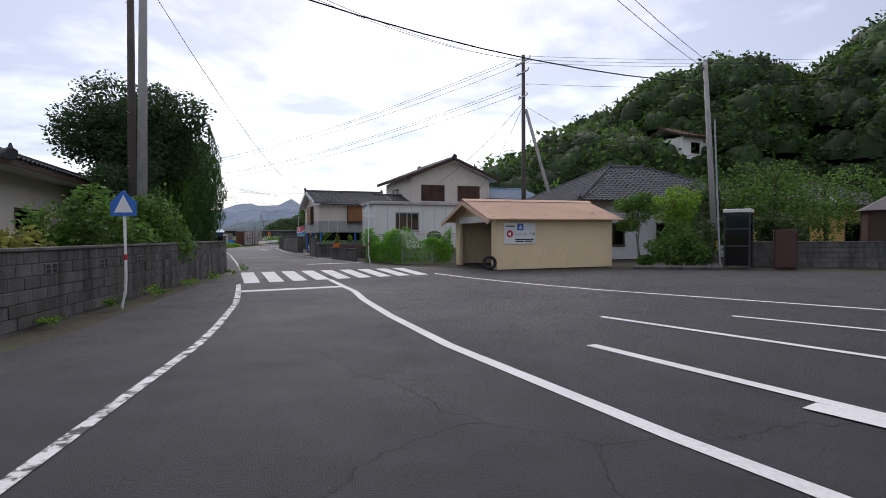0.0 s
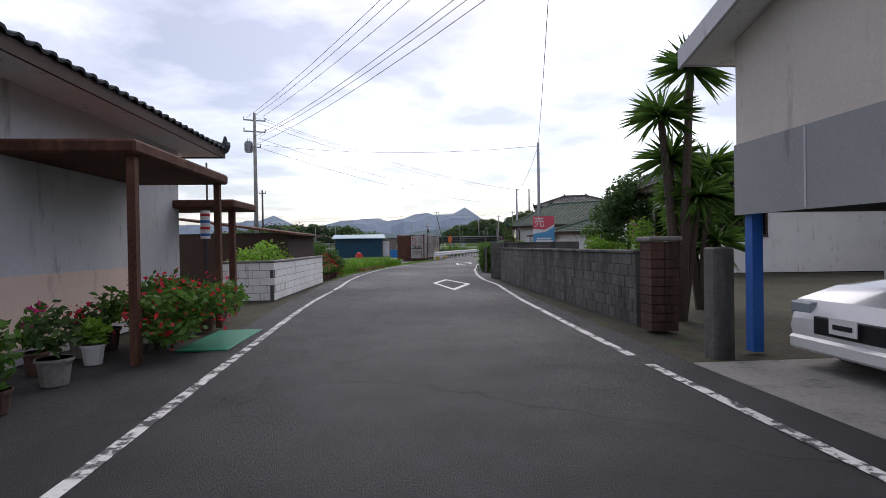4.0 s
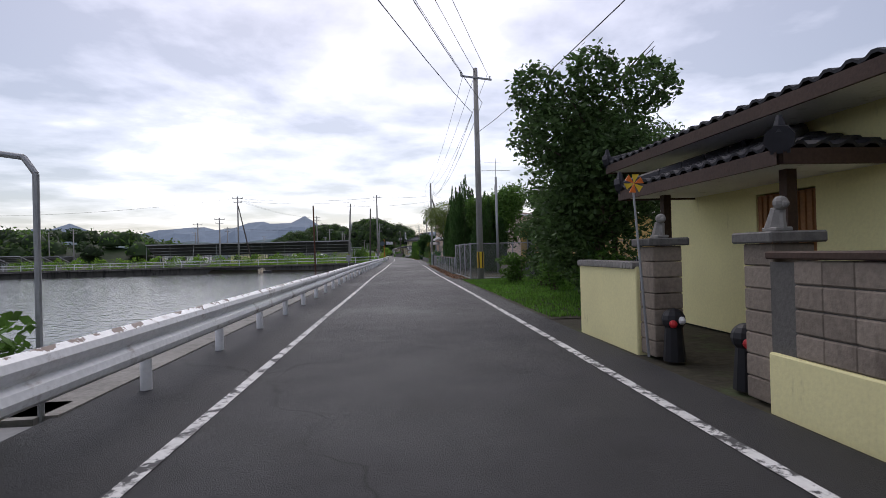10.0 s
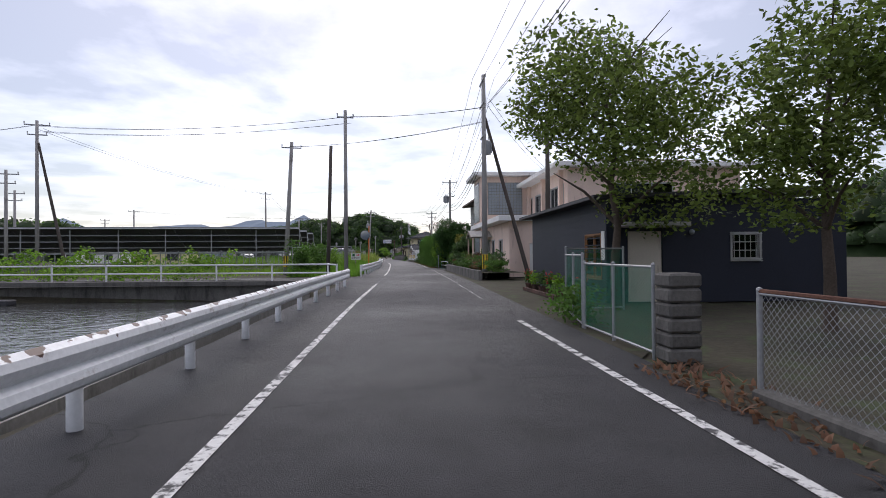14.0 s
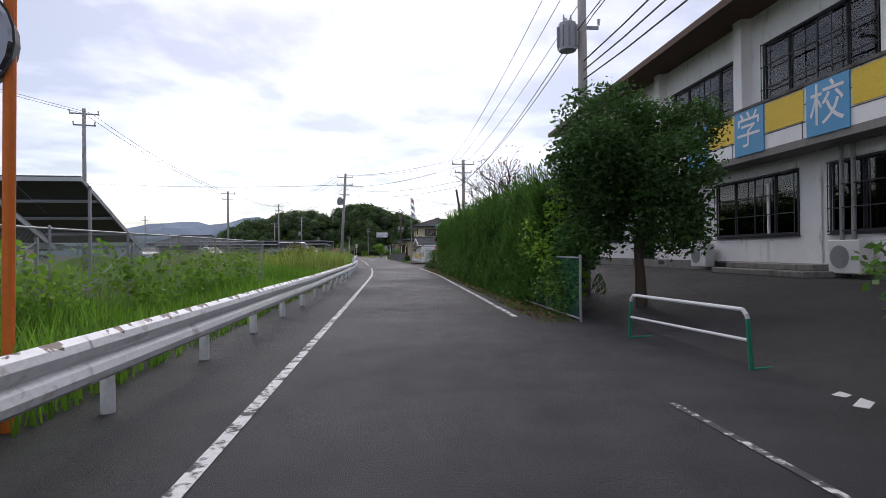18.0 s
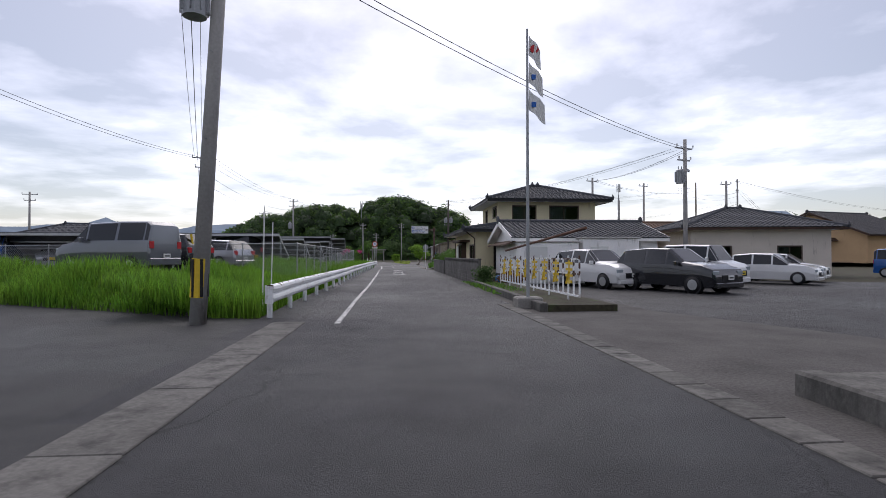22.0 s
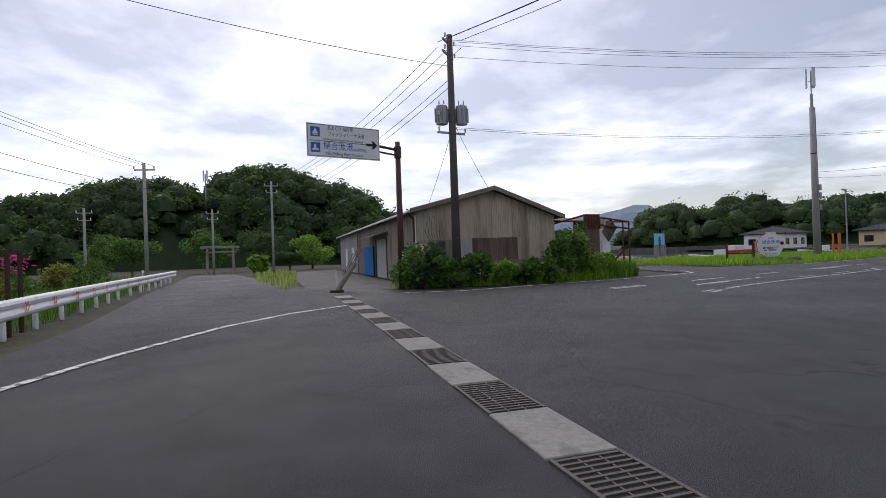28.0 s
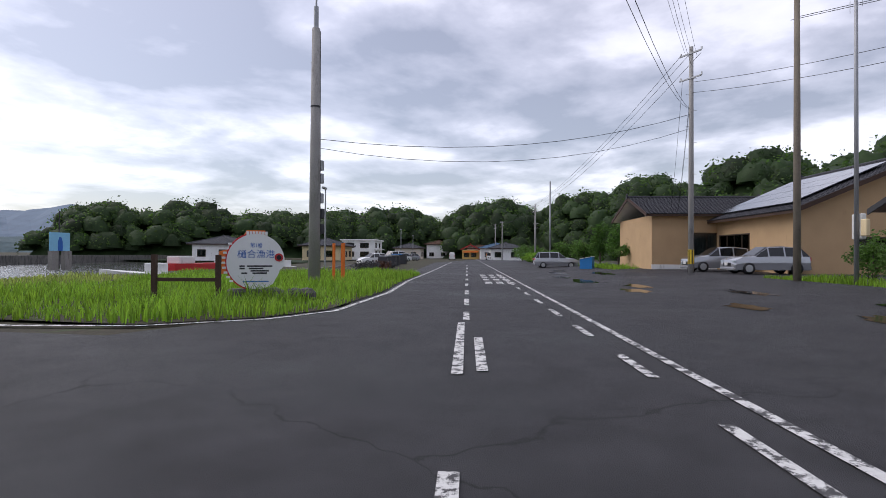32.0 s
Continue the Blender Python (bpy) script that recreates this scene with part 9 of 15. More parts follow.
def yellow_wall():
    p, q = sd(103.4, 3.3), sd(111.4, 3.3)
    w = thing("garden_wall", "pale yellow plastered wall topped with tan decorative blocks", "wall", along(p, q), kind="structure")
    L_ = dist(p, q)
    part("plinth", MB().cbox(0, L_, 0, 0.16, -0.1, 0.48, 0.015), STUCCO_YELLOW, w)
    part("foot", MB().cbox(0, L_, -0.06, 0.0, -0.1, 0.10, 0.01), STUCCO_YELLOW, w)
    n = int(L_ / 0.3)
    bm_ = MB().cbox(-0.145, 0.145, -0.0, 0.14, 0.005, 0.19, 0.012)
    bm_.box(-0.10, 0.10, -0.014, 0.0, 0.04, 0.155)
    me = bm_.mesh("tan_block", BLOCK_TAN)
    part("mortar", MB().box(0.3, L_, 0.02, 0.12, 0.48, 1.24), MORTAR, w)
    for c in range(4):
        for i in range(n):
            x = 0.45 + (L_ - 0.6) * i / n
            part("tan_block", me, None, w, at=pose(x, 0.0, 0.48 + 0.195 * c))
    part("top_rail", MB().cbox(0.2, L_, -0.03, 0.17, 1.265, 1.33, 0.012), WOOD_DARK, w)
    w2 = thing("garden_wall_return", "pale yellow lap-sided wall beside the garage", "wall", along(p, sd(103.4, 4.8)), kind="structure")
    part("body", MB().cbox(0, 1.5, -0.08, 0.08, -0.1, 1.32, 0.01), STUCCO_YELLOW, w2)
    for k in range(4):
        part("lap", MB().box(0, 1.5, -0.09, -0.08, 0.25 + 0.27 * k, 0.27 + 0.27 * k), STUCCO_YELLOW, w2)
    for k in range(5):
        t = thing("orange_ornament", "small orange ornament on the wall", "ornament", along(p, sd(103.4, 4.8), 1.32) @ pose(0.15 + 0.3 * k, 0, 0), "wall ornaments")
        part("ball", MB().sphere((0, 0, 0.045), 0.05, 8, 6), ORANGE, t)
    # gate piers
    for s in (111.6, 113.8):
        t = thing("gate_pier", "dark weathered stone-block gate pier with a capstone", "pillar", spot(s, 3.4), "gate piers")
        for k in range(7):
            part("stone", MB().cbox(-0.19, 0.19, -0.2, 0.2, 0.2 * k + 0.003, 0.2 * k + 0.197, 0.012), BLOCK_TAN, t)
        part("cap", MB().cbox(-0.26, 0.26, -0.27, 0.27, 1.4, 1.5, 0.015), CONCRETE_DARK, t)
        f = thing("lion_statue", "small stone guardian lion on the gate pier", "statue", spot(s, 3.4, 1.5))
        part("stone", MB().cbox(-0.08, 0.08, -0.1, 0.1, 0, 0.04, 0.01).cyl((0, 0.03, 0.03), (0, -0.02, 0.2), 0.085, 0.06, 9).cyl((0, -0.07, 0.03), (0, -0.06, 0.16), 0.035, 0.03, 7).sphere((0, -0.05, 0.25), 0.065, 9, 7).sphere((0, -0.11, 0.24), 0.035, 7, 5), CONCRETE, f)
    p2, q2 = sd(114.0, 3.3), sd(116.1, 3.25)
    w3 = thing("garden_wall", "short pale yellow plastered wall with a rippled coping", "wall", along(p2, q2), kind="structure")
    l3 = dist(p2, q2)
    part("body", MB().cbox(0, l3, 0, 0.14, -0.1, 1.14, 0.015), STUCCO_YELLOW, w3)
    part("foot", MB().cbox(0, l3, -0.06, 0.0, -0.1, 0.16, 0.01), STUCCO_YELLOW, w3)
    for k in range(5):
        part("joint", MB().box(0, l3, -0.004, 0.0, 0.18 + 0.2 * k, 0.19 + 0.2 * k), MORTAR, w3)
    for k in range(20):
        part("coping_tile", MB().cyl((l3 * (k + 0.5) / 20, -0.04, 1.15), (l3 * (k + 0.5) / 20, 0.18, 1.15), 0.05, 0.05, 8), CONCRETE, w3)
    t = thing("pinwheel", "orange and yellow pinwheel on a leaning stick", "ornament", spot(113.7, 3.12))
    part("stick", MB().cyl((0.05, 0, 0), (-0.1, 0, 2.2), 0.018, 0.014, 6), GALV, t)
    for k in range(6):
        a = 1.047 * k
        part("vane", MB().prism_y([(-0.1, 2.2), (-0.1 + 0.13 * math.cos(a), 2.2 + 0.13 * math.sin(a)), (-0.1 + 0.12 * math.cos(a + 0.7), 2.2 + 0.12 * math.sin(a + 0.7))], -0.04, -0.03), (ORANGE, YELLOW)[k % 2], t)
    t = thing("letter_box", "grey steel letter box on the block wall", "letter box", along(p, q) @ pose(L_ - 1.3, -0.12, 0))
    part("box", MB().cbox(0, 0.5, 0, 0.1, 0.98, 1.22, 0.01), GALV, t)
    part("lid", MB().cbox(-0.02, 0.52, -0.03, 0.12, 1.22, 1.26, 0.01), ALU_L, t)
    for s in (112.0, 113.4):
        t = thing("garden_figure", "small black garden ornament with white face and red cheeks", "ornament", spot(s, 3.35), "garden figures")
        part("body", MB().cyl((0, 0, 0), (0, 0, 0.42), 0.13, 0.10, 10).sphere((0, 0, 0.5), 0.14, 10, 8), BLACK, t)
        part("cheek", MB().sphere((-0.06, -0.11, 0.46), 0.05, 8, 6), RED, t)
        part("muzzle", MB().sphere((0.04, -0.12, 0.5), 0.05, 8, 6), WHITE, t)
    for k in range(3):
        pot_plant(spot(112.2 + 0.4 * k, 4.6 + 0.2 * k), 4700 + k, 0.16, 0.25, L_MID, FLOWER_PINK, BLOCK_RED, 0.5)


yellow_wall()


def yellow_house():
    at = spot(104.6, 4.9)
    h = thing("yellow_house", "pale yellow two-storey house with black glazed tiled roofs", "house", at)
    W = walls(h, 0.4, 9.4, 1.2, 12.2, 0, 2.95, STUCCO_YELLOW, {"w": [(6.9, 8.9, 1.05, 2.2), (2.4, 3.5, 0.1, 2.1), (9.6, 10.6, 0.4, 2.2)], "s": [(1.0, 2.6, 0.6, 2.2)]})
    window(W["w"][0], pose(0, 0, 0), 6.9, 8.9, 1.05, 2.2, ALU, 2, 8, box=0.35)
    window(W["w"][0], pose(0, 0, 0), 9.6, 10.6, 0.4, 2.2, ALU, 2, curtain=0.95)
    window(W["s"][0], pose(0, 0, 0), 1.0, 2.6, 0.6, 2.2, ALU, 2, curtain=0.95)
    part("front_door", MB().cbox(0.42, 0.47, 8.72, 9.78, 0.1, 2.08, 0.01), WOOD, h, "slatted wooden front door")
    for k in range(9):
        part("door_slat", MB().box(0.395, 0.42, 8.76 + 0.115 * k, 8.83 + 0.115 * k, 0.12, 2.06), WOOD, h)
    # porch roof and lower roof
    roof(h, -0.6, 1.6, 7.9, 11.0, 2.35, 0.45, "hip", 0.35, "y", TILE_BLACK, WOOD_DARK)
    for y in (8.1, 10.8):
        part("porch_post", MB().box(-0.5, -0.38, y - 0.06, y + 0.06, 0, 2.3), WOOD_DARK, h)
    roof(h, 0.4, 9.4, 1.2, 12.2, 3.05, 1.0, "hip", 0.85, "y", TILE_BLACK, WOOD_DARK, STUCCO_WHITE)
    U = walls(h, 1.9, 9.6, 2.4, 7.6, 3.2, 5.55, STUCCO_YELLOW, {"w": [(2.4, 4.2, 4.1, 5.1)], "s": [(1.5, 6.2, 3.4, 5.05)]})
    window(U["w"][0], pose(0, 0, 0), 2.4, 4.2, 4.1, 5.1, ALU, 2, 6, box=0.3)
    window(U["s"][0], pose(0, 0, 0), 1.5, 3.2, 3.4, 5.05, ALU, 2)
    window(U["s"][0], pose(0, 0, 0), 3.6, 6.2, 3.4, 5.05, ALU, 3)
    roof(h, 1.9, 9.6, 2.4, 7.6, 5.6, 1.35, "hip", 0.95, "x", TILE_BLACK, WOOD_DARK, STUCCO_WHITE)
    part("trim_band", MB().box(1.86, 9.64, 2.36, 2.4, 5.1, 5.18).box(1.86, 1.9, 2.36, 7.64, 5.1, 5.18), WOOD_DARK, h)
    # balcony
    b = part("balcony", MB().box(2.2, 9.4, 1.3, 2.4, 3.22, 3.34), WOOD_DARK, h)
    part("rail", MB().box(2.2, 9.4, 1.3, 1.36, 4.22, 4.29).box(2.2, 2.26, 1.3, 2.4, 4.22, 4.29), ALU, b)
    bm6 = MB()
    for k in range(55):
        bm6.box(2.2 + 0.133 * k, 2.22 + 0.133 * k, 1.32, 1.34, 3.34, 4.22)
    for k in range(8):
        bm6.box(2.22, 2.24, 1.3 + 0.133 * k, 1.32 + 0.133 * k, 3.34, 4.22)
    part("bars", bm6, ALU, b)
    ac = thing("air_conditioner", "small white air conditioner on the balcony", "air conditioner", at @ pose(7.8, 1.6, 3.36))
    part("case", MB().cbox(0, 0.7, 0, 0.28, 0, 0.5, 0.02), WHITE, ac)
    part("fan_grille", MB().cyl((0.26, -0.01, 0.25), (0.26, 0, 0.25), 0.19, 0.19, 14), GALV, ac)
    for x0, y0, z0, dx, dy in ((0.0, 0.5, 2.9, 0.4, 0.7), (1.2, 1.6, 5.4, 0.7, 0.75)):
        part("downpipe", MB().tube([(x0 - 0.3, y0 - 0.1, z0), (x0 + dx - 0.05, y0 + dy - 0.05, z0 - 0.4), (x0 + dx - 0.05, y0 + dy - 0.05, 0.05 if z0 < 4 else 3.4)], 0.035, 6), WOOD_DARK, h)
    pt = thing("pine_tree", "small trained pine with tufted branches", "tree", spot(105.2, 4.5))
    part("trunk", MB().tube([(0, 0, 0), (0.06, 0.04, 0.9), (-0.05, 0, 1.6), (0.05, 0.03, 2.4)], 0.025, 6).tube([(-0.02, 0, 1.3), (0.45, 0.1, 1.6)], 0.012, 5).tube([(0, 0, 1.5), (-0.5, -0.1, 1.9)], 0.012, 5).tube([(0, 0, 1.1), (-0.35, 0.2, 1.35)], 0.012, 5), BARK, pt)
    B = [(0.05, 0.03, 2.4, 0.3, 0.3, 0.14), (0.45, 0.1, 1.65, 0.25, 0.25, 0.12), (-0.5, -0.1, 1.95, 0.28, 0.28, 0.13), (-0.35, 0.2, 1.4, 0.22, 0.22, 0.1), (0.1, 0, 2.0, 0.25, 0.25, 0.12)]
    part("sprays", crown_mesh("sprays", 311, B, 700, 0.075, L_MID, 0.2, 0.6, 2.6), None, pt)


yellow_house()
pole(spot(92.6, 4.6), 6.4, 0.10, 0.08, GALV, "slim grey steel service pole", steps=False, group="utility poles")
pole(pose(-15.6, 73.0, 0), 7.4, 0.10, 0.08, GALV, "slim grey steel service pole", steps=False)

# ---- trees and fences beyond the yellow house ----
sheet("verge_grass_bed", [tuple(sd(s, d)[:2]) for s, d in ((117.8, 3.0), (132.8, 3.1), (132.8, 12), (117.8, 12))], EARTH, -0.02, "weedy ground below the trees", "ground")
grass("verge_grass", band(118, 133.2, 3.1, 7.5), 24000, 0.1, 21, L_GRASS_B, "green grass under the trees")
tree(spot(120.0, 4.9), 320, 6.4, 2.2, 2.2, 0.16, 0.18, 15000, 0.125, L_DARK, label="big dark evergreen tree beside the house")
tree(spot(122.8, 6.4), 321, 5.6, 2.0, 1.9, 0.13, 0.2, 9500, 0.12, L_DARK, label="dense green tree by the verge")
tree(spot(126.0, 6.4), 322, 4.0, 1.6, 1.6, 0.08, 0.3, 4200, 0.12, L_DARK, BARK_PALE, "small dark-leaved tree with pale stems")
tree(spot(129.0, 6.2), 323, 3.8, 1.6, 1.6, 0.08, 0.22, 4600, 0.12, L_DARK, BARK_PALE, "small leafy tree with pale stems")
tree(spot(124.4, 9.5), 324, 6.0, 2.2, 2.2, 0.15, 0.2, 6000, 0.12, L_DARK, label="dark leafy tree behind the verge")
for k in range(5):
    bush(spot(119.5 + 2.6 * k, 5.1 + 0.4 * (k % 2)), 330 + k, 0.8, 1.0, 1.3, 700, 0.13, (L_MID, L_DARK)[k % 2], "low green bush at the verge")
gb_ = thing("post_box", "small grey box on a post behind the rail", "box", spot(139.6, -2.98))
part("post", MB().cyl((0, 0, -0.3), (0, 0, 1.0), 0.025, 0.025, 8), GALV, gb_)
part("box", MB().cbox(-0.13, 0.13, -0.08, 0.08, 0.98, 1.34, 0.015), GALV, gb_)
rp_ = thing("rusty_post", "thin rust-red post at the pond's edge", "post", spot(126.4, -2.95))
part("shaft", MB().cyl((0, 0, -0.3), (-0.03, 0, 3.15), 0.03, 0.025, 8), RUST, rp_)
part("collar", MB().cyl((0, 0, 0.4), (0, 0, 0.48), 0.045, 0.045, 8), RUST, rp_)
pole(spot(133.3, 4.0), 10.4, 0.17, 0.11, POLE_C, "tall concrete utility pole with yellow guard band", arms=((9.9, 0.85, 200, 3),), band=True, lean=(0.0, 0.0))
chain_fence(sd(133.2, 3.5), sd(139.4, 3.45), 1.75, label="high galvanised chain-link fence panel row")
chain_fence(sd(133.2, 3.5), sd(133.4, 12.0), 1.75, label="high galvanised chain-link fence panel row")
low_fence = chain_fence(sd(139.6, 3.4), sd(160.4, 3.35), 1.0, 1.9, GALV, label="low chain-link fence with rusty top rail")
p_, q_ = sd(139.6, 3.4), sd(160.4, 3.35)
solid("concrete_curb", MB().cbox(0, dist(p_, q_), -0.1, 0.1, -0.1, 0.1, 0.02), CONCRETE_DARK, "low concrete curb under the fence", "curb", at=along(p_, q_), kind="structure")
part("rusty_top_rail", MB().cyl((0, 0, 1.02), (dist(p_, q_), 0, 1.02), 0.024, 0.024, 6), RUST, low_fence)
sheet("leaf_litter", [tuple(sd(s, d)[:2]) for s, d in ((133.5, 2.9), (162, 2.95), (162, 3.4), (133.5, 3.5))], EARTH, 0.006, "strip of brown leaf litter below the fence", "ground")
grass("leaf_litter_leaves", band(134, 162, 2.75, 3.6, 0.01), 2200, 0.06, 23, L_DRY, "fallen brown leaves below the fence", lean=1.6, w=0.02, category="leaf litter")
sheet("fenced_yard", [tuple(sd(s, d)[:2]) for s, d in ((133.4, 3.6), (160, 3.6), (160, 16), (133.4, 16))], EARTH, -0.015, "dark earth yard behind the fence", "pavement")
for k in range(8):
    h_, r_ = 6.5 + 0.7 * math.sin(k * 2.3), 1.35
    t = thing("cypress_tree", "tall dense cypress tree behind the fence", "tree", spot(145.2 + 1.5 * k, 4.7 + 0.3 * (k % 2)), "cypress row")
    part("trunk", MB().cyl((0, 0, -0.1), (0, 0, h_ * 0.8), 0.13, 0.03, 8), BARK, t)
    part("crown", cypress_mesh(340 + k, h_, r_, 15000, 0.085, L_CYPRESS_D), None, t)
for k in range(2):
    t = thing("cypress_tree", "tall dense cypress tree behind the fence", "tree", spot(141.6 + 1.8 * k, 5.9), "cypress row")
    part("trunk", MB().cyl((0, 0, -0.1), (0, 0, 3.8), 0.13, 0.03, 8), BARK, t)
    part("crown", cypress_mesh(360 + k, 4.8 + 0.6 * k, 1.35, 9000, 0.1, L_CYPRESS_D), None, t)
tree(spot(143.6, 6.8), 352, 6.2, 2.2, 2.4, 0.15, 0.35, 8900, 0.16, L_MID, label="spreading bright green tree behind the cypresses")
t = pole(spot(140.4, 6.2), 6.0, 0.09, 0.07, GALV, "grey steel pole carrying a television aerial", steps=False)
am = MB().cyl((0, 0, 6.0), (0, 0, 7.2), 0.02, 0.015, 6).cyl((-0.9, 0, 6.4), (0.9, 0, 6.4), 0.012, 0.012, 5).cyl((-0.7, 0, 6.9), (0.6, 0.2, 6.9), 0.012, 0.012, 5)
for k in range(10):
    am.cyl((-0.85 + 0.18 * k, -0.3, 6.4), (-0.85 + 0.18 * k, 0.3, 6.4), 0.006, 0.006, 4)
part("aerial", am, GALV, t)


def ochre_building():
    at = spot(136.2, 8.8)
    h = thing("ochre_building", "ochre plastered flat-roofed building with green blinds", "building", at)
    W = walls(h, 0, 8, 0, 9, 0, 3.1, STUCCO_OCHRE, {"s": [(1.3, 2.2, 0.9, 2.4)], "w": [(2.0, 4.0, 0.9, 2.3), (5.5, 7.5, 0.9, 2.3)]})
    window(W["s"][0], pose(0, 0, 0), 1.3, 2.2, 0.9, 2.4, ALU_L, 2, curtain=0, blind=GREEN_PL)
    window(W["w"][0], pose(0, 0, 0), 2.0, 4.0, 0.9, 2.3, ALU_L)
    window(W["w"][0], pose(0, 0, 0), 5.5, 7.5, 0.9, 2.3, ALU_L)
    part("flat_roof", MB().cbox(-0.25, 8.25, -0.3, 9.3, 3.1, 3.25, 0.02), WOOD_DARK, h)
    tr_ = thing("dark_tarpaulin", "low black tarpaulin heap by the wall", "tarpaulin", spot(135.0, 6.6))
    part("sheet", MB().cbox(0, 7, -0.6, 0.6, 0, 0.75, 0.2), BLACK, tr_)


ochre_building()
# garden gate and dark blue house
chain_fence(sd(165.3, 3.35), sd(162.5, 3.32), 1.2, 1.4, GREEN_PL, "fine green garden net on posts", mesh=0.05, posts_mat=GALV, name="net_fence")
p2_ = thing("gate_pillar", "dark stacked-stone gate pillar", "pillar", spot(162.2, 3.5))
for c in range(6):
    part("stone", MB().cbox(-0.22, 0.22, -0.2, 0.2, 0.19 * c, 0.19 * c + 0.18, 0.03), CONCRETE_DARK, p2_, at=pose(0, 0, 0, 0, 0, 3 * (c % 2)))
p_, q_ = sd(168.2, 3.9), sd(165.4, 3.35)
chain_fence(p_, q_, 1.35, 1.4, GREEN_PL, "green garden net on posts", posts_mat=GALV, name="net_fence")
chain_fence(sd(168.2, 3.9), sd(168.4, 5.4), 1.5, 1.4, GREEN_PL, "green garden net on posts", posts_mat=GALV, name="net_fence")
vine_on(p_, q_, 0.7, 700, 361, L_MID, 0.4, "low plants growing through the net", 0.1)


def navy_house():
    at = spot(170.0, 5.6)
    h = thing("navy_house", "small dark blue sided house with flat dark roof", "house", at)
    W = walls(h, 0, 7, 0, 8.6, 0, 2.9, SIDING_NAVY, {"s": [(0.6, 1.6, 0, 2.0), (3.6, 4.4, 1.2, 1.9)], "w": [(6.9, 8.2, 0.7, 1.9)]})
    window(W["s"][0], pose(0, 0, 0), 3.6, 4.4, 1.2, 1.9, ALU_L, 1, 5, curtain=0)
    window(W["w"][0], pose(0, 0, 0), 6.9, 8.2, 0.7, 1.9, WOOD, 2, 0)
    part("door", MB().cbox(0.62, 1.58, 0.03, 0.08, 0.02, 1.98, 0.01), STUCCO_BEIGE, h, "beige front door")
    part("door_hood", MB().cbox(0.2, 2.0, -0.8, 0.0, 2.08, 2.2, 0.02), TIN_WHITE, h)
    lm = MB()
    for k in range(14):
        lm.box(-0.012, 0.0, 0, 8.6, 0.2 * k, 0.2 * k + 0.03)
    part("battens", lm, SIDING_NAVY, h)
    part("roof", MB().prism_y([(-0.5, 2.85), (7.3, 3.15), (7.3, 3.25), (-0.5, 2.95)], -0.4, 9.0), STEEL_DARK, h)
    part("name_board", MB().box(-0.02, -0.005, 0.1, 0.35, 1.2, 2.0), WHITE, h)
    part("light", MB().sphere((2.4, -0.08, 1.95), 0.08, 8, 6), FROST, h)
    for k in range(7):
        pot_plant(spot(170.2 + 1.05 * k, 4.9), 370 + k, 0.16, 0.22, (L_MID, L_DARK, L_BRIGHT)[k % 3], FLOWER_RED if k % 3 == 0 else None, BLOCK_RED, 0.5)
    m = MB()
    for k in range(18):
        m.cbox(0, 0.12, 0.24 * k, 0.24 * k + 0.22, 0, 0.12, 0.01)
    solid("brick_edging", m, BLOCK_RED, "low brick flower-bed edging", "edging", at=spot(171.5, 4.5))


navy_house()
tree(spot(168.6, 5.3), 380, 6.9, 2.9, 2.7, 0.14, 0.32, 8000, 0.13, L_OLIVE, label="leafy tree overhanging the lane", k=18)
tree(spot(164.6, 7.6), 381, 5.9, 2.2, 2.2, 0.12, 0.35, 6000, 0.13, L_OLIVE, label="leafy tree with a few yellowing leaves")
bx_ = thing("white_box", "white plastic container on the forecourt", "box", spot(181.5, 7.6))
part("body", MB().cbox(-0.45, 0.45, -0.3, 0.3, 0.05, 0.55, 0.03), WHITE, bx_)
bx_ = thing("blue_bin", "blue and white recycling bin", "bin", spot(182.2, 8.8))
part("body", MB().cbox(-0.4, 0.4, -0.3, 0.3, 0.0, 0.7, 0.03), BLUE_PL, bx_)
part("lid", MB().cbox(-0.42, 0.42, -0.32, 0.32, 0.7, 0.78, 0.03), WHITE, bx_)
pole(spot(185.3, 4.4), 11.4, 0.17, 0.11, POLE_C, "tall concrete utility pole with yellow guard band", arms=((11.0, 0.8, 90, 3), (9.7, 0.8, 90, 3), (7.9, 0.6, 90, 2)), trafo=((7.0, 60),), band=True)
pole(spot(186.0, 8.2), 9.6, 0.15, 0.11, POLE_W, "dark wooden utility pole", arms=((8.9, 0.4, 0, 2),), steps=True, band=True)
solid("pole_stay", MB().cyl((0, 0, -0.1), (-2.6, -0.4, 9.2), 0.13, 0.09, 10), POLE_W, "slanting dark wooden stay propping the pole", "pole", at=spot(186.5, 7.2), group="utility poles")


# ==== third stretch: the school, the solar field, the shop shed, the car parks ====
def glass_block_panel(parent, m4, w, h, nx, nz, name="glass_block_panel"):
    """A panel of glass blocks in a frame, in the local x-z plane facing -y."""
    o = part(name, MB().box(-0.05, w + 0.05, 0.0, 0.06, -0.05, h + 0.05), CONCRETE, parent, at=m4)
    b = MB().cbox(0.012, w / nx - 0.012, -0.03, 0.03, 0.012, h / nz - 0.012, 0.012).mesh("glass_block", FROST)
    for i in range(nx):
        for k in range(nz):
            part("glass_block", b, None, o, at=pose(w * i / nx, 0, h * k / nz))
    return o


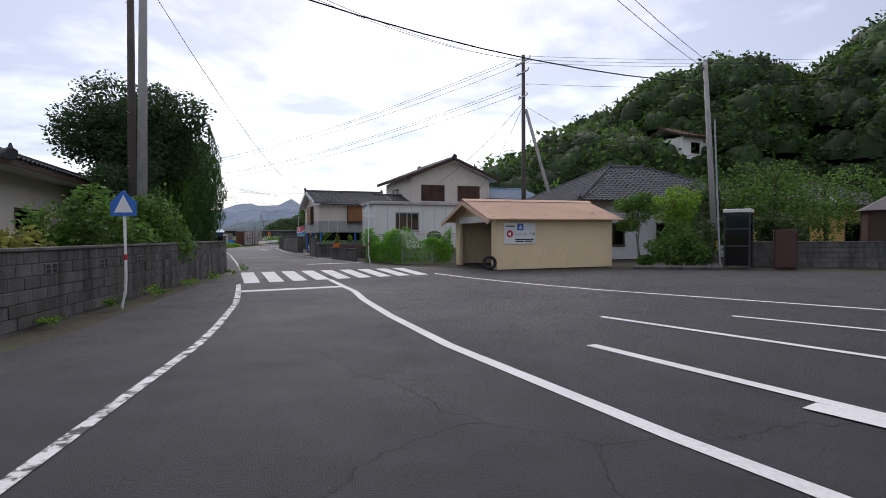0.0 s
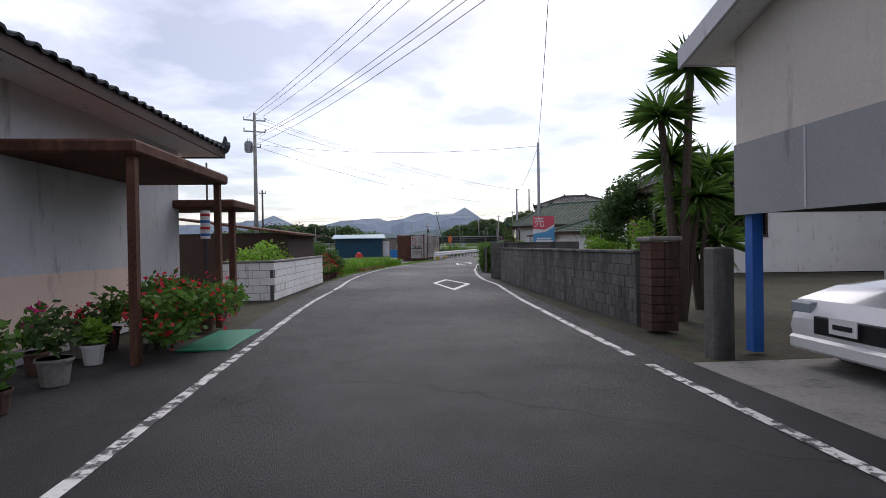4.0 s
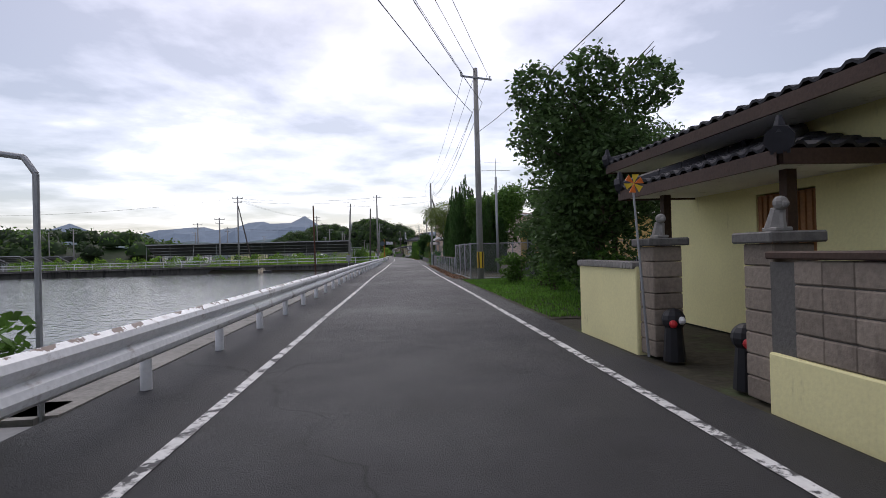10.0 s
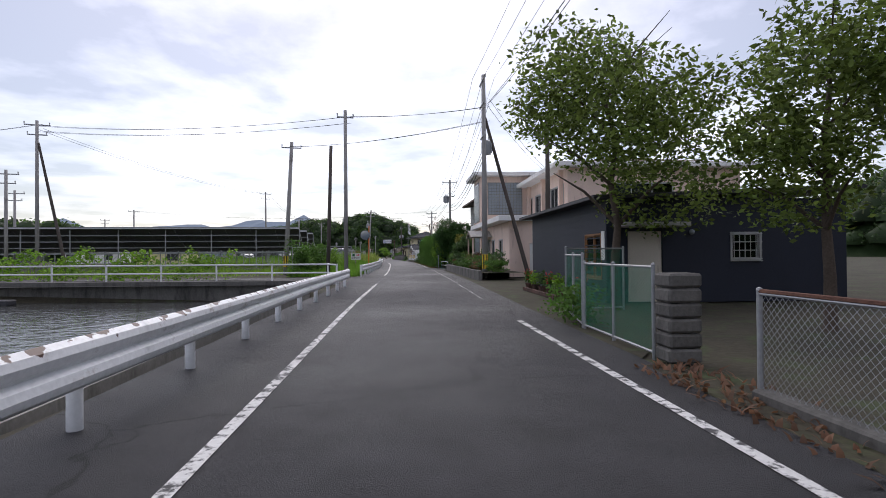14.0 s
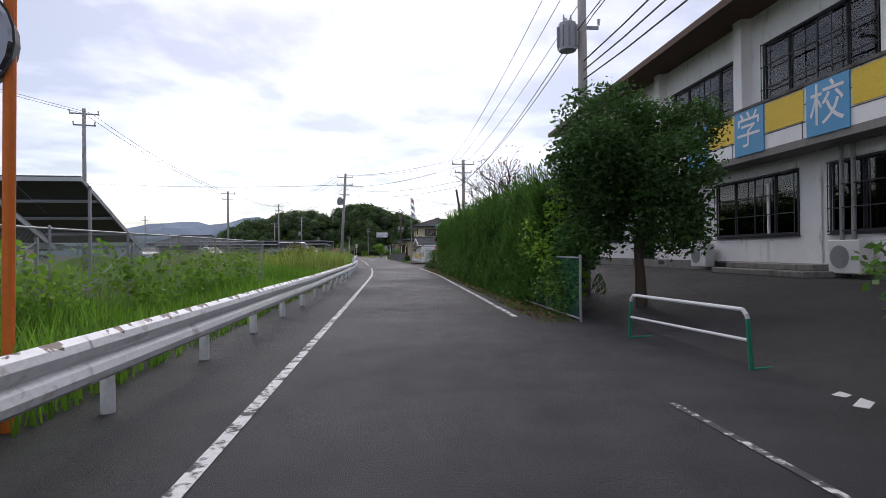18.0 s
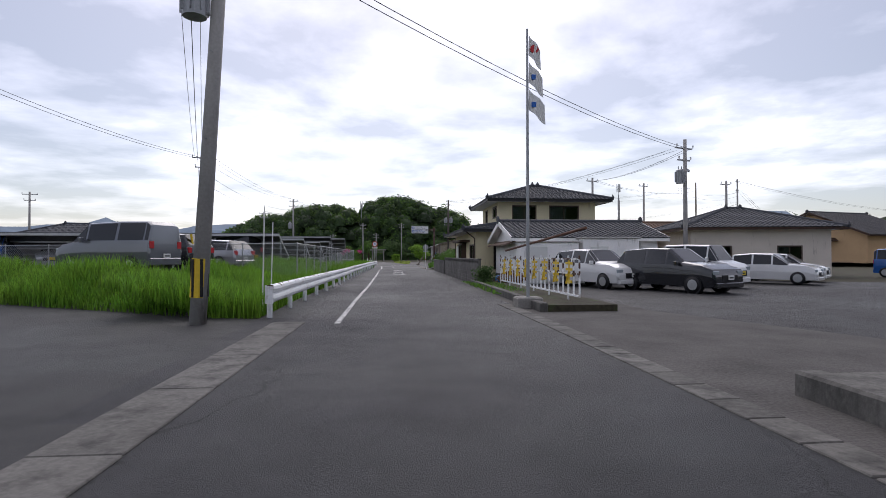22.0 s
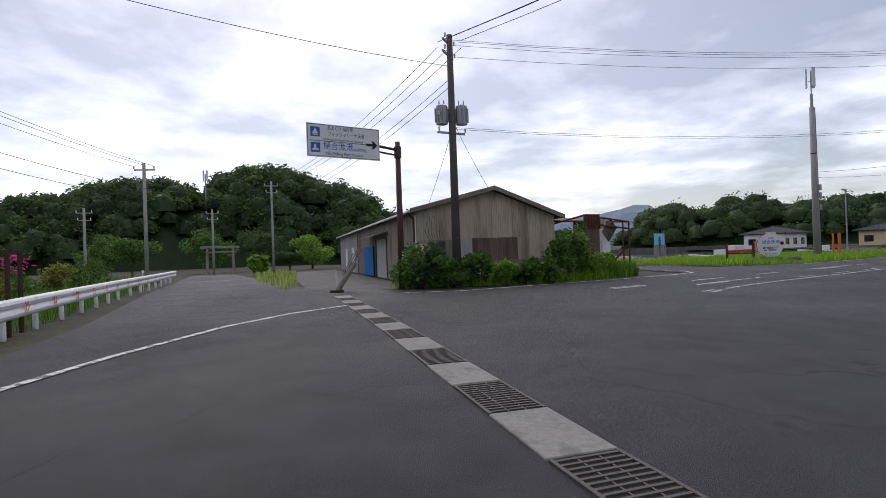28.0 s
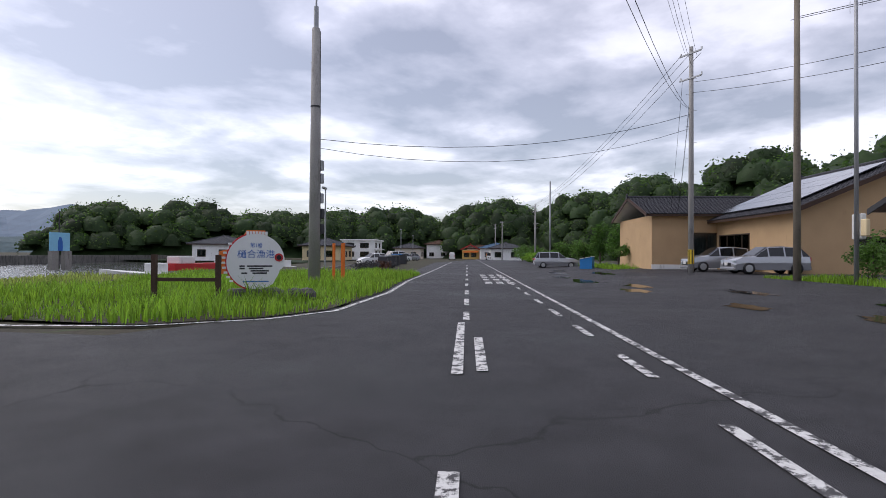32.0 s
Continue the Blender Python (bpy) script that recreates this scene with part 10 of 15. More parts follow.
def school():
    at = spot(186.8, 6.1)
    h = thing("school_hall", "pale pink plastered school building with flat canopy edges", "school building", at)
    W = walls(h, 0, 3.4, 0, 12.4, 0, 3.3, STUCCO_PINK, {"w": [(9.0, 10.2, 1.25, 2.25), (6.3, 7.3, 1.25, 2.3), (3.6, 5.4, 0.25, 2.35)], "s": [(1.2, 2.2, 0, 2.0)]})
    window(W["w"][0], pose(0, 0, 0), 9.0, 10.2, 1.25, 2.25, ALU_L, 2)
    window(W["w"][0], pose(0, 0, 0), 6.3, 7.3, 1.25, 2.3, ALU_L, 2)
    window(W["w"][0], pose(0, 0, 0), 3.6, 5.4, 0.25, 2.35, ALU_L, 4, curtain=0)
    part("side_door", MB().cbox(1.22, 2.18, 0.05, 0.1, 0, 1.98, 0.01), SIDING_WHITE, h)
    part("roof_edge", MB().cbox(-0.7, 3.4, -0.5, 12.6, 3.3, 3.62, 0.02), STUCCO_WHITE, h)
    part("base_band", MB().box(-0.03, 0.0, 0, 12.4, 0, 0.45), CONCRETE, h)
    u = thing("school_upper_hall", "pale pink two-storey school hall with brown roof", "school building", at)
    V = walls(u, 3.4, 14.0, -0.4, 12.4, 0, 6.4, STUCCO_PINK, {"s": [(2.6, 6.4, 4.2, 5.5), (1.8, 5.2, 1.0, 1.9)], "w": [(1.0, 4.2, 4.3, 5.5), (5.2, 8.4, 4.3, 5.5), (9.2, 12.0, 4.3, 5.5)]})
    window(V["s"][0], pose(0, 0, 0), 2.6, 6.4, 4.2, 5.5, ALU_L, 3)
    window(V["s"][0], pose(0, 0, 0), 1.8, 5.2, 1.0, 1.9, ALU_L, 3)
    for a, b in ((1.0, 4.2), (5.2, 8.4), (9.2, 12.0)):
        window(V["w"][0], pose(0, 0, 0), a, b, 4.3, 5.5, ALU_L, 4)
    part("eave_slab", MB().cbox(2.5, 14.8, -1.1, 12.8, 6.4, 6.68, 0.03), STUCCO_WHITE, u)
    part("hip_roof", MB().add([(2.9, -0.8, 6.68), (14.5, -0.8, 6.68), (14.5, 12.6, 6.68), (2.9, 12.6, 6.68), (8.7, 3.5, 7.7), (8.7, 8.3, 7.7)], [(0, 1, 4), (1, 2, 5, 4), (2, 3, 5), (3, 0, 4, 5)]), TILE_BROWN, u)
    for y in (0.6, 4.7, 8.8):
        part("column", MB().box(3.15, 3.4, y - 0.15, y + 0.15, 3.6, 6.4), STUCCO_PINK, u)
    t = thing("school_tower", "pink stair tower with glass-block walls", "school building", at)
    walls(t, -0.3, 3.4, 9.6, 13.2, 0, 7.3, STUCCO_PINK)
    part("roof_slab", MB().cbox(-0.9, 4.0, 9.0, 13.8, 7.3, 7.6, 0.03), STUCCO_WHITE, t)
    glass_block_panel(t, pose(-0.3, 12.8, 3.9, 0, 0, -90) @ pose(0, -0.03, 0), 2.6, 3.0, 12, 14)
    glass_block_panel(t, pose(-0.3, 12.8, 0.5, 0, 0, -90) @ pose(0, -0.03, 0), 2.6, 2.4, 12, 11)
    glass_block_panel(t, pose(0.3, 9.6, 4.4) @ pose(0, -0.03, 0), 2.6, 2.4, 12, 11)
    p = thing("entrance_porch", "small gabled tin porch over the school entrance", "porch", at @ pose(-1.15, 7.0, 0))
    m = MB()
    for a, b in (((-0.9, 2.55), (0.55, 3.0)), ((0.55, 3.0), (2.0, 2.55))):
        m.prism_x([a, b, (b[0], b[1] + 0.05), (a[0], a[1] + 0.05)], -0.35, 1.15)
    part("roof_sheet", m, TIN_WHITE, p)
    part("fascia", MB().prism_x([(-0.9, 2.4), (0.55, 2.85), (2.0, 2.4), (2.0, 2.56), (0.55, 3.01), (-0.9, 2.56)], -0.38, -0.34), WOOD_GREY, p)
    for y in (-0.75, 1.85):
        part("post", MB().box(-0.25, -0.15, y - 0.05, y + 0.05, 0, 2.5), STUCCO_PINK, p)
    # classroom wing on its raised yard
    at2 = spot(203.5, 9.6, 0.75)
    c = thing("classroom_wing", "two-storey white school wing with a long balcony and painted panels", "school building", at2)
    up = [(1.0 + 4.5 * k, 4.4 + 4.5 * k, 4.15, 5.9) for k in range(5)]
    lo = [(0.6, 5.7, 1.03, 2.6), (9.5, 11.6, 1.0, 2.3), (12.4, 15.6, 1.0, 2.5), (16.6, 19.8, 1.0, 2.5), (20.4, 22.6, 1.0, 2.5)]
    C = walls(c, 0, 9, 0, 23, 0, 6.9, STUCCO_WHITE, {"w": up + lo + [(6.7, 8.45, 0.28, 2.28)]})
    for w_ in up + lo:
        window(C["w"][0], pose(0, 0, 0), *w_, STEEL_DARK, 4, 3, curtain=0.25)
    # backing board, the entrance's inner shade is its near-black colour
    part("entrance_back", MB().box(1.2, 1.3, 6.2, 8.9, 0.28, 2.4), SHADE_BLACK, c)
    part("entrance_door", MB().cbox(1.1, 1.18, 6.75, 7.5, 0.28, 2.25, 0.01), STUCCO_GREY, c)
    for y in (6.66, 8.45):
        part("entrance_jamb", MB().box(0.0, 1.15, y - 0.04, y + 0.04, 0.28, 2.32), STUCCO_WHITE, c)
    for k in range(2):
        part("entrance_step", MB().cbox(-1.1 + 0.4 * k, 0.0, 5.9 + 0.2 * k, 9.2 - 0.2 * k, 0.14 * k, 0.14 * k + 0.14, 0.015), CONCRETE, c)
    part("base_band", MB().box(-0.03, 0.0, 0, 5.85, 0, 0.28).box(-0.03, 0.0, 9.25, 23, 0, 0.28), CONCRETE, c)
    for y in (1.4, 3.9, 10.2, 13.8):
        part("floor_vent", MB().cbox(-0.045, -0.03, y, y + 0.4, 0.1, 0.24, 0.004), STEEL_DARK, c)
    for y in (5.75, 6.05):
        part("downpipe", MB().cyl((-0.08, y, 0.05), (-0.08, y, 3.0), 0.045, 0.045, 8), GALV, c)
    part("lamp_box", MB().cbox(-0.1, 0.0, 7.4, 7.7, 2.55, 2.75, 0.02), SIDING_WHITE, c)
    part("balcony_slab", MB().box(-0.75, 0.0, -0.2, 23.2, 2.85, 3.02), CONCRETE, c)
    bp = part("balcony_parapet", MB().box(-0.75, -0.63, -0.2, 23.2, 3.02, 4.12), STUCCO_WHITE, c)
    for k in range(19):
        part("joint", MB().box(-0.756, -0.75, 0.2 + 1.22 * k, 0.222 + 1.22 * k, 3.02, 4.1), STEEL_DARK, bp)
    for z in (3.36, 3.74):
        part("joint", MB().box(-0.755, -0.75, -0.2, 23.2, z, z + 0.02), STEEL_DARK, bp)
    part("parapet_cap", MB().cbox(-0.8, -0.58, -0.25, 23.25, 4.12, 4.2, 0.01), CONCRETE_DARK, bp)
    for k in range(6):
        part("column", MB().box(-0.3, 0.0, 0.0 + 4.5 * k, 0.35 + 4.5 * k, 4.1, 6.9), STUCCO_WHITE, c)
    part("roof_slab", MB().prism_y([(-1.3, 6.75), (9.6, 7.5), (9.6, 7.7), (-1.3, 6.95)], -0.8, 23.8), TILE_BROWN, c)
    part("end_stripe", MB().box(3.0, 3.7, -0.02, 0.0, 2.0, 6.8), BLUE_SKY, c, "painted blue stripe")
    part("end_stripe", MB().box(3.8, 4.6, -0.02, 0.0, 1.0, 5.0), YELLOW, c, "painted yellow stripe")
    for y, txt in ((10.4, "小"), (8.05, "学"), (5.6, "校")):
        pn = part("panel", MB().box(-0.55, 0.55, -0.03, 0.0, 0.02, 1.14), BLUE_SKY, bp, "pale blue panel with one white character", at=pose(-0.757, y, 2.98, 0, 0, -90))
        lettering(pn, txt, 0.95, WHITE, 0.0, 0.58, -0.036)
    for y in (9.2, 6.85, 4.4, 2.9):
        part("panel", MB().box(-0.6, 0.6, -0.012, 0.0, 0.42, 1.1), YELLOW, bp, "yellow painted panel", at=pose(-0.757, y, 2.98, 0, 0, -90))
    for k in range(2):
        ac = thing("air_conditioner", "white outdoor air-conditioner unit by the school", "air conditioner", at2 @ pose(-0.42, (6.05, 11.4)[k], 0.05, 0, 0, -90))
        part("case", MB().cbox(0, 0.8, 0, 0.3, 0.05, 0.75, 0.02), WHITE, ac)
        part("fan_grille", MB().cyl((0.3, -0.012, 0.4), (0.3, 0.0, 0.4), 0.24, 0.24, 14), GALV, ac)


school()
# planter wall, shrubs, notice board, barrier
p_, q_ = sd(183.4, 3.8), sd(202.0, 3.66)
solid("planter_wall", MB().cbox(0, dist(p_, q_), 0, 0.18, -0.1, 0.5, 0.02), CONCRETE_DARK, "stained concrete planter wall before the school", "wall", at=along(q_, p_), kind="structure")
sheet("planter_soil", [tuple(sd(s, d)[:2]) for s, d in ((183.4, 3.9), (202, 3.78), (202, 6.0), (183.4, 6.2))], EARTH, 0.38, "planting soil behind the planter wall", "ground")
for k in range(17):
    bush(spot(184.2 + 1.15 * k, 4.75 + 0.35 * math.sin(k * 1.9), 0.35), 400 + k, 0.75, 0.8, 0.75 + 0.25 * ((k * 5) % 3), 520, 0.10, (L_MID, L_DARK, L_MID, L_DRY)[k % 4], "low clipped shrub in the school planter", name="planter_shrub", group="planter shrubs")
tree(spot(201.9, 5.6), 420, 3.6, 0.9, 0.9, 0.05, 0.35, 1500, 0.17, L_YELLOW, BARK_PALE, "slender olive-leaved tree by the notice board", k=12)
tree(spot(200.6, 5.2), 421, 3.2, 1.1, 1.1, 0.06, 0.3, 1500, 0.15, L_DARK, label="small dark round tree in the planter")
tree(spot(209.9, 5.2), 422, 4.7, 1.95, 1.9, 0.14, 0.13, 24000, 0.085, L_JUNIPER, label="round clipped evergreen tree at the gate")
nb = thing("notice_board", "glazed school notice board on two posts", "notice board", along(sd(203.9, 6.0), sd(202.3, 5.4)))
for x in (0.0, 1.4):
    part("post", MB().box(x - 0.04, x + 0.04, -0.04, 0.04, 0, 1.75), WHITE, nb)
part("case", MB().cbox(0.04, 1.36, -0.05, 0.05, 0.6, 1.7, 0.015), WHITE, nb)
part("pane", MB().box(0.12, 1.28, -0.058, -0.052, 0.68, 1.62), FROST, nb)
part("paper", MB().box(0.2, 0.42, -0.064, -0.059, 0.8, 1.1), WHITE, nb)
part("ridge", MB().cbox(-0.06, 1.46, -0.12, 0.12, 1.72, 1.78, 0.02), BLOCK_RED, nb)
br = thing("pipe_barrier", "white pipe barrier with green legs", "barrier", along(sd(207.1, 3.67), sd(204.7, 4.05)))
part("hoop", MB().tube([(0.05, 0, 0.58), (0.06, 0, 0.62), (0.12, 0, 0.68), (2.3, 0, 0.68), (2.36, 0, 0.62), (2.37, 0, 0.58)], 0.025, 8), WHITE, br)
for x0, x1 in ((0, 0.05), (2.42, 2.37)):
    part("leg", MB().cyl((x0, 0, 0), (x1, 0, 0.58), 0.026, 0.026, 8), GREEN_PL, br)
part("cross_rail", MB().cyl((0.05, 0, 0.33), (2.37, 0, 0.33), 0.02, 0.02, 8), WHITE, br)
part("foot", MB().tube([(2.42, 0, 0.0), (2.42, 0.4, 0.0)], 0.02, 6).tube([(0, 0, 0.0), (0, 0.4, 0.0)], 0.02, 6), GREEN_PL, br)
for k in range(2):
    mark_line("painted_stroke", [sd(203.2 + 0.35 * k, 4.0 + 0.1 * k), sd(203.9 + 0.1 * k, 4.9)], 0.12, PAINT_FRESH, 0.002, "white painted mark at the school gate")
# hedge with fence
chain_fence(sd(209.0, 3.55), sd(237.0, 3.35), 1.25, 2.2, GREEN_PL, "green-coated chain-link fence under the hedge", posts_mat=GALV)
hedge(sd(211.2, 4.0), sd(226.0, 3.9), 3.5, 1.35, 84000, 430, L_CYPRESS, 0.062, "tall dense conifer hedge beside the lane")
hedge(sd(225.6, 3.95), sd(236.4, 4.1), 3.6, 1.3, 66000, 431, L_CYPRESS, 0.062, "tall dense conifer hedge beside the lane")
for k, (s, h_) in enumerate(((211.0, 3.2), (213.5, 2.2), (217.5, 1.6), (226.5, 2.6), (229.5, 2.2), (232.0, 2.8), (235.4, 2.6))):
    bush(spot(s, 3.75), 440 + k, 0.6, 1.1, h_, 900, 0.12, (L_BRIGHT, L_MID, L_MID, L_DARK)[k % 4], "leafy creepers over the hedge and fence", name="creeper", category="vine")
bush(spot(222.0, 3.45), 450, 0.5, 0.8, 1.55, 500, 0.11, L_MID, "white-flowered shrub leaning over the fence")
bush(spot(221.9, 3.35), 451, 0.5, 0.8, 1.6, 170, 0.09, FLOWER_WHITE, "pale pink and white blossoms", stems=False, name="blossoms", category="flowers")
vine_on(sd(236.6, 3.3), sd(209.5, 3.5), 1.5, 8600, 452, L_MID, 0.35, "leafy creepers overgrowing the fence", 0.1, thin=0.45)
grass("verge_grass", band(209, 238.5, 2.75, 3.5), 11000, 0.07, 24, L_GRASS_B, "mossy grass strip below the hedge")
grass("leaf_litter_leaves", band(209, 241, 2.75, 3.6, 0.01), 2500, 0.07, 25, L_DRY, "fallen brown leaves below the hedge", lean=1.6, w=0.02, category="leaf litter")


def bare_tree(at, seed, h, label):
    rs = random.Random(seed)
    t = thing("bare_tree", label, "tree", at)
    m, tw = MB(), []
    def grow(p, d, l, r, lev):
        q = p + d * l
        m.cyl(p, q, r, r * 0.7, 6 if lev < 2 else 4, False)
        if lev > 5 or l < 0.15:
            tw.append(q)
            return
        for _ in range(3 if lev < 3 else 2):
            e = (d + Vector((rs.uniform(-.7, .7), rs.uniform(-.7, .7), rs.uniform(-.15, .5)))).normalized()
            grow(q, e, l * rs.uniform(0.62, 0.85), r * 0.62, lev + 1)
    grow(Vector((0, 0, -0.1)), Vector((0, 0, 1)), h * 0.28, 0.14, 0)
    part("trunk", m, BARK, t)
    c = np.array([tuple(v) for v in tw])
    v, f = leaves(np.random.RandomState(seed), np.repeat(c, 2, 0) + np.random.RandomState(seed).normal(size=(len(c) * 2, 3)) * 0.08, 0.07)
    part("sprays", np_mesh("sprays", v, f, L_DRY), None, t)


bare_tree(spot(227.0, 6.4), 7, 7.6, "nearly leafless cherry tree behind the hedge")
bare_tree(spot(232.0, 7.0), 8, 7.0, "nearly leafless cherry tree behind the hedge")
pole(spot(213.3, 5.2), 9.4, 0.16, 0.11, POLE_C, "concrete utility pole behind the hedge", arms=((9.1, 0.8, 0, 3), (7.6, 0.5, 0, 2)), trafo=((6.9, 180),))
pole(spot(236.0, 5.1), 7.8, 0.15, 0.11, POLE_C, "concrete utility pole behind the hedge", arms=((7.5, 0.8, 0, 3), (6.9, 0.6, 0, 2)))
solid("pole_stay", MB().cyl((0, 0, -0.1), (-0.6, 2.0, 6.0), 0.10, 0.08, 8), POLE_W, "dark slanting pole stay", "pole", at=spot(236.6, 5.6), group="utility poles")

# left: verge, fence, solar field
sheet("field_edge", [tuple(sd(s, d)[:2]) for s, d in ((188.5, -1.9), (249, -1.9), (249, -3.0), (188.5, -3.0))], ASPHALT_OLD, 0.008, "damp strip of old asphalt below the rail", "pavement")
pole(spot(195.0, -8.6), 9.6, 0.17, 0.12, POLE_C, "concrete utility pole with notices and a guard band", arms=((9.2, 0.7, 10, 3),), band=True, lean=(0.05, 0.02))
pole(spot(190.0, -4.9), 8.3, 0.13, 0.10, POLE_W, "dark wooden pole by the pond corner", steps=False, lean=(0.03, 0))
pole(spot(188.6, -3.6), 10.2, 0.13, 0.10, POLE_C, "concrete utility pole by the side road", arms=((9.8, 0.5, 10, 2),))
mr = thing("road_mirror", "round traffic mirror on an orange post", "mirror", spot(203.4, -3.1))
part("post", MB().cyl((0, 0, -0.2), (0.05, 0, 3.9), 0.045, 0.045, 10), ORANGE, mr)
part("mirror_back", MB().cyl((-0.28, 0.12, 3.1), (-0.30, -0.02, 3.1), 0.36, 0.44, 22), STEEL_DARK, mr)
# mirror tint darkened to stand in for dark scenery reflected in it
part("mirror_face", MB().cyl((-0.30, -0.02, 3.1), (-0.303, -0.04, 3.1), 0.42, 0.40, 22), mat("darkened_mirror_glass", (0.22, 0.23, 0.25), 0.05, 0.03, 2, 0, metal=1.0), mr)
part("bracket", MB().cyl((0.02, 0, 3.1), (-0.25, 0.05, 3.1), 0.03, 0.03, 6), ORANGE, mr)
es = thing("shelter_sign", "white evacuation-place sign with a red arrow", "sign", spot(203.0, -4.2, 0, 4))
part("post", MB().box(-0.04, 0.04, 0.0, 0.05, -0.1, 1.5), WOOD_GREY, es)
part("board", MB().cbox(-0.42, 0.42, -0.02, 0.0, 0.95, 1.5, 0.005), WHITE, es)
lettering(es, "避難場所", 0.19, BLACK, 0.0, 1.09, -0.024)
part("arrow", MB().prism_y([(0.05, 1.32), (0.22, 1.32), (0.22, 1.25), (0.36, 1.36), (0.22, 1.47), (0.22, 1.40), (0.05, 1.40)], -0.026, -0.021), RED_PINK, es)
part("emblem", MB().box(-0.28, -0.08, -0.026, -0.021, 1.24, 1.46), SIDING_GREEN, es)
chain_fence(sd(191.0, -7.3), sd(222.5, -5.6), 1.9, 2.6, GALV, "tall chain-link fence round the solar field", mesh=0.11, wire=0.004)
chain_fence(sd(222.5, -5.6), sd(226.0, -30.0), 1.9, 2.6, GALV, "tall chain-link fence round the solar field", mesh=0.13, wire=0.004)
vine_on(sd(190.6, -7.2), sd(199.5, -6.7), 2.1, 6500, 460, L_MID, 0.5, "kudzu vines climbing the field fence", 0.15, thin=0.6)
vine_on(sd(199.5, -6.7), sd(221.0, -5.6), 1.5, 3200, 462, L_BRIGHT, 0.4, "thin kudzu vines climbing the field fence", 0.14, thin=0.8)
for k, (s_, h) in enumerate(((192.0, 2.1), (194.6, 1.5), (198.2, 2.3), (205.0, 2.2))):
    bush(spot(s_, -7.0 + 0.05 * (s_ - 192)), 463 + 5 * k, 0.7, 0.5, h, 700, 0.13, (L_MID, L_BRIGHT)[k % 2], "clump of climbing vines on the field fence", name="vine_clump", category="vine")
vine_on(straight(186.6, -9), straight(192.5, -58), 1.7, 9000, 461, L_BRIGHT, 0.5, "thick bright vines over the pond-side fence", 0.2, thin=0.7)


def solar_table(at, L_, label="long tilted solar panel table on steel posts", hi=3.0, lo=1.3, deep=4.4):
    t = thing("solar_table", label, "solar panels", at, "solar tables")
    n = max(1, int(L_ / 2.1))
    w = L_ / n
    pn = MB().box(0.01, w - 0.01, 0.0, deep / 2 - 0.02, -0.02, 0.02).mesh("panel", SOLAR)
    tilt = -math.degrees(math.atan2(hi - lo, deep))
    far = min(math.hypot(at.translation.x - cx, at.translation.y - cy) for cx, cy in ROUTE) > 15
    if far:
        pm = MB()
        for j in range(2):
            for i in range(n):
                pm.box(-L_ + w * i + 0.01, -L_ + w * i + w - 0.01, deep / 2 * j, deep / 2 * j + deep / 2 - 0.02, -0.02, 0.02)
        part("panel_bank", pm, SOLAR, t, at=pose(0, 0, hi) @ pose(0, 0, 0, tilt))["kind"] = "stuff"
    for i in range(0 if far else n):
        for j in range(2):
            part("panel", pn, None, t, at=pose(-L_ + w * i, 0, hi) @ pose(0, 0, 0, tilt) @ pose(0, deep / 2 * j, 0))
    part("edge_beam", MB().box(-L_, 0, -0.03, 0.03, hi - 0.16, hi - 0.03), ALU_L, t)
    part("edge_beam", MB().box(-L_, 0, deep - 0.35, deep - 0.28, lo - 0.05, lo + 0.06), ALU_L, t)
    for q in (0.27, 0.5, 0.74):
        part("purlin", MB().box(-L_, 0, deep * q - 0.03, deep * q + 0.03, hi - (hi - lo) * q - 0.13, hi - (hi - lo) * q - 0.03), GALV, t)
    part("end_rafter", MB().prism_x([(0.05, hi - 0.16), (deep, lo - 0.16), (deep, lo - 0.04), (0.05, hi - 0.04)], -0.05, 0.0), GALV, t)
    part("footing", MB().box(-L_, 0, 0.3, 0.75, -0.1, 0.28), CONCRETE, t)
    k = max(1, int(L_ / 3.5))
    for i in range(k + 1):
        x = -L_ * i / k
        part("support_frame", MB().box(x - 0.04, x + 0.04, 0.5, 0.58, -0.05, hi - 0.25).box(x - 0.04, x + 0.04, deep - 1.0, deep - 0.92, -0.05, lo + 0.2).cyl((x, 0.54, 0.4), (x, deep - 0.9, lo + 0.1), 0.025, 0.025, 5), GALV, t)
    return t


for k in range(3):
    solar_table(spot(204.5 + 6.2 * k, -9.3 - 0.3 * k, 0, 4), 34, hi=3.9, lo=1.7, deep=4.9)
for k in range(5):
    solar_table(straight(190 + 12 * k, -62 - 3 * k) and pose(*straight(192 + 12 * k, -60 - 4 * k), 0, 0, 8), 50, hi=2.6)
grass("tall_grass", band(190.5, 245, -2.95, -7.6), 40000, 0.55, 31, L_GRASS_V, "lush grass beside the rail")
grass("tall_grass", band(226.5, 246, -8.0, -26.0), 18000, 0.8, 32, L_GRASS, "tall bright meadow grass")
grass("seed_grass", band(232, 245.3, -3.0, -14.0), 14000, 1.25, 33, L_GRASS_D, "yellowish tall seeding weeds")
grass("low_grass", band(192.5, 226, -8.5, -30.0), 12000, 0.5, 34, L_GRASS, "rough grass below the solar panels")
chain_fence(sd(224.5, -10.2), sd(226.5, -14.5), 2.3, 2.3, GALV, "tall grey chain-link fence corner", mesh=0.1, wire=0.004)
for k in range(7):
    bush(spot(236 + 0.9 * k, -6.0 - 0.7 * (k % 3)), 470 + k, 0.4, 0.4, 2.0, 320, 0.12, L_YELLOW, "tall goldenrod weed stalks", name="weed_stalks", category="plant")


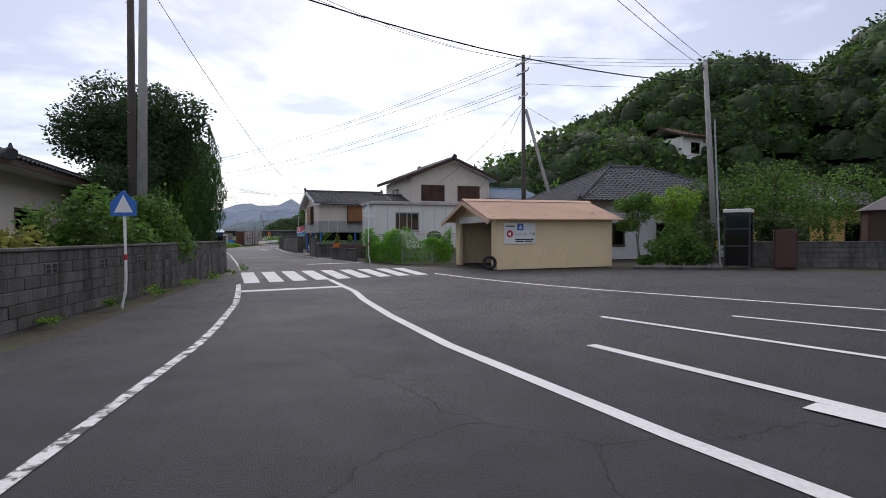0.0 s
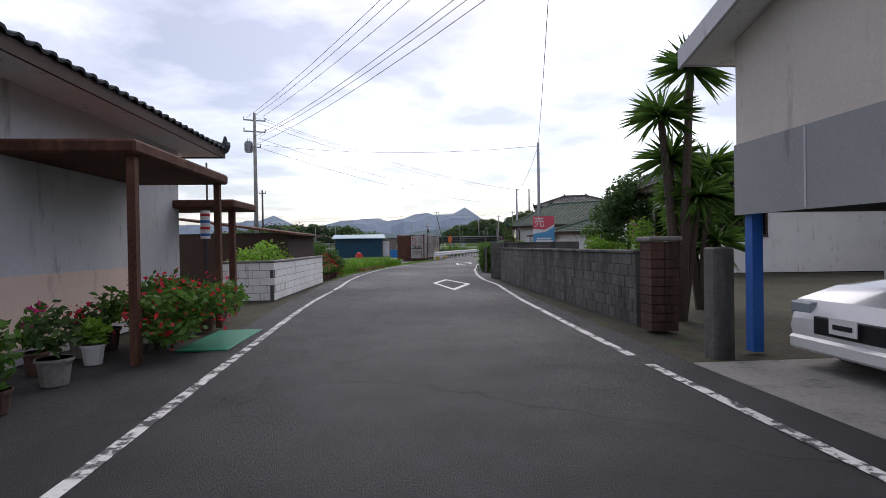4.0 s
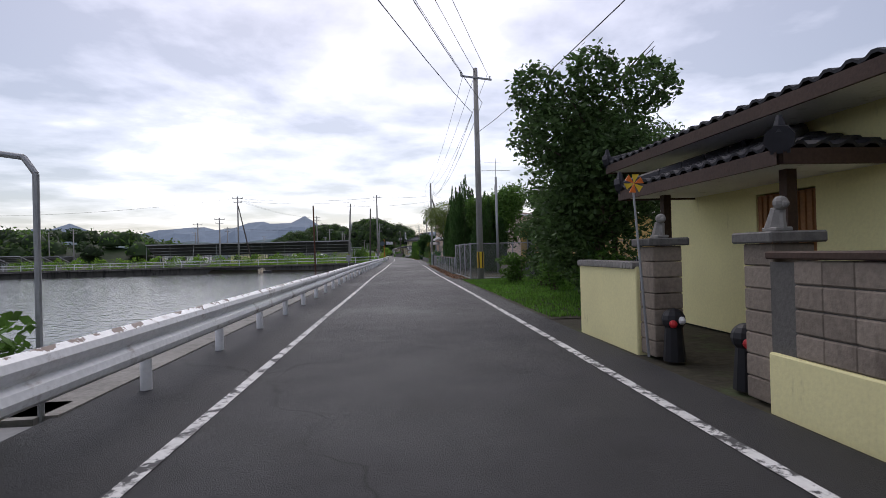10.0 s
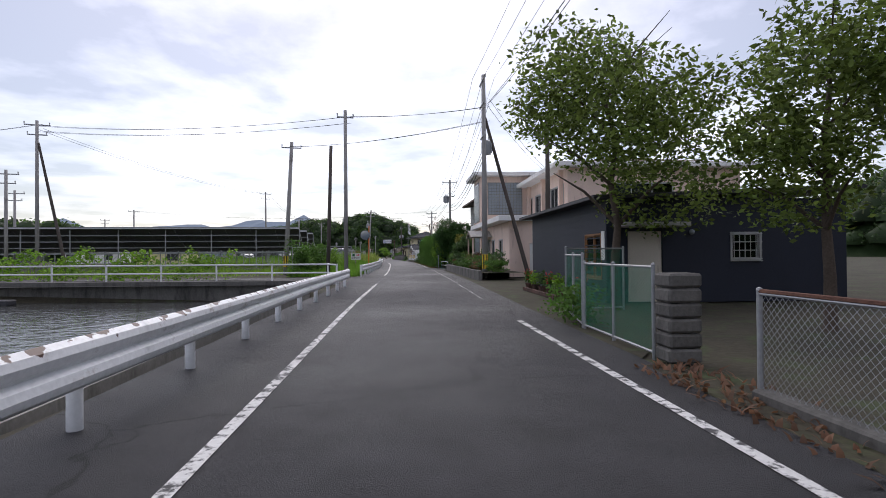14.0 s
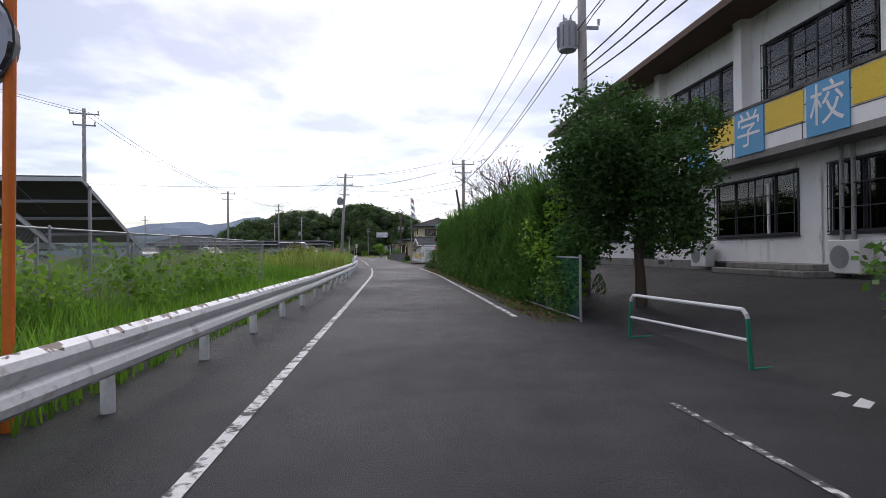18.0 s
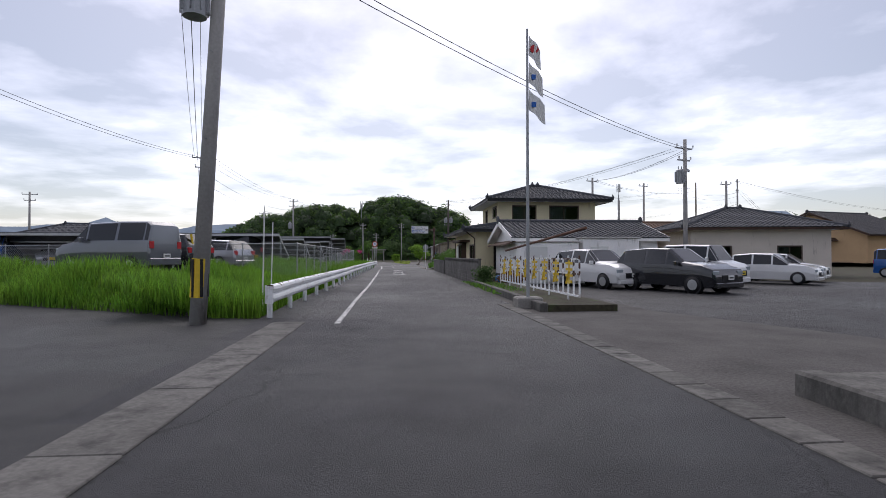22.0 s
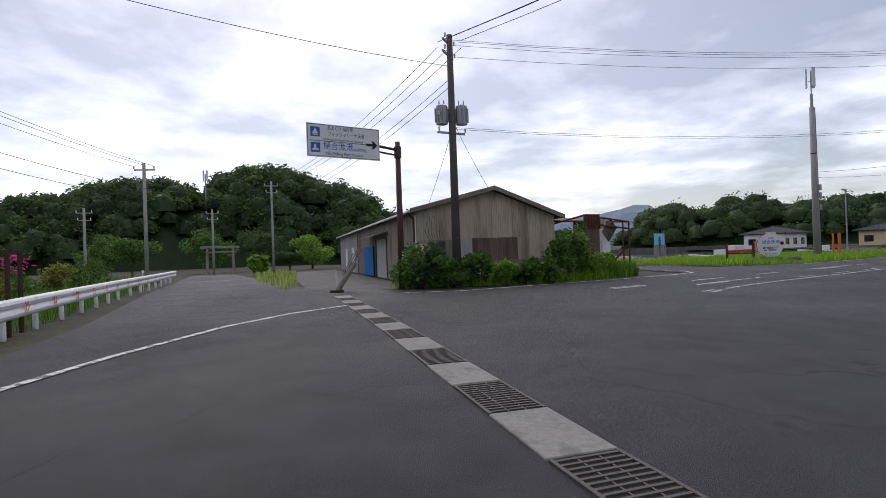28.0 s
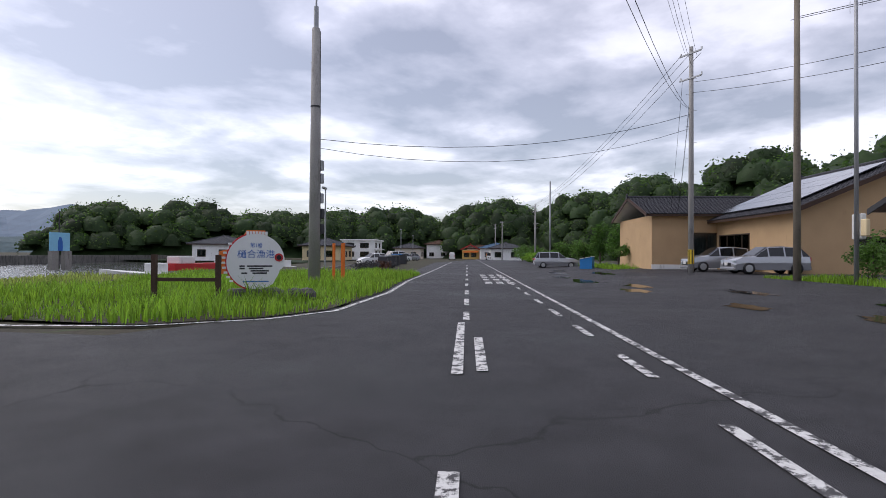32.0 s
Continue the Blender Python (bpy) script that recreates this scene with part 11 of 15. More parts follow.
# ---- green shop shed, shrine, vending machines ----
def corrugated(m, x0, x1, z0, z1, y=0.0, pitch=0.2, deep=0.035, topz=None):
    """A ribbed steel wall sheet facing -y; topz(x) gives a sloping head."""
    n = int((x1 - x0) / pitch)
    us = []
    for i in range(n):
        a = x0 + (x1 - x0) * i / n
        p = (x1 - x0) / n
        us += [(a, 0), (a + p * 0.55, 0), (a + p * 0.62, -deep), (a + p * 0.93, -deep)]
    us.append((x1, 0))
    vs = []
    for x, o in us:
        vs += [(x, y + o, z0), (x, y + o, topz(x) if topz else z1)]
    return m.add(vs, [(2 * i, 2 * i + 2, 2 * i + 3, 2 * i + 1) for i in range(len(us) - 1)])


def green_shed():
    at = spot(240.6, 4.9)
    h = thing("green_shed", "green corrugated steel shed with bright green roof edge", "shed", at @ pose(0.65, 0, 0))
    part("core", MB().box(0.05, 7.0, -3.6, 5.6, 0, 3.6), SHADE_BLACK, h)
    part("wall_sheet", corrugated(MB(), 0, 9.25, 0.1, 3.75), SIDING_GREEN, h, at=pose(0, 5.65, 0, 0, 0, -90))
    part("wall_sheet", corrugated(MB(), 0, 7.0, 0.1, 3.75, topz=lambda x: 3.75 + 0.16 * x), SIDING_GREEN, h, at=pose(0, -3.6, 0))
    part("wall_sheet", corrugated(MB(), -7.0, 0, 0.1, 3.7, topz=lambda x: 3.75 - 0.16 * x), SIDING_GREEN, h, at=pose(0, 5.66, 0, 0, 0, 180))
    part("roof", MB().prism_y([(-0.95, 3.62), (7.4, 4.95), (7.4, 5.05), (-0.95, 3.74)], -4.2, 6.55), WOOD_DARK, h)
    part("roof_edge", MB().box(-1.0, -0.95, -4.25, 6.6, 3.56, 3.82), SIDING_GREEN_B, h, "bright green fascia")
    part("barge_edge", MB().prism_y([(-1.0, 3.56), (7.4, 4.9), (7.4, 5.12), (-1.0, 3.8)], 6.55, 6.6), SIDING_GREEN_B, h, "bright green barge board")
    window(h, pose(-0.04, 2.7, 0, 0, 0, -90), 0.0, 1.3, 1.35, 2.1, ALU_L, 2, curtain=0)
    # near-black board gives the unlit look behind the window
    part("window_back", MB().box(0.02, 0.05, 1.35, 2.75, 1.3, 2.15), SHADE_BLACK, h)
    part("downpipe", MB().tube([(-0.9, 5.9, 3.6), (-0.6, 5.8, 3.3), (-0.08, 5.72, 3.0), (-0.08, 5.72, 0.1)], 0.04, 6), STEEL_DARK, h)
    sh = thing("roadside_shrine", "small wooden and concrete roadside shrine with stone figures and flowers", "shrine", at @ pose(-0.75, -2.6, 0.28))
    part("side_wall", MB().box(0, 1.3, 0.0, 0.12, 0, 1.95), CONCRETE, sh)
    part("side_wall", MB().box(0, 1.3, 2.26, 2.38, 0, 1.95), CONCRETE, sh)
    part("back_wall", MB().box(1.2, 1.3, 0.12, 2.26, 0, 2.2), WOOD_DARK, sh)
    pm = MB()
    for y in range(17):
        pm.box(1.185, 1.2, 0.13 + 0.125 * y, 0.24 + 0.125 * y, 0.6, 2.1)
    part("battens", pm, WOOD_DARK, sh)
    for y in (-0.06, 2.3):
        part("corner_post", MB().cbox(-0.1, 0.05, y, y + 0.14, 0, 1.95, 0.015), WOOD_GREY, sh, "weathered grey timber post")
    part("beam", MB().cbox(-0.12, 0.06, -0.25, 2.63, 1.78, 1.98, 0.02), WOOD_GREY, sh)
    part("king_post", MB().cbox(-0.06, 0.04, 1.12, 1.26, 1.98, 2.42, 0.01), WOOD_GREY, sh)
    for sg in (1, -1):
        for k in range(6):
            y0, y1 = 1.19 + sg * (0.31 * k - 0.02), 1.19 + sg * (0.31 * k + 0.36)
            z0, z1 = 2.62 - 0.155 * k + 0.008 * k * k, 2.62 - 0.155 * (k + 1) + 0.008 * (k + 1) ** 2
            part("roof_board", MB().prism_x([(y0, z0), (y1, z1 - 0.02), (y1, z1 + 0.07), (y0, z0 + 0.09)], -0.5, 1.5), WOOD_DARK, sh)
    part("ridge", MB().cbox(-0.58, 1.5, 1.08, 1.3, 2.66, 2.84, 0.03), WOOD_DARK, sh)
    part("altar", MB().cbox(0.25, 1.2, 0.35, 1.9, 0, 0.62, 0.015), STUCCO_WHITE, sh, "pale plastered altar block")
    part("floor_slab", MB().box(-0.1, 1.3, -0.1, 2.48, -0.06, 0.012), CONCRETE_DARK, sh)
    for r in range(2):
        for c in range(9):
            b = thing("base_stone", "dark mossy stone block under the shrine", "stone", at @ pose(-0.95, -3.0 + 0.43 * c + 0.2 * r, 0.155 * r - 0.02), "shrine base stones")
            part("block", MB().cbox(0.0, 0.35 if r else 0.3, 0.01, 0.42, 0, 0.15, 0.02), CONCRETE_DARK, b)
    for k in range(6):
        f = thing("stone_figure", "small grey stone figure on the altar", "statue", at @ pose(-0.25 + 0.2 * (k % 2), -2.6 + 0.5 + 0.25 * k, 0.90), "shrine figures")
        part("stone", MB().cyl((0, 0, 0), (0, 0, 0.3), 0.11, 0.08, 8).sphere((0, 0, 0.37), 0.085, 8, 6), CONCRETE, f)
    for k in range(2):
        pot_plant(at @ pose(-0.4, -2.6 + 0.48 + 1.2 * k, 0.90), 480 + k, 0.06, 0.16, L_MID, FLOWER_PINK, WHITE, 0.3)
    cr = thing("blue_crate", "blue plastic crate on the ground", "crate", at @ pose(-0.85, 0.1, 0.28, 0, 0, 8))
    part("body", MB().cbox(0, 0.55, 0, 0.38, 0, 0.32, 0.015), BLUE_PL, cr)
    for k in range(3):
        part("rib", MB().box(-0.01, 0.56, -0.012, 0.392, 0.06 + 0.1 * k, 0.08 + 0.1 * k), BLUE_PL, cr)


SIDING_GREEN_B = mat("bright_green_steel", (0.03, 0.26, 0.14), 0.45, 0.1, 2, 0.03)
green_shed()
vine_on(sd(244.4, 4.2), sd(243.0, 4.3), 1.4, 1600, 490, L_MID, 0.7, "leafy creeper heap beside the vending machine", 0.13)
vine_on(sd(243.4, 3.6), sd(241.4, 3.7), 0.5, 700, 491, L_DARK, 0.6, "low creepers on the bank", 0.11)
p_, q_ = sd(242.5, 3.65), sd(249.4, 4.0)
solid("stone_kerb", MB().cbox(0, dist(p_, q_), -0.02, 0.28, -0.1, 0.24, 0.03), CONCRETE_DARK, "raised stone kerb of the forecourt", "kerb", at=along(q_, p_), kind="structure")
sheet("forecourt_slab", [tuple(sd(s, d)[:2]) for s, d in ((242.6, 3.9), (249.4, 4.2), (249.4, 8.5), (244.4, 8.5), (244.3, 4.9), (242.6, 4.9))], CONCRETE_DARK, 0.2, "raised worn concrete forecourt", "pavement")
VM_RED = gloss("vending_red", (0.62, 0.045, 0.06), 0.3)


def vending(at, paint, label, side_bars=None):
    t = thing("vending_machine", label, "vending machine", at, "vending machines")
    part("cabinet", MB().cbox(0, 1.0, 0, 0.72, 0.06, 1.83, 0.02), paint, t)
    part("foot", MB().box(0.05, 0.95, 0.05, 0.65, 0, 0.06), STEEL_DARK, t)
    part("display_window", MB().box(0.08, 0.92, -0.012, 0.0, 0.98, 1.68), FROST, t)
    rs = random.Random(5)
    for r in range(3):
        for c in range(9):
            k = part("drink_can", MB().cyl((0.13 + 0.093 * c, -0.02, 1.02 + 0.22 * r), (0.13 + 0.093 * c, -0.02, 1.15 + 0.22 * r), 0.03, 0.03, 8), (RED, BLUE, WHITE, YELLOW, BLACK, GREEN_PL, ORANGE)[rs.randrange(7)], t)
        part("price_strip", MB().box(0.1, 0.9, -0.03, -0.012, 0.985 + 0.22 * r, 1.01 + 0.22 * r), WHITE, t)
    part("coin_panel", MB().cbox(0.55, 0.9, -0.015, 0.0, 0.6, 0.92, 0.005), STUCCO_WHITE, t)
    part("poster", MB().box(0.1, 0.48, -0.008, 0.0, 0.62, 0.9), WHITE, t)
    part("delivery_slot", MB().cbox(0.15, 0.8, -0.02, 0.0, 0.25, 0.45, 0.008), STEEL_DARK, t)
    return t


vm_ = vending(spot(243.4, 3.95, 0.0, -62), VM_RED, "red drinks vending machine by the lane")
for k in range(6):
    part("side_mark", MB().box(0.999, 1.003, 0.2, 0.5, 0.55 + 0.16 * k, 0.64 + 0.16 * k), WHITE, vm_)
vending(spot(247.9, 5.4, 0.2, -62), CAR_WHITE, "white drinks vending machine under the lean-to")
lt = thing("lean_to", "rusty red steel lean-to with a corrugated roof", "shelter", spot(244.6, 5.0, 0.2))
for x in (0.0, 2.2):
    for y in (0.0, 1.6, 3.2):
        part("post", MB().box(x - 0.05, x + 0.05, y - 0.05, y + 0.05, 0, 2.1 if x < 1 else 2.4), BLOCK_RED, lt)
part("roof_sheet", MB().prism_y([(-0.4, 2.08), (2.6, 2.45), (2.6, 2.5), (-0.4, 2.13)], -0.3, 3.5), RUST, lt)
for z in (0.15, 0.9):
    part("rail", MB().box(-0.03, 0.03, 0, 3.2, z, z + 0.06), BLOCK_RED, lt)
for k in range(3):
    part("sign_panel", MB().box(-0.02, 0.0, 1.7, 2.4, 0.9 + 0.4 * k, 1.25 + 0.4 * k), RED, lt)
for k in range(4):
    hr = thing("red_hose_reel", "red wheeled implement under the lean-to", "implement", spot(245.2 + 0.75 * k, 5.9, 0.2))
    part("wheel", MB().cyl((0, -0.05, 0.3), (0, 0.05, 0.3), 0.3, 0.3, 14), RED, hr)
    part("frame", MB().tube([(0, 0, 0.3), (0.2, 0.2, 0.9), (0.5, 0.2, 0.5)], 0.03, 6), RUST, hr)

# ---- right car park ----
sg_ = thing("stay_guard", "two leaning yellow stay guards with dark bands in the grass", "stay guard", spot(268.3, -8.4, 0.4))
for x in (-0.35, -0.75):
    g1 = part("guard_tube", MB().cyl((0, 0, -0.4), (x, 0, 2.3 + x), 0.05, 0.05, 8), YELLOW, sg_)
    part("dark_band", MB().cyl((x * 0.3, 0, -0.4 + 0.3 * (2.7 + x)), (x * 0.36, 0, -0.4 + 0.36 * (2.7 + x)), 0.053, 0.053, 8), BLACK, g1)
fp = thing("flag_pole", "tall thin pole with three flags", "flag pole", spot(258.6, 3.6))
part("base", MB().cbox(-0.35, 0.35, -0.3, 0.3, -0.1, 0.28, 0.04), CONCRETE, fp, "stained concrete base")
part("shaft", MB().cyl((0, 0, 0.2), (0, 0, 7.6), 0.05, 0.03, 10), GALV, fp)
for k, z in enumerate((6.9, 6.15, 5.4)):
    vs = []
    for i in range(7):
        for j in range(5):
            vs.append((0.05 + 0.10 * i * (0.55 + 0.1 * k), 0.05 * math.sin(i * 1.3 + j * 0.5), z + 0.55 - 0.14 * j - 0.07 * i))
    f = part("flag", MB().add(vs, [(5 * i + j, 5 * i + 5 + j, 5 * i + 6 + j, 5 * i + 1 + j) for i in range(6) for j in range(4)]), WHITE, fp)
    if k == 0:
        part("red_disc", MB().cyl((0.2, 0.02, z + 0.15), (0.2, -0.03, z + 0.15), 0.12, 0.12, 12), RED, f)
    else:
        part("emblem", MB().cbox(0.12, 0.24, -0.04, 0.03, z + 0.05, z + 0.2, 0.01), BLUE, f)
p_, q_ = sd(270.4, 3.7), sd(257.4, 3.6)
solid("bed_kerb", MB().cbox(0, dist(p_, q_), 0, 0.2, -0.1, 0.22, 0.02), CONCRETE_DARK, "low stone kerb of a planting bed", "kerb", at=along(p_, q_), kind="structure")
sheet("gravel_apron", [tuple(sd(s, d)[:2]) for s, d in ((245.0, 3.25), (257.3, 3.25), (271.0, 3.1), (271.5, 6.5), (257.3, 6.5), (250.0, 9.0), (249.6, 4.2))], GRAVEL, -0.004, "grey gravel between the lane and the car park", "pavement")
solid("bed_soil", MB().prism([tuple(sd(s, d)[:2]) for s, d in ((270.4, 3.9), (257.4, 3.8), (257.4, 5.6), (270.4, 5.4))], -0.1, 0.16), EARTH, "bare planting bed", "ground", kind="structure")
grass("weeds", band(262, 271, 3.3, 4.6, 0.1), 1500, 0.12, 36, L_GRASS_B, "low weeds on the bed")


def letter_fence():
    p, q = sd(267.9, 4.7), sd(258.2, 4.9)
    L_ = dist(p, q)
    f = thing("letter_fence", "rusty white steel fence carrying yellow cut-out characters", "fence", along(p, q, 0.16))
    for z in (0.12, 0.72, 1.12):
        part("rail", MB().box(0, L_, -0.02, 0.02, z, z + 0.05), RAIL, f)
    n = 22
    for i in range(n + 1):
        part("post", MB().box(L_ * i / n - 0.02, L_ * i / n + 0.02, -0.02, 0.02, 0 if i % 4 == 0 else 0.12, 1.15 if i % 2 else 1.25), RAIL, f)
    part("top_pipe", MB().cyl((1.2, -0.05, 1.45), (L_ + 0.6, -0.05, 1.95), 0.04, 0.04, 8), RUST, f)
    rs = random.Random(8)
    for k in range(8):
        x = 0.9 + 1.15 * k
        c = part("yellow_character", MB().box(x - 0.03, x + 0.03, -0.05, -0.03, 0.45, 1.12), YELLOW, f, "yellow cut-out sign character")
        for j in range(4):
            w = rs.uniform(0.18, 0.3)
            z = 0.48 + 0.17 * j
            part("stroke", MB().box(x - w, x + w, -0.052, -0.028, z, z + 0.07), YELLOW, c)
        part("stroke", MB().cyl((x - 0.22, -0.04, 0.45), (x + 0.02, -0.04, 0.8), 0.035, 0.035, 5), YELLOW, c)


letter_fence()
car(spot(269.9, 8.3, 0, 200), "suv", 4.5, 1.82, 1.68, CAR_WHITE, "white sport utility car in the car park")
car(spot(267.0, 10.2, 0, 205), "suv", 4.6, 1.82, 1.70, CAR_BLACK, "black sport utility car in the car park")
car(spot(268.8, 13.0, 0, 210), "van", 3.4, 1.48, 1.88, CAR_WHITE, "white small van in the car park", plate=PLATE_Y)
car(spot(271.0, 17.4, 0, 220), "hatch", 4.1, 1.7, 1.5, CAR_WHITE, "white hatchback in the car park")
car(spot(273.2, 20.0, 0, 222), "hatch", 3.9, 1.68, 1.5, CAR_WHITE, "white compact car in the car park")
car(spot(270.0, 31.0, 0, 200), "suv", 3.5, 1.5, 1.7, CAR_BLACK, "dark small jeep by the houses")
car(spot(276.0, 31.0, 0, 205), "van", 3.4, 1.48, 1.8, CAR_BLUE, "dark blue van by the houses")


def tiled_simple(at, w, l, h, label, wall=STUCCO_WHITE, tile=TILE_GREY, kind_="hip", rise=1.5, upper=None, axis_="x", win=True, over=0.7):
    """A plain tiled house with windows on the sides towards the lane; upper: (x0, x1, y0, y1, z) of a second storey."""
    t = thing("tiled_house", label, "house", at, "tiled houses")
    n = max(1, int(l / 3.2)); k = max(1, int(w / 3.2))
    hw = [((i + 0.25) * l / n, (i + 0.25) * l / n + 1.5, 0.8, 2.0) for i in range(n)]
    hs = [((i + 0.25) * w / k, (i + 0.25) * w / k + 1.5, 0.8, 2.0) for i in range(k)]
    W = walls(t, 0, w, 0, l, 0, h, wall, {"w": hw, "s": hs} if win else {})
    if win:
        for a in hw:
            window(W["w"][0], pose(0, 0, 0), *a, ALU, 2, 0)
        for a in hs:
            window(W["s"][0], pose(0, 0, 0), *a, ALU, 2, 0)
    ROUGH[0] = 2.2 if min(math.hypot(at.translation.x - cx, at.translation.y - cy) for cx, cy in ROUTE) > 24 else 1.25
    roof(t, 0, w, 0, l, h + 0.05, rise, kind_, over, axis_, tile, WOOD_DARK)
    if upper:
        x0, x1, y0, y1, z = upper
        hw = [((y1 - y0) * 0.3, (y1 - y0) * 0.3 + 1.5, z - 1.6, z - 0.5)]
        hs = [((x1 - x0) * 0.2, (x1 - x0) * 0.2 + 1.6, z - 1.6, z - 0.5), ((x1 - x0) * 0.6, (x1 - x0) * 0.6 + 1.6, z - 1.6, z - 0.5)]
        U = walls(t, x0, x1, y0, y1, h, z, wall, {"w": hw, "s": hs})
        window(U["w"][0], pose(0, 0, 0), *hw[0], ALU)
        for a in hs:
            window(U["s"][0], pose(0, 0, 0), *a, ALU)
        roof(t, x0, x1, y0, y1, z + 0.05, rise * 0.9, "hip", over, "x" if x1 - x0 > y1 - y0 else "y", tile, WOOD_DARK)
    ROUGH[0] = 1.0
    return t


def corner_house():
    at = spot(278.2, 5.2)
    h = thing("corner_house", "cream two-storey house with grey tiled roofs behind a block wall", "house", at)
    W = walls(h, 0, 9.5, 0, 11.0, 0, 2.95, STUCCO_YELLOW_P, {"w": [(4.6, 6.4, 0.9, 2.2), (8.4, 10.3, 0.1, 2.1), (1.2, 2.4, 0.6, 2.2)], "s": [(1.2, 4.2, 0.6, 2.3)]})
    window(W["w"][0], pose(0, 0, 0), 4.6, 6.4, 0.9, 2.2, ALU, 2, box=0.3)
    window(W["w"][0], pose(0, 0, 0), 8.4, 10.3, 0.1, 2.1, ALU, 2)
    window(W["w"][0], pose(0, 0, 0), 1.2, 2.4, 0.6, 2.2, ALU, 2, curtain=0.9)
    window(W["s"][0], pose(0, 0, 0), 1.2, 4.2, 0.6, 2.3, ALU, 3)
    part("shutter_box", MB().cbox(-0.12, 0.0, 5.3, 6.3, 0.85, 2.3, 0.01), STEEL_DARK, h)
    part("shutter_box", MB().cbox(-0.12, 0.0, 8.7, 9.6, 0.1, 2.15, 0.01), SIDING_WHITE, h)
    part("window_hood", MB().cbox(-0.7, 0.0, 2.6, 7.2, 2.35, 2.5, 0.02), WOOD_DARK, h)
    roof(h, 0, 9.5, 0, 11.0, 3.05, 1.0, "hip", 0.9, "y", TILE_GREY, BLACK)
    U = walls(h, 1.9, 8.7, 2.2, 8.6, 3.1, 5.15, STUCCO_YELLOW_P, {"w": [(1.4, 2.2, 3.9, 4.8), (4.4, 5.8, 4.1, 4.8)], "s": [(1.0, 2.6, 3.8, 4.8), (3.6, 5.6, 3.8, 4.8)]})
    window(U["w"][0], pose(0, 0, 0), 1.4, 2.2, 3.9, 4.8, ALU)
    window(U["w"][0], pose(0, 0, 0), 4.4, 5.8, 4.1, 4.8, ALU)
    window(U["s"][0], pose(0, 0, 0), 1.0, 2.6, 3.8, 4.8, ALU)
    window(U["s"][0], pose(0, 0, 0), 3.6, 5.6, 3.8, 4.8, ALU)
    roof(h, 1.9, 8.7, 2.2, 8.6, 5.2, 1.35, "hip", 0.9, "x", TILE_GREY, BLACK)
    for y in (-0.6, 11.4):
        part("downpipe", MB().tube([(-0.75, y, 2.95), (-0.05, 0.05 if y < 5 else 10.95, 2.5), (-0.05, 0.05 if y < 5 else 10.95, 0.1)], 0.035, 6), WOOD_DARK, h)
    # white storehouse with gable
    k = thing("storehouse", "white plastered storehouse with old tiled gable roof", "house", spot(271.4, 6.3))
    walls(k, 0, 7.5, 0, 5.8, 0, 2.3, STUCCO_WHITE, gable="x", rise=0.0)
    part("gable", MB().prism_x([(0, 2.3), (5.8, 2.3), (2.9, 3.15)], 0.0, 0.15), STUCCO_WHITE, k)
    part("gable", MB().prism_x([(0, 2.3), (5.8, 2.3), (2.9, 3.15)], 7.35, 7.5), STUCCO_WHITE, k)
    roof(k, 0, 7.5, 0, 5.8, 2.3, 1.0, "gable", 0.45, "x", TILE_GREY, STUCCO_WHITE)
    part("canopy", MB().prism_y([(-0.55, 1.95), (0.0, 2.15), (0.0, 2.22), (-0.55, 2.02)], 0.3, 5.6), TIN_DARK_S, k)
    part("base_band", MB().box(-0.02, 0.0, 0.0, 5.8, 0.0, 0.35), CONCRETE_DARK, k)
    for i, (s, d, hh) in enumerate(((270.2, 6.2, 2.05), (270.2, 9.3, 2.25))):
        c = thing("white_hut", "white painted storage hut", "hut", spot(s, d))
        part("body", MB().cbox(0, 2.9, 0, 1.05, 0, hh, 0.03), STUCCO_WHITE, c)
        part("roof_lip", MB().cbox(-0.1, 3.0, -0.1, 1.12, hh, hh + 0.07, 0.02), TIN_WHITE, c)
        part("door", MB().cbox(0.4, 1.3, -0.03, 0.0, 0.05, 1.85, 0.01), SIDING_WHITE, c)


TIN_DARK_S = mat("rusty_canopy_tin", (0.16, 0.11, 0.085), 0.8, 0.3, 2, 0.12, stain=0.5, stain_c=(0.07, 0.045, 0.035))
STUCCO_YELLOW_P = mat("cream_yellow_stucco", (0.74, 0.66, 0.44), 0.9, 0.08, 3, 0.12, stain=0.15, stain_c=(0.4, 0.33, 0.2))
corner_house()
block_wall(sd(269.4, 4.05), sd(285.2, 3.95), 5, BLOCK, "grey concrete block wall with pierced top", 0.4, 0.2, decor=1, cap=CONCRETE_DARK)
block_wall(sd(285.4, 3.9), sd(295.8, 3.8), 5, BLOCK, "grey rock-faced block wall", 0.4, 0.2, cap=CONCRETE_DARK)
vine_on(sd(268.6, 4.2), sd(269.4, 4.0), 1.1, 600, 500, L_DARK, 0.35, "dark ivy heap on the wall end", 0.12)
gh_ = thing("gear_heap", "tangle of ropes and blue sheet by the bed", "heap", spot(268.9, 5.4, 0.1))
part("ropes", crown_mesh("ropes", 501, [(0, 0, 0.25, 0.7, 0.6, 0.35)], 500, 0.12, L_DRY), None, gh_)
part("sheet", MB().cbox(-0.6, 0.3, 0.4, 1.0, 0, 0.35, 0.1), BLUE_PL, gh_)

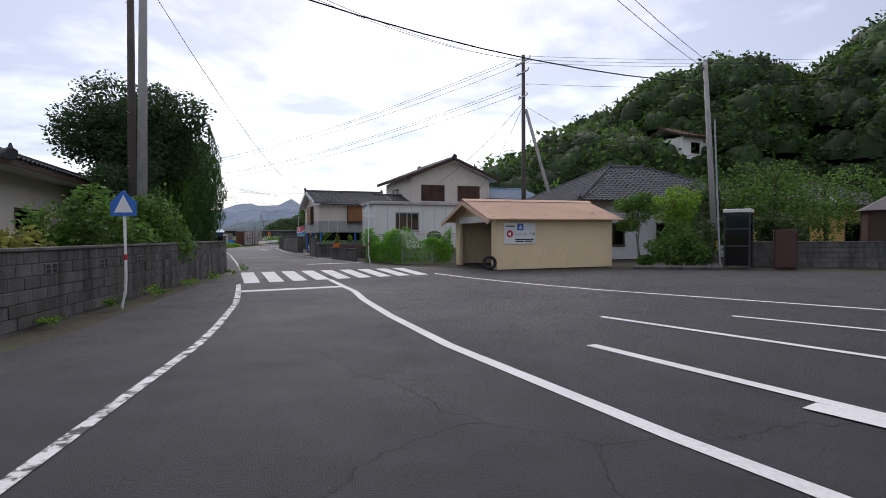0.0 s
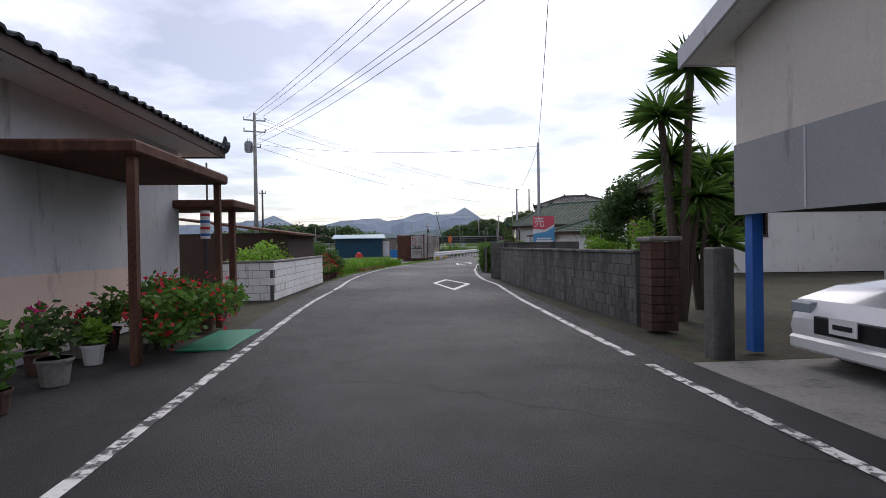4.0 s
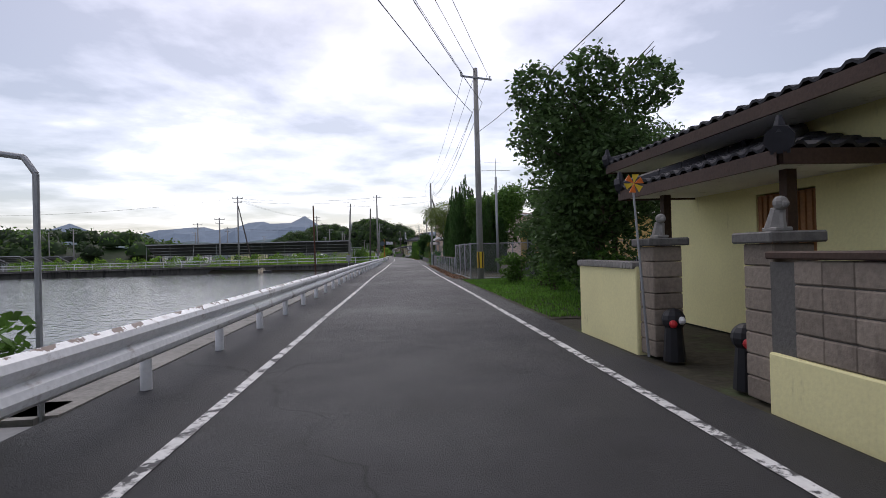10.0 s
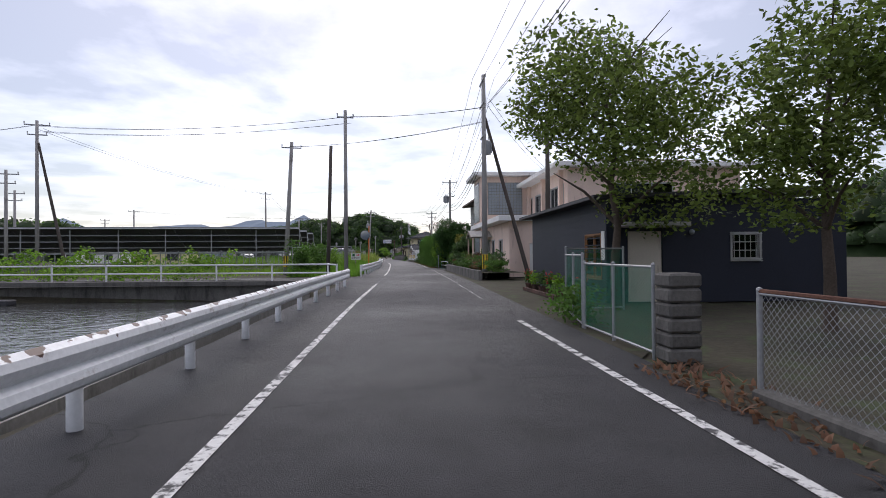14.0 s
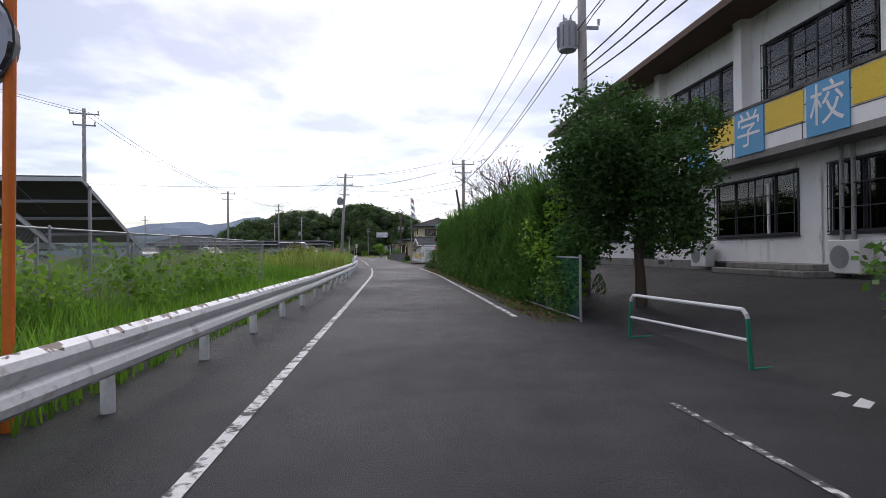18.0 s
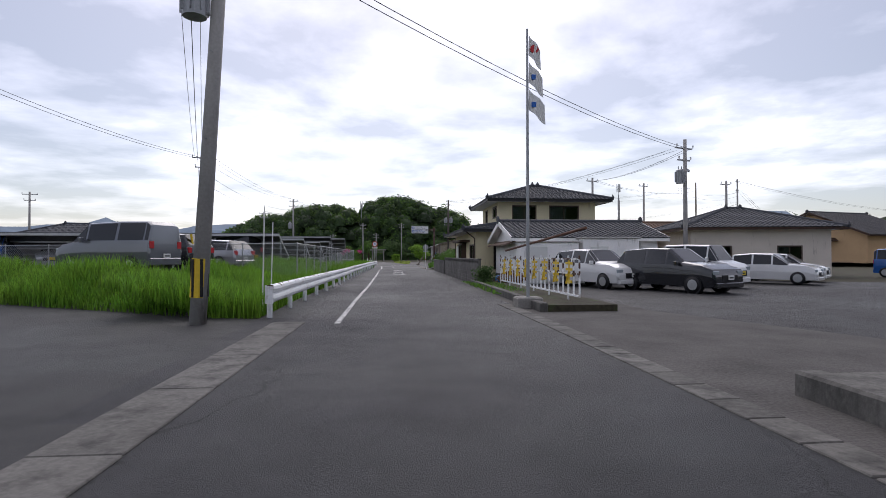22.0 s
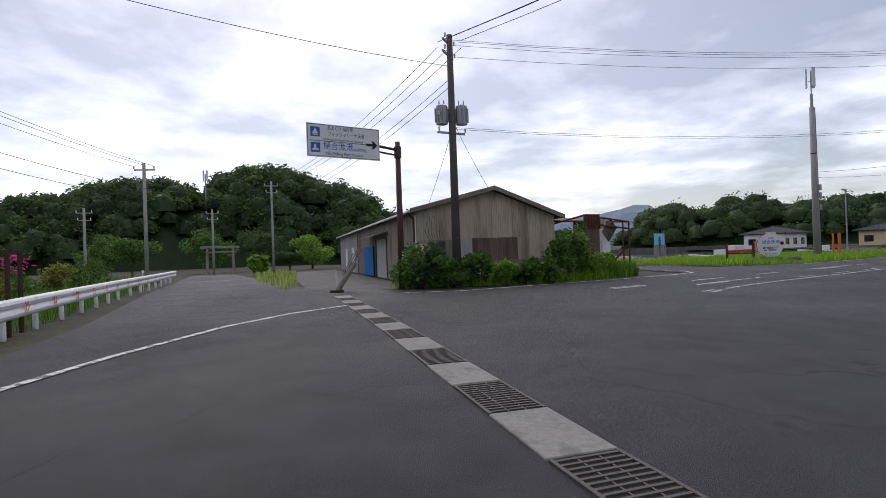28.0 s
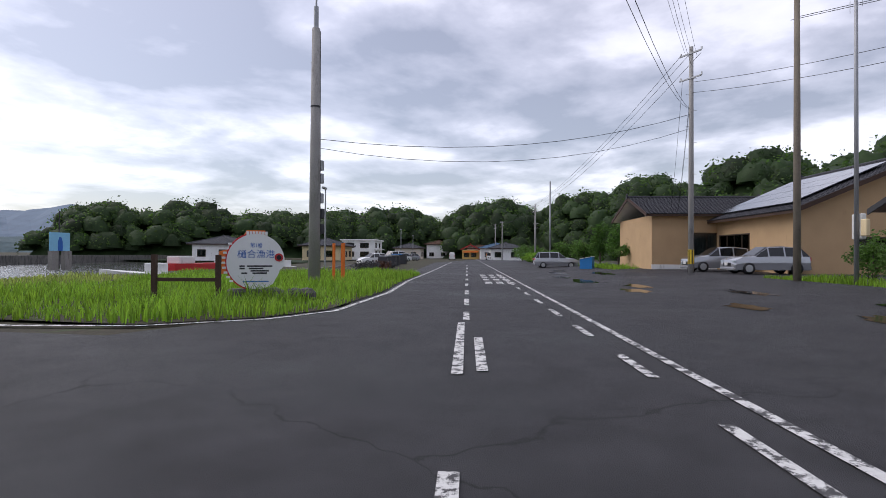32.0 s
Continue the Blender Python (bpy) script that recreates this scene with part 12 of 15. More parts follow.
# houses and poles behind the right car park
tiled_simple(spot(279, 20, 0, -10), 9, 8, 3.2, "old tiled house behind the car park", STUCCO_BEIGE, TILE_GREY, "hip", 1.6, axis_="x")
tiled_simple(spot(268, 34, 0, -20), 12, 8, 3.0, "low tiled house with white plaster ends", STUCCO_WHITE, TILE_GREY, "gable", 1.7, axis_="y")
tiled_simple(spot(256, 38, 0, -20), 10, 8, 3.0, "two-storey tiled house beyond the car park", STUCCO_BEIGE, TILE_BLACK, "hip", 1.4, upper=(2, 8, 1.5, 7, 5.6))
tiled_simple(spot(286, 16, 0, 0), 9, 8, 2.9, "brown tiled house behind the corner house", STUCCO_PINK, TILE_BROWN, "gable", 1.3, axis_="x")
pole(spot(274.2, 17.0), 8.2, 0.15, 0.1, POLE_C, arms=((7.7, 0.7, 20, 3), (7.0, 0.5, 20, 2)), trafo=((5.6, 200),))
for s, d, h in ((292, 18, 8.5), (300, 26, 9), (286, 27, 7.5)):
    pole(spot(s, d), h, 0.12, 0.09, POLE_C, arms=((h - 0.3, 0.6, 20, 3),), steps=False)

# ---- left car park on its bank ----
m_ = MB()
tp = [(259.2, -6.3), (281, -6.3), (288, -38), (275, -38), (268, -20)]
bt = [(256.9, -4.0), (283, -4.0), (291, -40), (272, -39.5), (264.8, -18)]
m_.add([sd(s, d, 0.75) for s, d in tp] + [sd(s, d, -0.04) for s, d in bt], [(0, 1, 2, 3, 4)] + [(i, 5 + i, 5 + (i + 1) % 5, (i + 1) % 5) for i in range(5)])
solid("parking_bank", m_, GRAVEL, "raised gravel car park with grassy banks", "ground", kind="structure")
def bank(rs, n):
    s, q = rs.uniform(256.8, 284.0, n), rs.rand(n)
    p = band(256.8, 276.3, -3.1, -4.2)(rs, n)
    p2 = np.array([tuple(sd(a, -4.0 - 2.6 * b, -0.02 + 0.77 * b)) for a, b in zip(s, q)])
    k, g_, h_ = rs.randint(0, 2, n), rs.rand(n), rs.rand(n)
    a0, b0 = np.array([(256.9, -4.0), (264.8, -18)])[k], np.array([(264.8, -18), (272, -39.5)])[k]
    a1, b1 = np.array([(259.2, -6.3), (268, -20)])[k], np.array([(268, -20), (275, -38)])[k]
    e0, e1 = a0 + (b0 - a0) * g_[:, None], a1 + (b1 - a1) * g_[:, None]
    w = np.minimum(1.0, h_ * 1.6)
    p3 = np.array([tuple(sd(u[0] + (v[0] - u[0]) * f + (f0 - 0.62) * 4 * (f0 > 0.62), u[1] + (v[1] - u[1]) * f, -0.03 + 0.76 * f)) for u, v, f, f0 in zip(e0, e1, w, h_)])
    return np.concatenate([p[: n // 3], p2, p3])
grass("bank_grass", bank, 32000, 0.5, 41, L_GRASS_V, "lush grass on the car park bank")
grass("tall_grass", band(262, 306, -3.1, -6.4), 30000, 0.7, 42, L_GRASS_V, "tall bright grass beside the rail")
car(spot(265.4, -8.6, 0.75, 70), "van", 4.4, 1.7, 1.95, CAR_GREY, "grey van parked on the bank")
car(spot(268.6, -8.4, 0.75, 70), "suv", 4.3, 1.75, 1.65, CAR_BLACK, "black car parked on the bank", plate=PLATE_Y)
car(spot(272.6, -7.6, 0.75, 70), "wagon", 4.75, 1.78, 1.48, CAR_SILVER, "silver estate car parked on the bank")
car(spot(276.4, -8.0, 0.75, 70), "van", 3.4, 1.48, 1.85, CAR_BLACK, "small black van parked on the bank", plate=PLATE_Y)
car(spot(272.0, -21.5, 0.75, 215), "hatch", 4.0, 1.7, 1.5, CAR_WHITE, "white hatchback parked on the bank")
car(spot(278.5, -23.0, 0.75, 200), "truck", 4.6, 1.7, 2.0, CAR_BLUE, "blue light lorry parked on the bank")
car(spot(280.0, -20.6, 0.75, 200), "hatch", 3.6, 1.6, 1.45, CAR_SILVER, "small pale car parked on the bank", plate=PLATE_Y)
car(spot(284.0, -20.0, 0.75, 200), "truck", 4.4, 1.7, 2.0, CAR_WHITE, "white light lorry parked on the bank")
car(spot(274.8, -29.4, 0.75, 205), "hatch", 4.0, 1.7, 1.5, CAR_WHITE, "white car parked on the bank")
pole(spot(255.8, -4.1), 9.6, 0.17, 0.12, POLE_C, "concrete utility pole with transformer and guard band", arms=((9.2, 0.8, 0, 3), (8.4, 0.8, 0, 3), (7.4, 0.5, 0, 2)), trafo=((6.3, 200),), band=True, lean=(0.06, 0.0))
for k, (s, d) in enumerate(((257.6, -3.2), (259.0, -3.3))):
    t = thing("marker_pole", "thin white marker pole in the grass", "pole", spot(s, d), "marker poles")
    part("shaft", MB().cyl((0, 0, 0), (0.05, 0, 2.6 - 0.3 * k), 0.02, 0.015, 6), WHITE, t)
for k in range(6):
    solid("drain_slab", MB().cbox(-0.33, 0.33, 0.01, 1.89, -0.1, 0.022, 0.01), CONCRETE_DARK, "flat concrete drain cover beside the lane", "slab", at=spot(244.4 + 1.9 * k, -2.25), group="drain covers", kind="structure")
for k in range(24):
    solid("gutter_block", MB().cbox(-0.18, 0.18, 0.008, 0.592, -0.1, 0.02, 0.01), CONCRETE_DARK, "flat concrete gutter block at the lane's edge", "kerb", at=spot(245.0 + 0.6 * k, 3.12), group="gutter blocks", kind="structure")
# solar field beyond
chain_fence(sd(268.5, -4.3), sd(301.0, -4.5), 1.95, 2.5, GALV, "chain-link fence round the second solar field", mesh=0.11, wire=0.004)
chain_fence(sd(301.0, -4.5), (-53.8, 308.0), 1.85, 2.3, GALV, "chain-link fence round the second solar field", mesh=0.11, wire=0.004)
chain_fence((-53.8, 308.0), (-54.6, 318.0), 1.75, 2.3, GALV, "chain-link fence round the second solar field", mesh=0.11, wire=0.004)
chain_fence(sd(268.5, -4.3), sd(277.0, -30.0), 1.95, 2.6, GALV, "chain-link fence round the second solar field", mesh=0.13, wire=0.005)
for k in range(3):
    solar_table(spot(276.0 + 8.2 * k, -6.6, 0, 2), 22, hi=2.7, lo=1.2)
for k in range(2):
    solar_table(pose(-55.1, 311.0 + 7.6 * k, 0, 0, 0, 12), 26, hi=4.0, lo=1.7, deep=5.4)
pole(spot(285.4, -14.2), 9.0, 0.14, 0.1, POLE_C, arms=((8.7, 0.7, 10, 3), (8.0, 0.5, 10, 2)))
pole(straight(306, -24) and pose(-61.0, 313.2, 0), 9.3, 0.14, 0.1, POLE_C, arms=((9.0, 0.6, 10, 3), (8.3, 0.6, 10, 2)), trafo=((5.2, 200),))
# poles of the far fields
for x, y, h in ((-57.1, 190.5, 11.2), (-60.9, 192.5, 8.0), (-52.8, 228.2, 10.4), (-56, 259, 8.8), (-78, 240, 9), (-95, 260, 9), (-88, 300, 9), (-110, 230, 9), (-130, 250, 9.5), (-72, 330, 9), (-120, 300, 9), (-70, 205, 8)):
    pole(pose(x, y, 0), h, 0.14, 0.1, POLE_C, arms=((h - 0.3, 0.8, 20, 3), (h - 1.0, 0.6, 20, 2)), steps=False)
solid("pole_stay", MB().cyl((2.2, 0, -0.1), (0.1, 0, 9.6), 0.12, 0.08, 8), POLE_W, "slanting stay of the far pole", "pole", at=pose(-57.1, 190.5, 0), group="utility poles")
tiled_simple(pose(-76, 236, 0, 0, 0, 10), 8, 7, 2.9, "low yellow house with tiled roof beyond the panels", STUCCO_YELLOW, TILE_GREY, "hip", 1.5)
tiled_simple(pose(-80, 288, 0, 0, 0, 10), 12, 7, 3.0, "long low tiled house beyond the meadow", STUCCO_BEIGE, TILE_GREY, "hip", 1.6)
tiled_simple(pose(-105, 262, 0, 0, 0, 5), 11, 7, 3.0, "low tiled house beyond the meadow", STUCCO_WHITE, TILE_GREY, "hip", 1.6)
tiled_simple(pose(-125, 300, 0, 0, 0, 5), 11, 7, 3.0, "low brown-roofed house far off", STUCCO_BEIGE, TILE_BROWN, "hip", 1.6)
tiled_simple(pose(-128, 186, 0.1, 0, 0, -15), 13, 8, 3.2, "beige house with green roof across the water", STUCCO_SAND, TILE_GREEN, "hip", 2.2)
tiled_simple(pose(-150, 205, 0.1, 0, 0, -15), 11, 8, 3.0, "house with dark red roof across the water", STUCCO_WHITE, TILE_BROWN, "hip", 1.8)
boat(pose(-66, 140, -0.7, 0, 0, 80), 3.2, "small yellow raft on the pond", YELLOW)
# paddle aerator splash in the pond
sp = thing("pond_aerator", "small floating aerator throwing white water", "aerator", pose(-48.0, 176.0, -0.72))
part("float", MB().cbox(-0.5, 0.5, -0.3, 0.3, -0.05, 0.22, 0.05), STEEL_DARK, sp)
part("spray", crown_mesh("spray", 511, [(-0.7, 0, 0.15, 0.6, 0.5, 0.5)], 700, 0.06, FLOWER_WHITE, 0.2), None, sp)


# ==== end: the junction with the main road ====
def mpose(u, n, z=0.0, turn=0.0):
    """A pose by the main road: local x along it, y to its left; turn 180 to face the road from its right."""
    p = main(u, n, z)
    return pose(p.x, p.y, p.z, 0, 0, 24.28 + turn)


TIN_TAN = mat("yellowed_tin", (0.50, 0.43, 0.33), 0.75, 0.2, 2, 0.15, stain=0.55, stain_c=(0.20, 0.15, 0.11), streak=0.08)
TIN_DARK = mat("rust_streaked_tin", (0.17, 0.125, 0.10), 0.8, 0.3, 2, 0.15, stain=0.65, stain_c=(0.07, 0.04, 0.03), streak=0.06)
GRATE = mat("rusted_grating", (0.10, 0.085, 0.075), 0.7, 0.2, 4, 0.1, metal=0.3)
SIGN_WHITE = mat("sign_white", (0.72, 0.73, 0.73), 0.45, 0.04, 2, 0.02)


def drain_strip():
    """Row of concrete slabs and steel gratings across the mouth of the lane."""
    pts = [Vector((*p, 0)) for p in ((-44.8, 324.0), (-43.5, 314.8), (-43.1, 311.5), (-42.7, 308.3), (-42.0, 303.8), (-41.4, 300.5), (-41.2, 297.5))]
    g = thing("drain_channel", "row of concrete slabs and steel gratings over a drain", "drain", kind="structure")
    k = 0
    for a, b in zip(pts, pts[1:]):
        n = max(1, int(round(dist(a, b) / 1.0)))
        for i in range(n):
            p, q = a.lerp(b, i / n), a.lerp(b, (i + 1) / n)
            L_ = dist(p, q)
            at = along(p, q)
            if k % 2:
                m = MB().box(0.01, L_ - 0.01, -0.27, -0.24, -0.05, 0.022).box(0.01, L_ - 0.01, 0.24, 0.27, -0.05, 0.022)
                for j in range(int(L_ / 0.075)):
                    m.box(0.03 + 0.075 * j, 0.055 + 0.075 * j, -0.24, 0.24, -0.03, 0.02)
                for y in (-0.08, 0.08):
                    m.box(0.01, L_ - 0.01, y - 0.008, y + 0.008, -0.035, 0.016)
                part("grating", m, GRATE, g, at=at)
                # no hollow below: a thin near-black sheet paints the drain's shade
                part("pit_shade", MB().box(0.01, L_ - 0.01, -0.24, 0.24, 0.0075, 0.0085), SHADE_BLACK, g, at=at)
            else:
                part("slab", MB().cbox(0.008, L_ - 0.008, -0.275, 0.275, -0.05, 0.022, 0.008), CONCRETE, g, at=at)
            k += 1


drain_strip()
for k in range(5):
    solid("kerb_slab", MB().cbox(0, 1.15, -0.3, 0.3, -0.05, 0.03, 0.01), CONCRETE_DARK, "dark flat slab beside the drain", "slab", at=along((-41.6 + 1.1 * k, 302.3 + 0.41 * k), (-40.5 + 1.1 * k, 302.71 + 0.41 * k)), group="kerb slabs", kind="structure")


def warehouse():
    a = along((-41.6, 328.6), (-34.9, 329.5))
    h = thing("tin_warehouse", "old warehouse of weathered corrugated tin, gable towards the road", "warehouse", a)
    W_, L_, zl, zr, za, xa = 6.76, 34.0, 3.35, 3.0, 4.2, 3.6
    head = lambda x: zl + (za - zl) * x / xa if x < xa else za + (zr - za) * (x - xa) / (W_ - xa)
    part("gable_sheet", corrugated(MB(), 0, W_, 1.95, 0, 0.0, 0.085, 0.02, topz=head), TIN_TAN, h, "yellowed gable tin with dark runs")
    part("wall_sheet", corrugated(MB(), 1.6, 2.55, 0.9, 1.98, -0.03, 0.085, 0.02), TIN_WHITE, h, "newer grey tin sheet")
    part("wall_sheet", corrugated(MB(), 2.55, 4.8, 0.9, 2.02, -0.04, 0.085, 0.02), TIN_DARK, h, "rust-streaked tin sheet")
    part("wall_sheet", corrugated(MB(), 4.8, W_, 0.55, 2.0, -0.03, 0.085, 0.02), TIN_TAN, h)
    part("wall_sheet", corrugated(MB(), 0, 1.6, 0.0, 1.98, -0.03, 0.085, 0.02), TIN_OLD, h)
    part("wall_sheet", corrugated(MB(), 1.6, W_, 0.0, 0.95, -0.012, 0.085, 0.02), TIN_WHITE, h)
    part("wall_rail", MB().box(2.6, W_, -0.09, -0.02, 0.86, 0.98), WOOD_GREY, h)
    # side to the lane
    side = pose(0, L_, 0, 0, 0, -90)
    s_ = part("side_wall", MB().box(0, 0.05, -0.01, 0.04, 0, zl), TIN_OLD, h, at=side)
    X = lambda y: L_ - y
    for a0, b0, c0, d0, mt in ((X(7.4), L_, 0, 3.3, TIN_OLD), (X(11.2), X(7.4), 2.35, 3.3, TIN_OLD), (X(20), X(11.2), 0, 3.3, TIN_OLD), (0, X(20), 0, 3.3, TIN_WHITE)):
        part("wall_sheet", corrugated(MB(), a0, b0, c0, d0, 0.0, 0.11, 0.022), mt, s_)
    part("roller_door", louvre(MB(), X(10.9), X(7.7), -0.01, 0.02, 2.35, 24), SHUTTER_GREY, s_, "white ribbed roller door")
    for x in (X(11.2), X(7.4)):
        part("door_post", MB().box(x - 0.08, x + 0.08, -0.06, 0.05, 0, 2.4), WOOD_DARK, s_)
    bp = MB()
    corrugated(bp, X(15.6), X(11.6), 0.05, 2.0, -0.16, 0.22, 0.03)
    part("blue_panel", bp, BLUE_PL, s_, "bright blue plastic sheet")
    part("canopy", MB().prism_x([(0.0, 2.75), (-0.9, 2.5), (-0.9, 2.45), (0.0, 2.7)], X(13.5), X(6.8)), SLATE, s_)
    for x in (X(24), X(29)):
        part("side_door", MB().cbox(x, x + 1.6, -0.05, 0.0, 0.02, 2.1, 0.01), SIDING_WHITE, s_)
    part("wall_post", MB().box(X(20.2), X(20), -0.05, 0.02, 0, 3.2), RUST, s_)
    part("back_wall", MB().box(0, W_, L_ - 0.06, L_, 0, 3.0), TIN_OLD, h)
    part("side_wall", MB().box(W_ - 0.06, W_, 0, L_, 0, zr), TIN_OLD, h)
    rf = part("roof", MB().prism_y([(-0.35, zl - 0.12), (xa, za + 0.04), (W_ + 0.35, zr - 0.13), (W_ + 0.35, zr - 0.02), (xa, za + 0.15), (-0.35, zl + 0.0)], -0.35, L_ + 0.3), SLATE, h)
    for x0, z0, x1, z1 in ((-0.38, zl - 0.02, xa, za + 0.13), (xa, za + 0.13, W_ + 0.38, zr - 0.04)):
        part("barge_board", MB().prism_y([(x0, z0 - 0.14), (x1, z1 - 0.14), (x1, z1 + 0.06), (x0, z0 + 0.06)], -0.42, -0.36), WOOD_GREY, rf)
    part("gutter", MB().cyl((-0.4, -0.3, zl - 0.08), (-0.4, L_, zl - 0.02), 0.06, 0.06, 7), WHITE, rf)
    part("down_pipe", MB().tube([(-0.4, 0.2, zl - 0.1), (-0.12, 0.15, zl - 0.4), (-0.12, 0.15, 0.1)], 0.045, 7), RUST, h)
    part("down_pipe", MB().tube([(-0.1, -0.1, 3.1), (-0.1, -0.1, 1.5), (0.2, -0.1, 1.35)], 0.025, 6), WHITE, h)
    for x, z, c in ((0.05, 1.45, STUCCO_CREAM), (0.62, 1.5, STEEL_DARK), (0.95, 1.55, STEEL_DARK), (0.95, 1.15, GALV)):
        part("meter_box", MB().cbox(x, x + 0.27, -0.2, -0.04, z, z + 0.36, 0.02), c, h)
    wr = MB()
    for k in range(7):
        wr.tube([(0.5 + 0.1 * k, -0.06, 3.2 - 0.05 * k), (0.35 + 0.13 * k, -0.08, 2.3), (0.6 + 0.07 * k, -0.06, 1.9)], 0.008, 4)
    part("loose_wires", wr, CABLE, h)
    for k, (x0, y0, x1, z1) in enumerate(((-1.6, 16.5, -0.1, 1.9), (-1.3, 18.2, -0.1, 2.2), (-0.9, 22.5, -0.1, 1.6))):
        pl = thing("leaning_plank", "old plank leaning on the warehouse", "plank", a, "leaning planks")
        part("board", MB().cyl((x0, y0, 0.0), (x1, y0 + 0.4, z1), 0.05, 0.05, 4), WOOD_GREY, pl)


warehouse()
sheet("warehouse_apron", [(-46.2, 327.5), (-42.4, 327.0), (-41.8, 329.0), (-46.8, 362), (-51.5, 360)], CONCRETE_DARK, -0.012, "stained concrete apron beside the warehouse")
t_ = thing("timber_barrier", "rough timber prop standing at the apron's corner", "timber", pose(-45.1, 326.2, 0, 0, 0, 0))
part("prop", MB().cyl((0, 0, 0), (0.75, 0.3, 1.1), 0.11, 0.09, 8), WOOD_GREY, t_)
part("prop", MB().cyl((0.75, 0.3, 1.1), (0.9, 0.4, 1.75), 0.03, 0.03, 6), WOOD_GREY, t_)
part("stake", MB().cyl((0.05, 0.2, 0), (0, 0.2, 0.85), 0.025, 0.025, 6), WHITE, t_)
part("foot", MB().cbox(-0.25, 0.3, -0.15, 0.15, 0, 0.1, 0.02), WOOD_DARK, t_)
for k in range(7):
    r_ = np.random.RandomState(700 + k)
    bush(pose(-41.9 + 0.9 * k, 327.5 - 0.28 * k + 0.2 * (k % 2), 0), 710 + k, 0.75, 0.6, 1.0 + 0.55 * r_.rand() - (0.3 if k > 4 else 0), 420, 0.2, (L_MID, L_BRIGHT, L_MID)[k % 3], "lush broad-leaved weed bush before the warehouse", k=7)
for k in range(3):
    bush(pose(-42.3 + 0.8 * k, 326.5 - 0.1 * k, 0), 722 + 3 * k, 0.8, 0.7, 2.0 - 0.3 * k, 800, 0.15, (L_MID, L_DARK, L_MID)[k], "tall broad-leaved shrub before the warehouse", k=9)
for k in range(5):
    bush(pose(-35.6 + 0.75 * k, 327.1 + 0.5 * k, 0), 730 + k, 0.7, 0.7, (2.1, 2.5, 2.3, 1.3, 1.1)[k], 620, 0.17, (L_MID, L_MID, L_BRIGHT, L_GRASS_D, L_GRASS)[k], "overgrown shrubs climbing the ruined shed", k=9)
grass("verge_grass", in_poly([(-43, 327.2), (-36.8, 326.0), (-31.4, 328.5), (-31.0, 329.8), (-34, 328.6), (-42, 328.4)]), 5200, 0.4, 741, L_GRASS, "rough grass at the road's edge")
grass("reed_grass", in_poly([(-33.8, 327.8), (-30.9, 329.0), (-30.6, 330.8), (-32.5, 330.4)]), 2200, 0.55, 742, L_GRASS_B, "tall arching reed grass", lean=0.7)


def ruined_shed():
    a = along((-33.65, 328.95), (-28.55, 330.95))
    h = thing("ruined_shed", "ruined shed of rusty steel frames and torn tin", "shed", a)
    part("tin_panel", corrugated(MB(), 0.0, 1.0, 0.0, 2.95, 0.0, 0.1, 0.03), TIN_DARK, h)
    part("tin_panel", corrugated(MB(), 0.0, 1.0, 2.3, 3.0, -0.05, 0.1, 0.03), RUST, h)
    part("tin_panel", corrugated(MB(), 0.4, 2.2, 0.0, 2.4, 3.5, 0.1, 0.03), TIN_WHITE, h)
    part("torn_sheet", corrugated(MB(), -0.4, 0.4, 0, 0.9, 0.0, 0.1, 0.03), TIN_DARK, h, at=pose(1.6, 0.2, 1.9, 12, 38, 15))
    part("inner_wall", MB().box(0.9, 2.55, 0.75, 0.9, 0, 2.35), STUCCO_WHITE, h, "peeling white plaster wall")
    part("inner_wall", MB().box(2.40, 2.55, 0.903, 3.4, 0, 2.3), STUCCO_WHITE, h, "peeling white plaster wall")
    part("tin_panel", corrugated(MB(), 0, 2.4, 0, 0.9, 0.0, 0.1, 0.03), TIN_WHITE, h, "pale tin sheet above the wall", at=pose(2.57, 1.0, 2.05, 0, 0, 90))
    part("door", MB().cbox(1.3, 1.95, 0.70, 0.748, 0.05, 1.75, 0.01), STUCCO_GREY, h)
    fr = ((0.05, 0, 0, 0.05, 0, 3.0), (3.2, 0.1, 0, 3.2, 0.1, 2.7), (3.2, 1.6, 0, 3.2, 1.6, 2.75), (3.0, 3.5, 0, 3.0, 3.5, 2.9), (0.05, 0, 2.95, 3.2, 0.1, 2.65), (3.2, 0.1, 2.65, 3.2, 1.6, 2.75), (3.2, 1.6, 2.75, 3.0, 3.5, 2.9), (-0.9, 1.2, 2.6, 0.05, 0, 2.95), (1.0, 0.05, 2.5, 3.2, 0.1, 2.3), (3.2, 1.6, 0.3, 3.2, 0.1, 1.5), (2.3, 0.1, 2.35, 3.2, 1.6, 2.75), (3.05, 0.35, 0, 3.05, 0.35, 2.68), (0.05, 3.5, 2.9, 3.0, 3.5, 2.9), (0.05, 3.5, 0, 0.05, 3.5, 2.9))
    for p in fr:
        part("frame_bar", MB().cyl(p[:3], p[3:], 0.045, 0.045, 6), RUST, h)
    part("roof_sheet", MB().prism_x([(1.4, 2.75), (3.8, 3.05), (3.8, 3.1), (1.4, 2.8)], 0.0, 3.1), TIN_DARK, h)
    for k in range(5):
        part("hanging_strip", MB().box(2.3 + 0.1 * k, 2.36 + 0.1 * k, 1.38, 1.4, 2.3 - 0.1 * (k % 3), 2.8), RUST, h)
    part("scrap_board", MB().box(2.6, 3.1, 0.3, 0.36, 0.1, 0.95, pose(0, 0, 0, 0, 12)), WOOD_GREY, h)


ruined_shed()
vine_on((-35.0, 328.9), (-33.6, 329.2), 2.6, 900, 745, L_MID, 0.5, "vines climbing the torn shed", 0.16)


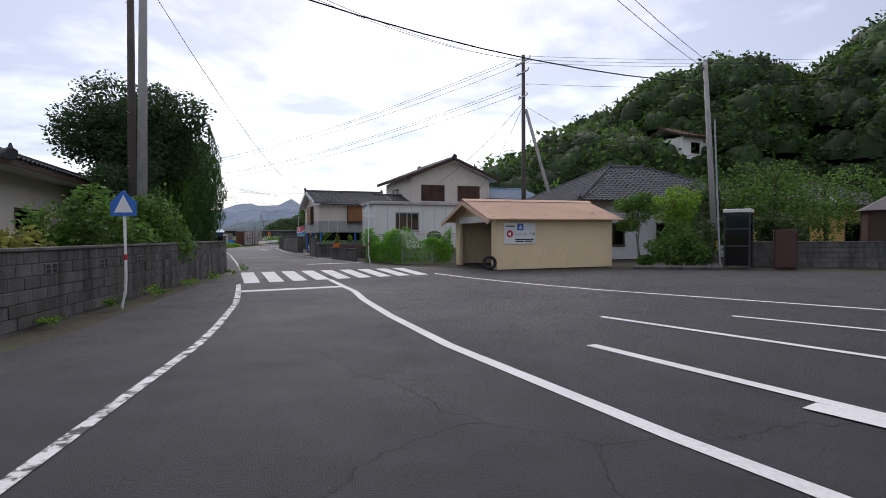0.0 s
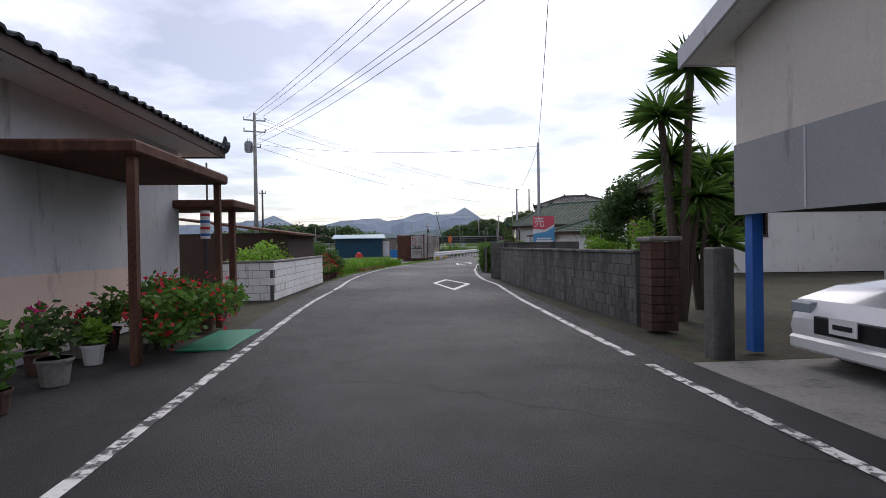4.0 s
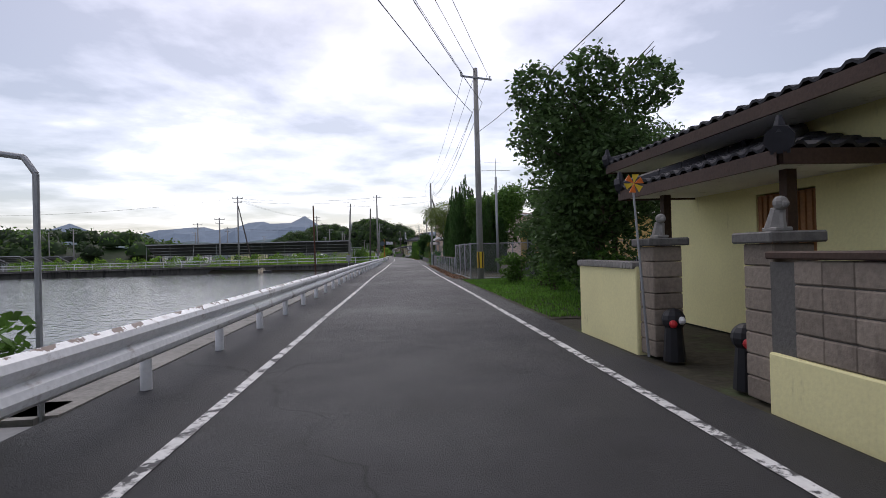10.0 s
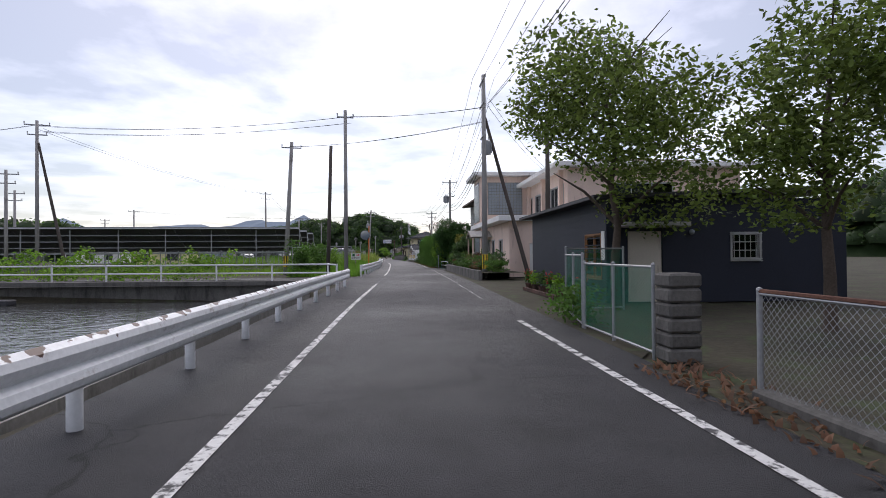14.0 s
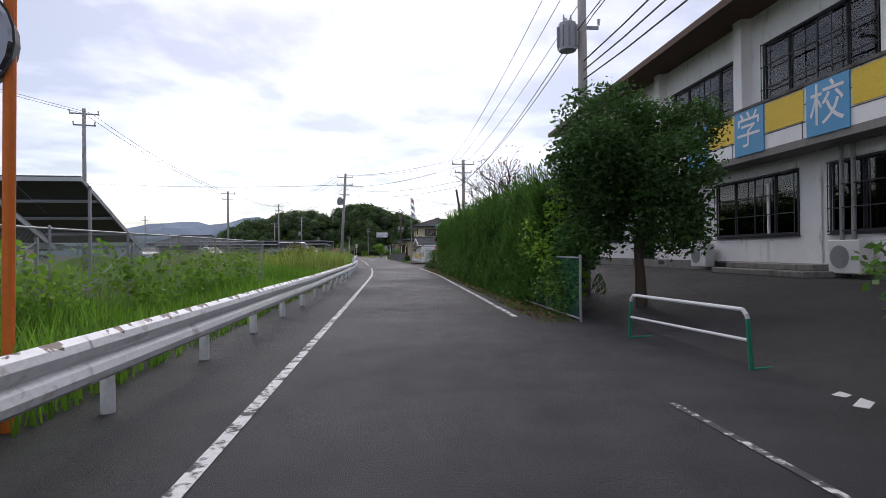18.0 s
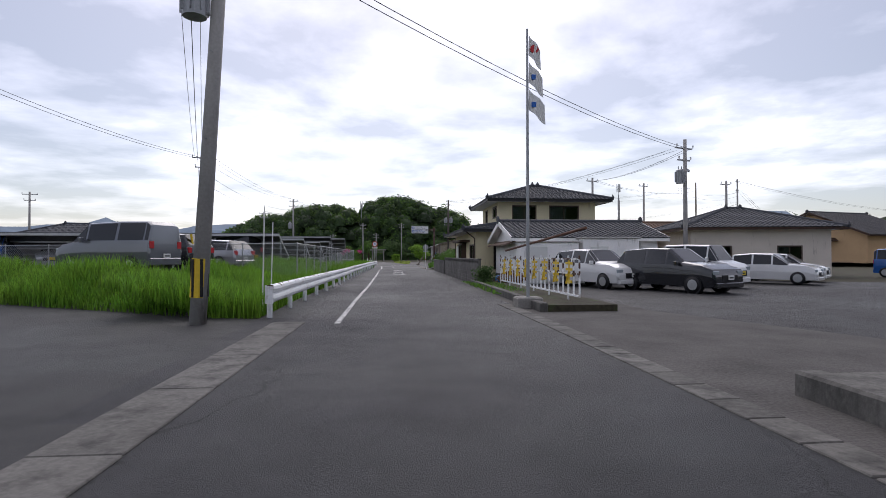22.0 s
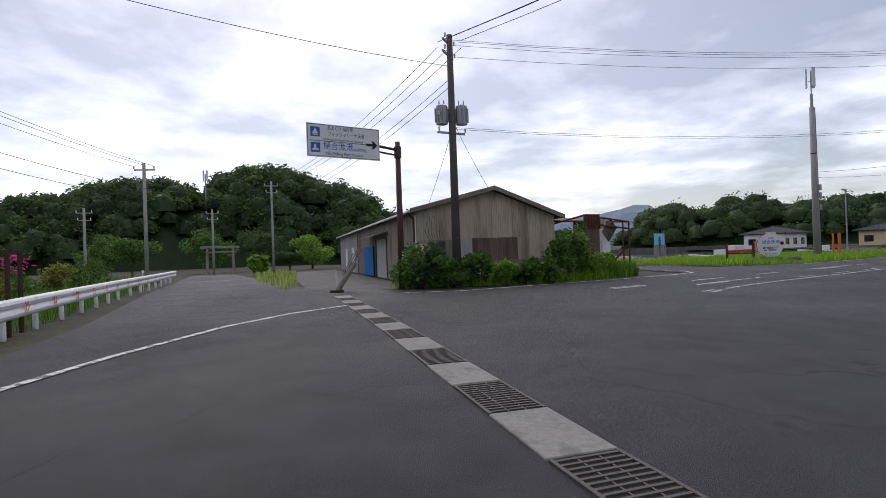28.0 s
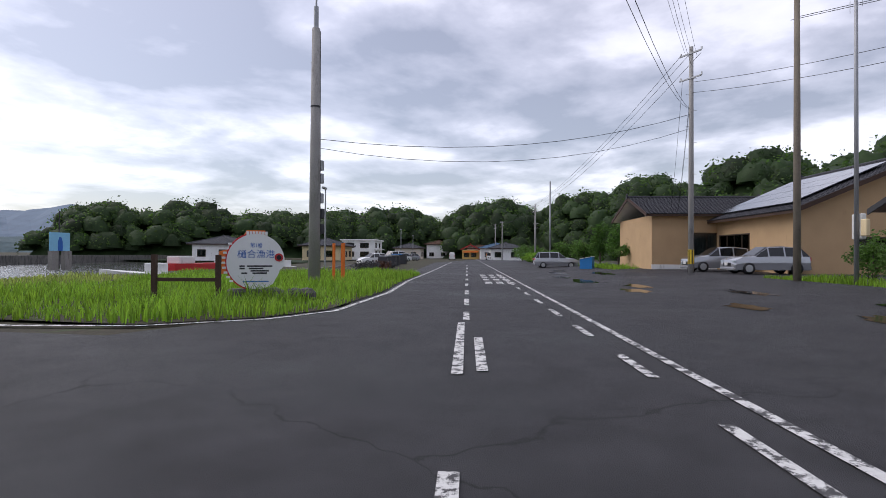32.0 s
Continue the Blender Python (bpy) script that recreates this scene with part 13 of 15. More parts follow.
def direction_sign():
    b = thing("direction_sign", "white direction board with blue pictograms on a brown mast", "sign", along((-45.85, 323.95), (-43.3, 325.1)))
    w, z0, z1 = 2.8, 4.92, 6.1
    part("board", MB().cbox(0, w, -0.03, 0.0, z0, z1, 0.012), SIGN_WHITE, b)
    fr = MB()
    for c in ((0.03, w - 0.03, z1 - 0.045, z1 - 0.03), (0.03, w - 0.03, z0 + 0.03, z0 + 0.045), (0.03, 0.045, z0 + 0.03, z1 - 0.03), (w - 0.045, w - 0.03, z0 + 0.03, z1 - 0.03), (0.1, 2.25, 5.475, 5.495)):
        fr.box(c[0], c[1], -0.035, -0.031, c[2], c[3])
    part("border", fr, STEEL_DARK, b)
    for z in (5.63, 5.08):
        part("pictogram", MB().box(0.14, 0.48, -0.036, -0.031, z, z + 0.34), BLUE, b)
    part("sail", MB().prism_y([(0.20, 5.74), (0.42, 5.74), (0.31, 5.93)], -0.041, -0.037), SIGN_WHITE, b)
    part("sail", MB().prism_y([(0.20, 5.68), (0.42, 5.68), (0.38, 5.72), (0.24, 5.72)], -0.041, -0.037), SIGN_WHITE, b)
    part("sail", MB().prism_y([(0.19, 5.14), (0.43, 5.14), (0.43, 5.19), (0.34, 5.22), (0.33, 5.35), (0.27, 5.36), (0.25, 5.22), (0.19, 5.19)], -0.041, -0.037), SIGN_WHITE, b)
    part("arrow", MB().prism_y([(2.25, 5.44), (2.52, 5.44), (2.46, 5.34), (2.55, 5.34), (2.7, 5.485), (2.55, 5.63), (2.46, 5.63), (2.52, 5.53), (2.25, 5.53)], -0.041, -0.037), BLACK, b)
    lettering(b, "あまくさ 海の駅", 0.17, STEEL_DARK, 1.25, 5.95, -0.034, 0.8)
    lettering(b, "フィッシャリーナ天草", 0.19, STEEL_DARK, 1.48, 5.75, -0.034, 0.75)
    lettering(b, "Amakusa Uminoeki Fisharina Amakusa", 0.115, STEEL_DARK, 1.36, 5.56, -0.034, 0.85)
    lettering(b, "樋合漁港", 0.30, BLUE, 1.16, 5.31, -0.034, 0.95)
    lettering(b, "(山見地区)", 0.15, BLUE, 2.0, 5.25, -0.034, 0.8)
    lettering(b, "Hiai Fishing Port Yamami", 0.155, STEEL_DARK, 1.4, 5.06, -0.034, 0.9)
    m = along((-45.85, 323.95), (-43.3, 325.1)).inverted() @ pose(-42.5, 326.6, 0)
    o = m.translation
    part("mast", MB().cyl((o.x, o.y, -0.2), (o.x, o.y, 5.95), 0.14, 0.10, 14), BROWN_PAINT, b, "dark brown steel mast", smooth=True)
    part("arm", MB().cyl((o.x, o.y, 5.62), (1.6, 0.06, 5.62), 0.055, 0.055, 8), BROWN_PAINT, b)
    part("arm", MB().cyl((o.x, o.y, 5.4), (1.6, 0.06, 5.4), 0.04, 0.04, 8), BROWN_PAINT, b)
    part("clamp", MB().cyl((o.x, o.y, 5.3), (o.x, o.y, 5.75), 0.15, 0.15, 12), BROWN_PAINT, b)
    part("reflective_band", MB().cyl((o.x, o.y, 0.95), (o.x, o.y, 1.08), 0.143, 0.143, 14), RED, b)
    for k in range(3):
        part("sticker", MB().box(o.x - 0.04, o.x + 0.03, o.y - 0.147, o.y - 0.14, 1.2 + 0.12 * k, 1.27 + 0.12 * k), WHITE, b)


direction_sign()
pole(pose(-40.2, 326.7, 0), 10.4, 0.19, 0.12, POLE_W, "tall dark utility pole with two transformers", arms=((10.1, 0.55, 60, 3), (9.6, 0.6, 60, 3), (7.0, 0.65, 20, 2), (6.35, 0.65, 20, 2)), trafo=((6.7, 175), (6.7, 10)))
fb_ = thing("flower_tub", "dark plastic tub at the mast's foot", "tub", pose(-41.75, 326.6, 0))
part("tub", MB().cyl((0, 0, 0), (0, 0, 0.3), 0.16, 0.2, 12), BLACK, fb_)

# left verge: limit sign, hoops, rail with chevrons, bougainvillea
def limit_sign():
    t = thing("speed_limit_sign", "round speed limit sign with a red rim", "sign", pose(-46.95, 299.7, 0, 0, 0, 5))
    part("pole", MB().cyl((0, 0, -0.3), (0, 0, 3.02), 0.032, 0.032, 10), WHITE, t)
    part("reflective_band", MB().cyl((0, 0, 1.0), (0, 0, 1.1), 0.035, 0.035, 10), RED, t)
    part("rim", MB().cyl((0, -0.042, 2.72), (0, -0.052, 2.72), 0.30, 0.30, 32), RED, t)
    part("disc", MB().cyl((0, -0.053, 2.72), (0, -0.057, 2.72), 0.225, 0.225, 32), WHITE, t)
    lettering(t, "40", 0.30, BLUE, 0, 2.72, -0.061, 0.85)
    part("arrow_plate", MB().cbox(-0.29, 0.29, -0.05, -0.04, 2.24, 2.38, 0.004), WHITE, t)
    part("arrow", MB().prism_y([(-0.22, 2.31), (-0.12, 2.36), (-0.12, 2.325), (0.2, 2.325), (0.2, 2.295), (-0.12, 2.295), (-0.12, 2.26)], -0.056, -0.052), RED, t)
    t = sign_pole(pose(-41.05, 297.65, 0, 0, 0, 180), 2.65, "white pole with a round sign seen from behind")
    part("disc", MB().cyl((0, -0.045, 2.3), (0, -0.035, 2.3), 0.30, 0.30, 28), GALV, t, "grey back of a round plate")
    part("small_plate", MB().box(-0.29, 0.29, -0.045, -0.037, 1.82, 1.96), GALV, t)
    part("bracket", MB().box(-0.05, 0.05, -0.037, -0.02, 1.85, 2.5), GALV, t)


limit_sign()
for x, y, rz in ((-52.6, 308.3, 35), (-51.4, 306.6, 35)):
    t = thing("pipe_hoop", "red and white pipe hoop barrier in the grass", "barrier", pose(x, y, 0, 0, 0, rz), "pipe hoops")
    part("pipe", MB().tube([(-0.42, 0, -0.2), (-0.42, 0, 0.5)], 0.035, 8).tube([(0.42, 0, -0.2), (0.42, 0, 0.5)], 0.035, 8), WHITE, t)
    part("top_pipe", MB().tube([(-0.42, 0, 0.5), (-0.42, 0, 0.82), (-0.32, 0, 0.92)], 0.036, 8).tube([(0.32, 0, 0.92), (0.42, 0, 0.82), (0.42, 0, 0.5)], 0.036, 8), RED, t)
    part("pipe", MB().tube([(-0.32, 0, 0.92), (0.32, 0, 0.92)], 0.035, 8).tube([(-0.42, 0, 0.42), (0.42, 0, 0.42)], 0.025, 8), WHITE, t)


def rail_four():
    P_ = [Vector((*p, 0)) for p in ((-49.0, 308.6), (-49.5, 311.2), (-50.5, 314.6), (-51.5, 318.6), (-52.4, 322.6), (-53.6, 328), (-55, 335), (-57.3, 346))]
    g = thing("guard_rail", "white steel guard rail with orange chevrons", "guard rail")
    pm = MB().cyl((0, 0, -0.5), (0, 0, 0.70), 0.062, 0.062, 10).mesh("post", RAIL_GREY, True)
    for a, b in zip(P_, P_[1:]):
        n = max(1, int(dist(a, b) / 1.4))
        pts = [a.lerp(b, i / n) for i in range(n + 1)]
        part("beam", rail_beam(pts), RAIL_GREY, g)
        e = (b - a).normalized(); r = Vector((e.y, -e.x, 0))
        k = max(1, int(round(dist(a, b) / 2.1)))
        for i in range(k):
            o = a.lerp(b, i / k)
            part("post", pm, None, g, at=pose(o.x - r.x * 0.1, o.y - r.y * 0.1, 0))
            c = a.lerp(b, (i + 0.35) / k) + r * 0.078
            for j in range(2):
                q = c + e * (0.16 * j)
                vs = [q + e * x + Vector((0, 0, z)) for x, z in ((0, 0.46), (0.07, 0.46), (0.14, 0.57), (0.07, 0.68), (0, 0.68), (0.07, 0.57))]
                part("chevron", MB().add(vs + [v - r * 0.004 for v in vs], [(0, 1, 2, 5), (5, 2, 3, 4)]), ORANGE, g)
    a = P_[0]
    part("end_piece", MB().cbox(a.x - 0.16, a.x + 0.13, a.y - 0.22, a.y + 0.03, 0.36, 0.78, 0.03), RAIL_GREY, g)
    for y in (312.6, 333.5):
        i = (y - 308.6) / (346 - 308.6)
        t = thing("reflector_post", "round white reflector on a short stem", "reflector", pose(np.interp(y, [p.y for p in P_], [p.x for p in P_]) - 0.12, y, 0))
        part("stem", MB().cyl((0, 0, 0), (0, 0, 0.9), 0.02, 0.02, 6), WHITE, t)
        part("disc", MB().cyl((0, -0.01, 0.98), (0, 0.01, 0.98), 0.07, 0.07, 14), WHITE, t)


rail_four()
grass("tall_grass", in_poly([(-48.4, 303), (-47.6, 300), (-52, 299), (-55, 309), (-51.5, 316), (-50.0, 312), (-48.9, 307.5)]), 9000, 0.62, 751, L_GRASS_B, "tall lush grass behind the rail", lean=0.5)
grass("verge_grass", in_poly([(-50.6, 314), (-53.6, 327), (-58.5, 347), (-64, 347), (-57, 320), (-53, 312)]), 9000, 0.5, 752, L_GRASS_B, "grass and weeds behind the rail")
grass("verge_grass", in_poly([(-47.0, 330), (-50.5, 360), (-54.6, 361.5), (-50.6, 340), (-47.4, 329)]), 3000, 0.4, 753, L_GRASS_D, "weeds beside the narrow lane")
for k, (x, y, h, c, fl) in enumerate(((-52.4, 313.0, 2.7, L_CYPRESS, None), (-53.5, 312.6, 2.3, L_MID, FLOWER_PINK), (-52.6, 316.0, 2.2, L_MID, FLOWER_PINK), (-54.2, 318.5, 1.8, L_MID, FLOWER_PINK), (-54.8, 321.5, 1.9, L_YELLOW, FLOWER_PINK), (-55.8, 325, 1.7, L_MID, FLOWER_PINK), (-57.0, 330, 1.6, L_YELLOW, None), (-58.6, 336, 1.9, L_MID, None))):
    t = bush(pose(x, y, 0), 760 + 3 * k, 0.9, 0.9, h, 900, 0.13, c, "bougainvillea in pink bloom" if fl else "bushy shrub behind the rail", k=10)
    if fl:
        part("flowers", crown_mesh("flowers", 790 + k, [(0.25, -0.3, h * 0.9, 0.55, 0.55, 0.35), (-0.4, -0.2, h * 0.7, 0.35, 0.35, 0.25)], 260 if k < 3 else 120, 0.09, fl, 0.4), None, t)
ar_ = thing("flower_trellis", "dark timber trellis with flowers on top", "trellis", pose(-52.0, 316.6, 0, 0, 0, 15))
for x, y in ((0, 0), (0.9, 0), (0, 0.8), (0.9, 0.8)):
    part("post", MB().cyl((x, y, 0), (x, y, 1.7), 0.05, 0.05, 6), WOOD_DARK, ar_)
for k in range(3):
    part("rail", MB().box(-0.1, 1.0, 0.4 * k - 0.03, 0.4 * k + 0.03, 1.7, 1.76), WOOD_DARK, ar_)

# right verge clump
for k, (x, y, rx, h, c) in enumerate(((-40.5, 301.6, 0.7, 0.85, L_GRASS_B), (-39.4, 300.9, 0.8, 1.0, L_MID), (-38.4, 299.9, 0.9, 1.15, L_MID), (-38.6, 297.6, 1.0, 2.1, L_MID), (-37.6, 296.0, 1.2, 2.3, L_MID), (-37.2, 299.6, 0.9, 1.5, L_BRIGHT), (-38.6, 293.4, 1.2, 2.0, L_MID))):
    bush(pose(x, y, 0), 800 + 2 * k, rx, rx, h, 1100, 0.1, c, "dense roadside shrub on the corner bed", k=9)
grass("corner_grass", in_poly([(-41.2, 302.2), (-40.6, 299), (-38.4, 294), (-36.5, 297), (-38, 302), (-39.8, 303.3)]), 4200, 0.5, 815, L_GRASS_B, "arching grass on the corner bed", lean=0.7)
solid("corner_bed", MB().prism([(-41.15, 302.4), (-40.5, 298.6), (-39.6, 294), (-34, 294), (-32, 304), (-39.5, 303.6)], -0.1, 0.10), EARTH, "raised earth bed with a low kerb", "ground", kind="structure")
block_wall((-40.5, 298.6), (-39.6, 294.2), 1, CONCRETE_DARK, "low broken concrete kerb", 0.6, 0.14, 0.15)

# island: grass, round port sign, posts, tower
ISLE = [(-24.0, 342.5), (-22.0, 335.0), (-20.0, 333.8), (-18.0, 333.6), (-12, 335.9), (-4.6, 339.5), (4, 343.2), (2, 350), (-6, 354), (-16, 358), (-27, 372), (-32, 371)]
sheet("island_ground", ISLE, EARTH, 0.02, "earth island between the roads", "ground")
grass("island_grass", in_poly(ISLE[:9], 0.0), 26000, 0.36, 820, L_GRASS, "bright rough grass of the island", w=0.016)
grass("island_grass", in_poly([(-24, 343), (-6, 354), (-16, 358), (-27, 371), (-31, 370)], 0.0), 9000, 0.3, 821, L_GRASS_D, "drier yellowish grass of the island", w=0.02)
grass("reed_grass", in_poly([(-17.6, 335.2), (-15.5, 335.8), (-15.9, 337), (-17.9, 336.6)]), 500, 0.7, 822, L_GRASS, "arching grass tuft before the sign", lean=0.7)


def port_sign():
    t = thing("port_sign", "round white harbour sign shaped like a fish", "sign", pose(-17.1, 336.9, 0, 0, 0, -38))
    n = 40
    notch = lambda k: 0.70 if k in (36, 37, 38) else 0.80
    ring = [(notch(k) * math.cos(6.2832 * k / n) , 1.16 + 0.80 * math.sin(6.2832 * k / n)) for k in range(n) if k not in (35,)]
    part("disc", MB().prism_y(ring, -0.06, 0.06), SIGN_WHITE, t)
    part("fin", MB().prism_y([(-0.36, 1.86), (0.3, 1.88), (0.24, 2.06), (-0.25, 2.06)], -0.05, 0.05), ORANGE, t)
    part("fin", MB().prism_y([(-0.78, 1.5), (-0.98, 1.45), (-1.0, 0.95), (-0.92, 0.8), (-0.8, 0.85)], -0.05, 0.05), ORANGE, t)
    part("back_edge", MB().prism_y([(0.84 * math.cos(a), 1.16 + 0.84 * math.sin(a)) for a in np.linspace(1.7, 4.4, 16)] + [(0.79 * math.cos(a), 1.16 + 0.79 * math.sin(a)) for a in np.linspace(4.4, 1.7, 16)], -0.055, 0.055), RED, t)
    for k in range(7):
        x = -0.27 + 0.085 * k
        part("fin_tile", MB().cbox(x, x + 0.07, -0.062, -0.05, 1.91, 2.03, 0.008), SIGN_WHITE, t)
    for k in range(9):
        a = 2.5 + 0.17 * k
        part("fin_tile", MB().cbox(-0.05, 0.05, -0.064, -0.056, -0.03, 0.03, 0.006, pose(0.88 * math.cos(a), 0, 1.16 + 0.84 * math.sin(a))), SIGN_WHITE, t)
    part("eye", MB().cyl((0.63, -0.075, 1.28), (0.63, -0.06, 1.28), 0.12, 0.12, 20), RED, t)
    part("eye", MB().cyl((0.63, -0.085, 1.28), (0.63, -0.075, 1.28), 0.07, 0.07, 16), BLACK, t)
    lettering(t, "第1種", 0.15, BLUE, 0.0, 1.62, -0.064, 0.9)
    lettering(t, "樋合漁港", 0.26, BLUE, 0.0, 1.36, -0.064, 1.0)
    bars(t, [[(-0.45, 0.14), (-0.25, 0.7)], [(-0.45, 0.14), (-0.2, 0.4)], [(-0.15, 0.5)], [(-0.4, 0.16), (-0.1, 0.4)]], STEEL_DARK, 0, 1.05, 0.045, -0.064)
    bars(t, [[(-0.35, 0.7)]], BLUE, 0, 0.6, 0.03, -0.064)
    part("base", MB().cbox(-0.75, 0.7, -0.35, 0.35, -0.1, 0.38, 0.06), CONCRETE_DARK, t)
    rs = np.random.RandomState(9)
    for k in range(6):
        x, y = 0.7 + 0.35 * (k % 3), -0.3 + 0.4 * (k // 3)
        s = rs.uniform(0.22, 0.36)
        part("rock", MB().sphere((x, y, s * 0.6), s, 7, 5, 0.8), CONCRETE_DARK, t)


port_sign()
t = thing("post_frame", "two dark posts joined by a bar in the grass", "frame", along((-19.0, 338.7), (-18.2, 337.1)))
for x in (0, 1.75):
    part("post", MB().box(x - 0.06, x + 0.06, -0.06, 0.06, -0.1, 1.35), WOOD_DARK, t)
part("bar", MB().box(0, 1.75, -0.03, 0.03, 0.62, 0.72), WOOD_DARK, t)
for x, y in ((-8.4, 340.4), (-8.1, 341.2), (-7.7, 341.0)):
    t = thing("rusty_post", "orange rusty steel post", "post", pose(x, y, 0), "rusty posts")
    part("post", MB().box(-0.05, 0.05, -0.05, 0.05, 0, 1.9), ORANGE, t)


def tower():
    t = pole(pose(-9.5, 341.2, 0), 11.6, 0.27, 0.18, POLE_C, "tall concrete mast with phone antennas on top", steps=True, name="antenna_mast", group="")
    part("upper_tube", MB().cyl((0, 0, 11.6), (0, 0, 14.4), 0.045, 0.04, 8), GALV, t)
    part("upper_tube", MB().cyl((0, 0, 11.0), (0, 0, 12.6), 0.11, 0.11, 10), GALV, t)
    for k in range(3):
        a = 2.1 * k + 0.4
        part("antenna_panel", MB().cbox(-0.12, 0.12, -0.06, 0.06, 13.1, 14.6, 0.03, pose(0.3 * math.cos(a), 0.3 * math.sin(a), 0, 0, 0, math.degrees(a) - 90)), SIDING_WHITE, t)
        part("antenna_arm", MB().cyl((0, 0, 13.6), (0.3 * math.cos(a), 0.3 * math.sin(a), 13.6), 0.02, 0.02, 5), GALV, t)
    for z, x in ((5.2, 0.3), (4.6, 0.3), (3.0, 0.36), (2.3, 0.34), (3.7, 0.3)):
        part("equipment_box", MB().cbox(x - 0.1, x + 0.13, -0.18, 0.18, z, z + 0.45, 0.02), GALV if z > 3.2 else STEEL_DARK, t)
    part("cable_run", MB().cyl((0.2, -0.16, 0.3), (0.14, -0.12, 11.5), 0.03, 0.03, 6), STEEL_DARK, t)
    part("band", MB().cyl((0, 0, 8.0), (0, 0, 8.08), 0.22, 0.22, 12), STEEL_DARK, t)


tower()
t = thing("billboard", "blue and white picture board on concrete posts", "billboard", pose(-2.6, 375.8, 0, 0, 0, 20))
for x in (0.2, 1.6):
    part("post", MB().box(x - 0.35, x + 0.35, -0.2, 0.2, -0.2, 1.5), CONCRETE, t)
part("board", MB().cbox(-0.2, 1.9, -0.06, 0.06, 1.5, 3.1, 0.01), mat("pale_blue_board", (0.25, 0.55, 0.75), 0.5, 0.1, 2), t)
part("picture_shape", MB().prism_y([(0.6, 1.5), (1.1, 1.5), (1.1, 2.3), (0.95, 2.7), (0.75, 2.7), (0.6, 2.3)], -0.075, -0.062), BLUE, t, "blue arch shape")
part("pole", MB().cyl((0.9, 0.1, 0), (0.9, 0.1, 5.0), 0.05, 0.05, 6), STEEL_DARK, t)

# harbour: quay, boats, nets, far quay and village
qp = [main(u, -14.0 + 0.0) for u in (22, 135)]
solid("quay_wall", MB().box(0, dist(qp[0], qp[1]), -0.4, 0.4, -2.3, 0.05, along(qp[0], qp[1])), CONCRETE_DARK, "stained concrete quay wall by the main road", "wall", kind="structure")
qf = [(-45.0, 398.0), (40.0, 446.0), (72, 455)]
for a, b in zip(qf, qf[1:]):
    solid("breakwater", MB().box(0, dist(a, b), -1.2, 1.2, -2.3, 0.75, along(a, b)), CONCRETE_DARK, "long dark stone quay across the harbour", "wall", kind="structure")
boat(mpose(44, -18.5, -0.6, 10), 6.0, "white fishing boat moored in the harbour")
boat(mpose(56, -19.5, -0.6, -5), 6.5, "white fishing boat with gear on deck")
boat(mpose(66, -17.5, -0.6, 20), 5.0, "small white work boat at the quay")
boat(mpose(30, -24, -0.6, 60), 4.0, "small pale boat at its mooring")
boat(pose(-22, 384, -0.6, 0, 0, 20), 4.0, "small white boat near the billboard")
b_ = thing("red_boat", "long low red boat hull by the quay", "boat", mpose(50, -24, -0.6, -8))
part("hull", MB().prism([(0, -0.9), (7.5, -0.9), (9.5, 0), (7.5, 0.9), (0, 0.9)], -0.1, 1.1), RED, b_)
part("deck_gear", MB().cbox(1, 3, -0.6, 0.6, 1.1, 1.7, 0.05), WHITE, b_)
for k, (u, n, s) in enumerate(((52, -8.5, 1.3), (55, -8.2, 1.0), (58.5, -8.0, 1.4), (62, -7.8, 1.1))):
    solid("fishing_net_heap", crown_mesh("fishing_net_heap", 840 + k, [(0, 0, 0.35, s, s * 0.8, 0.5)], 900, 0.09, (STEEL_DARK, STEEL_DARK, RUST, STEEL_DARK)[k], 0.2), None, "heap of dark fishing net on the quay", "fishing net", at=mpose(u, n), group="net heaps")
for u, n, h in ((70, -8.6, 1.2), (74, -8.7, 1.3), (66, -8.9, 1.1), (84, -9.0, 1.4)):
    t = thing("quay_gear", "stack of fishing gear on the quay", "fishing gear", mpose(u, n))
    part("crate", MB().cbox(-0.9, 0.9, -0.5, 0.5, 0, h, 0.05), STEEL_DARK, t)
    part("cover", MB().cbox(-0.6, 1.3, -0.7, 0.4, h, h + 0.12, 0.03), BLUE_PL if u == 74 else GALV, t)
for k, (u, n, w, l, h, wl, tl, lab) in enumerate((
        (118, -26, 11, 8, 3.0, STUCCO_CREAM, TILE_GREY, "cream house with a tiled roof beyond the harbour"),
        (104, -42, 10, 8, 3.0, STUCCO_WHITE, TILE_GREY, "tiled house across the harbour"),
        (172, -14, 10, 8, 3.2, STUCCO_BEIGE, TILE_BLACK, "dark-roofed house at the bend"),
        (150, -34, 12, 8, 3.4, STUCCO_WHITE, TILE_GREY, "tiled house behind the boats"),
        (195, -6, 11, 8, 4.8, STUCCO_WHITE, TILE_BROWN, "tiled house at the far bend of the road"),
        (184, 9, 10, 9, 3.4, STUCCO_PINK, TILE_BROWN, "tiled house by the far bend"),
        (160, 13, 10, 9, 3.2, STUCCO_WHITE, TILE_BLUE, "white house with a blue roof"),
        (142, 14, 11, 8, 2.9, STUCCO_WHITE, TILE_GREY, "low tiled house along the main road"))):
    tiled_simple(mpose(u, n, 0, 0), w, l, h, lab, wl, tl, "hip", 1.5)
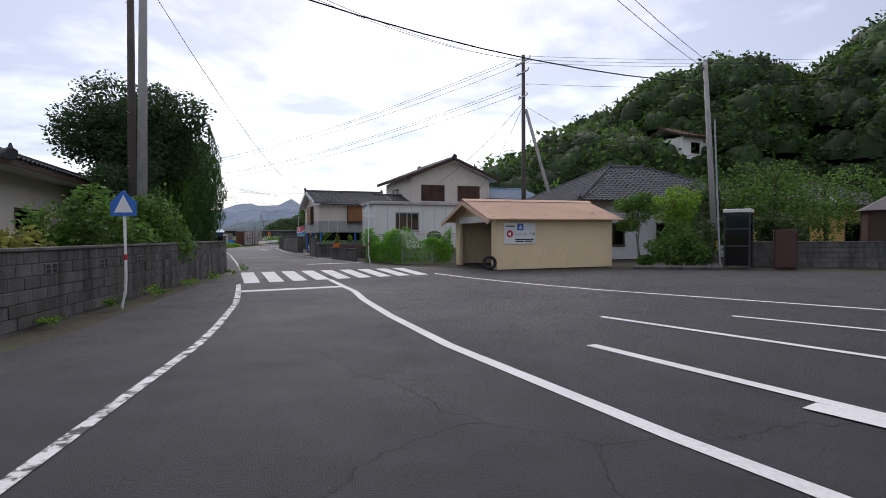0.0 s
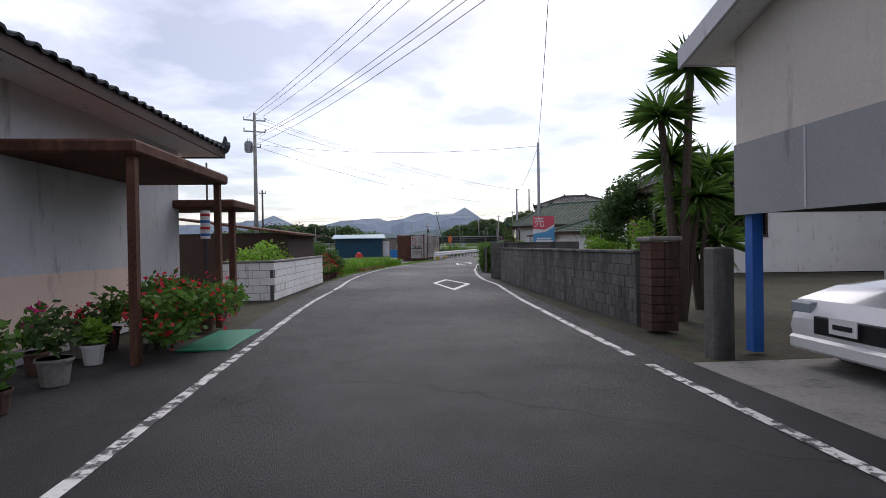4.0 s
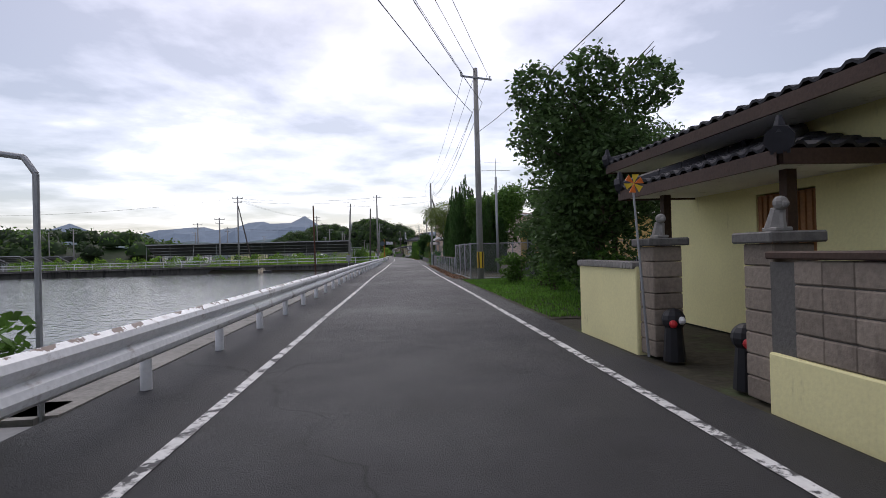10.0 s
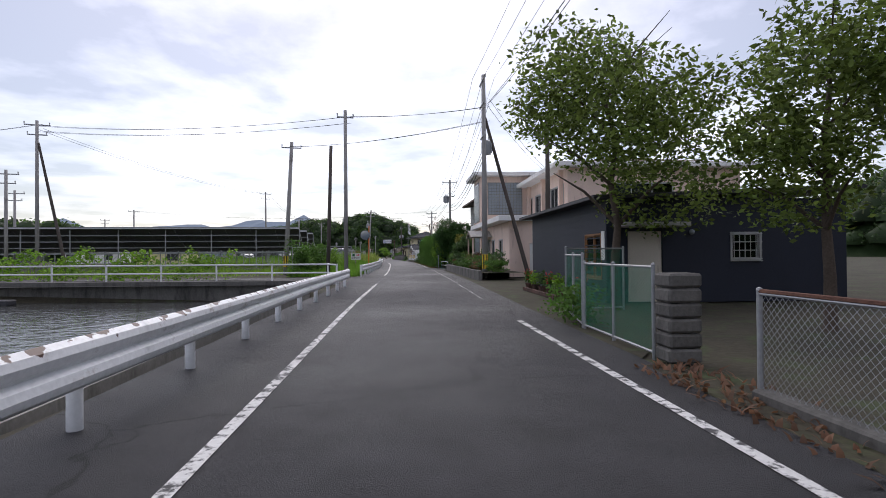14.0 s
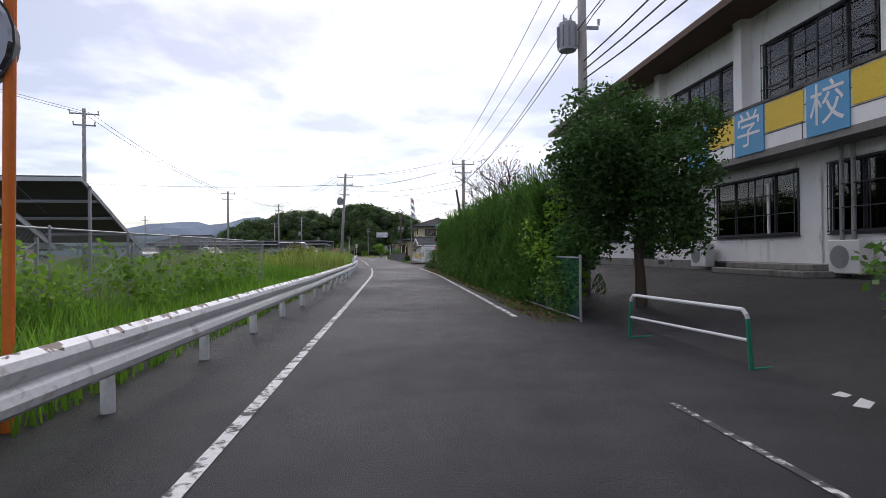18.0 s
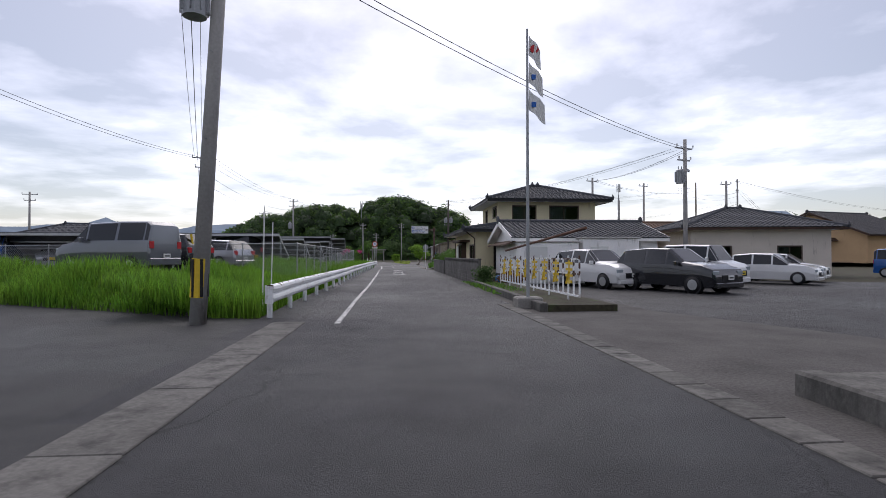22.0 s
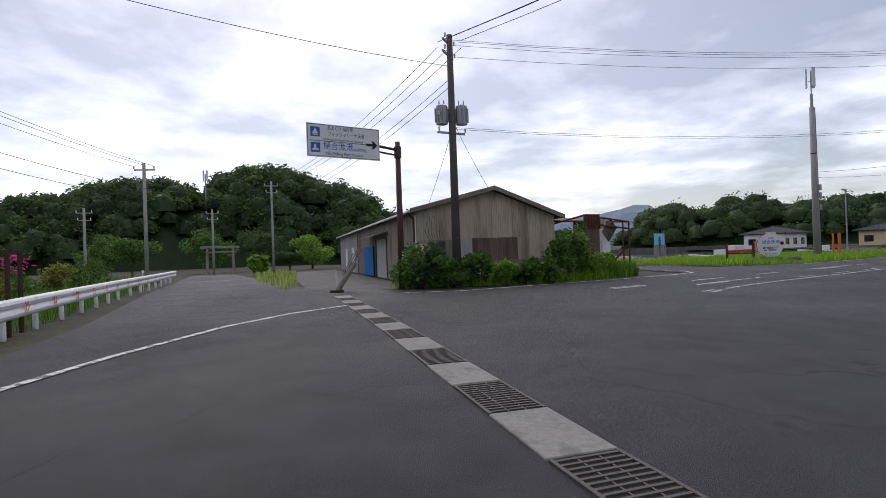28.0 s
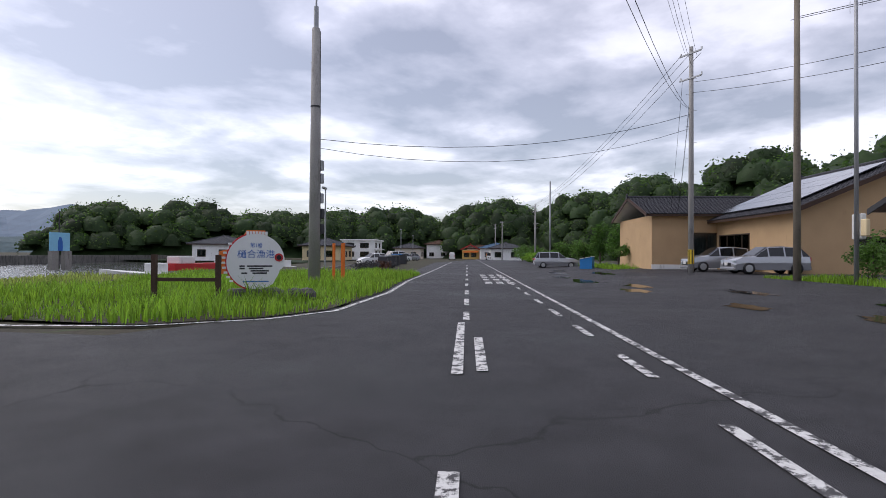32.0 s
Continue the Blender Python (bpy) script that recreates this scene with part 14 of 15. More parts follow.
# white two-storey hall, yellow shop
t = thing("white_hall", "white two-storey building with a flat roof by the harbour", "building", mpose(136, -22, 0, 0))
W = walls(t, 0, 11, 0, 8, 0, 4.6, STUCCO_WHITE, {"w": [(1, 3, 0.8, 1.9), (4.5, 6.5, 0.8, 1.9), (1, 3, 2.9, 4.0), (4.5, 6.5, 2.9, 4.0)], "s": [(1, 3, 2.9, 4.0), (6, 8, 2.9, 4.0), (1, 3, 0.6, 2.0), (6, 8, 0.6, 2.0)]})
for sd_, a, b, c, d in (("w", 1, 3, .8, 1.9), ("w", 4.5, 6.5, .8, 1.9), ("w", 1, 3, 2.9, 4.0), ("w", 4.5, 6.5, 2.9, 4.0), ("s", 1, 3, 2.9, 4.0), ("s", 6, 8, 2.9, 4.0), ("s", 1, 3, .6, 2.0), ("s", 6, 8, .6, 2.0)):
    window(W[sd_][0], pose(0, 0, 0), a, b, c, d, ALU, 2, curtain=0.5)
part("flat_roof", MB().cbox(-0.4, 11.4, -0.4, 8.4, 4.6, 4.9, 0.03), STUCCO_WHITE, t)
part("ledge", MB().cbox(-0.5, 11.2, -0.6, 0.0, 2.4, 2.6, 0.03), STUCCO_WHITE, t)
t = thing("yellow_shop", "small yellow building with a red roof and awning", "building", mpose(168, 3.6, 0, 0))
W = walls(t, 0, 7, 0, 5, 0, 2.8, STUCCO_OCHRE, {"w": [(0.6, 2.0, 0.7, 1.9), (2.8, 4.2, 0.7, 1.9)]})
for a in (0.6, 2.8):
    window(W["w"][0], pose(0, 0, 0), a, a + 1.4, 0.7, 1.9)
roof(t, 0, 7, 0, 5, 2.85, 1.5, "gable", 0.5, "x", mat("red_roof", (0.42, 0.05, 0.03), 0.6, 0.15, 2), RED)
part("awning", MB().prism_y([(-1.4, 2.0), (0, 2.35), (0, 2.4), (-1.4, 2.05)], 0.2, 4.8), ORANGE, t)
for u, n, h, lab in ((47.5, -10.4, 6.2, "tall slim quay lamp"), (98, -11, 5.5, "quay lamp far off"), (128, -12, 5.5, "quay lamp far off")):
    t = thing("street_lamp", lab + " on a pale post", "lamp", mpose(u, n), "quay lamps")
    part("post", MB().cyl((0, 0, 0), (0, 0, h), 0.08, 0.05, 8), GALV, t)
    part("head", MB().cbox(-0.7, 0.1, -0.1, 0.1, h - 0.05, h + 0.1, 0.03), GALV, t)
for u, n, sh, c, L_, H, lab in ((88, -9.5, "van", CAR_WHITE, 3.4, 1.85, "white van parked by the quay"), (78, -10.5, "hatch", CAR_WHITE, 3.9, 1.5, "white car parked by the quay"), (124, -10.5, "hatch", CAR_SILVER, 3.9, 1.5, "silver car before the white hall"), (112, -11.0, "wagon", CAR_WHITE, 4.4, 1.5, "white estate car by the harbour")):
    car(mpose(u, n, 0, 40), sh, L_, 1.6, H, c, lab)
car(mpose(146, 5.6, 0, 90 - 90 + 92), "truck", 3.6, 1.5, 1.85, CAR_WHITE, "white light lorry standing on the main road")
car(mpose(140, -3.6, 0, -90), "van", 3.6, 1.5, 1.9, CAR_WHITE, "white van on the main road")

# yard with puddles, rising gently from the road
ym = MB()
yv = []
US = list(range(2, 76, 4))
for u in US:
    for n, z in ((3.6, -0.008), (7.0, 0.10), (13.0, 0.42), (30.0, 0.5)):
        yv.append(main(u, n, -0.008 + (z + 0.008) * min(1, max(0, (u - 4) / 16))))
ym.add(yv, [(4 * i + j, 4 * i + 4 + j, 4 * i + 5 + j, 4 * i + 1 + j) for i in range(len(US) - 1) for j in range(3)])
solid("yard", ym, ASPHALT_WET, "worn damp asphalt yard with potholes", "pavement", kind="structure")
yz = lambda n: float(np.interp(n, (3.6, 7.0, 13.0, 30.0), (-0.008, 0.10, 0.42, 0.5)))
PUDDLE = mat("puddle", (0.012, 0.012, 0.013), 0.06, 0.1, 2, 0.02, spec=0.5)
for k, (u, n, a, b) in enumerate(((36, 6.0, 2.4, 0.5), (31, 7.3, 1.6, 0.45), (41, 5.8, 2.2, 0.4), (47, 6.6, 3.0, 0.5), (22, 7.2, 1.0, 0.4), (18.5, 8.4, 1.4, 0.5), (26, 9.2, 1.4, 0.4), (52, 7.6, 2.5, 0.5), (15.5, 6.6, 0.8, 0.3), (14.5, 9.0, 1.6, 0.9), (20.5, 10.4, 1.2, 0.6), (44, 9.0, 2.6, 0.5), (28.5, 6.4, 1.3, 0.4))):
    rs = np.random.RandomState(860 + k)
    pts = []
    for i in range(18):
        an = 6.2832 * i / 18
        rr = 0.6 + 0.6 * rs.rand()
        uu, nn = u + a * rr * math.cos(an), n + b * rr * math.sin(an)
        pts.append(main(uu, nn, -0.008 + (yz(nn) + 0.008) * min(1, max(0, (uu - 4) / 16)) + 0.012))
    solid("puddle", MB().add(pts, [tuple(range(18))]), PUDDLE, "dark rain puddle in the worn yard", "puddle", kind="structure", group="puddles")


def sand_house():
    """Frame: x away from the road, y back towards the junction... the front looks west."""
    p = main(47.5, 13.4, 0.42)
    at = pose(p.x, p.y, p.z, 0, 0, 24.28 - 90)
    h = thing("sand_house", "sand-coloured house with dark tiles and solar panels", "house", at)
    # local x runs to +n, local y to +u; its front looks to -u
    W = walls(h, 0, 9.0, 0, 8.0, 0, 3.9, STUCCO_SAND, {"s": [(2.6, 5.2, 0.5, 2.6)]})
    window(W["s"][0], pose(0, 0, 0), 2.6, 5.2, 0.5, 2.6, ALU, 2, curtain=1.0)
    roof(h, 0, 9.0, 0, 8.0, 3.95, 1.6, "gable", 0.6, "x", TILE_BLACK, WOOD_DARK)
    V = walls(h, 4.6, 18.4, -9.6, 1.0, 0, 3.5, STUCCO_SAND, {"w": [(1.4, 5.4, 0.3, 2.4)], "s": [(3.0, 5.5, 0.8, 2.0)]}, gable="y", rise=3.0)
    window(V["w"][0], pose(0, 0, 0), 1.4, 5.4, 0.3, 2.4, ALU, 4, curtain=0.8)
    window(V["s"][0], pose(0, 0, 0), 3.0, 5.5, 0.8, 2.0, ALU)
    window(V["s"][0], pose(0, -0.07, 0), 6.2, 7.2, 4.3, 5.3, ALU_L, 1, curtain=1.0)
    r = roof(h, 4.6, 18.4, -9.6, 1.0, 3.45, 3.25, "gable", 0.7, "y", TILE_BLACK, WOOD_DARK)
    part("plinth", MB().box(-0.03, 9.0, -0.03, 0.0, 0.0, 0.35), STUCCO_WHITE, h)
    # solar panels on the slope to the road
    a, b = Vector((4.3, 0, 3.72)), Vector((11.2, 0, 6.75))
    e = (b - a).normalized(); nn = Vector((-e.z, 0, e.x))
    for i in range(4):
        for j in range(6):
            o = a + e * (0.5 + 1.45 * i) + nn * 0.10
            y0 = -8.6 + 1.5 * j
            vs = [o + Vector((0, y0, 0)), o + e * 1.4 + Vector((0, y0, 0)), o + e * 1.4 + Vector((0, y0 + 1.46, 0)), o + Vector((0, y0 + 1.46, 0))]
            part("solar_panel", MB().add(vs + [v - nn * 0.04 for v in vs], [(0, 1, 2, 3), (7, 6, 5, 4), (0, 4, 5, 1), (1, 5, 6, 2), (2, 6, 7, 3), (3, 7, 4, 0)]), mat_solar_house, r)
    part("porch_roof", MB().prism_y([(10.5, 2.75), (15, 2.75), (14.6, 3.2), (10.9, 3.2)], -10.6, -9.6), WOOD_DARK, h)
    gutter(h, (4.0, -10.2, 3.4), (4.0, 0.6, 3.4))


mat_solar_house = mat("roof_solar_glass", (0.10, 0.11, 0.13), 0.12, 0.15, 4, 0, spec=0.7)
sand_house()
car(mpose(38.2, 18.3, 0.44, 0 + 0), "hatch", 4.0, 1.7, 1.5, CAR_SILVER, "silver hatchback parked before the sand house")
car(mpose(42.3, 17.6, 0.44, 0), "hatch", 3.9, 1.7, 1.52, CAR_SILVER, "pale silver hatchback parked before the sand house")
car(mpose(62.5, 6.8, 0.1, 180), "wagon", 4.4, 1.7, 1.6, CAR_SILVER, "silver minivan parked in the yard")


def small_garage():
    t = thing("shutter_garage", "grey garage with a white roller shutter", "garage", mpose(25.0, 13.0, 0.42, 180))
    part("front_wall", wall_mb(MB(), 4.2, 2.5, 0.12, [(0.65, 3.5, 0.0, 2.1)]).prism_y([(0, 2.5), (4.2, 2.5), (2.1, 3.35)], 0, 0.12), STUCCO_GREY, t)
    part("shutter", louvre(MB(), 0.65, 3.5, 0.06, 0.02, 2.1, 26), WHITE, t, "white ribbed roller shutter")
    for x in (0.0, 4.08):
        part("side_wall", MB().box(x, x + 0.12, 0.12, 6.0, 0, 2.5), STUCCO_GREY, t)
    part("back_wall", MB().box(0.12, 4.08, 5.88, 6.0, 0, 2.5), STUCCO_GREY, t)
    for x0, z0, x1, z1 in ((-0.4, 2.36, 2.1, 3.38), (2.1, 3.38, 4.6, 2.36)):
        part("roof_slope", MB().prism_y([(x0, z0), (x1, z1), (x1, z1 + 0.09), (x0, z0 + 0.09)], -0.45, 6.2), TIN_DARK, t)
        part("barge_board", MB().prism_y([(x0, z0 - 0.08), (x1, z1 - 0.08), (x1, z1 + 0.1), (x0, z0 + 0.1)], -0.5, -0.46), STEEL_DARK, t)
    bars(t, [[(0.5, 0.08)]] * 10, BLUE, -0.1, 2.2, 0.1, -0.006)
    part("red_box", MB().cbox(0.18, 0.3, -0.08, 0.0, 1.4, 1.75, 0.01), RED, t)


small_garage()
pole(mpose(39.0, 12.7, 0.4), 12.8, 0.16, 0.11, POLE_C, "concrete utility pole with crossarms in the yard", arms=((12.4, 0.7, 30, 3), (11.0, 0.7, 30, 3)), band=True)
pole(mpose(30.1, 13.2, 0.42), 11.8, 0.15, 0.10, WOOD_GREY, "brown weathered pole with radio aerials", steps=False)
t = pole(mpose(27.7, 13.8, 0.42), 13.5, 0.08, 0.05, GALV, "slim steel pole with loudspeakers and meter boxes", steps=False, name="speaker_pole", group="")
part("meter_box", MB().cbox(-0.15, 0.35, -0.25, -0.07, 1.6, 2.5, 0.03), SIDING_WHITE, t)
part("meter_box", MB().cbox(-0.4, -0.1, -0.2, -0.05, 1.7, 2.3, 0.03), STUCCO_CREAM, t)
part("crossbar", MB().cyl((-1.5, 0, 10.6), (0.8, 0, 10.8), 0.025, 0.025, 6), GALV, t)
for k in range(4):
    part("aerial_rod", MB().cyl((-1.5 + 0.6 * k, 0, 9.7), (-1.5 + 0.6 * k, 0, 12.0), 0.008, 0.008, 4), GALV, t)
for k in range(3):
    a = 2.1 * k
    part("loudspeaker", MB().cyl((0.1 * math.cos(a), 0.1 * math.sin(a), 13.3), (0.5 * math.cos(a), 0.5 * math.sin(a), 13.35), 0.05, 0.22, 12), GALV, t)
t = thing("recycling_bin", "blue bin with a sloping white lid", "bin", mpose(54.8, 10.0, 0.26, 160))
part("body", MB().prism_x([(0, 0), (1.0, 0), (1.0, 1.0), (0, 0.8)], 0, 1.5), BLUE_PL, t)
part("lid", MB().prism_x([(-0.05, 0.8), (1.05, 1.02), (1.05, 1.07), (-0.05, 0.85)], -0.05, 1.55), SIDING_WHITE, t)
for k, (u, n, h, r, lf) in enumerate(((60, 14.5, 4.2, 1.6, L_CYPRESS), (57, 16.0, 4.6, 1.8, L_MID), (63, 13.5, 4.0, 1.5, L_CYPRESS), (66, 12.5, 3.0, 1.6, L_MID), (72, 11.5, 2.6, 1.6, L_MID), (53, 14.0, 2.6, 1.2, L_MID), (80, 11.0, 2.2, 2.0, L_MID), (88, 10.5, 2.0, 2.0, L_BRIGHT), (98, 11, 2.6, 2.2, L_MID), (110, 12, 3.2, 2.2, L_MID), (124, 12, 3.6, 2.4, L_MID))):
    tree(mpose(u, n, 0.3 if u < 75 else 0), 880 + 3 * k, h, r, r, 0.1, 0.12, 1500, 0.2, lf, label="leafy garden tree along the main road", k=10)
tiled_simple(mpose(62, 27, 0.4, 180), 8, 6, 2.2, "old dark shed behind the garden trees", WOOD_GREY, TILE_BLACK, "hip", 1.2, win=False)
for k in range(3):
    bush(mpose(29.5 - 1.2 * k, 15.6, 0.42), 920 + k, 0.9, 0.7, 1.9, 900, 0.11, L_MID, "garden shrub beside the speaker pole")
grass("yard_grass", lambda rs, n: np.array([tuple(main(u, v, yz(v) - 0.02)) for u, v in zip(rs.uniform(25.8, 33, n), rs.uniform(13.4, 14.6, n))]), 1800, 0.25, 925, L_GRASS, "grass strip at the yard's edge")
grass("yard_grass", lambda rs, n: np.array([tuple(main(u, v, yz(v) - 0.02)) for u, v in zip(rs.uniform(49, 64, n), rs.uniform(11.0, 13.2, n))]), 2500, 0.3, 926, L_GRASS, "grass strip before the garden")
for u, n, h in ((95, 11.0, 9.5), (86, 12, 12), (130, 8, 9), (150, 7.5, 9.5), (118, 14, 8)):
    pole(mpose(u, n), h, 0.14, 0.1, POLE_C if u != 86 else GALV, arms=((h - 0.3, 0.8, 30, 3), (h - 1.2, 0.5, 30, 2)) if u != 86 else (), steps=False)
# narrow lane north: wood edge, poles, gate
for k, (x, y, h, r) in enumerate(((-62, 372, 6, 3.0), (-56, 376, 5.5, 3), (-50, 373, 4.5, 2.6), (-68, 366, 4, 2.6), (-45, 376, 6, 3.2), (-40, 380, 6, 3.5), (-74, 374, 5, 3), (-51.8, 366, 2.4, 1.4), (-52.4, 352, 1.8, 1.2))):
    tree(pose(x, y, 0), 940 + 2 * k, h, r, r, 0.15, 0.15, 1500, 0.28, (L_MID, L_DARK, L_BRIGHT)[k % 3], label="dense tree at the foot of the wooded hill", k=10)
for x, y, h in ((-57.0, 340, 7.5), (-52.0, 356, 8.5), (-58.5, 361, 6.5), (-66, 352, 6)):
    pole(pose(x, y, 0), h, 0.12, 0.09, POLE_C, steps=False, arms=((h - 0.4, 0.6, 0, 3), (h - 1.0, 0.5, 0, 2)))
t = thing("torii_gate", "small old stone gate at the wood's edge", "gate", pose(-58.6, 364, 0, 0, 0, 15))
for x in (-1.3, 1.3):
    part("post", MB().cyl((x, 0, 0), (x * 0.94, 0, 2.7), 0.16, 0.13, 10), CONCRETE, t)
part("lintel", MB().cbox(-1.9, 1.9, -0.14, 0.14, 2.65, 2.9, 0.04), CONCRETE, t)
part("tie_beam", MB().cbox(-1.5, 1.5, -0.08, 0.08, 2.2, 2.36, 0.03), CONCRETE, t)
t = thing("hill_mast", "phone mast on the wooded hill", "mast", pose(-75.5, 423, 12))
part("mast", MB().cyl((0, 0, 0), (0, 0, 7.5), 0.2, 0.12, 8), GALV, t)
for x in (-0.35, 0.35):
    part("antenna_panel", MB().cbox(x - 0.15, x + 0.15, -0.1, 0.1, 6.0, 8.3, 0.03), SIDING_WHITE, t)

for k, (x, y) in enumerate(((-53.4, 304.2), (-55.2, 311.6), (-57.0, 319.0))):
    solar_table(pose(x, y, 0, 0, 0, 14), 22, hi=3.2)
chain_fence((-50.9, 298.5), (-53.6, 311.0), 1.7, 2.2, GALV, "chain-link fence beside the second solar field", mesh=0.1, wire=0.004)
block_wall((-52.0, 300.0), (-54.6, 312.0), 3, CONCRETE_DARK, "low concrete wall under the solar tables", 0.9, 0.2, pieces=False)


# ==== behind the first junction ====
pole(pose(6.7, 35.9, 0), 13.4, 0.17, 0.11, POLE_W, "tall utility pole with insulators and steel arms", arms=((12.9, 0.9, 110, 3), (12.2, 0.7, 110, 2), (10.6, 0.5, 110, 2)))
st_ = thing("pole_strut", "slanting concrete strut of the utility pole", "pole", pose(9.5, 35.4, 0), "utility poles")
part("shaft", MB().cyl((0, 0, -0.2), (-2.65, 0.45, 9.8), 0.14, 0.10, 10), POLE_C, st_, smooth=True)
pole(pose(14.6, 26.4, 0), 10.0, 0.16, 0.11, POLE_C, "concrete utility pole beside the phone box", arms=((9.6, 0.5, 60, 2),), lean=(-0.06, 0.0), band=True)
t = thing("steel_mast", "thin grey steel mast beside the phone box", "pole", pose(11.95, 21.3, 0))
part("mast", MB().cyl((0, 0, 0), (-0.25, 0, 6.0), 0.045, 0.03, 8), GALV, t)


def phone_box():
    t = thing("phone_box", "dark glazed telephone box with a pale roof edge", "phone box", pose(12.3, 21.6, 0, 0, 0, -38))
    for x in (0, 0.9):
        for y in (0, 0.9):
            part("frame_post", MB().box(x - 0.03, x + 0.03, y - 0.03, y + 0.03, 0, 2.25), STEEL_DARK, t)
    for a, b in (((0.03, -0.004, 0.1), (0.87, 0.004, 2.2)), ((0.03, 0.896, 0.1), (0.87, 0.904, 2.2)), ((-0.004, 0.03, 0.1), (0.004, 0.87, 2.2)), ((0.896, 0.03, 0.1), (0.904, 0.87, 2.2))):
        part("pane", MB().box(a[0], b[0], a[1], b[1], a[2], b[2]), GLASS_CAR, t)
    part("roof", MB().cbox(-0.06, 0.96, -0.06, 0.96, 2.25, 2.4, 0.02), SIDING_WHITE, t)
    for z in (0.1, 0.9, 1.6):
        part("rail", MB().box(0, 0.9, -0.02, 0.02, z - 0.03, z + 0.03), STEEL_DARK, t)
    part("phone", MB().cbox(0.3, 0.65, 0.6, 0.85, 0.95, 1.55, 0.03), GREEN_PL, t)
    part("shelf", MB().box(0.1, 0.8, 0.5, 0.88, 0.85, 0.9), STEEL_DARK, t)


phone_box()
t = thing("brown_locker", "dark brown steel cabinet behind the phone box", "cabinet", pose(13.9, 20.9, 0, 0, 0, -30))
part("body", MB().cbox(0, 0.8, 0, 0.5, 0, 1.55, 0.02), WOOD_DARK, t)
part("door", MB().cbox(0.05, 0.75, -0.03, 0.0, 0.05, 1.5, 0.01), BROWN_PAINT, t)


def shelter(at, r, h):
    t = thing("brick_shelter", "dark brick shelter with a pyramid roof", "shelter", at, "brick shelters")
    for k in range(6):
        a0, a1 = 6.2832 * k / 6, 6.2832 * (k + 1) / 6
        p, q = (r * math.cos(a0), r * math.sin(a0)), (r * math.cos(a1), r * math.sin(a1))
        part("wall", MB().box(0.03, dist(p, q) - 0.03, -0.04, 0.04, 0.2, h), WOOD_DARK if k % 2 else BLOCK_RED, t, at=along(p, q))
        part("corner_post", MB().cyl((p[0], p[1], 0), (p[0], p[1], h + 0.05), 0.06, 0.06, 6), WOOD_DARK, t)
    top = (0, 0, h + 0.85)
    ring = [((r + 0.3) * math.cos(6.2832 * k / 6), (r + 0.3) * math.sin(6.2832 * k / 6), h) for k in range(6)]
    part("roof", MB().add(ring + [top] + [(0, 0, h - 0.02)], [(k, (k + 1) % 6, 6) for k in range(6)] + [((k + 1) % 6, k, 7) for k in range(6)]), SLATE, t)
    part("base", MB().cyl((0, 0, -0.1), (0, 0, 0.2), r + 0.12, r + 0.12, 6), CONCRETE_DARK, t)


shelter(pose(19.3, 21.2, 0), 1.25, 2.3)
shelter(pose(22.6, 23.0, 0, 0, 0, 20), 1.25, 2.3)
for k in range(3):
    c = thing("garden_chair", "pale wooden garden chair by the shelter", "chair", pose(20.9 + 0.75 * k, 19.4 + 0.35 * k, 0, 0, 0, 200), "garden chairs")
    part("seat", MB().cbox(-0.22, 0.22, -0.2, 0.2, 0.42, 0.46, 0.01), BLOCK_TAN, c)
    part("backrest", MB().cbox(-0.22, 0.22, 0.18, 0.22, 0.55, 0.9, 0.01), BLOCK_TAN, c)
    for x in (-0.2, 0.2):
        for y in (-0.18, 0.19):
            part("leg", MB().cyl((x, y, 0), (x, y, 0.9 if y > 0 else 0.44), 0.02, 0.02, 6), BLOCK_TAN, c)
tree(pose(9.55, 23.6, 0), 951, 3.5, 1.15, 1.0, 0.07, 0.42, 2200, 0.11, L_MID, BARK_PALE, "small round garden tree beside the shed", k=9)
tree(pose(11.5, 24.2, 0), 953, 3.9, 1.1, 1.1, 0.07, 0.35, 1800, 0.12, L_BRIGHT, label="leafy garden tree behind the bushes", k=9)
for k, (x, y, rx, h, c) in enumerate(((9.3, 22.2, 0.5, 0.6, L_MID), (10.2, 21.9, 0.8, 1.5, L_MID), (11.0, 21.8, 0.7, 1.9, L_CYPRESS), (10.9, 22.7, 1.0, 2.3, L_MID), (12.4, 23.5, 1.0, 2.2, L_DARK))):
    bush(pose(x, y, 0), 955 + 2 * k, rx, rx, h, 1000, 0.11, c, "garden bush beside the shed")
solid("garden_kerb", MB().tube([(8.5, 21.6, 0.05), (9.8, 21.1, 0.05), (11.3, 20.8, 0.05), (11.8, 20.9, 0.05)], 0.11, 6), CONCRETE_DARK, "low stone edging of the garden bed", "kerb", kind="structure")
tiled_simple(pose(9.0, 29.5, 0, 0, 0, 14), 11, 8.5, 3.2, "old tiled house behind the shed", STUCCO_GREY, TILE_GREY, "hip", 2.5, over=0.9)
tiled_simple(pose(25, 32, 0, 0, 0, 20), 9, 8, 3.0, "tiled house below the wooded hill", STUCCO_OCHRE, TILE_BLACK, "hip", 1.8)
tiled_simple(pose(30.5, 62.5, 10.3, 0, 0, 25), 6, 5, 2.6, "old white house high on the wooded slope", STUCCO_WHITE, TILE_BROWN, "gable", 1.2, axis_="x")
tiled_simple(pose(0.6, 44.0, 0, 0, 0, 20), 7, 6, 3.2, "house with a bright blue tiled roof", STUCCO_BEIGE, TILE_BLUE, "gable", 1.0)
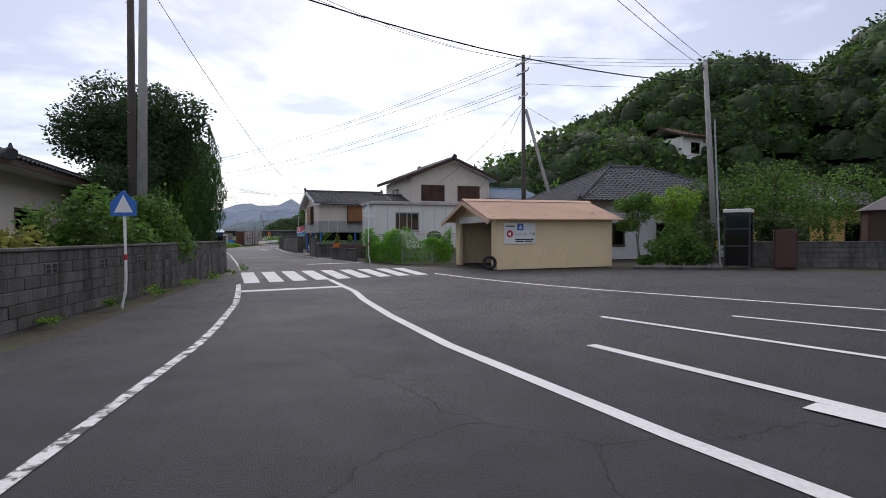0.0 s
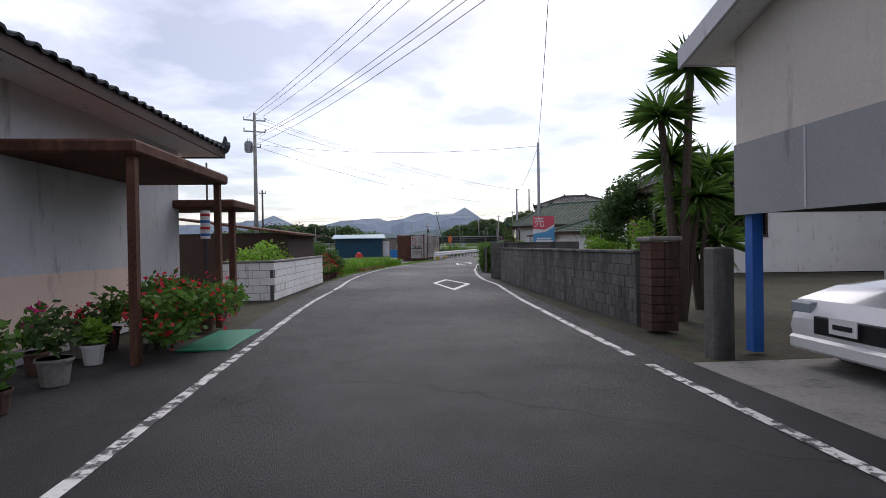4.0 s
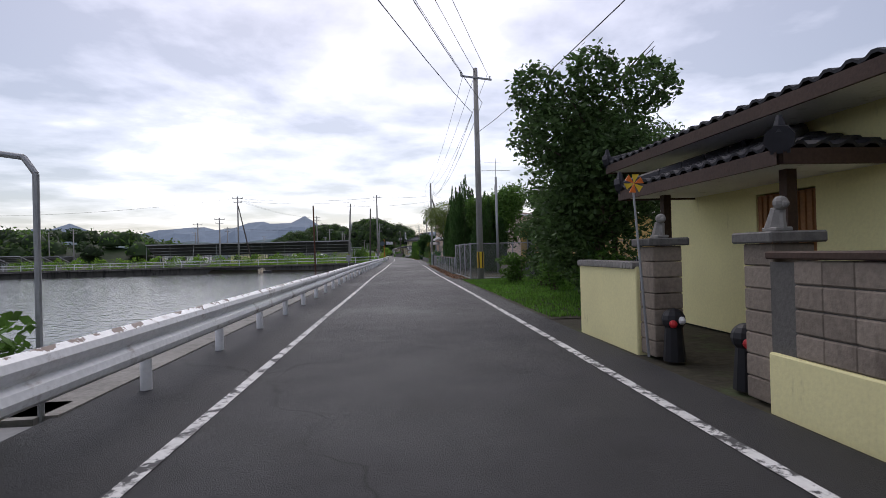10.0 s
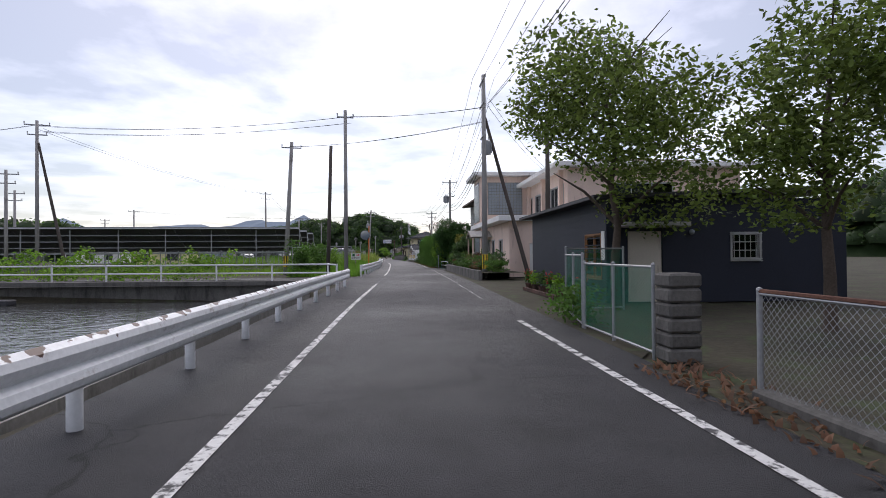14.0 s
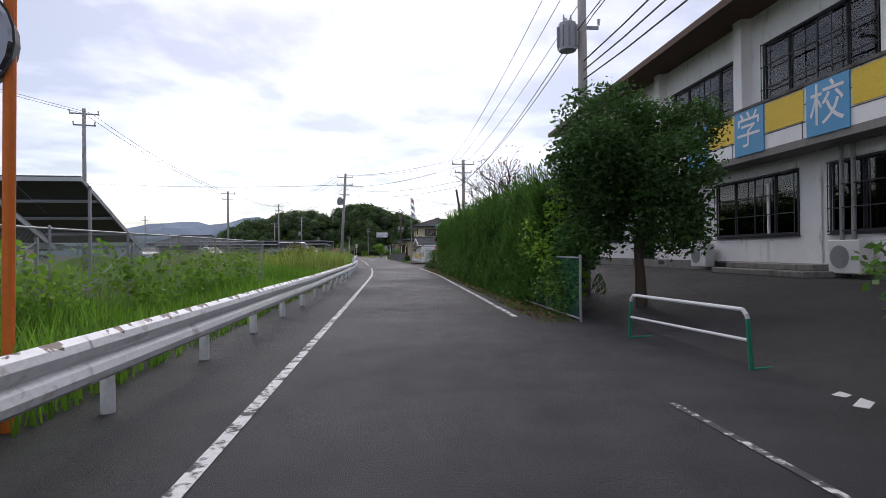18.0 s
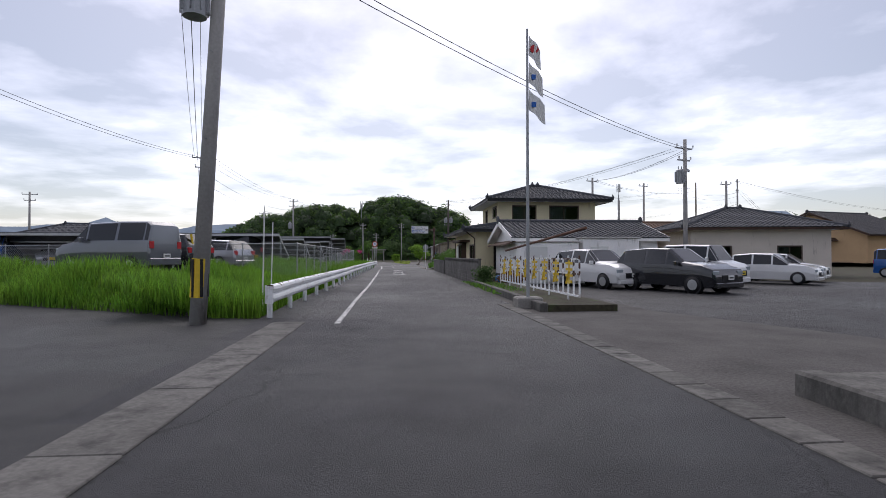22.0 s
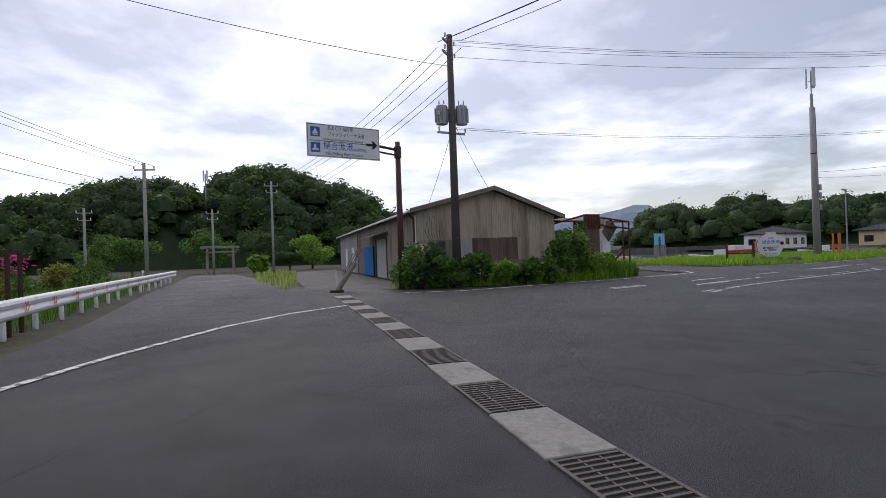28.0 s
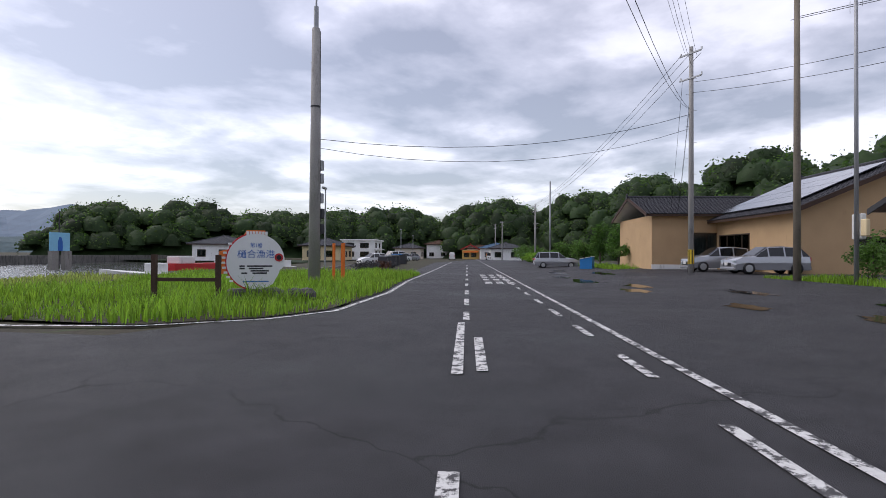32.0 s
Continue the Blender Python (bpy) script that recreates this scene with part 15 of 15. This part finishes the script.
for k, (x, y, h, r, lf) in enumerate(((15.5, 29.0, 4.6, 1.8, L_DARK), (18.0, 27.0, 5.6, 2.4, L_MID), (21.5, 28.0, 5.4, 2.6, L_MID), (16.5, 24.6, 2.8, 1.4, L_DARK), (25, 27, 4.6, 2.2, L_MID), (29, 28, 5, 2.6, L_DARK), (4.8, 38.5, 2.6, 1.3, L_MID), (11.5, 40, 3.2, 1.6, L_MID))):
    tree(pose(x, y, 0), 971 + 2 * k, h, r, r, 0.13, 0.18, 2400, 0.16, lf, label="dense dark garden tree before the hill", k=12)
block_wall((13.6, 22.6), (20.0, 19.8), 5, CONCRETE_DARK, "dark mossy garden wall", 0.45, 0.2, cap=CONCRETE_DARK)


def yucca(at, h, seed):
    rs = np.random.RandomState(seed)
    t = thing("yucca_tree", "tall yucca with spiky leaf crowns", "tree", at)
    m = MB()
    heads = []
    for k in range(4):
        a, z = 1.6 * k, h * (0.55 + 0.15 * k)
        p = Vector((0.35 * math.cos(a), 0.35 * math.sin(a), z - 0.5))
        m.cyl((0, 0, -0.1), p, 0.10, 0.06, 7)
        heads.append(p)
    part("trunk", m, BARK, t)
    v = []
    for p in heads:
        for i in range(110):
            d = Vector(rs.normal(size=3)); d.z = d.z * 0.6 + 0.25; d.normalize()
            s = Vector((-d.y, d.x, 0)); s.normalize(); s *= 0.028
            q = p + d * 0.75 - Vector((0, 0, 0.12))
            v += [p - s, p + s, p + d * 0.4 + s, q, p + d * 0.4 - s]
    part("crown", np_mesh("crown", np.array([tuple(x) for x in v]), np.arange(len(v)).reshape(-1, 5), L_MID), None, t)


yucca(spot(52.0, 5.0), 4.9, 981)
yucca(spot(53.5, 6.2), 3.4, 982)


# ==== overhead cables ====
def wires(a, b, offs, sag=0.6, r=0.011, n=12):
    for o in offs:
        o = Vector(o)
        cable([Vector(a) + o, Vector(b) + o], sag, r, n=n)


A_ = Vector((6.7, 35.9, 13.1))
L0, L1 = Vector((-9.0, 18.0, 11.8)), sd(79.3, -13.4, 10.7)
wires(L0, A_, ((0, 0, 0), (0.6, 0, -0.1)), 0.9)
cable([(-9.2, 17.8, 11.0), (14.0, 26.4, 8.9)], 0.9, 0.028, label="thick black overhead cable between poles")
cable([(14.0, 26.4, 8.9), (40, 16, 8.5)], 0.5, 0.03, label="thick black overhead cable between poles")
wires((14.0, 26.4, 9.6), (-8.0, 2.0, 11.0), ((0, 0, 0), (0.5, 0, 0.1)), 0.8)
wires(A_, L1, ((0.7, 0, 0), (0, 0, 0.1), (-0.7, 0, 0)), 1.3)
wires(A_ + Vector((0, 0, -1.6)), L1 + Vector((0, 0, -1.4)), ((0.4, 0, 0), (-0.1, 0, 0), (0.2, 0, -0.5)), 1.5)
wires(A_, (60, 30, 14), ((0, 0, 0), (0, 0.7, 0), (0, -0.7, 0), (0, 0, -1.6)), 1.2)
cable([A_ + Vector((0, 0, -2.8)), (1.2, 42.5, 5.6)], 0.4, 0.012)
cable([A_ + Vector((0, 0, -3.0)), (4.0, 41.0, 4.6)], 0.4, 0.012)
cable([A_ + Vector((0, 0, -3.0)), (15.0, 33.5, 5.4)], 0.3, 0.012)
SP = Vector((-15.6, 73.0, 7.2))
cable([(-9.2, 17.8, 10.2), SP], 1.6, 0.012)
cable([SP, sd(92.6, 4.6, 6.2)], 0.5, 0.012)
cable([SP, sd(79.3, -13.4, 8.8)], 0.5, 0.012)
cable([sd(92.6, 4.6, 6.2), sd(133.3, 4.0, 7.2)], 0.8, 0.012)
cable([sd(92.6, 4.6, 6.0), sd(101, 7.0, 5.0)], 0.2, 0.010)
chain_ = [sd(79.3, -13.4, 10.6), sd(133.3, 4.0, 10.1), sd(185.3, 4.4, 11.2), sd(213.3, 5.2, 9.3), sd(236.0, 4.9, 7.8), sd(255.8, -4.1, 9.4), sd(285.4, -14.2, 8.9), Vector((-61.0, 313.2, 9.2)), Vector((-57.0, 340, 7.3))]
for a, b in zip(chain_, chain_[1:]):
    wires(a, b, ((0.6, 0, 0), (0, 0, 0.08), (-0.6, 0, 0)), min(1.1, 0.018 * dist(a, b)))
    wires(a, b, ((0.3, 0, -1.4), (-0.2, 0, -1.9)), min(1.4, 0.024 * dist(a, b)), 0.013)
for a, b in ((sd(185.3, 4.4, 9.6), sd(188.6, -3.6, 9.8)), (sd(185.3, 4.4, 8.8), sd(195.0, -8.6, 9.2)), (sd(188.6, -3.6, 9.8), Vector((-57.1, 190.5, 10.8))), (sd(188.6, -3.6, 9.4), Vector((-57.1, 190.5, 10.4))), (Vector((-57.1, 190.5, 10.9)), Vector((-110, 200, 10))), (Vector((-57.1, 190.5, 10.6)), Vector((-52.8, 228.2, 10.1))), (Vector((-52.8, 228.2, 10.1)), Vector((-56, 259, 8.6))), (Vector((-56, 259, 8.6)), sd(285.4, -14.2, 8.6)), (sd(255.8, -4.1, 8.6), sd(274.2, 17.0, 7.6)), (sd(274.2, 17.0, 7.6), sd(292, 18, 8.2)), (sd(292, 18, 8.2), Vector((-3.0, 322.2, 11.0))), (sd(255.8, -4.1, 8.4), Vector((-78, 240, 8.8))), (sd(236, 4.9, 7.4), sd(255.8, -4.1, 8.2)), (sd(185.3, 4.4, 10.0), sd(200, 12, 8.2))):
    wires(a, b, ((0, 0, 0), (0.35, 0.1, 0.05)), min(0.8, 0.02 * dist(a, b)), 0.012)
for k in range(3):
    cable([sd(213.3, 5.2, 6.6 - 0.25 * k), sd(185.3, 4.4, 7.4 - 0.3 * k)], 0.7 + 0.1 * k, 0.018)
# slack stays of the pond-side mast
EP = Vector((-40.2, 326.7, 10.1)); YA = main(39.0, 12.7, 12.8)
wires(EP, YA, ((0, 0.3, 0), (0, 0, 0.1), (0.3, -0.3, -0.1), (0, 0, -0.6)), 1.3, 0.008)
wires(EP + Vector((0, 0, -3.6)), main(38.8, 12.6, 9.6), ((0, 0, 0), (0, 0.2, 0.12)), 1.6, 0.008)
wires(EP + Vector((0, 0, -0.2)), (-52.0, 356.0, 8.2), ((0.5, 0, 0), (0, 0, 0), (-0.5, 0, 0), (0.1, 0, -1.2), (0, 0, -1.6)), 0.9, 0.012)
wires(EP + Vector((0, 0, 0.2)), (-18, 290, 11.0), ((0, 0, 0), (0.5, 0, -0.1), (-0.5, 0, -0.2)), 0.9, 0.012)
wires((-61.0, 313.2, 9.0), EP + Vector((0, 0, -1.0)), ((0, 0, 0),), 0.6, 0.010)
cable([(-9.5, 341.2, 6.6), main(39.0, 12.7, 9.4)], 1.0, 0.014)
cable([(-9.5, 341.2, 6.2), main(39.0, 12.7, 8.6)], 1.2, 0.012)
cable([EP + Vector((0, 0, -3.2)), (-38.0, 329.6, 4.3)], 0.1, 0.010)
cable([EP + Vector((0, 0, -3.6)), (-41.2, 328.7, 3.2)], 0.1, 0.010)
for a, b in ((YA, main(95, 11, 9.3)), (main(95, 11, 9.3), main(130, 8, 8.8)), (main(130, 8, 8.8), main(150, 7.5, 9.3))):
    wires(a, b, ((0, 0.5, 0), (0, 0, 0.1), (0, -0.5, 0)), 1.0, 0.012)
wires(YA + Vector((0, 0, -1.4)), main(47, 15, 4.4), ((0, 0, 0), (0.5, 0, 0), (0.9, 0.5, 0.2)), 0.5, 0.012)
wires(main(39, 12.7, 11.2), main(20, 22, 9.5), ((0, 0, 0), (0, 0, -0.6)), 0.6, 0.012)
